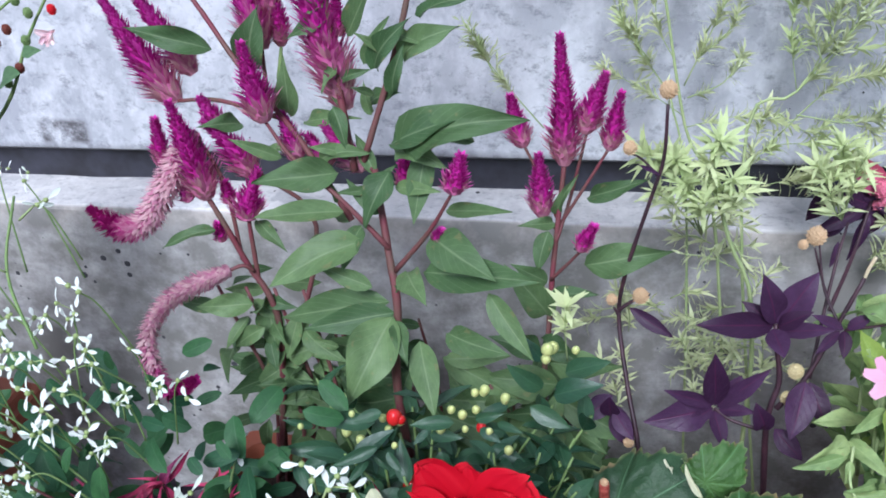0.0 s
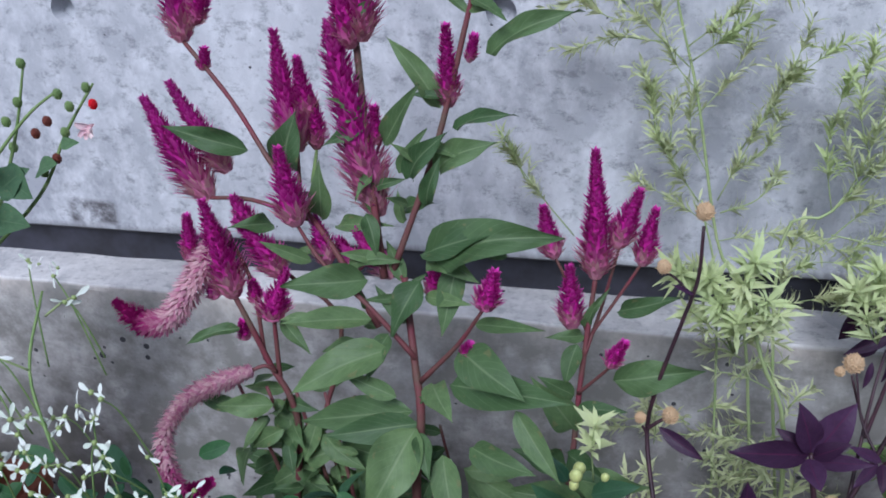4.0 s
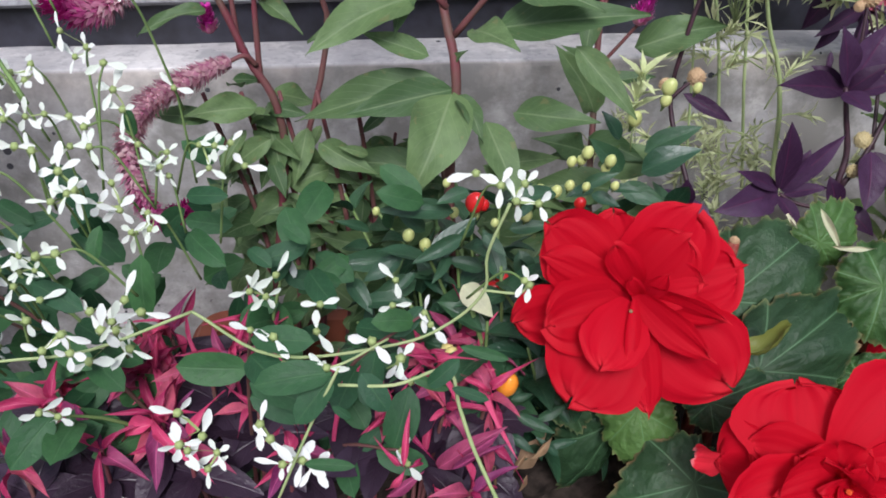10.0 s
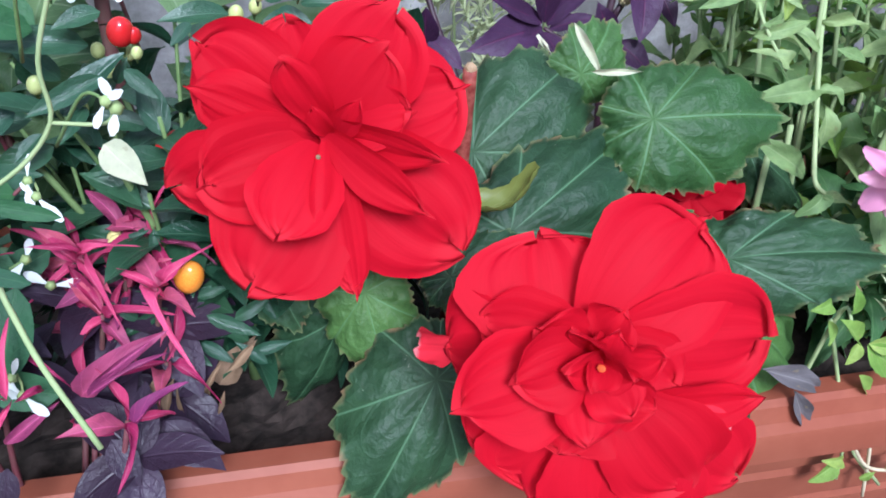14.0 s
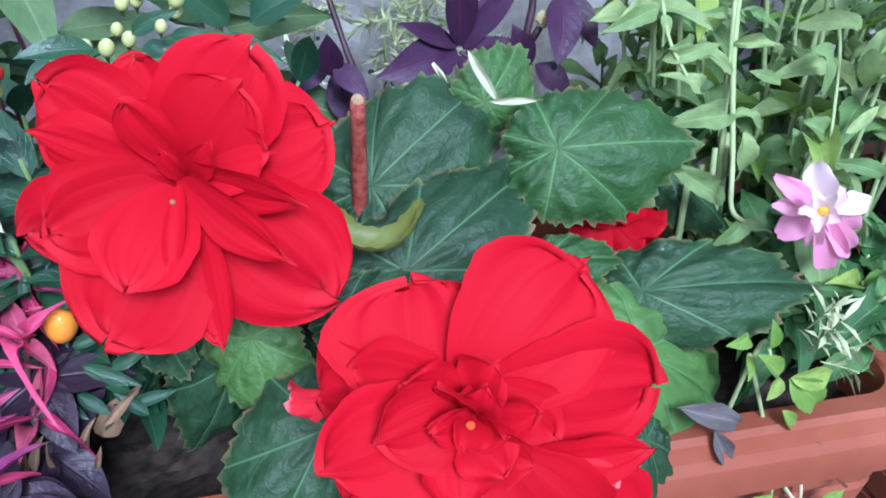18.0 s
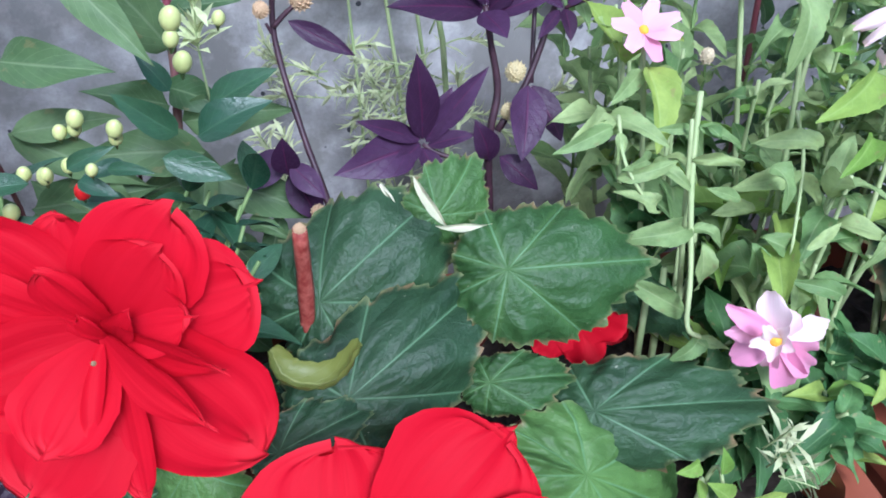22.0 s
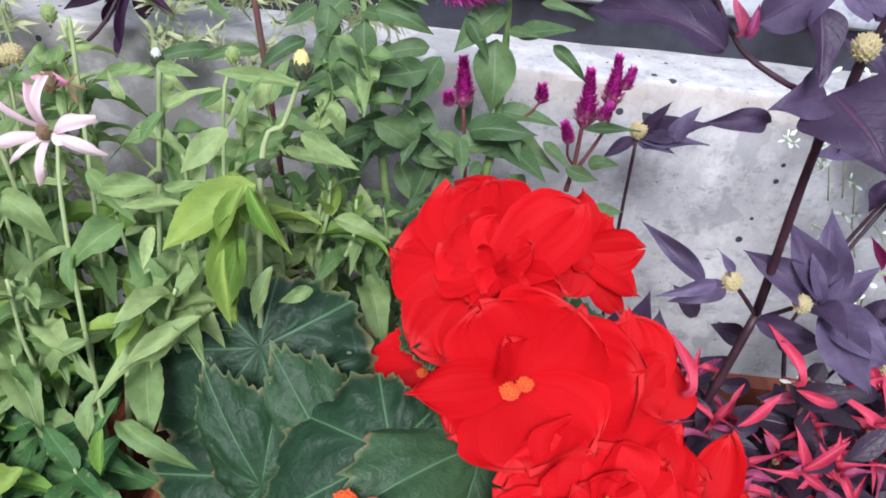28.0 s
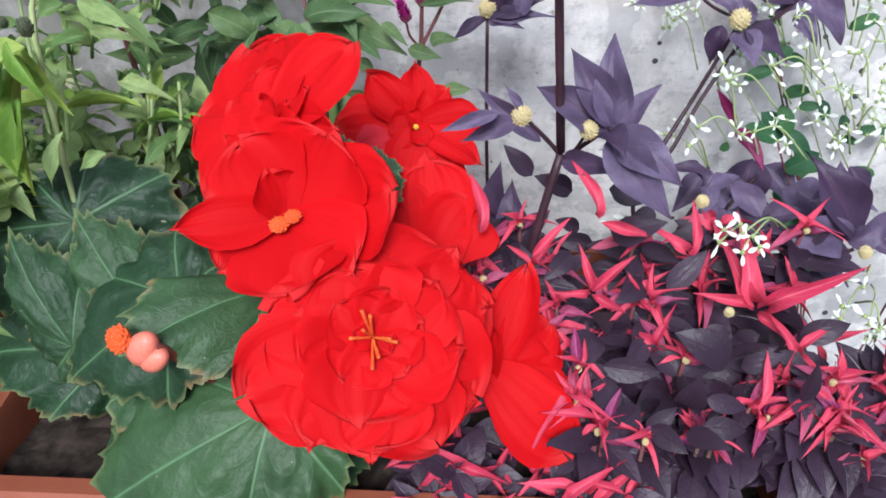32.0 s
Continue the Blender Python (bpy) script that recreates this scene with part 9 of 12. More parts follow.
# a seeding spike with dry brown calyces, a yellowish one and leafy stems between them
TR = random.Random(17)
for pts, mat, dry in (([(-0.245, 0.550, 0.776), (-0.260, 0.550, 0.729), (-0.272, 0.550, 0.681), (-0.287, 0.550, 0.621), (-0.307, 0.550, 0.567), (-0.331, 0.550, 0.523), (-0.358, 0.550, 0.476)], "stem_brown", 0.9), ([(-0.216, 0.570, 0.743), (-0.230, 0.570, 0.707), (-0.244, 0.570, 0.669), (-0.259, 0.570, 0.636)], "stem_yellow", 0.0), ([(-0.284, 0.530, 0.687), (-0.314, 0.530, 0.631), (-0.341, 0.530, 0.579), (-0.373, 0.530, 0.512)], "stem_yellow", 0.2), ([(-0.263, 0.560, 0.767), (-0.271, 0.560, 0.732), (-0.284, 0.560, 0.703), (-0.301, 0.560, 0.670)], "stem_yellow", 0.2)):
    stem(sal, pts, 0.0011, 0.0015, mat)
    line = catmull(pts, 14)
    for k, c in enumerate(line[1:]):
        for side in (-1, 1):
            d = Vector((side * TR.uniform(0.5, 1), TR.uniform(-0.7, 0.2), TR.uniform(-0.3, 0.6))).normalized()
            if TR.random() < dry:
                leaf(sal, "dry", c, c + d * TR.uniform(0.008, 0.015), 1.3)
            elif mat == "stem_yellow" and dry == 0.0:
                leaf(sal, "saly", c, c + d * TR.uniform(0.006, 0.012), 0.9)
            elif TR.random() < 0.75:
                leaf(sal, "sal", c, c + d * TR.uniform(0.018, 0.034), TR.uniform(0.8, 1.1))
for k in range(46):
    c = Vector((TR.uniform(-0.47, -0.29), TR.uniform(0.5, 0.58), TR.uniform(0.42, 0.62)))
    d = Vector((TR.uniform(-1, 1), TR.uniform(-1, 0.1), TR.uniform(-0.5, 0.4))).normalized()
    leaf(sal, "sal", c, c + d * TR.uniform(0.024, 0.042), TR.uniform(0.8, 1.1))
bud(sal, (-0.296, 0.520, 0.670), 0.0050, "lip_red", name="flower")
bud(sal, (-0.272, 0.550, 0.767), 0.0050, "lip_red", name="flower")
stem(sal, [(-0.274, 0.600, 0.688), (-0.203, 0.620, 0.754), (-0.170, 0.630, 0.807), (-0.141, 0.640, 0.847)], 0.0018, 0.0010, "stem_green")
stem(sal, [(-0.262, 0.600, 0.690), (-0.214, 0.620, 0.798), (-0.192, 0.630, 0.864)], 0.0018, 0.0009, "stem_green")
stem(sal, [(-0.253, 0.600, 0.761), (-0.198, 0.620, 0.821), (-0.167, 0.630, 0.844)], 0.0015, 0.0010, "stem_green")
bud(sal, (-0.137, 0.625, 0.848), 0.0042, "stem_green")
bud(sal, (-0.166, 0.625, 0.810), 0.0043, "stem_green")
bud(sal, (-0.180, 0.625, 0.787), 0.0044, "stem_brown")
bud(sal, (-0.196, 0.625, 0.774), 0.0044, "stem_green")
bud(sal, (-0.190, 0.625, 0.866), 0.0042, "stem_green")
bud(sal, (-0.203, 0.625, 0.834), 0.0043, "stem_green")
bud(sal, (-0.219, 0.625, 0.817), 0.0044, "stem_green")
bud(sal, (-0.194, 0.625, 0.808), 0.0044, "stem_brown")
bud(sal, (-0.164, 0.625, 0.842), 0.0043, "stem_green")
bud(sal, (-0.219, 0.625, 0.795), 0.0044, "stem_green")
bud(sal, (-0.156, 0.625, 0.832), 0.0043, "stem_green")
bud(sal, (-0.180, 0.625, 0.819), 0.0043, "stem_brown")
leaf(sal, "sal", (-0.223, 0.610, 0.780), (-0.190, 0.590, 0.767))
leaf(sal, "sal", (-0.225, 0.600, 0.764), (-0.197, 0.600, 0.788))
leaf(sal, "sal", (-0.198, 0.620, 0.777), (-0.172, 0.610, 0.790))
leaf(sal, "sal", (-0.170, 0.620, 0.801), (-0.154, 0.620, 0.805), 0.8)
leaf(sal, "sal", (-0.237, 0.600, 0.740), (-0.201, 0.590, 0.744))
bud(sal, (-0.138, 0.630, 0.833), 0.0042, "lip_red", name="flower")
for a in (-50, -90, -130, 20, 160):
    petal(sal, "pale", face_frame((-0.145, 0.630, 0.814), (0, -1, 0.2), sal), a, 15, 0.012, 1.4)

zin = thing("zinnia_plant", "bushy zinnias with pink star-shaped flowers and dark buds", "plant", at=(0.560, 0.470, 0.385))
zinnia(zin, (0.482, 0.508, 0.619), (0, -0.55, 0.85), 0.0194, "pink", 7, 22, 10)
vane(zin, "pinkpale", (0.588, 0.464, 0.645), (0.563, 0.460, 0.669), 0.0047, (-0.21, -0.81, 0.55), 0.2, -0.6, 0.09, 0.7, 0.5)
vane(zin, "pinkpale", (0.592, 0.464, 0.645), (0.591, 0.460, 0.673), 0.0065, (-0.23, -0.80, 0.55), 0.2, -0.6, 0.09, 0.7, 0.5)
vane(zin, "pinkpale", (0.593, 0.464, 0.646), (0.598, 0.460, 0.675), 0.0068, (-0.23, -0.80, 0.55), 0.2, -0.6, 0.09, 0.7, 0.5)
vane(zin, "pinkpale", (0.596, 0.464, 0.643), (0.621, 0.460, 0.656), 0.0075, (-0.24, -0.80, 0.55), 0.2, -0.6, 0.09, 0.7, 0.5)
vane(zin, "pinkpale", (0.596, 0.464, 0.641), (0.624, 0.460, 0.635), 0.0072, (-0.24, -0.80, 0.56), 0.2, -0.6, 0.09, 0.7, 0.5)
vane(zin, "pinkpale", (0.588, 0.464, 0.640), (0.562, 0.460, 0.633), 0.0075, (-0.21, -0.80, 0.56), 0.2, -0.6, 0.09, 0.7, 0.5)
vane(zin, "pinkpale", (0.590, 0.464, 0.639), (0.572, 0.460, 0.624), 0.0049, (-0.22, -0.80, 0.57), 0.2, -0.6, 0.09, 0.7, 0.5)
vane(zin, "pinkpale", (0.591, 0.464, 0.638), (0.586, 0.460, 0.613), 0.0074, (-0.22, -0.79, 0.57), 0.2, -0.6, 0.09, 0.7, 0.5)
vane(zin, "pinkpale", (0.594, 0.464, 0.641), (0.604, 0.460, 0.639), 0.0058, (-0.23, -0.80, 0.56), 0.2, -0.6, 0.09, 0.7, 0.5)
bud(zin, (0.592, 0.462, 0.643), 0.0042, "dry_leaf", name="flower_centre")
vane(zin, "pink", (0.563, 0.545, 0.628), (0.544, 0.542, 0.631), 0.0080, (-0.11, -0.86, 0.49), 0.05, -0.5, 0.03, 0.6, 0.4)
vane(zin, "pink", (0.563, 0.545, 0.628), (0.550, 0.542, 0.635), 0.0052, (-0.11, -0.86, 0.49), 0.05, -0.5, 0.03, 0.6, 0.4)
vane(zin, "dry_leaf", (0.563, 0.545, 0.628), (0.573, 0.542, 0.637), 0.0029, (-0.11, -0.86, 0.49), 0.05, -0.5, 0.03, 0.6, 0.4)
vane(zin, "dry_leaf", (0.563, 0.545, 0.628), (0.577, 0.542, 0.627), 0.0025, (-0.11, -0.86, 0.49), 0.05, -0.5, 0.03, 0.6, 0.4)
vane(zin, "dry_leaf", (0.563, 0.545, 0.628), (0.569, 0.542, 0.617), 0.0030, (-0.11, -0.86, 0.49), 0.05, -0.5, 0.03, 0.6, 0.4)
vane(zin, "pinkpale", (0.507, 0.383, 0.524), (0.502, 0.387, 0.546), 0.0152, (-0.62, -0.62, 0.48), 0.08, 0.25, 0.04, 0.8, 0.45)
vane(zin, "pinkpale", (0.509, 0.383, 0.522), (0.518, 0.387, 0.531), 0.0127, (-0.62, -0.61, 0.48), 0.08, 0.25, 0.04, 0.8, 0.45)
vane(zin, "pinkpale", (0.512, 0.383, 0.521), (0.539, 0.387, 0.520), 0.0120, (-0.63, -0.61, 0.48), 0.08, 0.25, 0.04, 0.8, 0.45)
vane(zin, "pink", (0.505, 0.383, 0.524), (0.480, 0.387, 0.541), 0.0097, (-0.62, -0.62, 0.48), 0.08, 0.25, 0.04, 0.8, 0.45)
vane(zin, "pink", (0.505, 0.383, 0.522), (0.483, 0.387, 0.525), 0.0085, (-0.62, -0.62, 0.49), 0.08, 0.25, 0.04, 0.8, 0.45)
vane(zin, "pink", (0.506, 0.383, 0.519), (0.491, 0.387, 0.506), 0.0134, (-0.62, -0.61, 0.49), 0.08, 0.25, 0.04, 0.8, 0.45)
vane(zin, "pink", (0.508, 0.383, 0.518), (0.511, 0.387, 0.498), 0.0127, (-0.62, -0.61, 0.49), 0.08, 0.25, 0.04, 0.8, 0.45)
vane(zin, "pink", (0.511, 0.383, 0.517), (0.533, 0.387, 0.480), 0.0171, (-0.62, -0.61, 0.49), 0.08, 0.25, 0.04, 0.8, 0.45)
vane(zin, "pink", (0.511, 0.383, 0.519), (0.536, 0.387, 0.502), 0.0150, (-0.62, -0.61, 0.49), 0.08, 0.25, 0.04, 0.8, 0.45)
vane(zin, "pink", (0.512, 0.383, 0.517), (0.541, 0.387, 0.488), 0.0126, (-0.62, -0.61, 0.49), 0.08, 0.25, 0.04, 0.8, 0.45)
vane(zin, "pinkpale", (0.507, 0.383, 0.523), (0.500, 0.387, 0.533), 0.0100, (-0.62, -0.62, 0.48), 0.08, 0.25, 0.04, 0.8, 0.45)
vane(zin, "pinkpale", (0.506, 0.380, 0.523), (0.503, 0.371, 0.537), 0.0072, (-0.62, -0.61, 0.49), 0.08, 0.4, 0.05, 0.6, 0.5)
vane(zin, "pinkpale", (0.506, 0.380, 0.523), (0.488, 0.371, 0.542), 0.0071, (-0.62, -0.61, 0.49), 0.08, 0.4, 0.05, 0.6, 0.5)
vane(zin, "pinkpale", (0.506, 0.380, 0.523), (0.484, 0.371, 0.531), 0.0072, (-0.62, -0.61, 0.49), 0.08, 0.4, 0.05, 0.6, 0.5)
vane(zin, "pinkpale", (0.506, 0.380, 0.523), (0.498, 0.371, 0.518), 0.0074, (-0.62, -0.61, 0.49), 0.08, 0.4, 0.05, 0.6, 0.5)
vane(zin, "pinkpale", (0.506, 0.380, 0.523), (0.510, 0.371, 0.522), 0.0074, (-0.62, -0.61, 0.49), 0.08, 0.4, 0.05, 0.6, 0.5)
globe(zin, (0.501, 0.375, 0.527), 0.0035, "stamen", "flower_centre")
leaf(zin, "zin", (0.489, 0.440, 0.545), (0.454, 0.430, 0.551), 0.8)
leaf(zin, "zin", (0.490, 0.440, 0.545), (0.508, 0.430, 0.543), 0.8)
leaf(zin, "zin", (0.498, 0.440, 0.535), (0.504, 0.430, 0.502), 0.8)
leaf(zin, "zin", (0.491, 0.430, 0.498), (0.454, 0.430, 0.528), 0.7)
leaf(zin, "zin", (0.490, 0.410, 0.500), (0.475, 0.400, 0.496), 1.2)
leaf(zin, "zin", (0.486, 0.410, 0.499), (0.502, 0.400, 0.500), 0.8)
leaf(zin, "zin", (0.450, 0.450, 0.572), (0.478, 0.440, 0.583), 0.6)
leaf(zin, "zin", (0.449, 0.460, 0.594), (0.418, 0.450, 0.589), 0.8)
leaf(zin, "zin", (0.453, 0.460, 0.591), (0.451, 0.450, 0.579))
leaf(zin, "zin", (0.488, 0.450, 0.579), (0.529, 0.440, 0.575), 0.3)
leaf(zin, "zin", (0.549, 0.450, 0.565), (0.516, 0.440, 0.566), 0.8)
leaf(zin, "zin", (0.550, 0.450, 0.564), (0.567, 0.440, 0.544), 0.8)
leaf(zin, "zin", (0.492, 0.460, 0.588), (0.473, 0.460, 0.591), 0.8)
leaf(zin, "zin", (0.494, 0.460, 0.590), (0.518, 0.450, 0.582), 0.7)
leaf(zin, "zin", (0.524, 0.430, 0.541), (0.553, 0.420, 0.531), 0.8)
leaf(zin, "zin", (0.519, 0.430, 0.538), (0.530, 0.420, 0.514), 0.9)
leaf(zin, "zin", (0.470, 0.440, 0.558), (0.455, 0.440, 0.573), 0.9)
leaf(zin, "zin", (0.550, 0.440, 0.584), (0.519, 0.440, 0.594), 0.8)
leaf(zin, "zin", (0.543, 0.420, 0.538), (0.560, 0.420, 0.552), 0.8)
leaf(zin, "zin", (0.513, 0.440, 0.558), (0.494, 0.440, 0.568), 0.9)
leaf(zin, "zin", (0.439, 0.470, 0.584), (0.466, 0.470, 0.593), 0.7)
leaf(zin, "zin", (0.556, 0.400, 0.523), (0.529, 0.400, 0.536), 0.8)
stem(zin, [(0.497, 0.470, 0.603), (0.490, 0.450, 0.567), (0.489, 0.430, 0.523), (0.480, 0.410, 0.509), (0.490, 0.410, 0.499)], 0.0015, 0.0012, "stem_pale")
stem(zin, [(0.456, 0.470, 0.594), (0.453, 0.450, 0.580), (0.467, 0.440, 0.557)], 0.0010, 0.0008, "stem_pale")
stem(zin, [(0.546, 0.460, 0.593), (0.551, 0.450, 0.568), (0.535, 0.420, 0.536)], 0.0011, 0.0008, "stem_pale")
stem(zin, [(0.520, 0.460, 0.405), (0.493, 0.450, 0.533), (0.486, 0.455, 0.597)], 0.0018, 0.0010, "stem_pale", "cut_stem")
stem(zin, [(0.500, 0.470, 0.405), (0.487, 0.500, 0.571), (0.483, 0.508, 0.613)], 0.0018, 0.0010, "stem_pale")
stem(zin, [(0.560, 0.450, 0.405), (0.558, 0.480, 0.596), (0.530, 0.475, 0.672)], 0.0018, 0.0009, "stem_pale")
stem(zin, [(0.600, 0.440, 0.405), (0.599, 0.450, 0.589), (0.596, 0.467, 0.642)], 0.0016, 0.0009, "stem_pale")
stem(zin, [(0.690, 0.460, 0.405), (0.696, 0.475, 0.622), (0.707, 0.485, 0.650), (0.715, 0.489, 0.675)], 0.0018, 0.0011, "stem_pale")
stem(zin, [(0.660, 0.500, 0.405), (0.660, 0.530, 0.624), (0.668, 0.545, 0.651)], 0.0014, 0.0009, "stem_pale")
stem(zin, [(0.600, 0.520, 0.405), (0.615, 0.550, 0.619), (0.615, 0.558, 0.641)], 0.0019, 0.0012, "stem_pale")
stem(zin, [(0.580, 0.500, 0.405), (0.563, 0.560, 0.637), (0.560, 0.565, 0.658)], 0.0018, 0.0011, "stem_pale")
bud(zin, (0.530, 0.475, 0.678), 0.0051, "bud_black", "pep_yellow")
bud(zin, (0.547, 0.570, 0.659), 0.0055, "bud_green")
bud(zin, (0.614, 0.558, 0.643), 0.0050, "bud_black", "white")
bud(zin, (0.662, 0.550, 0.654), 0.0051, "bud_green")
bud(zin, (0.716, 0.489, 0.679), 0.0067, "bud_black", "pep_yellow")
bud(zin, (0.558, 0.430, 0.639), 0.0042, "bud_black")
bud(zin, (0.577, 0.423, 0.603), 0.0030, "bud_black")
bud(zin, (0.702, 0.460, 0.637), 0.0051, "bud_black")
bud(zin, (0.648, 0.460, 0.625), 0.0032, "bud_black")
bud(zin, (0.623, 0.550, 0.631), 0.0034, "bud_green")
bud(zin, (0.561, 0.530, 0.635), 0.0059, "dry_leaf")
bud(zin, (0.516, 0.500, 0.606), 0.0043, "straw")
bud(zin, (0.572, 0.500, 0.611), 0.0030, "bud_black")
bud(zin, (0.665, 0.500, 0.623), 0.0035, "bud_black")
leaf(zin, "ziny", (0.557, 0.430, 0.626), (0.518, 0.400, 0.625))
leaf(zin, "ziny", (0.698, 0.460, 0.627), (0.654, 0.430, 0.604), 1.15)
leaf(zin, "ziny", (0.692, 0.450, 0.602), (0.683, 0.430, 0.561), 0.8)
leaf(zin, "ziny", (0.556, 0.450, 0.628), (0.542, 0.440, 0.634))
leaf(zin, "ziny", (0.485, 0.500, 0.603), (0.480, 0.460, 0.581), 1.1)
leaf(zin, "ziny", (0.568, 0.430, 0.592), (0.543, 0.410, 0.589), 0.9)
leaf(zin, "zin", (0.455, 0.480, 0.591), (0.430, 0.450, 0.596), 0.9)
leaf(zin, "zin", (0.456, 0.480, 0.590), (0.473, 0.450, 0.591), 0.9)
leaf(zin, "zin", (0.481, 0.500, 0.601), (0.458, 0.480, 0.596), 0.9)
leaf(zin, "zin", (0.490, 0.500, 0.603), (0.501, 0.480, 0.587), 0.7)
leaf(zin, "zin", (0.538, 0.470, 0.651), (0.531, 0.440, 0.634), 1.1)
leaf(zin, "zin", (0.535, 0.475, 0.653), (0.510, 0.470, 0.662), 0.7)
leaf(zin, "zin", (0.558, 0.430, 0.629), (0.572, 0.410, 0.630), 0.9)
leaf(zin, "zin", (0.683, 0.470, 0.651), (0.661, 0.450, 0.637), 1.1)
leaf(zin, "zin", (0.690, 0.470, 0.653), (0.697, 0.470, 0.680), 0.5)
leaf(zin, "zin", (0.715, 0.488, 0.670), (0.672, 0.480, 0.679), 0.5)
leaf(zin, "zin", (0.647, 0.460, 0.619), (0.608, 0.450, 0.625), 0.6)
leaf(zin, "zin", (0.650, 0.460, 0.619), (0.672, 0.460, 0.625), 0.7)
leaf(zin, "zin", (0.613, 0.555, 0.635), (0.582, 0.540, 0.643), 0.6)
leaf(zin, "zin", (0.616, 0.555, 0.635), (0.634, 0.545, 0.633), 0.6)
leaf(zin, "zin", (0.471, 0.460, 0.574), (0.456, 0.440, 0.585), 0.8)
leaf(zin, "zin", (0.473, 0.460, 0.572), (0.483, 0.440, 0.573), 0.8)
leaf(zin, "zin", (0.501, 0.450, 0.588), (0.495, 0.460, 0.595), 0.8)
leaf(zin, "zin", (0.526, 0.440, 0.577), (0.532, 0.420, 0.568))
leaf(zin, "zin", (0.631, 0.450, 0.604), (0.607, 0.420, 0.596), 0.9)
leaf(zin, "zin", (0.646, 0.450, 0.602), (0.646, 0.430, 0.590), 0.9)
leaf(zin, "zin", (0.607, 0.440, 0.591), (0.608, 0.420, 0.578), 0.9)
leaf(zin, "zin", (0.571, 0.430, 0.600), (0.576, 0.410, 0.594), 0.9)
for k in range(72):
    top = Vector((R.uniform(0.48, 0.735), R.uniform(0.42, 0.58), 0))
    top.x += 0.04 * (top.y < 0.46 and top.x < 0.53)
    top.z = R.uniform(0.46, 0.56 + 0.5 * (top.y - 0.41))
    b = Vector((0.58 + (top.x - 0.58) * 0.8, 0.47 + (top.y - 0.47) * 0.6, 0.39))
    if (top.x > 0.57 and top.z < 0.545 and top.y < 0.54) or (top.x > 0.66 and top.y < 0.5):
        continue
    # shoots below z 0.505 take the leaf colour with shade painted in
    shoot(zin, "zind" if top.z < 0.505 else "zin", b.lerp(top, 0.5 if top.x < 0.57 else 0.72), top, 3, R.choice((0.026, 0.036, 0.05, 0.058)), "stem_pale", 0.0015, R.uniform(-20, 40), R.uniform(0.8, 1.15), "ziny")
for k in range(30):
    top = Vector((R.uniform(0.49, 0.76), R.uniform(0.56, 0.63), R.uniform(0.5, 0.635)))
    shoot(zin, "zin", top - Vector((0, 0, 0.05)), top, 3, R.choice((0.03, 0.04, 0.05)), "stem_green", 0.0012, 10, 0.9)
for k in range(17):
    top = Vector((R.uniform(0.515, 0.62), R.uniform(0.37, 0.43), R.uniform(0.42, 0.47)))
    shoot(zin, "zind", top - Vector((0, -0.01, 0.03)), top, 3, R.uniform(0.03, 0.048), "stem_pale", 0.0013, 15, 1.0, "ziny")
for k in range(14):
    stem(zin, [(0.48 + 0.017 * k, 0.44 + 0.01 * (k % 5), 0.385), (0.48 + 0.017 * k, 0.45 + 0.015 * (k % 4), 0.5)], 0.0022, 0.0018, "stem_pale")
leaf(zin, "ziny", (0.691, 0.425, 0.612), (0.697, 0.400, 0.579), 0.5)
leaf(zin, "ziny", (0.683, 0.461, 0.604), (0.685, 0.431, 0.550), 0.75, roll=0.0)
leaf(zin, "ziny", (0.684, 0.465, 0.623), (0.672, 0.448, 0.592), 1.1, roll=0.0)
leaf(zin, "ziny", (0.686, 0.465, 0.623), (0.703, 0.450, 0.603), 0.8, roll=0.0)
leaf(zin, "ziny", (0.697, 0.445, 0.637), (0.682, 0.430, 0.606), 0.7)
leaf(zin, "ziny", (0.699, 0.445, 0.636), (0.716, 0.430, 0.611), 0.6)
leaf(zin, "ziny", (0.624, 0.400, 0.502), (0.624, 0.385, 0.479), 0.9)
leaf(zin, "ziny", (0.584, 0.385, 0.481), (0.572, 0.370, 0.474), 1.2)
leaf(zin, "zin", (0.688, 0.540, 0.601), (0.648, 0.530, 0.584), 0.55)
leaf(zin, "zin", (0.692, 0.540, 0.603), (0.725, 0.530, 0.602), 0.6)
leaf(zin, "zin", (0.674, 0.430, 0.563), (0.635, 0.400, 0.549), 0.5)
leaf(zin, "zin", (0.608, 0.430, 0.537), (0.581, 0.415, 0.520), 0.6)
leaf(zin, "zin", (0.601, 0.430, 0.528), (0.614, 0.415, 0.515), 0.7)
leaf(zin, "zin", (0.620, 0.410, 0.521), (0.613, 0.390, 0.494), 0.8)
leaf(zin, "zin", (0.630, 0.405, 0.504), (0.675, 0.385, 0.497), 0.6)
leaf(zin, "zin", (0.570, 0.450, 0.613), (0.597, 0.435, 0.599), 0.9)
leaf(zin, "zin", (0.659, 0.460, 0.611), (0.628, 0.450, 0.613), 0.5)
leaf(zin, "zin", (0.659, 0.460, 0.615), (0.682, 0.455, 0.625), 0.6)
leaf(zin, "zin", (0.625, 0.530, 0.653), (0.650, 0.520, 0.654), 0.8)
leaf(zin, "zin", (0.623, 0.530, 0.651), (0.613, 0.520, 0.653), 0.8)
leaf(zin, "zin", (0.618, 0.500, 0.645), (0.609, 0.500, 0.660), 0.8)
leaf(zin, "zin", (0.642, 0.490, 0.646), (0.630, 0.480, 0.633))
leaf(zin, "zin", (0.644, 0.490, 0.649), (0.672, 0.490, 0.665), 0.6)
leaf(zin, "zin", (0.606, 0.470, 0.619), (0.635, 0.450, 0.605), 0.7)
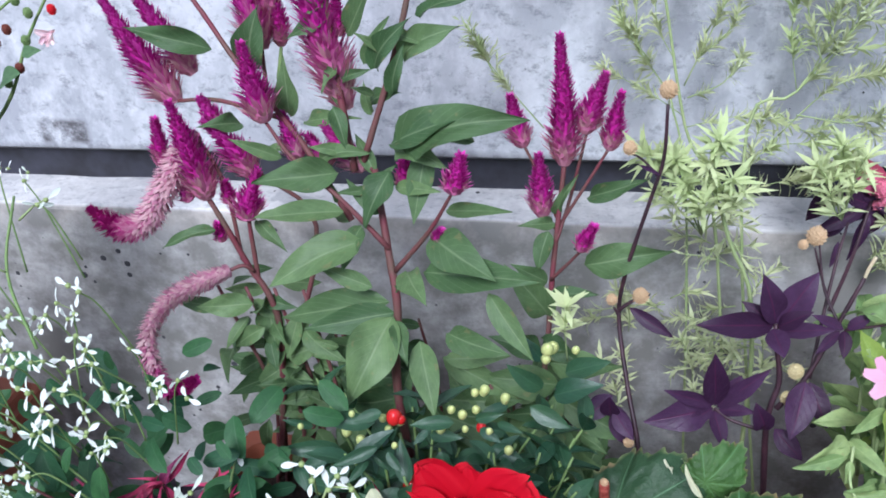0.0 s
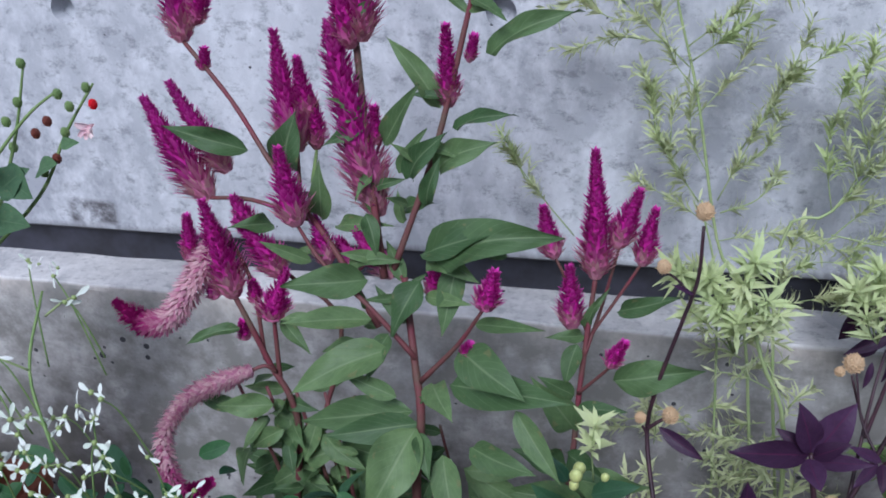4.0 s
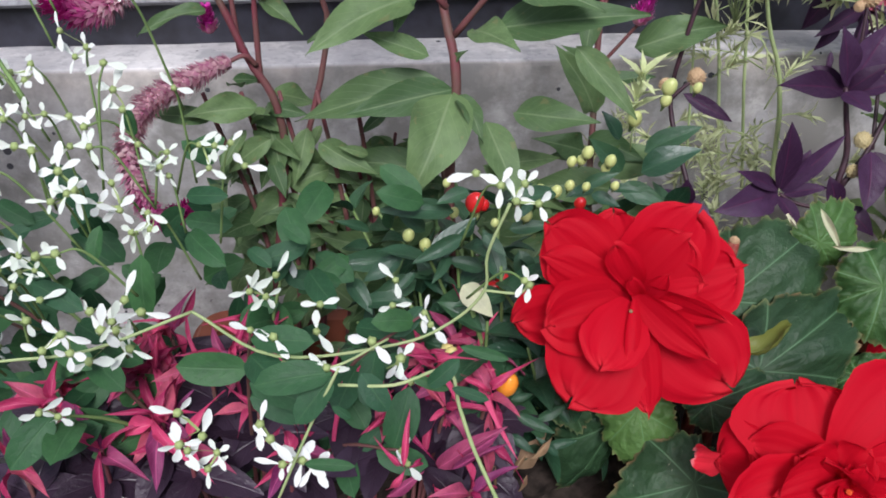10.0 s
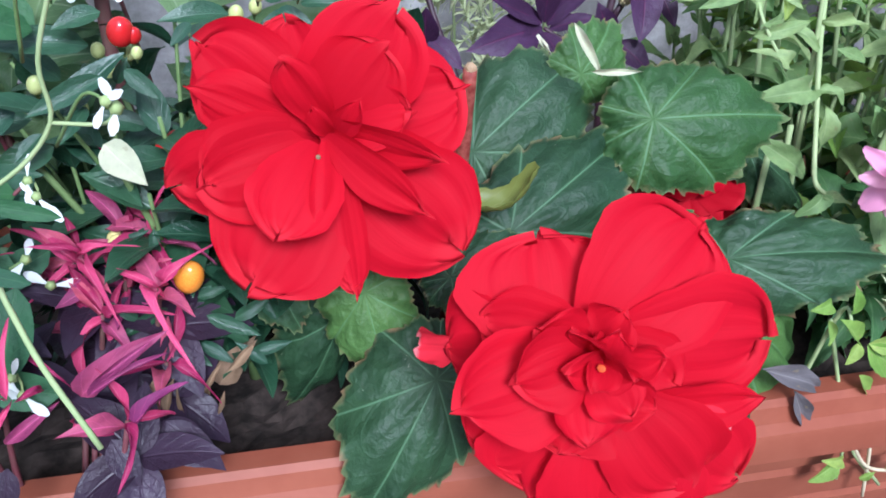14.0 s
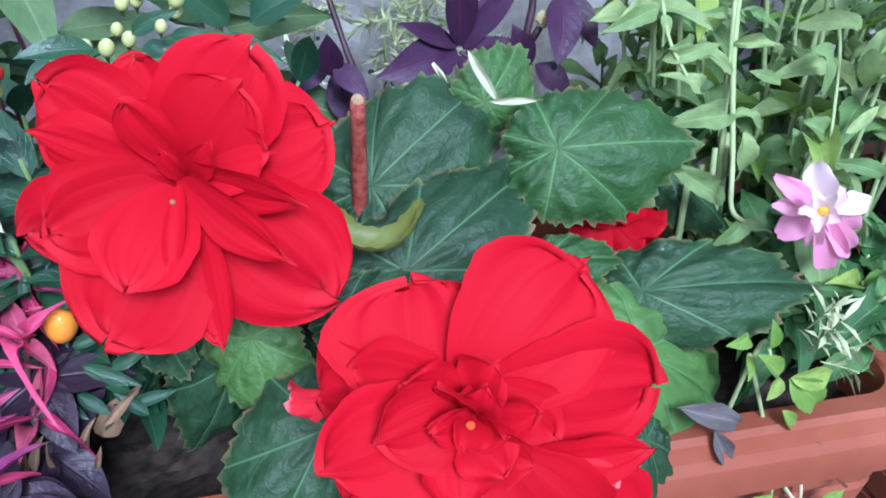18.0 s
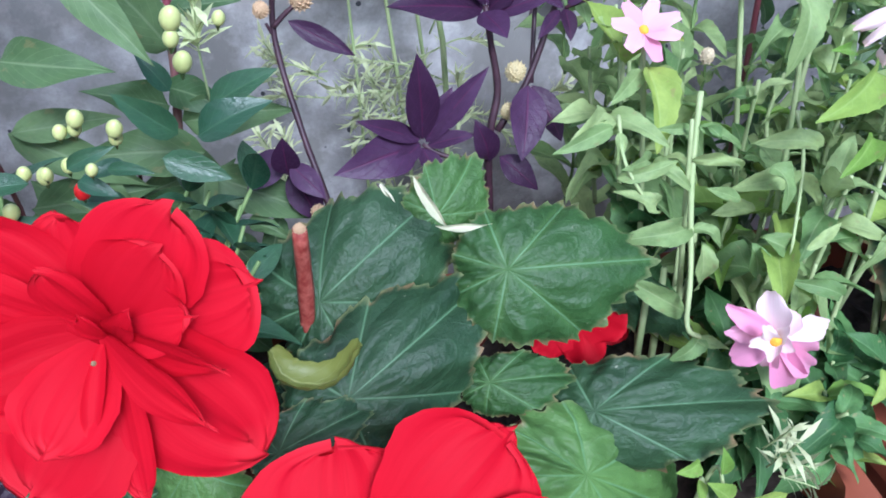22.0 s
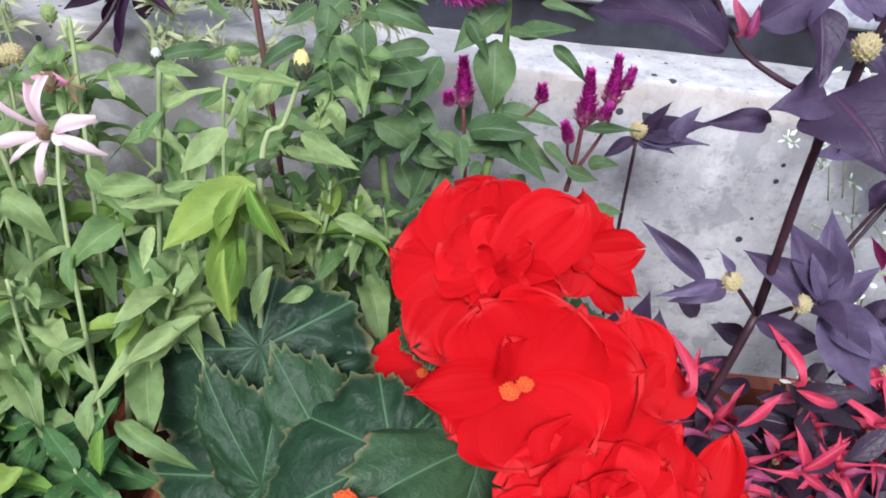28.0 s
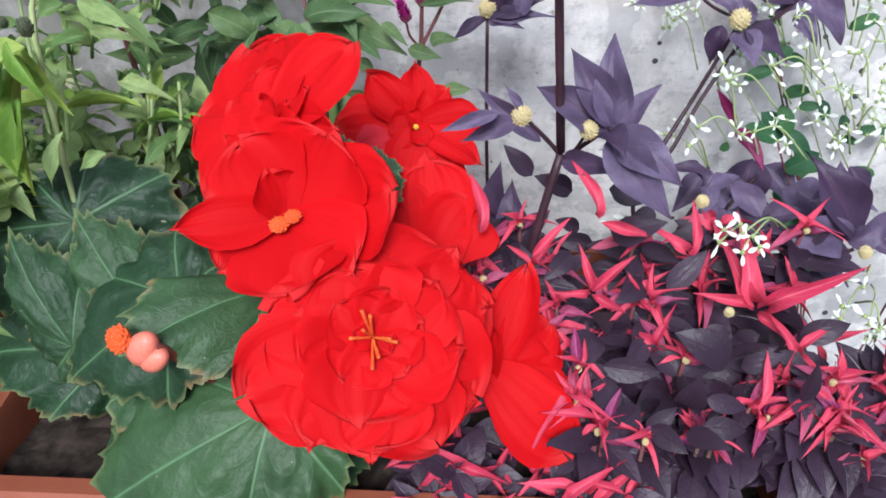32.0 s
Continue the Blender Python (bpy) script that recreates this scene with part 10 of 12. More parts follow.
leaf(zin, "zin", (0.692, 0.520, 0.657), (0.679, 0.510, 0.640))
leaf(zin, "zin", (0.727, 0.500, 0.657), (0.738, 0.490, 0.644))
leaf(zin, "zin", (0.733, 0.500, 0.655), (0.723, 0.490, 0.646), 0.9)
leaf(zin, "ziny", (0.687, 0.470, 0.613), (0.688, 0.430, 0.552), 0.42)
leaf(zin, "ziny", (0.678, 0.480, 0.621), (0.717, 0.450, 0.594), 0.5)
leaf(zin, "zin", (0.712, 0.500, 0.637), (0.745, 0.480, 0.630), 0.8)
leaf(zin, "zin", (0.705, 0.500, 0.635), (0.679, 0.490, 0.630), 0.7)
leaf(zin, "zin", (0.726, 0.460, 0.564), (0.708, 0.450, 0.562), 0.8)
leaf(zin, "zin", (0.704, 0.460, 0.577), (0.694, 0.440, 0.553), 0.7)
leaf(zin, "zin", (0.733, 0.480, 0.599), (0.765, 0.470, 0.598), 0.7)

weed = thing("seedling_plant", "small bright-green seedling hanging over the planter rim", "plant", at=(0.480, 0.355, 0.385))
stem(weed, [(0.475, 0.365, 0.405), (0.478, 0.360, 0.464), (0.482, 0.352, 0.454)], 0.0013, 0.0008, "stem_pale")
stem(weed, [(0.473, 0.360, 0.458), (0.504, 0.345, 0.376), (0.537, 0.340, 0.334)], 0.0011, 0.0010, "stem_pale")
stem(weed, [(0.474, 0.342, 0.411), (0.496, 0.338, 0.386), (0.518, 0.336, 0.359), (0.552, 0.335, 0.351)], 0.0010, 0.0010, "straw")
stem(weed, [(0.502, 0.345, 0.416), (0.515, 0.340, 0.374), (0.522, 0.335, 0.334)], 0.0010, 0.0010, "straw")
stem(weed, [(0.500, 0.345, 0.416), (0.525, 0.340, 0.385), (0.542, 0.335, 0.368)], 0.0009, 0.0008, "stem_brown")
stem(weed, [(0.486, 0.345, 0.415), (0.497, 0.342, 0.381), (0.500, 0.338, 0.352)], 0.0009, 0.0008, "stem_pale")
leaf(weed, "ziny", (0.485, 0.350, 0.450), (0.470, 0.348, 0.469), 1.3)
leaf(weed, "ziny", (0.487, 0.350, 0.448), (0.479, 0.345, 0.439), 1.5)
leaf(weed, "ziny", (0.493, 0.350, 0.447), (0.518, 0.345, 0.448), 1.2)
leaf(weed, "ziny", (0.493, 0.350, 0.446), (0.516, 0.342, 0.426), 1.5)
leaf(weed, "ziny", (0.490, 0.345, 0.430), (0.500, 0.342, 0.415), 1.2)
leaf(weed, "ziny", (0.470, 0.360, 0.469), (0.457, 0.355, 0.471), 1.5)
leaf(weed, "ziny", (0.479, 0.355, 0.465), (0.477, 0.355, 0.483), 1.2)
leaf(weed, "ziny", (0.470, 0.358, 0.460), (0.470, 0.350, 0.449), 1.3)
leaf(weed, "ziny", (0.495, 0.338, 0.368), (0.479, 0.335, 0.357), 1.4)
leaf(weed, "ziny", (0.498, 0.338, 0.369), (0.484, 0.335, 0.374), 1.3)
leaf(weed, "ziny", (0.514, 0.336, 0.351), (0.520, 0.333, 0.358), 1.3)
leaf(weed, "ziny", (0.528, 0.335, 0.358), (0.540, 0.332, 0.368), 1.3)
leaf(weed, "ziny", (0.531, 0.337, 0.383), (0.536, 0.334, 0.389), 1.2)
brush(weed, [(0.519, 0.370, 0.441), (0.521, 0.365, 0.456), (0.522, 0.360, 0.471)], "needle_dim", 0.018, 0.0022, 0.1, 0.0009, width=0.14)
brush(weed, [(0.519, 0.370, 0.449), (0.529, 0.365, 0.447), (0.540, 0.360, 0.446)], "needle_dim", 0.018, 0.0022, 0.1, 0.0009, width=0.14)
brush(weed, [(0.512, 0.370, 0.457), (0.514, 0.365, 0.470), (0.515, 0.360, 0.483)], "needle_dim", 0.018, 0.0022, 0.1, 0.0009, width=0.14)
brush(weed, [(0.529, 0.370, 0.431), (0.538, 0.365, 0.430), (0.547, 0.360, 0.428)], "needle_dim", 0.018, 0.0022, 0.1, 0.0009, width=0.14)
leaf(weed, "dry", (0.499, 0.342, 0.398), (0.507, 0.338, 0.383), 0.8)
leaf(weed, "dry", (0.509, 0.342, 0.413), (0.521, 0.338, 0.402), 0.8)

beg2 = thing("begonia_plant", "begonia crowded with scarlet flowers over dark toothed leaves", "plant", "begonias", at=(0.850, 0.430, 0.385))
# the full flower at the top
broad(beg2, "red2", (0.827, 0.476, 0.578), (0.764, 0.504, 0.565), 0.0588, (-0.43, -0.51, 0.75), 0.07, 0.08, 0.05, 0)
broad(beg2, "red2", (0.824, 0.475, 0.576), (0.794, 0.527, 0.598), 0.0573, (-0.43, -0.51, 0.75), 0.07, 0.08, 0.05, 0)
broad(beg2, "red2", (0.823, 0.477, 0.577), (0.816, 0.522, 0.608), 0.0521, (-0.43, -0.51, 0.75), 0.07, 0.08, 0.05, 0)
broad(beg2, "red2", (0.824, 0.474, 0.576), (0.841, 0.500, 0.604), 0.0403, (-0.43, -0.51, 0.75), 0.07, 0.08, 0.05, 0)
broad(beg2, "red2", (0.825, 0.474, 0.578), (0.784, 0.449, 0.541), 0.0540, (-0.43, -0.51, 0.75), 0.07, 0.08, 0.06, 0)
broad(beg2, "red2", (0.826, 0.475, 0.578), (0.805, 0.436, 0.545), 0.0426, (-0.43, -0.51, 0.75), 0.07, 0.08, 0.06, 0)
broad(beg2, "red2", (0.821, 0.474, 0.577), (0.859, 0.453, 0.586), 0.0286, (-0.43, -0.51, 0.75), 0.08, 0.12, 0.06, 0.2)
broad(beg2, "red2", (0.824, 0.472, 0.577), (0.833, 0.449, 0.570), 0.0333, (-0.43, -0.51, 0.75), 0.08, 0.12, 0.06, 0.1)
broad(beg2, "red2", (0.821, 0.466, 0.577), (0.863, 0.487, 0.619), 0.0483, (-0.43, -0.51, 0.75), 0.06, 0.12, 0.05, 0.1)
broad(beg2, "red2", (0.823, 0.473, 0.583), (0.793, 0.491, 0.582), 0.0387, (-0.43, -0.51, 0.75), 0.1, 0.15, 0.07, 0.1)
broad(beg2, "red2", (0.823, 0.471, 0.582), (0.792, 0.476, 0.572), 0.0354, (-0.43, -0.51, 0.75), 0.1, 0.15, 0.07, 0.2)
broad(beg2, "red2", (0.823, 0.473, 0.583), (0.805, 0.500, 0.595), 0.0387, (-0.43, -0.51, 0.75), 0.1, 0.15, 0.07, 0.1)
broad(beg2, "red2", (0.822, 0.473, 0.583), (0.825, 0.493, 0.603), 0.0337, (-0.43, -0.51, 0.75), 0.1, 0.2, 0.07, 0.1)
broad(beg2, "red2", (0.822, 0.470, 0.582), (0.841, 0.474, 0.600), 0.0317, (-0.43, -0.51, 0.75), 0.1, 0.2, 0.07, 0.25)
broad(beg2, "red2", (0.821, 0.470, 0.582), (0.838, 0.453, 0.583), 0.0269, (-0.43, -0.51, 0.75), 0.1, 0.2, 0.07, 0.3)
broad(beg2, "red2", (0.822, 0.470, 0.582), (0.811, 0.455, 0.569), 0.0287, (-0.43, -0.51, 0.75), 0.1, 0.2, 0.07, 0.3)
broad(beg2, "red2", (0.822, 0.470, 0.583), (0.812, 0.481, 0.589), 0.0189, (-0.43, -0.51, 0.75), 0.12, 0.35, 0.08, 0.4)
broad(beg2, "red2", (0.822, 0.469, 0.583), (0.829, 0.472, 0.593), 0.0169, (-0.43, -0.51, 0.75), 0.12, 0.35, 0.08, 0.4)
broad(beg2, "red2", (0.822, 0.470, 0.584), (0.818, 0.457, 0.577), 0.0169, (-0.43, -0.51, 0.75), 0.12, 0.35, 0.08, 0.4)
# the cupped flower with a bare heart of orange stamens
broad(beg2, "red2", (0.834, 0.415, 0.551), (0.808, 0.388, 0.542), 0.0440, (-0.04, -0.76, 0.65), -0.06, 0.1, 0.05, 0)
broad(beg2, "red2", (0.837, 0.416, 0.556), (0.816, 0.425, 0.594), 0.0526, (-0.04, -0.76, 0.65), -0.08, 0.14, 0.05, 0)
broad(beg2, "red2", (0.837, 0.417, 0.557), (0.862, 0.425, 0.600), 0.0674, (-0.04, -0.76, 0.65), -0.08, 0.14, 0.05, 0)
broad(beg2, "red2", (0.838, 0.415, 0.554), (0.894, 0.407, 0.580), 0.0622, (-0.04, -0.76, 0.65), -0.06, 0.14, 0.05, 0)
broad(beg2, "red2", (0.838, 0.414, 0.553), (0.876, 0.382, 0.548), 0.0581, (-0.04, -0.76, 0.65), -0.06, 0.16, 0.05, 0)
broad(beg2, "red2", (0.836, 0.413, 0.552), (0.846, 0.374, 0.540), 0.0614, (-0.04, -0.76, 0.65), -0.06, 0.16, 0.06, 0)
broad(beg2, "red2", (0.837, 0.415, 0.557), (0.786, 0.393, 0.562), 0.0278, (-0.04, -0.76, 0.65), 0.04, 0.3, 0.05, 0.6)
broad(beg2, "red2", (0.835, 0.415, 0.558), (0.830, 0.417, 0.583), 0.0290, (-0.04, -0.76, 0.65), 0, 0.3, 0.06, 0.2)
globe(beg2, (0.835, 0.408, 0.556), 0.0062, "stamen_o", "flower_heart")
globe(beg2, (0.842, 0.410, 0.560), 0.0052, "stamen_o", "flower_heart")
# the half-hidden flower beside it
broad(beg2, "red2", (0.903, 0.450, 0.501), (0.884, 0.477, 0.541), 0.0327, (0.10, -0.80, 0.59), 0.08, 0.1, 0.04, 0)
broad(beg2, "red2", (0.909, 0.445, 0.494), (0.901, 0.486, 0.551), 0.0539, (0.10, -0.80, 0.59), 0.1, 0.15, 0.04, 0)
broad(beg2, "red2", (0.909, 0.451, 0.504), (0.930, 0.472, 0.530), 0.0488, (0.10, -0.80, 0.59), 0.1, 0.15, 0.05, 0)
broad(beg2, "red2", (0.907, 0.455, 0.511), (0.924, 0.447, 0.504), 0.0388, (0.10, -0.80, 0.59), 0.1, 0.15, 0.05, 0)
# the large open flower in front
broad(beg2, "red2", (0.884, 0.372, 0.512), (0.883, 0.405, 0.551), 0.0823, (0.24, -0.73, 0.64), 0.07, 0.06, 0.07, 0)
broad(beg2, "red2", (0.883, 0.372, 0.513), (0.922, 0.414, 0.539), 0.0688, (0.24, -0.73, 0.64), 0.07, 0.06, 0.07, 0)
broad(beg2, "red2", (0.881, 0.371, 0.513), (0.941, 0.402, 0.512), 0.0636, (0.24, -0.73, 0.64), 0.07, 0.06, 0.07, 0)
broad(beg2, "red2", (0.882, 0.372, 0.514), (0.937, 0.367, 0.481), 0.0690, (0.24, -0.73, 0.64), 0.07, 0.08, 0.08, 0)
broad(beg2, "red2", (0.882, 0.372, 0.515), (0.919, 0.344, 0.472), 0.0542, (0.24, -0.73, 0.64), 0.07, 0.08, 0.08, 0)
broad(beg2, "red2", (0.884, 0.373, 0.515), (0.888, 0.330, 0.475), 0.0565, (0.24, -0.73, 0.64), 0.07, 0.08, 0.08, 0)
broad(beg2, "red2", (0.885, 0.373, 0.515), (0.861, 0.330, 0.482), 0.0536, (0.24, -0.73, 0.64), 0.07, 0.08, 0.08, 0)
broad(beg2, "red2", (0.887, 0.372, 0.513), (0.826, 0.339, 0.503), 0.0648, (0.24, -0.73, 0.64), 0.07, 0.06, 0.07, 0)
broad(beg2, "red2", (0.886, 0.372, 0.513), (0.834, 0.369, 0.531), 0.0620, (0.24, -0.73, 0.64), 0.07, 0.06, 0.06, 0)
broad(beg2, "red2", (0.884, 0.371, 0.513), (0.856, 0.393, 0.548), 0.0565, (0.24, -0.73, 0.64), 0.07, 0.06, 0.06, 0)
broad(beg2, "red2", (0.888, 0.369, 0.517), (0.851, 0.365, 0.533), 0.0528, (0.24, -0.73, 0.64), 0.1, 0.12, 0.09, 0.1)
broad(beg2, "red2", (0.887, 0.368, 0.517), (0.875, 0.387, 0.546), 0.0586, (0.24, -0.73, 0.64), 0.1, 0.12, 0.09, 0)
broad(beg2, "red2", (0.885, 0.368, 0.517), (0.915, 0.392, 0.536), 0.0533, (0.24, -0.73, 0.64), 0.1, 0.12, 0.09, 0.1)
broad(beg2, "red2", (0.884, 0.368, 0.518), (0.929, 0.373, 0.511), 0.0562, (0.24, -0.73, 0.64), 0.1, 0.12, 0.1, 0.1)
broad(beg2, "red2", (0.884, 0.369, 0.518), (0.911, 0.350, 0.494), 0.0532, (0.24, -0.73, 0.64), 0.1, 0.12, 0.1, 0.1)
broad(beg2, "red2", (0.885, 0.369, 0.519), (0.884, 0.337, 0.492), 0.0612, (0.24, -0.73, 0.64), 0.1, 0.14, 0.1, 0.2)
broad(beg2, "red2", (0.886, 0.368, 0.518), (0.856, 0.344, 0.509), 0.0527, (0.24, -0.73, 0.64), 0.1, 0.14, 0.1, 0.15)
broad(beg2, "red2", (0.887, 0.365, 0.519), (0.870, 0.371, 0.537), 0.0331, (0.24, -0.73, 0.64), 0.1, 0.2, 0.12, 0.25)
broad(beg2, "red2", (0.886, 0.366, 0.520), (0.894, 0.381, 0.539), 0.0346, (0.24, -0.73, 0.64), 0.1, 0.2, 0.12, 0.2)
broad(beg2, "red2", (0.886, 0.365, 0.519), (0.910, 0.373, 0.525), 0.0332, (0.24, -0.73, 0.64), 0.1, 0.2, 0.12, 0.25)
broad(beg2, "red2", (0.886, 0.366, 0.520), (0.903, 0.355, 0.509), 0.0346, (0.24, -0.73, 0.64), 0.1, 0.2, 0.12, 0.25)
broad(beg2, "red2", (0.887, 0.366, 0.521), (0.875, 0.347, 0.509), 0.0359, (0.24, -0.73, 0.64), 0.1, 0.2, 0.12, 0.25)
broad(beg2, "red2", (0.887, 0.365, 0.521), (0.878, 0.362, 0.527), 0.0165, (0.24, -0.73, 0.64), 0.1, 0.3, 0.1, 0.4)
broad(beg2, "red2", (0.887, 0.365, 0.522), (0.896, 0.360, 0.517), 0.0165, (0.24, -0.73, 0.64), 0.1, 0.3, 0.1, 0.4)
for tip in ((0.883, 0.363, 0.541), (0.887, 0.362, 0.539), (0.897, 0.357, 0.529), (0.900, 0.358, 0.526), (0.884, 0.357, 0.534), (0.892, 0.350, 0.523), (0.878, 0.354, 0.531), (0.889, 0.347, 0.518)):
    stem(beg2, [(0.887, 0.364, 0.523), tip], 0.0005, 0.0009, "orange_pet", "stamen", 0.3, 5)
# the loose flower at its side
broad(beg2, "red2", (0.944, 0.399, 0.462), (0.961, 0.437, 0.511), 0.0299, (0.15, -0.73, 0.66), 0.06, 0.3, 0.05, 0.3)
broad(beg2, "red2", (0.947, 0.402, 0.469), (0.976, 0.427, 0.479), 0.0432, (0.15, -0.73, 0.66), 0.08, 0.12, 0.05, 0)
broad(beg2, "red2", (0.949, 0.400, 0.468), (0.978, 0.411, 0.467), 0.0398, (0.15, -0.73, 0.66), 0.08, 0.12, 0.05, 0)
broad(beg2, "red2", (0.941, 0.400, 0.472), (0.986, 0.371, 0.436), 0.0442, (0.15, -0.73, 0.66), 0.1, 0.2, 0.06, 0.1)
broad(beg2, "red2", (0.943, 0.399, 0.469), (0.992, 0.394, 0.451), 0.0302, (0.15, -0.73, 0.66), 0.08, 0.2, 0.06, 0.2)
broad(beg2, "red2", (0.945, 0.395, 0.467), (0.937, 0.413, 0.496), 0.0233, (0.15, -0.73, 0.66), 0.1, 0.4, 0.06, 0.3)
# the small ragged flower behind
broad(beg2, "red2", (0.879, 0.604, 0.504), (0.825, 0.601, 0.507), 0.0457, (0.08, -0.86, 0.50), 0.06, 0.08, 0.05, 0)
broad(beg2, "red_back", (0.867, 0.597, 0.501), (0.840, 0.589, 0.497), 0.0256, (0.08, -0.86, 0.50), 0.06, 0.2, 0.05, 0.1)
broad(beg2, "red2", (0.886, 0.598, 0.507), (0.850, 0.610, 0.544), 0.0302, (0.08, -0.86, 0.50), 0.05, 0.15, 0.08, 0.2)
broad(beg2, "red2", (0.884, 0.598, 0.509), (0.882, 0.616, 0.550), 0.0252, (0.08, -0.86, 0.50), 0.05, 0.2, 0.08, 0.3)
broad(beg2, "red2", (0.884, 0.598, 0.508), (0.904, 0.613, 0.533), 0.0286, (0.08, -0.86, 0.50), 0.05, 0.15, 0.07, 0.2)
broad(beg2, "red2", (0.881, 0.597, 0.509), (0.929, 0.603, 0.516), 0.0342, (0.08, -0.86, 0.50), 0.05, 0.12, 0.07, 0.15)
broad(beg2, "red2", (0.881, 0.597, 0.512), (0.930, 0.585, 0.488), 0.0268, (0.08, -0.86, 0.50), 0.06, 0.15, 0.07, 0.3)
broad(beg2, "red2", (0.882, 0.599, 0.512), (0.920, 0.575, 0.475), 0.0220, (0.08, -0.86, 0.50), 0.06, 0.2, 0.06, 0.45)
broad(beg2, "red2", (0.885, 0.597, 0.511), (0.878, 0.577, 0.486), 0.0374, (0.08, -0.86, 0.50), 0.06, 0.15, 0.07, 0.15)
broad(beg2, "red2", (0.885, 0.597, 0.509), (0.864, 0.593, 0.509), 0.0286, (0.08, -0.86, 0.50), 0.06, 0.15, 0.07, 0.2)
broad(beg2, "red2", (0.884, 0.596, 0.513), (0.891, 0.585, 0.503), 0.0178, (0.08, -0.86, 0.50), 0.1, 0.3, 0.08, 0.3)
broad(beg2, "red2", (0.885, 0.594, 0.512), (0.878, 0.595, 0.523), 0.0178, (0.08, -0.86, 0.50), 0.1, 0.3, 0.08, 0.3)
globe(beg2, (0.884, 0.590, 0.514), 0.0025, "stamen", "flower_heart")
vane(beg2, "red2", (0.786, 0.476, 0.498), (0.754, 0.478, 0.499), 0.0375, (0.04, -0.72, 0.70), 0.06, 0.15, 0.05, 0.7, 0.35)
vane(beg2, "red2", (0.786, 0.477, 0.499), (0.766, 0.489, 0.513), 0.0375, (0.04, -0.72, 0.69), 0.06, 0.15, 0.05, 0.7, 0.35)
vane(beg2, "red2", (0.787, 0.477, 0.500), (0.790, 0.493, 0.518), 0.0375, (0.04, -0.72, 0.69), 0.06, 0.15, 0.05, 0.7, 0.35)
vane(beg2, "red2", (0.789, 0.475, 0.497), (0.812, 0.483, 0.503), 0.0375, (0.03, -0.71, 0.70), 0.06, 0.15, 0.05, 0.7, 0.35)
vane(beg2, "red2", (0.788, 0.474, 0.495), (0.779, 0.459, 0.471), 0.0443, (0.04, -0.71, 0.70), 0.06, 0.15, 0.05, 0.7, 0.35)
vane(beg2, "red2", (0.788, 0.474, 0.495), (0.808, 0.464, 0.478), 0.0443, (0.04, -0.71, 0.70), 0.06, 0.15, 0.05, 0.7, 0.35)
vane(beg2, "red2", (0.786, 0.475, 0.497), (0.762, 0.466, 0.483), 0.0375, (0.04, -0.71, 0.70), 0.06, 0.15, 0.05, 0.7, 0.35)
globe(beg2, (0.788, 0.469, 0.502), 0.004, "stamen_o", "flower_heart")
begonia_leaf(beg2, (0.747, 0.410, 0.485), (0.714, 0.425, 0.538), 0.7125, face=(-0.1, -0.5, 0.85), kind=5)
begonia_leaf(beg2, (0.710, 0.395, 0.477), (0.676, 0.410, 0.530), 0.6175, face=(-0.2, -0.6, 0.75), kind=7)
begonia_leaf(beg2, (0.807, 0.395, 0.491), (0.763, 0.405, 0.503), 0.855, face=(0, -0.5, 0.8), kind=9)
begonia_leaf(beg2, (0.780, 0.395, 0.515), (0.718, 0.365, 0.491), 0.95, face=(-0.1, -0.6, 0.8), kind=5)
begonia_leaf(beg2, (0.825, 0.410, 0.513), (0.775, 0.360, 0.534), 0.8075, face=(0, -0.4, 0.9), kind=6)
begonia_leaf(beg2, (0.828, 0.370, 0.464), (0.739, 0.320, 0.440), 0.95, face=(0, -0.6, 0.8), kind=7)
begonia_leaf(beg2, (0.765, 0.380, 0.448), (0.714, 0.360, 0.410), 0.57, face=(0, -0.6, 0.8), kind=9)
begonia_leaf(beg2, (0.847, 0.380, 0.436), (0.850, 0.350, 0.405), 1.14, face=(0, -0.6, 0.8), kind=5)
begonia_leaf(beg2, (0.772, 0.400, 0.464), (0.770, 0.350, 0.451), 1.235, face=(0, -0.7, 0.7), kind=8)
begonia_leaf(beg2, (0.847, 0.450, 0.564), (0.825, 0.470, 0.573), 1.14, face=(0, -0.6, 0.8), kind=7)
begonia_leaf(beg2, (0.865, 0.450, 0.553), (0.867, 0.480, 0.568), 1.14, face=(0, -0.6, 0.8), kind=8)
begonia_leaf(beg2, (0.801, 0.460, 0.545), (0.773, 0.480, 0.551), 1.14, face=(0, -0.6, 0.8), kind=9)
begonia_leaf(beg2, (0.739, 0.470, 0.483), (0.651, 0.450, 0.501), 0.76, face=(0, -0.6, 0.75), kind=6)
begonia_leaf(beg2, (0.694, 0.460, 0.516), (0.728, 0.410, 0.438), 1.045, face=(0, -0.6, 0.75), kind=8)
begonia_leaf(beg2, (0.718, 0.420, 0.453), (0.650, 0.400, 0.470), 0.95, face=(0, -0.6, 0.75), kind=9)
begonia_leaf(beg2, (0.793, 0.550, 0.538), (0.768, 0.530, 0.498), 0.95, face=(0, -0.7, 0.6), kind=5)
for at, r, up in (((0.774, 0.357, 0.516), 0.0078, (0.5, -0.2, 0.8)), ((0.779, 0.355, 0.511), 0.0066, (0.7, -0.3, 0.5))):
    fruit(beg2, at, r, "bud_pink", 1.35, up).name = "bud"
globe(beg2, (0.763, 0.357, 0.521), 0.0085, "stamen_o", "open_bud", (-0.4, -0.8, 0.5))
stem(beg2, [(0.800, 0.420, 0.405), (0.785, 0.360, 0.510), (0.766, 0.358, 0.517)], 0.0035, 0.0019, "stem_brown", "stalk")
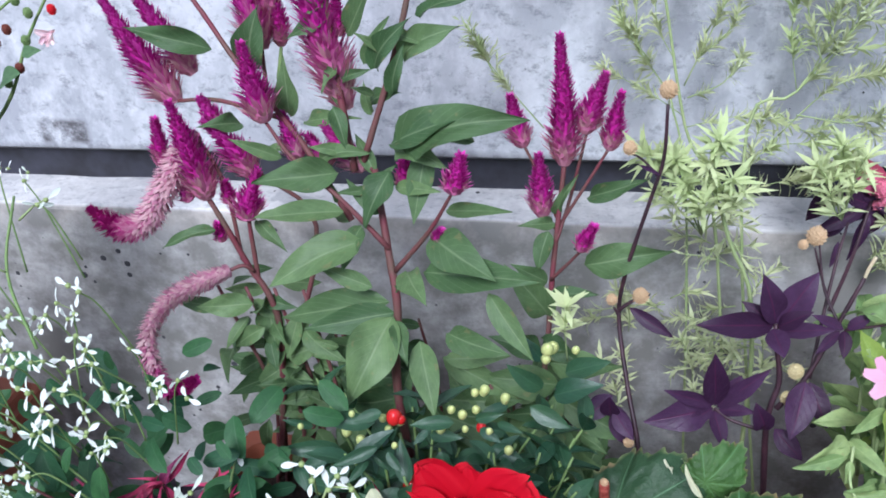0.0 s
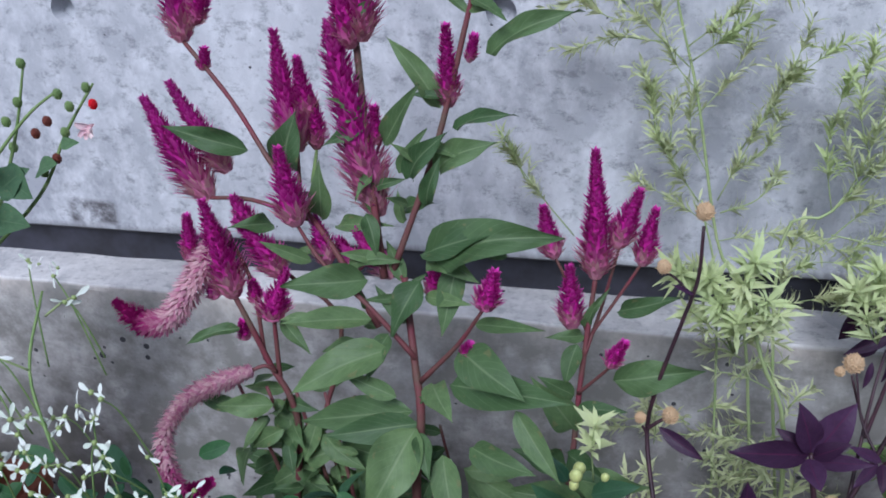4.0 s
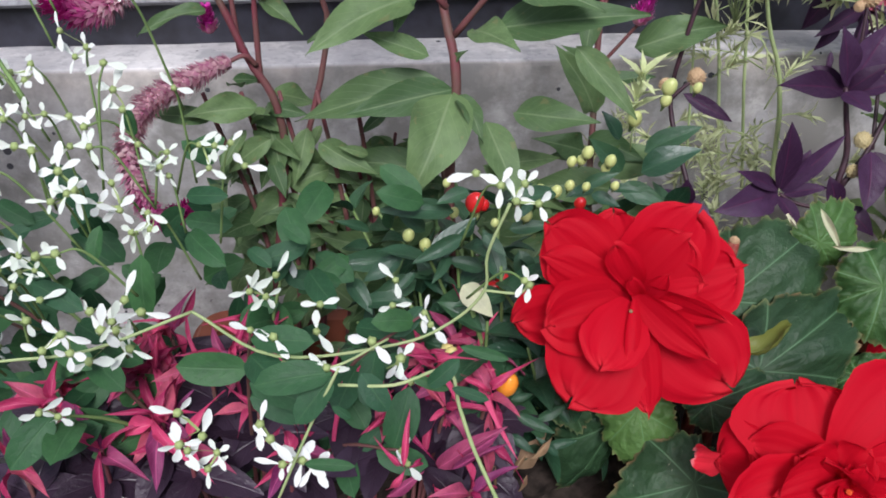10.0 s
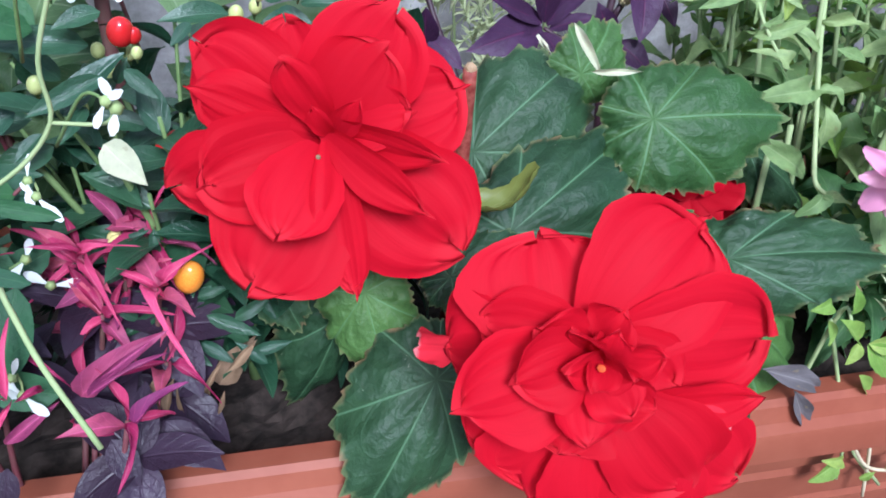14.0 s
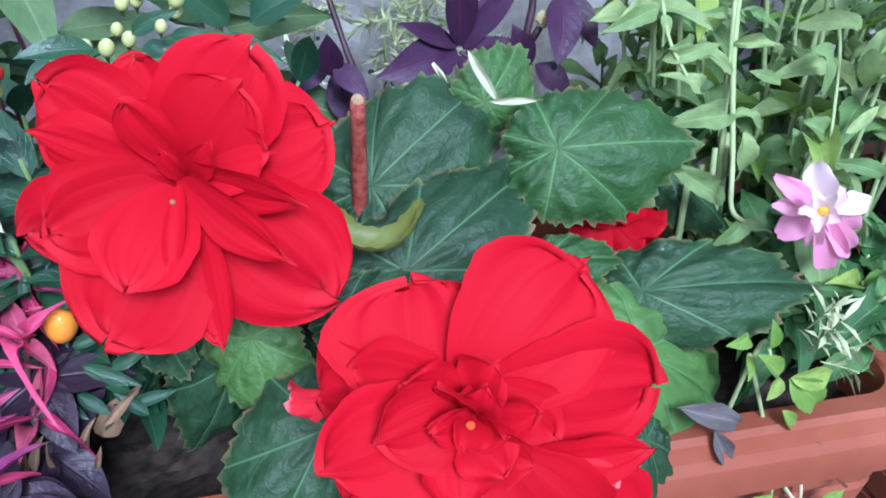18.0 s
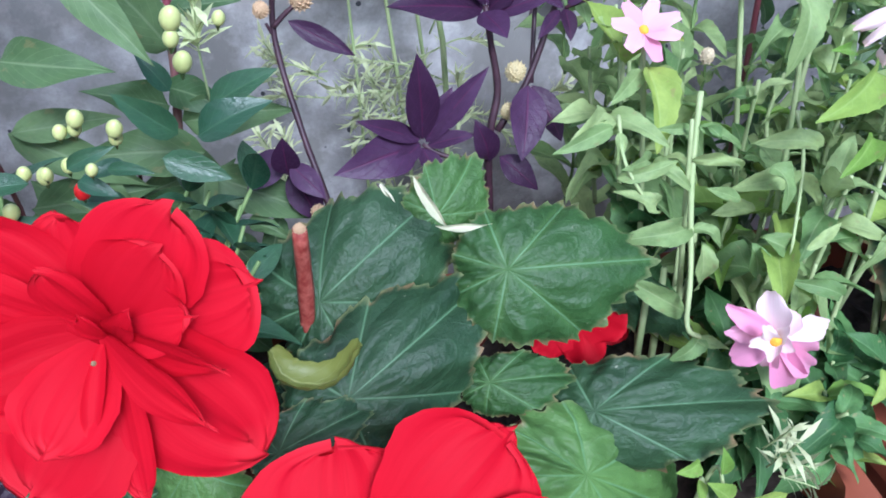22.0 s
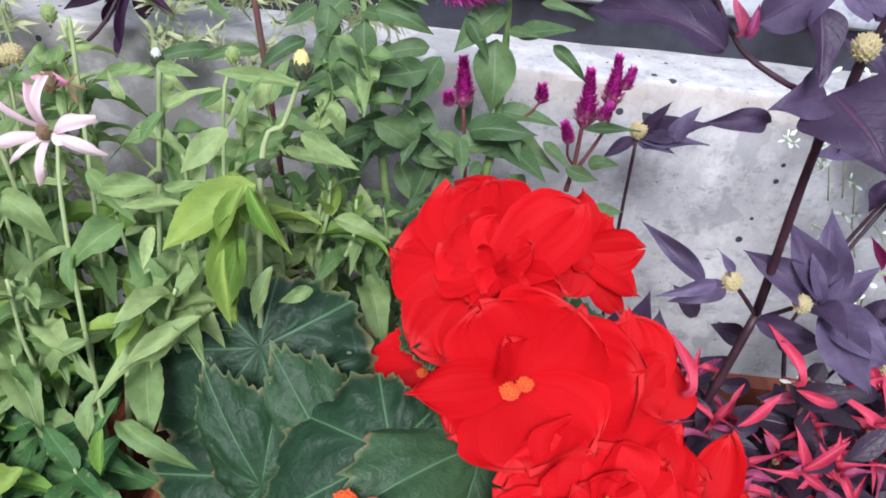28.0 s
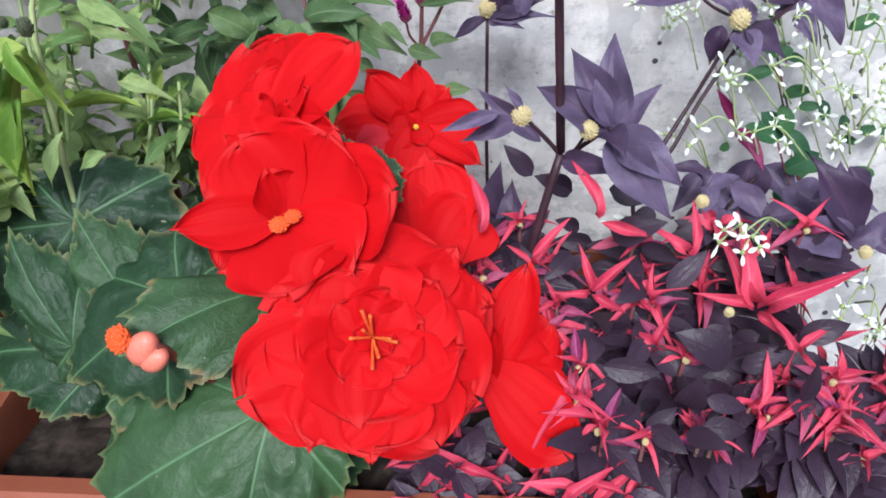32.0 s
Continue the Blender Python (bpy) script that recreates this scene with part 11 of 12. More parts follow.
stem(beg2, [(0.850, 0.450, 0.405), (0.872, 0.420, 0.413), (0.879, 0.400, 0.471)], 0.0026, 0.0016, "stem_brown", "stalk")
stem(beg2, [(0.850, 0.450, 0.405), (0.814, 0.460, 0.462), (0.826, 0.440, 0.513)], 0.0026, 0.0016, "stem_brown", "stalk")
stem(beg2, [(0.850, 0.450, 0.405), (0.796, 0.505, 0.512), (0.808, 0.485, 0.556)], 0.0026, 0.0016, "stem_brown", "stalk")

celr = thing("celosia_plant", "leafy celosia with small magenta spikes and a curled plume", "plant", "celosias", at=(0.800, 0.660, 0.000))
stem(celr, [(0.760, 0.660, 0.010), (0.745, 0.660, 0.427), (0.737, 0.665, 0.511), (0.726, 0.670, 0.588), (0.716, 0.675, 0.648)], 0.0044, 0.0021, "stem_green", "main_stem")
stem(celr, [(0.840, 0.665, 0.010), (0.810, 0.660, 0.436), (0.817, 0.665, 0.551), (0.818, 0.670, 0.607), (0.816, 0.670, 0.660)], 0.0044, 0.0021, "stem_green", "main_stem")
stem(celr, [(0.802, 0.668, 0.475), (0.798, 0.672, 0.525), (0.792, 0.676, 0.575)], 0.0018, 0.0013, "stem_red")
stem(celr, [(0.877, 0.668, 0.517), (0.880, 0.672, 0.540), (0.881, 0.676, 0.569)], 0.0020, 0.0015, "stem_red")
stem(celr, [(0.881, 0.660, 0.542), (0.897, 0.670, 0.572), (0.901, 0.680, 0.590)], 0.0015, 0.0010, "stem_red")
plume(celr, [(0.792, 0.676, 0.575), (0.791, 0.676, 0.593), (0.789, 0.676, 0.612)], 0.0082)
plume(celr, [(0.882, 0.676, 0.569), (0.882, 0.676, 0.590), (0.880, 0.676, 0.613)], 0.0092)
plume(celr, [(0.891, 0.665, 0.581), (0.894, 0.665, 0.588), (0.897, 0.667, 0.592)], 0.0055)
plume(celr, [(0.899, 0.680, 0.585), (0.899, 0.680, 0.603), (0.899, 0.683, 0.622)], 0.0078)
plume(celr, [(0.905, 0.680, 0.600), (0.908, 0.680, 0.606), (0.910, 0.683, 0.614)], 0.0044)
stem(celr, [(0.880, 0.671, 0.538), (0.873, 0.664, 0.550), (0.871, 0.660, 0.563)], 0.0011, 0.0008, "stem_red")
stem(celr, [(0.817, 0.667, 0.565), (0.838, 0.668, 0.577), (0.848, 0.670, 0.589)], 0.0012, 0.0008, "stem_red")
plume(celr, [(0.871, 0.660, 0.562), (0.870, 0.660, 0.569), (0.867, 0.660, 0.577)], 0.0042)
plume(celr, [(0.848, 0.670, 0.587), (0.848, 0.670, 0.593), (0.847, 0.670, 0.600)], 0.0044)
plume(celr, [(0.783, 0.660, 0.582), (0.782, 0.660, 0.586), (0.781, 0.660, 0.591)], 0.0043)
plume(celr, [(0.791, 0.660, 0.700), (0.773, 0.655, 0.686), (0.782, 0.650, 0.671), (0.812, 0.650, 0.675), (0.834, 0.655, 0.691), (0.849, 0.660, 0.714)], 0.0139, "plume")
plume(celr, [(0.694, 0.660, 0.688), (0.693, 0.665, 0.699), (0.691, 0.670, 0.713)], 0.0119)
stem(celr, [(0.711, 0.660, 0.663), (0.719, 0.665, 0.688), (0.726, 0.670, 0.717)], 0.0015, 0.0011, "stem_red")
stem(celr, [(0.700, 0.660, 0.010), (0.650, 0.660, 0.592), (0.637, 0.665, 0.653), (0.629, 0.670, 0.688)], 0.0027, 0.0012, "stem_red")
leaf(celr, "cel", (0.729, 0.660, 0.678), (0.764, 0.640, 0.662), 1.2)
leaf(celr, "cel", (0.722, 0.665, 0.692), (0.680, 0.650, 0.693), 0.8)
leaf(celr, "cel", (0.707, 0.665, 0.654), (0.690, 0.640, 0.637), 1.5)
leaf(celr, "cel", (0.727, 0.660, 0.650), (0.767, 0.645, 0.644), 0.9)
leaf(celr, "cel", (0.676, 0.660, 0.677), (0.628, 0.645, 0.672), 0.8)
leaf(celr, "cel", (0.719, 0.660, 0.639), (0.727, 0.640, 0.596), 1.2)
leaf(celr, "cel", (0.789, 0.655, 0.652), (0.808, 0.640, 0.629), 0.7)
leaf(celr, "cel", (0.818, 0.660, 0.643), (0.838, 0.645, 0.647))
leaf(celr, "cel", (0.837, 0.660, 0.664), (0.873, 0.650, 0.662), 0.6)
leaf(celr, "cel", (0.748, 0.660, 0.621), (0.745, 0.650, 0.579), 1.2)
leaf(celr, "cel", (0.765, 0.665, 0.623), (0.729, 0.650, 0.621))
leaf(celr, "cel", (0.645, 0.665, 0.608), (0.601, 0.650, 0.605), 0.6)
leaf(celr, "cel", (0.759, 0.660, 0.673), (0.789, 0.650, 0.689))
leaf(celr, "cel", (0.619, 0.660, 0.650), (0.589, 0.650, 0.658), 0.5)
leaf(celr, "cel", (0.770, 0.660, 0.705), (0.735, 0.650, 0.701))
leaf(celr, "cel", (0.813, 0.665, 0.658), (0.782, 0.640, 0.633), 1.3)
leaf(celr, "cel", (0.812, 0.665, 0.634), (0.810, 0.640, 0.586), 1.2)
leaf(celr, "cel", (0.823, 0.665, 0.639), (0.860, 0.645, 0.655))
leaf(celr, "cel", (0.850, 0.665, 0.634), (0.876, 0.650, 0.617), 0.6)
leaf(celr, "cel", (0.774, 0.665, 0.617), (0.753, 0.650, 0.581), 1.3)
leaf(celr, "cel", (0.701, 0.670, 0.632), (0.683, 0.650, 0.601), 1.2)
leaf(celr, "cel", (0.717, 0.670, 0.642), (0.742, 0.655, 0.646))
leaf(celr, "cel", (0.685, 0.670, 0.643), (0.666, 0.650, 0.634), 1.2)
leaf(celr, "cel", (0.822, 0.660, 0.582), (0.838, 0.640, 0.553))
leaf(celr, "cel", (0.820, 0.660, 0.558), (0.772, 0.640, 0.554), 0.9)
leaf(celr, "cel", (0.810, 0.655, 0.541), (0.802, 0.640, 0.539), 1.5)
leaf(celr, "cel", (0.845, 0.655, 0.526), (0.831, 0.640, 0.543), 1.2)
leaf(celr, "cel", (0.880, 0.660, 0.575), (0.919, 0.650, 0.586), 0.5)
leaf(celr, "cel", (0.888, 0.660, 0.548), (0.907, 0.650, 0.556), 1.1)
leaf(celr, "cel", (0.872, 0.655, 0.544), (0.898, 0.650, 0.540), 1.1)
leaf(celr, "cel", (0.853, 0.660, 0.562), (0.874, 0.640, 0.553), 0.9)
leaf(celr, "cel", (0.740, 0.660, 0.568), (0.713, 0.650, 0.565))
leaf(celr, "cel", (0.745, 0.660, 0.559), (0.765, 0.640, 0.544))
leaf(celr, "cel", (0.895, 0.655, 0.507), (0.919, 0.650, 0.518), 1.1)
for k in range(70):
    c = Vector((R.uniform(0.66, 0.83), R.uniform(0.63, 0.7), R.uniform(0.36, 0.58)))
    d = Vector((R.uniform(-1, 1), R.uniform(-0.9, 0.3), R.uniform(-0.8, 0.5))).normalized()
    leaf(celr, "cel", c, c + d * R.uniform(0.025, 0.055), R.uniform(0.8, 1.2))
for k in range(36):
    a, h = R.uniform(0, 6.28), R.uniform(0.36, 0.62)
    c = Vector((R.choice((0.73, 0.79)) + 0.03 * math.cos(a), 0.665 + 0.02 * math.sin(a), h))
    leaf(celr, "cel", c, c + Vector((math.cos(a) * R.uniform(0.04, 0.075), -0.03 * abs(math.sin(a)), R.uniform(-0.05, 0.01))), R.uniform(0.8, 1.2))
leaf(celr, "cel", (0.683, 0.660, 0.663), (0.621, 0.650, 0.670), 0.75)
leaf(celr, "cel", (0.615, 0.660, 0.656), (0.585, 0.650, 0.657), 0.7)
leaf(celr, "cel", (0.611, 0.660, 0.643), (0.632, 0.645, 0.635), 0.9)
leaf(celr, "cel", (0.696, 0.655, 0.650), (0.695, 0.640, 0.624), 1.3)
leaf(celr, "cel", (0.701, 0.650, 0.630), (0.723, 0.630, 0.593))
leaf(celr, "cel", (0.681, 0.650, 0.626), (0.650, 0.630, 0.611), 0.8)
leaf(celr, "cel", (0.621, 0.630, 0.621), (0.585, 0.610, 0.619), 0.7)
leaf(celr, "cel", (0.648, 0.620, 0.609), (0.668, 0.600, 0.609), 0.8)
leaf(celr, "cel", (0.659, 0.620, 0.599), (0.647, 0.620, 0.613), 0.8)
leaf(celr, "cel", (0.728, 0.660, 0.678), (0.761, 0.645, 0.654), 0.9)
leaf(celr, "cel", (0.733, 0.665, 0.683), (0.763, 0.655, 0.696), 0.8)
brush(ndl, [(0.583, 0.750, 0.637), (0.562, 0.745, 0.638), (0.541, 0.740, 0.634)], "needle_dim", 0.024, 0.0015, 0.1, 0.0011, width=0.13)
brush(ndl, [(0.593, 0.750, 0.649), (0.571, 0.745, 0.655), (0.550, 0.740, 0.655)], "needle_dim", 0.024, 0.0015, 0.1, 0.0011, width=0.13)
brush(ndl, [(0.583, 0.750, 0.644), (0.576, 0.745, 0.636), (0.569, 0.740, 0.622)], "needle_dim", 0.024, 0.0015, 0.1, 0.0011, width=0.13)
brush(ndl, [(0.600, 0.750, 0.638), (0.592, 0.745, 0.624), (0.583, 0.740, 0.604)], "needle_dim", 0.024, 0.0015, 0.1, 0.0011, width=0.13)
brush(ndl, [(0.607, 0.750, 0.646), (0.618, 0.745, 0.657), (0.629, 0.740, 0.662)], "needle_dim", 0.024, 0.0015, 0.1, 0.0011, width=0.13)
brush(ndl, [(0.612, 0.750, 0.617), (0.603, 0.745, 0.608), (0.594, 0.740, 0.593)], "needle_dim", 0.024, 0.0015, 0.1, 0.0011, width=0.13)
brush(ndl, [(0.608, 0.750, 0.620), (0.622, 0.745, 0.612), (0.637, 0.740, 0.598)], "needle_dim", 0.024, 0.0015, 0.1, 0.0011, width=0.13)
brush(ndl, [(0.675, 0.750, 0.591), (0.683, 0.745, 0.611), (0.692, 0.740, 0.625)], "needle_dim", 0.024, 0.0015, 0.1, 0.0011, width=0.13)
brush(ndl, [(0.683, 0.750, 0.587), (0.700, 0.745, 0.604), (0.718, 0.740, 0.614)], "needle_dim", 0.024, 0.0015, 0.1, 0.0011, width=0.13)
brush(ndl, [(0.693, 0.750, 0.604), (0.712, 0.745, 0.608), (0.731, 0.740, 0.606)], "needle_dim", 0.024, 0.0015, 0.1, 0.0011, width=0.13)
brush(ndl, [(0.507, 0.750, 0.639), (0.499, 0.745, 0.646), (0.491, 0.740, 0.647)], "needle_dim", 0.024, 0.0015, 0.1, 0.0011, width=0.13)
brush(ndl, [(0.510, 0.750, 0.632), (0.500, 0.745, 0.631), (0.489, 0.740, 0.624)], "needle_dim", 0.024, 0.0015, 0.1, 0.0011, width=0.13)
brush(ndl, [(0.508, 0.750, 0.645), (0.501, 0.745, 0.656), (0.494, 0.740, 0.660)], "needle_dim", 0.024, 0.0015, 0.1, 0.0011, width=0.13)
brush(ndl, [(0.550, 0.750, 0.587), (0.542, 0.745, 0.599), (0.534, 0.740, 0.605)], "needle_dim", 0.024, 0.0015, 0.1, 0.0011, width=0.13)
brush(ndl, [(0.547, 0.750, 0.583), (0.555, 0.745, 0.598), (0.563, 0.740, 0.607)], "needle_dim", 0.024, 0.0015, 0.1, 0.0011, width=0.13)
brush(ndl, [(0.550, 0.750, 0.583), (0.550, 0.745, 0.579), (0.550, 0.740, 0.568)], "needle_dim", 0.024, 0.0015, 0.1, 0.0011, width=0.13)
brush(ndl, [(0.604, 0.750, 0.543), (0.596, 0.745, 0.563), (0.587, 0.740, 0.577)], "needle_dim", 0.024, 0.0015, 0.1, 0.0011, width=0.13)
brush(ndl, [(0.608, 0.750, 0.543), (0.618, 0.745, 0.564), (0.627, 0.740, 0.578)], "needle_dim", 0.024, 0.0015, 0.1, 0.0011, width=0.13)

purr = thing("purple_plant", "tall purple-leaved plant with cream globe flowers by the wall", "plant", at=(1.000, 0.520, 0.385))
stem(purr, [(0.955, 0.500, 0.405), (0.967, 0.495, 0.488), (0.980, 0.505, 0.545)], 0.0029, 0.0026, "stem_dark", "main_stem")
stem(purr, [(0.980, 0.505, 0.545), (0.966, 0.500, 0.563), (0.956, 0.495, 0.575)], 0.0015, 0.0010, "stem_dark")
stem(purr, [(0.984, 0.505, 0.544), (1.002, 0.495, 0.566), (1.006, 0.490, 0.571)], 0.0015, 0.0010, "stem_dark")
stem(purr, [(0.987, 0.505, 0.546), (0.993, 0.485, 0.572)], 0.0010, 0.0008, "stem_dark")
globe(purr, (0.956, 0.495, 0.575), 0.0069, "globe_y")
globe(purr, (0.993, 0.484, 0.573), 0.0062, "globe_y")
stem(purr, [(0.910, 0.600, 0.405), (0.931, 0.680, 0.362), (0.930, 0.700, 0.457), (0.929, 0.708, 0.547)], 0.0016, 0.0014, "stem_dark", "main_stem")
globe(purr, (0.929, 0.708, 0.555), 0.0084, "globe_y")
leaf(purr, "purw", (0.928, 0.708, 0.547), (0.902, 0.690, 0.538), 0.70)
leaf(purr, "purw", (0.930, 0.708, 0.547), (0.955, 0.690, 0.549), 0.70)
leaf(purr, "purw", (0.932, 0.710, 0.551), (0.948, 0.705, 0.582), 0.70)
leaf(purr, "purw", (0.935, 0.710, 0.549), (0.980, 0.700, 0.575), 0.70)
leaf(purr, "purw", (0.933, 0.710, 0.546), (0.979, 0.690, 0.561), 0.44)
stem(purr, [(1.059, 0.620, 0.480), (1.085, 0.640, 0.522), (1.105, 0.641, 0.574)], 0.0017, 0.0012, "stem_dark")
stem(purr, [(1.050, 0.550, 0.405), (1.039, 0.580, 0.472), (1.067, 0.620, 0.480), (1.089, 0.640, 0.517), (1.116, 0.660, 0.554), (1.149, 0.690, 0.563), (1.173, 0.710, 0.582)], 0.0016, 0.0013, "stem_dark")
stem(purr, [(1.105, 0.640, 0.575), (1.079, 0.640, 0.589), (1.059, 0.640, 0.614)], 0.0012, 0.0010, "stem_dark")
globe(purr, (1.104, 0.638, 0.577), 0.0087, "globe_y")
globe(purr, (1.164, 0.732, 0.606), 0.0103, "globe_y")
globe(purr, (1.066, 0.500, 0.518), 0.0048, "globe_y")
globe(purr, (1.059, 0.600, 0.487), 0.0043, "globe_y")
globe(purr, (1.175, 0.510, 0.477), 0.0050, "globe_y")
globe(purr, (1.216, 0.740, 0.622), 0.0070, "globe_y")
leaf(purr, "purw", (1.006, 0.490, 0.569), (0.963, 0.500, 0.595), 0.79)
leaf(purr, "purw", (1.006, 0.490, 0.571), (0.983, 0.510, 0.614), 0.79)
leaf(purr, "purw", (1.007, 0.490, 0.571), (1.004, 0.510, 0.621), 0.79)
leaf(purr, "purw", (1.009, 0.490, 0.571), (1.029, 0.490, 0.599), 0.88)
leaf(purr, "purw", (1.009, 0.488, 0.571), (1.044, 0.460, 0.553), 0.97)
leaf(purr, "purw", (1.006, 0.488, 0.568), (1.039, 0.450, 0.537), 0.79)
leaf(purr, "purw", (1.004, 0.490, 0.569), (1.010, 0.460, 0.575), 1.14)
leaf(purr, "purw", (0.953, 0.495, 0.572), (0.923, 0.480, 0.567), 0.70)
leaf(purr, "purw", (0.956, 0.495, 0.576), (0.947, 0.500, 0.593), 0.53)
leaf(purr, "purw", (0.981, 0.505, 0.542), (1.015, 0.480, 0.549), 0.70)
leaf(purr, "purw", (0.937, 0.600, 0.426), (0.943, 0.600, 0.479), 0.88)
leaf(purr, "purw", (0.951, 0.580, 0.421), (0.954, 0.580, 0.469), 1.06)
leaf(purr, "purw", (0.942, 0.580, 0.420), (0.929, 0.590, 0.455), 0.88)
leaf(purr, "purw", (1.059, 0.640, 0.614), (1.046, 0.620, 0.594), 0.79)
leaf(purr, "purw", (1.059, 0.640, 0.616), (1.057, 0.645, 0.634), 0.79)
leaf(purr, "purw", (1.060, 0.640, 0.616), (1.097, 0.630, 0.628), 0.62)
leaf(purr, "purw", (1.075, 0.640, 0.593), (1.027, 0.620, 0.596), 0.70)
leaf(purr, "purw", (1.106, 0.640, 0.568), (1.113, 0.610, 0.558), 1.41)
leaf(purr, "purw", (1.109, 0.640, 0.570), (1.139, 0.620, 0.561), 0.88)
leaf(purr, "purw", (1.093, 0.640, 0.572), (1.086, 0.630, 0.546), 0.88)
leaf(purr, "purw", (1.100, 0.640, 0.581), (1.082, 0.640, 0.598), 0.88)
leaf(purr, "purw", (1.114, 0.645, 0.570), (1.103, 0.650, 0.594), 0.88)
leaf(purr, "purw", (1.173, 0.710, 0.582), (1.111, 0.700, 0.616), 0.79)
leaf(purr, "purw", (1.173, 0.710, 0.582), (1.188, 0.710, 0.617), 0.88)
leaf(purr, "purw", (1.176, 0.710, 0.578), (1.224, 0.690, 0.576), 0.62)
leaf(purr, "purw", (1.172, 0.710, 0.578), (1.145, 0.690, 0.563), 1.06)
leaf(purr, "purw", (1.170, 0.700, 0.577), (1.197, 0.680, 0.541), 0.88)
leaf(purr, "purw", (1.159, 0.700, 0.568), (1.119, 0.700, 0.581), 0.97)
leaf(purr, "purw", (1.158, 0.690, 0.563), (1.172, 0.670, 0.546), 0.97)
leaf(purr, "altk", (1.112, 0.632, 0.500), (1.098, 0.634, 0.527), 0.9)
leaf(purr, "altk", (1.113, 0.628, 0.499), (1.132, 0.600, 0.483), 1.3)
leaf(purr, "purw", (1.141, 0.660, 0.455), (1.134, 0.630, 0.410), 1.06)
leaf(purr, "purw", (1.151, 0.660, 0.450), (1.179, 0.630, 0.423), 1.06)
leaf(purr, "purw", (1.094, 0.620, 0.465), (1.073, 0.600, 0.442), 1.06)
leaf(purr, "purw", (1.103, 0.620, 0.460), (1.136, 0.600, 0.455), 0.88)
leaf(purr, "purw", (1.167, 0.520, 0.481), (1.107, 0.500, 0.495), 0.70)
leaf(purr, "purw", (1.170, 0.520, 0.481), (1.140, 0.530, 0.538), 0.88)
leaf(purr, "purw", (1.171, 0.520, 0.479), (1.155, 0.530, 0.500), 0.88)
leaf(purr, "purw", (1.168, 0.520, 0.476), (1.193, 0.520, 0.500), 0.88)
leaf(purr, "purw", (1.169, 0.520, 0.471), (1.135, 0.500, 0.473), 0.88)
leaf(purr, "purw", (1.147, 0.600, 0.466), (1.187, 0.570, 0.460), 0.88)
leaf(purr, "purw", (1.161, 0.600, 0.472), (1.179, 0.560, 0.448), 0.88)
leaf(purr, "purw", (1.172, 0.560, 0.510), (1.186, 0.540, 0.484), 0.79)
leaf(purr, "purw", (1.091, 0.550, 0.482), (1.073, 0.520, 0.467), 1.06)
leaf(purr, "purw", (1.101, 0.560, 0.474), (1.133, 0.530, 0.471), 0.88)
leaf(purr, "purw", (1.180, 0.520, 0.481), (1.197, 0.510, 0.472), 0.88)
leaf(purr, "purw", (1.120, 0.620, 0.456), (1.100, 0.580, 0.433), 0.97)
stem(purr, [(1.080, 0.480, 0.405), (1.108, 0.500, 0.452), (1.140, 0.510, 0.462), (1.172, 0.520, 0.472)], 0.0017, 0.0013, "stem_dark")
stem(purr, [(1.060, 0.520, 0.405), (1.098, 0.570, 0.456), (1.145, 0.650, 0.446)], 0.0016, 0.0013, "stem_dark")
leaf(purr, "purw", (0.971, 0.580, 0.510), (0.923, 0.600, 0.544), 0.44)
leaf(purr, "purw", (0.943, 0.480, 0.584), (0.911, 0.470, 0.578), 0.53)
leaf(purr, "purw", (0.953, 0.700, 0.553), (0.969, 0.700, 0.584), 0.88)
leaf(purr, "purw", (1.112, 0.720, 0.574), (1.054, 0.720, 0.589), 0.62)
leaf(purr, "purw", (1.114, 0.720, 0.577), (1.178, 0.710, 0.586), 0.53)
leaf(purr, "purw", (1.085, 0.740, 0.648), (1.051, 0.740, 0.679), 0.88)
leaf(purr, "purw", (1.088, 0.740, 0.648), (1.097, 0.740, 0.674), 0.88)
for c in ((1.084, 0.561, 0.490), (1.118, 0.544, 0.478), (1.160, 0.541, 0.500), (1.148, 0.520, 0.463)):
    c = Vector(c)
    stem(purr, [(1.06, 0.52, 0.385), (c.x - 0.02, c.y, c.z - 0.06), c], 0.0018, 0.0012, "stem_dark")
    whorl(purr, "purw", c, 3, R.uniform(0.024, 0.034), (R.uniform(-0.3, 0.3), -0.4, 1), 20, 1.0, 25)
    whorl(purr, "purw", c - Vector((0, 0, 0.02)), 1, R.uniform(0.03, 0.042), (0, -0.3, 1), 5, 1.0, 20)
stem(purr, [(0.980, 0.505, 0.547), (0.971, 0.488, 0.662), (0.970, 0.475, 0.704), (0.971, 0.470, 0.732), (0.975, 0.465, 0.765)], 0.0026, 0.0014, "stem_dark", "main_stem")
stem(purr, [(0.971, 0.488, 0.662), (0.963, 0.480, 0.693), (0.942, 0.475, 0.703), (0.922, 0.478, 0.713), (0.910, 0.480, 0.726), (0.898, 0.480, 0.743)], 0.0017, 0.0011, "stem_dark")
stem(purr, [(0.969, 0.475, 0.697), (0.966, 0.468, 0.715), (0.965, 0.465, 0.724)], 0.0013, 0.001, "stem_dark")
stem(purr, [(0.970, 0.475, 0.704), (0.987, 0.482, 0.704), (0.994, 0.487, 0.708), (0.998, 0.490, 0.723)], 0.0015, 0.001, "stem_dark")
stem(purr, [(0.994, 0.487, 0.707), (1.007, 0.492, 0.717), (1.021, 0.495, 0.725)], 0.001, 0.0008, "stem_dark")
globe(purr, (0.965, 0.463, 0.728), 0.0072, "globe_y")
bud(purr, (1.022, 0.495, 0.727), 0.0056, "bud_rose")
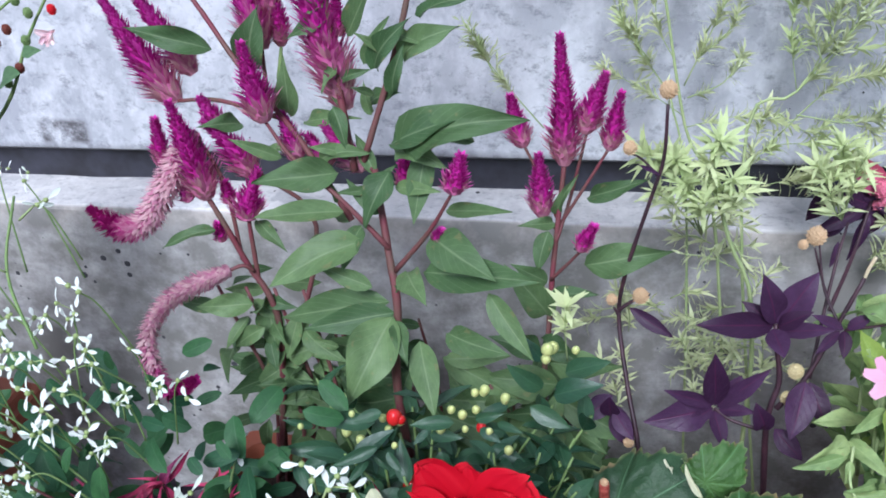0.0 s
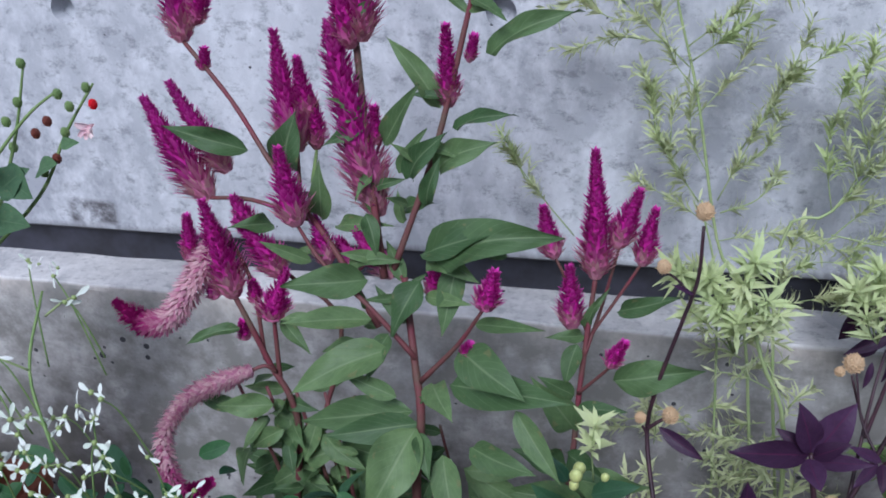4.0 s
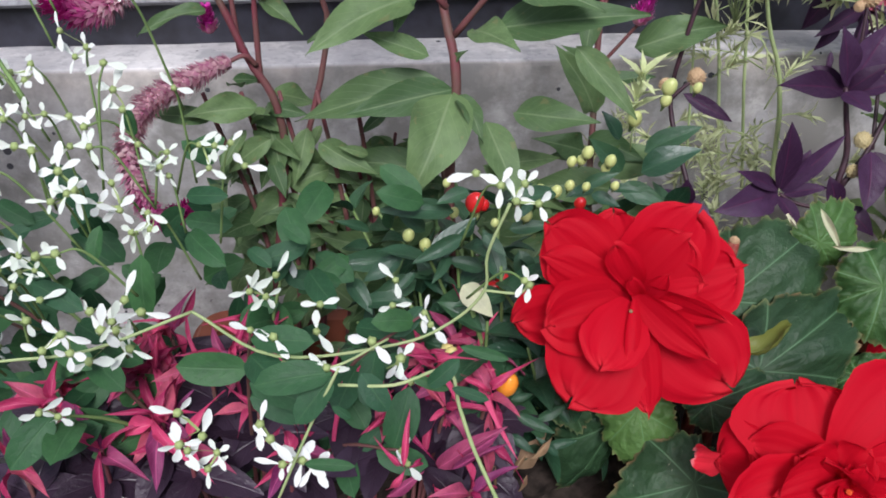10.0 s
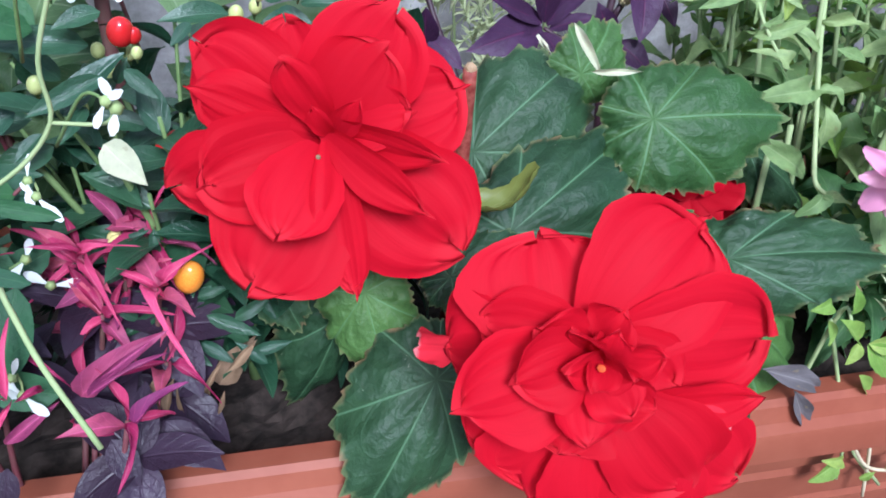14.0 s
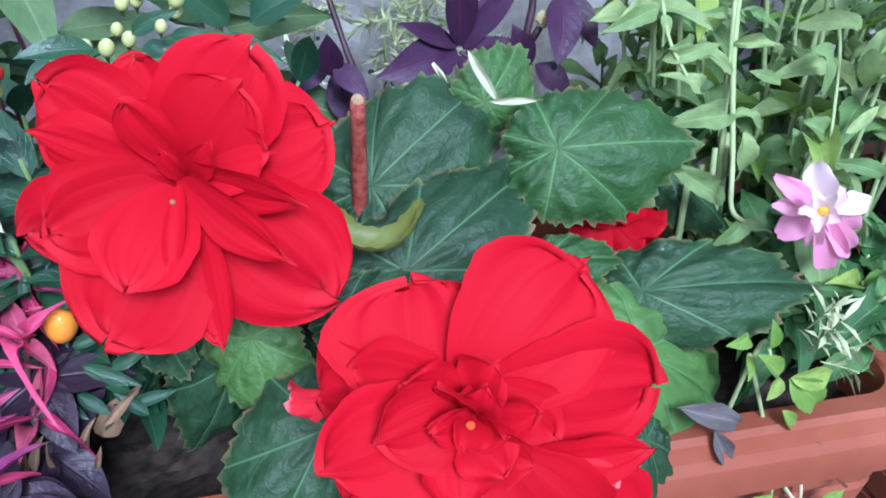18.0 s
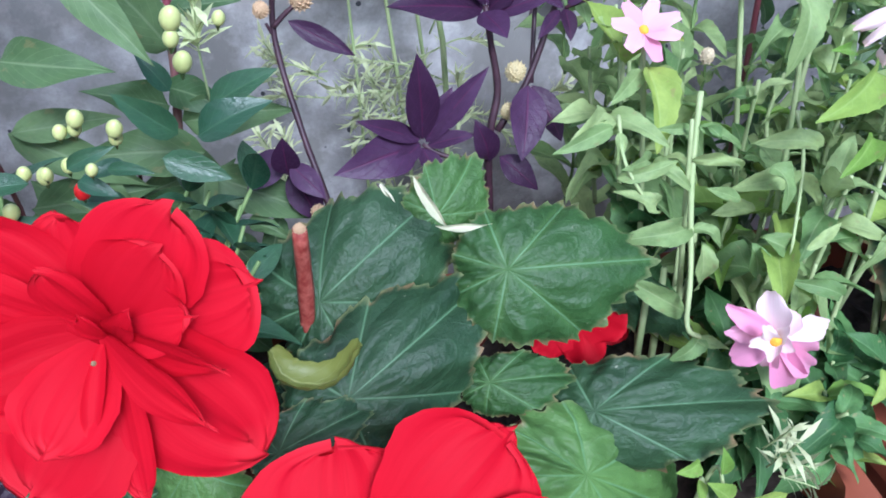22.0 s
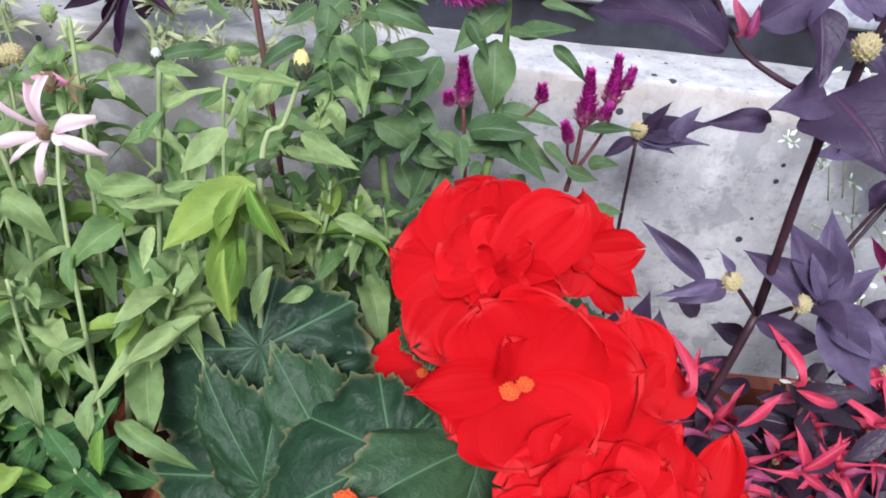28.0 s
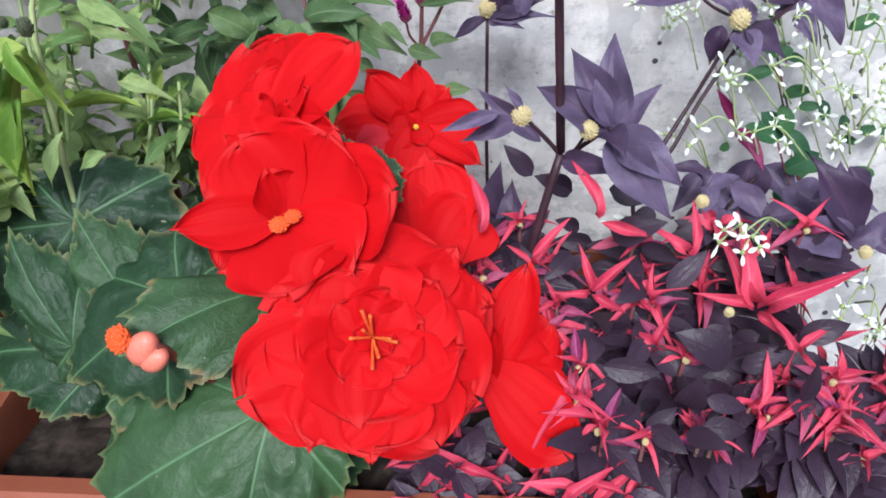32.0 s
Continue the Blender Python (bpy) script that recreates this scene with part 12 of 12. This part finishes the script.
leaf(purr, "purw", (0.912, 0.478, 0.717), (0.845, 0.500, 0.732), 0.62, face=(-0.2, -0.8, 0.55))
leaf(purr, "purw", (0.922, 0.478, 0.729), (0.956, 0.470, 0.756), 0.93)
leaf(purr, "purw", (0.945, 0.475, 0.740), (0.948, 0.450, 0.716), 1.09, face=(0.1, -0.9, 0.3))
leaf(purr, "purw", (0.899, 0.480, 0.740), (0.870, 0.490, 0.748), 0.61)
leaf(purr, "purw", (0.900, 0.480, 0.744), (0.905, 0.485, 0.762), 1.00)
leaf(purr, "altm", (0.915, 0.478, 0.721), (0.912, 0.470, 0.739), 1.02)
leaf(purr, "altm", (0.918, 0.476, 0.722), (0.920, 0.470, 0.735), 1.13)
leaf(purr, "purw", (0.964, 0.472, 0.704), (0.978, 0.432, 0.690), 2.05, face=(-0.2, -0.85, 0.45))
leaf(purr, "purw", (0.961, 0.474, 0.700), (0.935, 0.455, 0.702), 1.29, face=(0, -0.8, 0.5))
leaf(purr, "purw", (0.941, 0.476, 0.683), (0.911, 0.470, 0.683), 0.71)
leaf(purr, "purw", (0.951, 0.476, 0.702), (0.960, 0.478, 0.721), 0.85)
leaf(purr, "purw", (1.004, 0.492, 0.727), (1.055, 0.500, 0.731), 0.54)
leaf(purr, "purw", (0.992, 0.485, 0.705), (1.022, 0.470, 0.694), 1.28)
leaf(purr, "purw", (0.997, 0.490, 0.729), (0.963, 0.500, 0.746), 0.87)
leaf(purr, "purw", (0.991, 0.487, 0.708), (0.964, 0.492, 0.726), 0.61)
leaf(purr, "altm", (0.999, 0.490, 0.722), (0.992, 0.487, 0.748), 0.85)
leaf(purr, "altm", (1.000, 0.490, 0.723), (1.001, 0.487, 0.740), 1.25)
leaf(purr, "purw", (0.977, 0.480, 0.702), (0.999, 0.465, 0.689), 0.96)

altr = thing("alternanthera_plant", "spreading alternanthera with dusky leaves and bright red-pink tips", "plant", "alternantheras", at=(1.030, 0.460, 0.385))
for k in range(46):
    c = Vector((R.uniform(0.9, 1.1), R.uniform(0.45, 0.57), R.uniform(0.42, 0.5)))
    d = Vector((R.uniform(-1, 1), R.uniform(-0.9, 0.2), R.uniform(-0.3, 0.5))).normalized()
    leaf(altr, "alt", c, c + d * R.uniform(0.02, 0.036), R.uniform(0.8, 1.1))
for k in range(70):
    c = Vector((R.uniform(0.93, 1.12), R.uniform(0.36, 0.46), R.uniform(0.41, 0.48)))
    c.x += 0.07 * (c.x < 1.0 and c.y < 0.43)
    d = Vector((R.uniform(-1, 1), R.uniform(-0.9, 0.2), R.uniform(-0.4, 0.4))).normalized()
    leaf(altr, "alt", c, c + d * R.uniform(0.02, 0.036), R.uniform(0.8, 1.1))
for k in range(58):
    c = Vector((R.uniform(0.9, 1.19), R.uniform(0.36, 0.53), 0))
    c.x += 0.09 * (c.x < 1.0 and c.y < 0.42)
    c.z = 0.43 + R.uniform(0, 0.035) + 0.22 * max(0, c.y - 0.37)
    stem(altr, [(c.x * 0.7 + 0.31, 0.45, 0.385), (c.x * 0.9 + 0.1, c.y, 0.42), c], 0.0016, 0.0011, "stem_red")
    whorl(altr, "alt", c - Vector((0, 0, 0.024)), 5, 0.036, (0, -0.3, 1), 5, 1.1, 20)
    whorl(altr, "alt", c - Vector((0, 0, 0.012)), 3, 0.028, (0, -0.3, 1), 20, 1.0, 20)
    whorl(altr, "altm", c - Vector((0, 0, 0.003)), 1 + k % 2, 0.024, (0, -0.3, 1), 35, 1.0)
    whorl(altr, "altc", c, 4, R.uniform(0.015, 0.027), (R.uniform(-0.6, 0.6), -0.3, 1.0), 48, 1.0, 35)
    if k % 3 == 0:
        globe(altr, c + Vector((0, -0.003, 0.002)), 0.0025, "globe_y", "flower_head")
for k in range(26):
    c = Vector((R.uniform(0.87, 1.02), R.uniform(0.345, 0.41), R.uniform(0.402, 0.428)))
    whorl(altr, "alt", c, 3, R.uniform(0.022, 0.032), (R.uniform(-0.3, 0.3), -0.5, 1), 10, 1.0, 25)
    whorl(altr, "altc", c + Vector((0, 0, 0.006)), 1 + k % 3, R.uniform(0.014, 0.028), (R.uniform(-0.5, 0.5), -0.5, 1), 35, 1.0, 35)
leaf(altr, "altc", (1.096, 0.460, 0.471), (1.067, 0.450, 0.489))
leaf(altr, "altc", (1.098, 0.460, 0.471), (1.089, 0.460, 0.513), 1.2)
leaf(altr, "altc", (1.100, 0.460, 0.469), (1.130, 0.440, 0.506), 0.9)
leaf(altr, "altc", (1.100, 0.460, 0.467), (1.114, 0.430, 0.471), 1.1)
leaf(altr, "altc", (1.098, 0.460, 0.469), (1.081, 0.465, 0.506))
leaf(altr, "altc", (1.144, 0.485, 0.427), (1.135, 0.487, 0.448))
leaf(altr, "altc", (1.145, 0.485, 0.425), (1.174, 0.470, 0.444), 0.7)
leaf(altr, "altc", (1.147, 0.485, 0.424), (1.156, 0.460, 0.421))
leaf(altr, "altc", (0.996, 0.420, 0.511), (0.991, 0.420, 0.537))
leaf(altr, "altc", (0.996, 0.420, 0.511), (1.015, 0.420, 0.535), 1.1)
leaf(altr, "altc", (0.996, 0.420, 0.509), (1.015, 0.410, 0.506), 1.2)
leaf(altr, "altc", (0.996, 0.420, 0.509), (0.979, 0.410, 0.516))
leaf(altr, "altc", (1.003, 0.470, 0.524), (0.993, 0.475, 0.556))
leaf(altr, "altc", (1.003, 0.470, 0.521), (1.036, 0.460, 0.521), 0.9)
leaf(altr, "altc", (1.057, 0.470, 0.500), (1.060, 0.470, 0.528))
leaf(altr, "altc", (1.057, 0.470, 0.500), (1.039, 0.470, 0.521))
leaf(altr, "altc", (0.964, 0.440, 0.518), (0.982, 0.440, 0.543))
leaf(altr, "altc", (0.936, 0.450, 0.525), (0.934, 0.460, 0.557))
globe(altr, (1.077, 0.440, 0.483), 0.0035, "globe_y")
globe(altr, (1.089, 0.440, 0.442), 0.0037, "globe_y")

eupr = thing("euphorbia_plant", "small white-flowered euphorbia growing beside the wall", "plant", "euphorbias", at=(1.230, 0.620, 0.000))
for c in ((1.089, 0.600, 0.554), (1.127, 0.620, 0.552), (1.155, 0.680, 0.563), (1.159, 0.660, 0.548), (1.177, 0.660, 0.513), (1.075, 0.580, 0.525), (1.069, 0.570, 0.516), (1.111, 0.600, 0.509), (1.119, 0.600, 0.512), (1.093, 0.600, 0.550), (1.186, 0.620, 0.494), (1.191, 0.620, 0.503)):
    white_flower(eupr, c, 0.0105)
    s = Vector((1.24, 0.64, 0.42)).lerp(Vector(c), 0.75) + Vector((R.uniform(-0.02, 0.02), R.uniform(-0.01, 0.02), R.uniform(-0.02, 0.01)))
    stem(eupr, [s, s.lerp(Vector(c), 0.6) + Vector((0, 0, 0.012)), c], 0.0008, 0.0006, "stem_pale", "stalk", 0.0, 5)
for c in ((1.204, 0.640, 0.511), (1.205, 0.620, 0.513), (1.217, 0.660, 0.533), (1.206, 0.680, 0.536), (1.216, 0.680, 0.546), (1.222, 0.720, 0.555), (1.217, 0.650, 0.519), (1.207, 0.600, 0.507), (1.072, 0.470, 0.510), (1.084, 0.470, 0.517), (1.090, 0.470, 0.515), (1.171, 0.490, 0.465)):
    white_flower(eupr, c, 0.0105)
    s = Vector((1.24, 0.64, 0.42)).lerp(Vector(c), 0.75) + Vector((R.uniform(-0.02, 0.02), R.uniform(-0.01, 0.02), R.uniform(-0.02, 0.01)))
    stem(eupr, [s, s.lerp(Vector(c), 0.6) + Vector((0, 0, 0.012)), c], 0.0008, 0.0006, "stem_pale", "stalk", 0.0, 5)
for c in ((1.163, 0.488, 0.440), (1.180, 0.486, 0.438), (1.188, 0.486, 0.436), (1.171, 0.740, 0.602), (1.191, 0.740, 0.607), (1.211, 0.730, 0.579), (1.228, 0.700, 0.555), (1.201, 0.660, 0.513)):
    white_flower(eupr, c, 0.0105)
    s = Vector((1.24, 0.64, 0.42)).lerp(Vector(c), 0.75) + Vector((R.uniform(-0.02, 0.02), R.uniform(-0.01, 0.02), R.uniform(-0.02, 0.01)))
    stem(eupr, [s, s.lerp(Vector(c), 0.6) + Vector((0, 0, 0.012)), c], 0.0008, 0.0006, "stem_pale", "stalk", 0.0, 5)
for k in range(7):
    a = R.uniform(0, 6.28)
    e = Vector((1.23 + 0.09 * math.cos(a), 0.66 + 0.06 * math.sin(a), R.uniform(0.4, 0.58)))
    b = Vector((1.27, 0.7, 0.0))
    m = b.lerp(e, 0.6) + Vector((0.01, 0, 0.05))
    stem(eupr, [b, m, e], 0.0011, 0.0008, "stem_red", "branch", 0.0, 6)
    for q in range(6):
        c = m.lerp(e, q / 5)
        d = Vector((R.uniform(-1, 1), R.uniform(-0.9, 0.4), R.uniform(-0.4, 0.5))).normalized()
        leaf(eupr, "eup", c, c + d * R.uniform(0.022, 0.034))
    white_flower(eupr, e, 0.0105)
ER = random.Random(29)
for k in range(30):
    c = Vector((ER.uniform(1.06, 1.24), ER.uniform(0.66, 0.755), 0))
    c.z = ER.uniform(0.46, 0.6)
    white_flower(eupr, c, ER.uniform(0.008, 0.0105))
    f = c + Vector((0.03 + ER.uniform(-0.01, 0.02), 0.01, -0.05))
    stem(eupr, [f, f.lerp(c, 0.6) + Vector((0, 0, 0.008)), c], 0.0007, 0.0005, "stem_pale", "stalk", 0.0, 5)
    if k % 2:
        d = Vector((ER.uniform(-1, 1), ER.uniform(-0.9, 0.2), ER.uniform(-0.4, 0.5))).normalized()
        leaf(eupr, "eup", f, f + d * ER.uniform(0.016, 0.026))
white_flower(eupr, (1.061, 0.720, 0.612), 0.0105)
white_flower(eupr, (1.092, 0.720, 0.613), 0.0105)
white_flower(eupr, (1.125, 0.720, 0.612), 0.0105)
white_flower(eupr, (1.045, 0.700, 0.562), 0.0105)
white_flower(eupr, (1.066, 0.700, 0.556), 0.0105)
white_flower(eupr, (1.064, 0.700, 0.545), 0.0105)
white_flower(eupr, (1.015, 0.500, 0.500), 0.0105)
white_flower(eupr, (1.023, 0.500, 0.504), 0.0105)
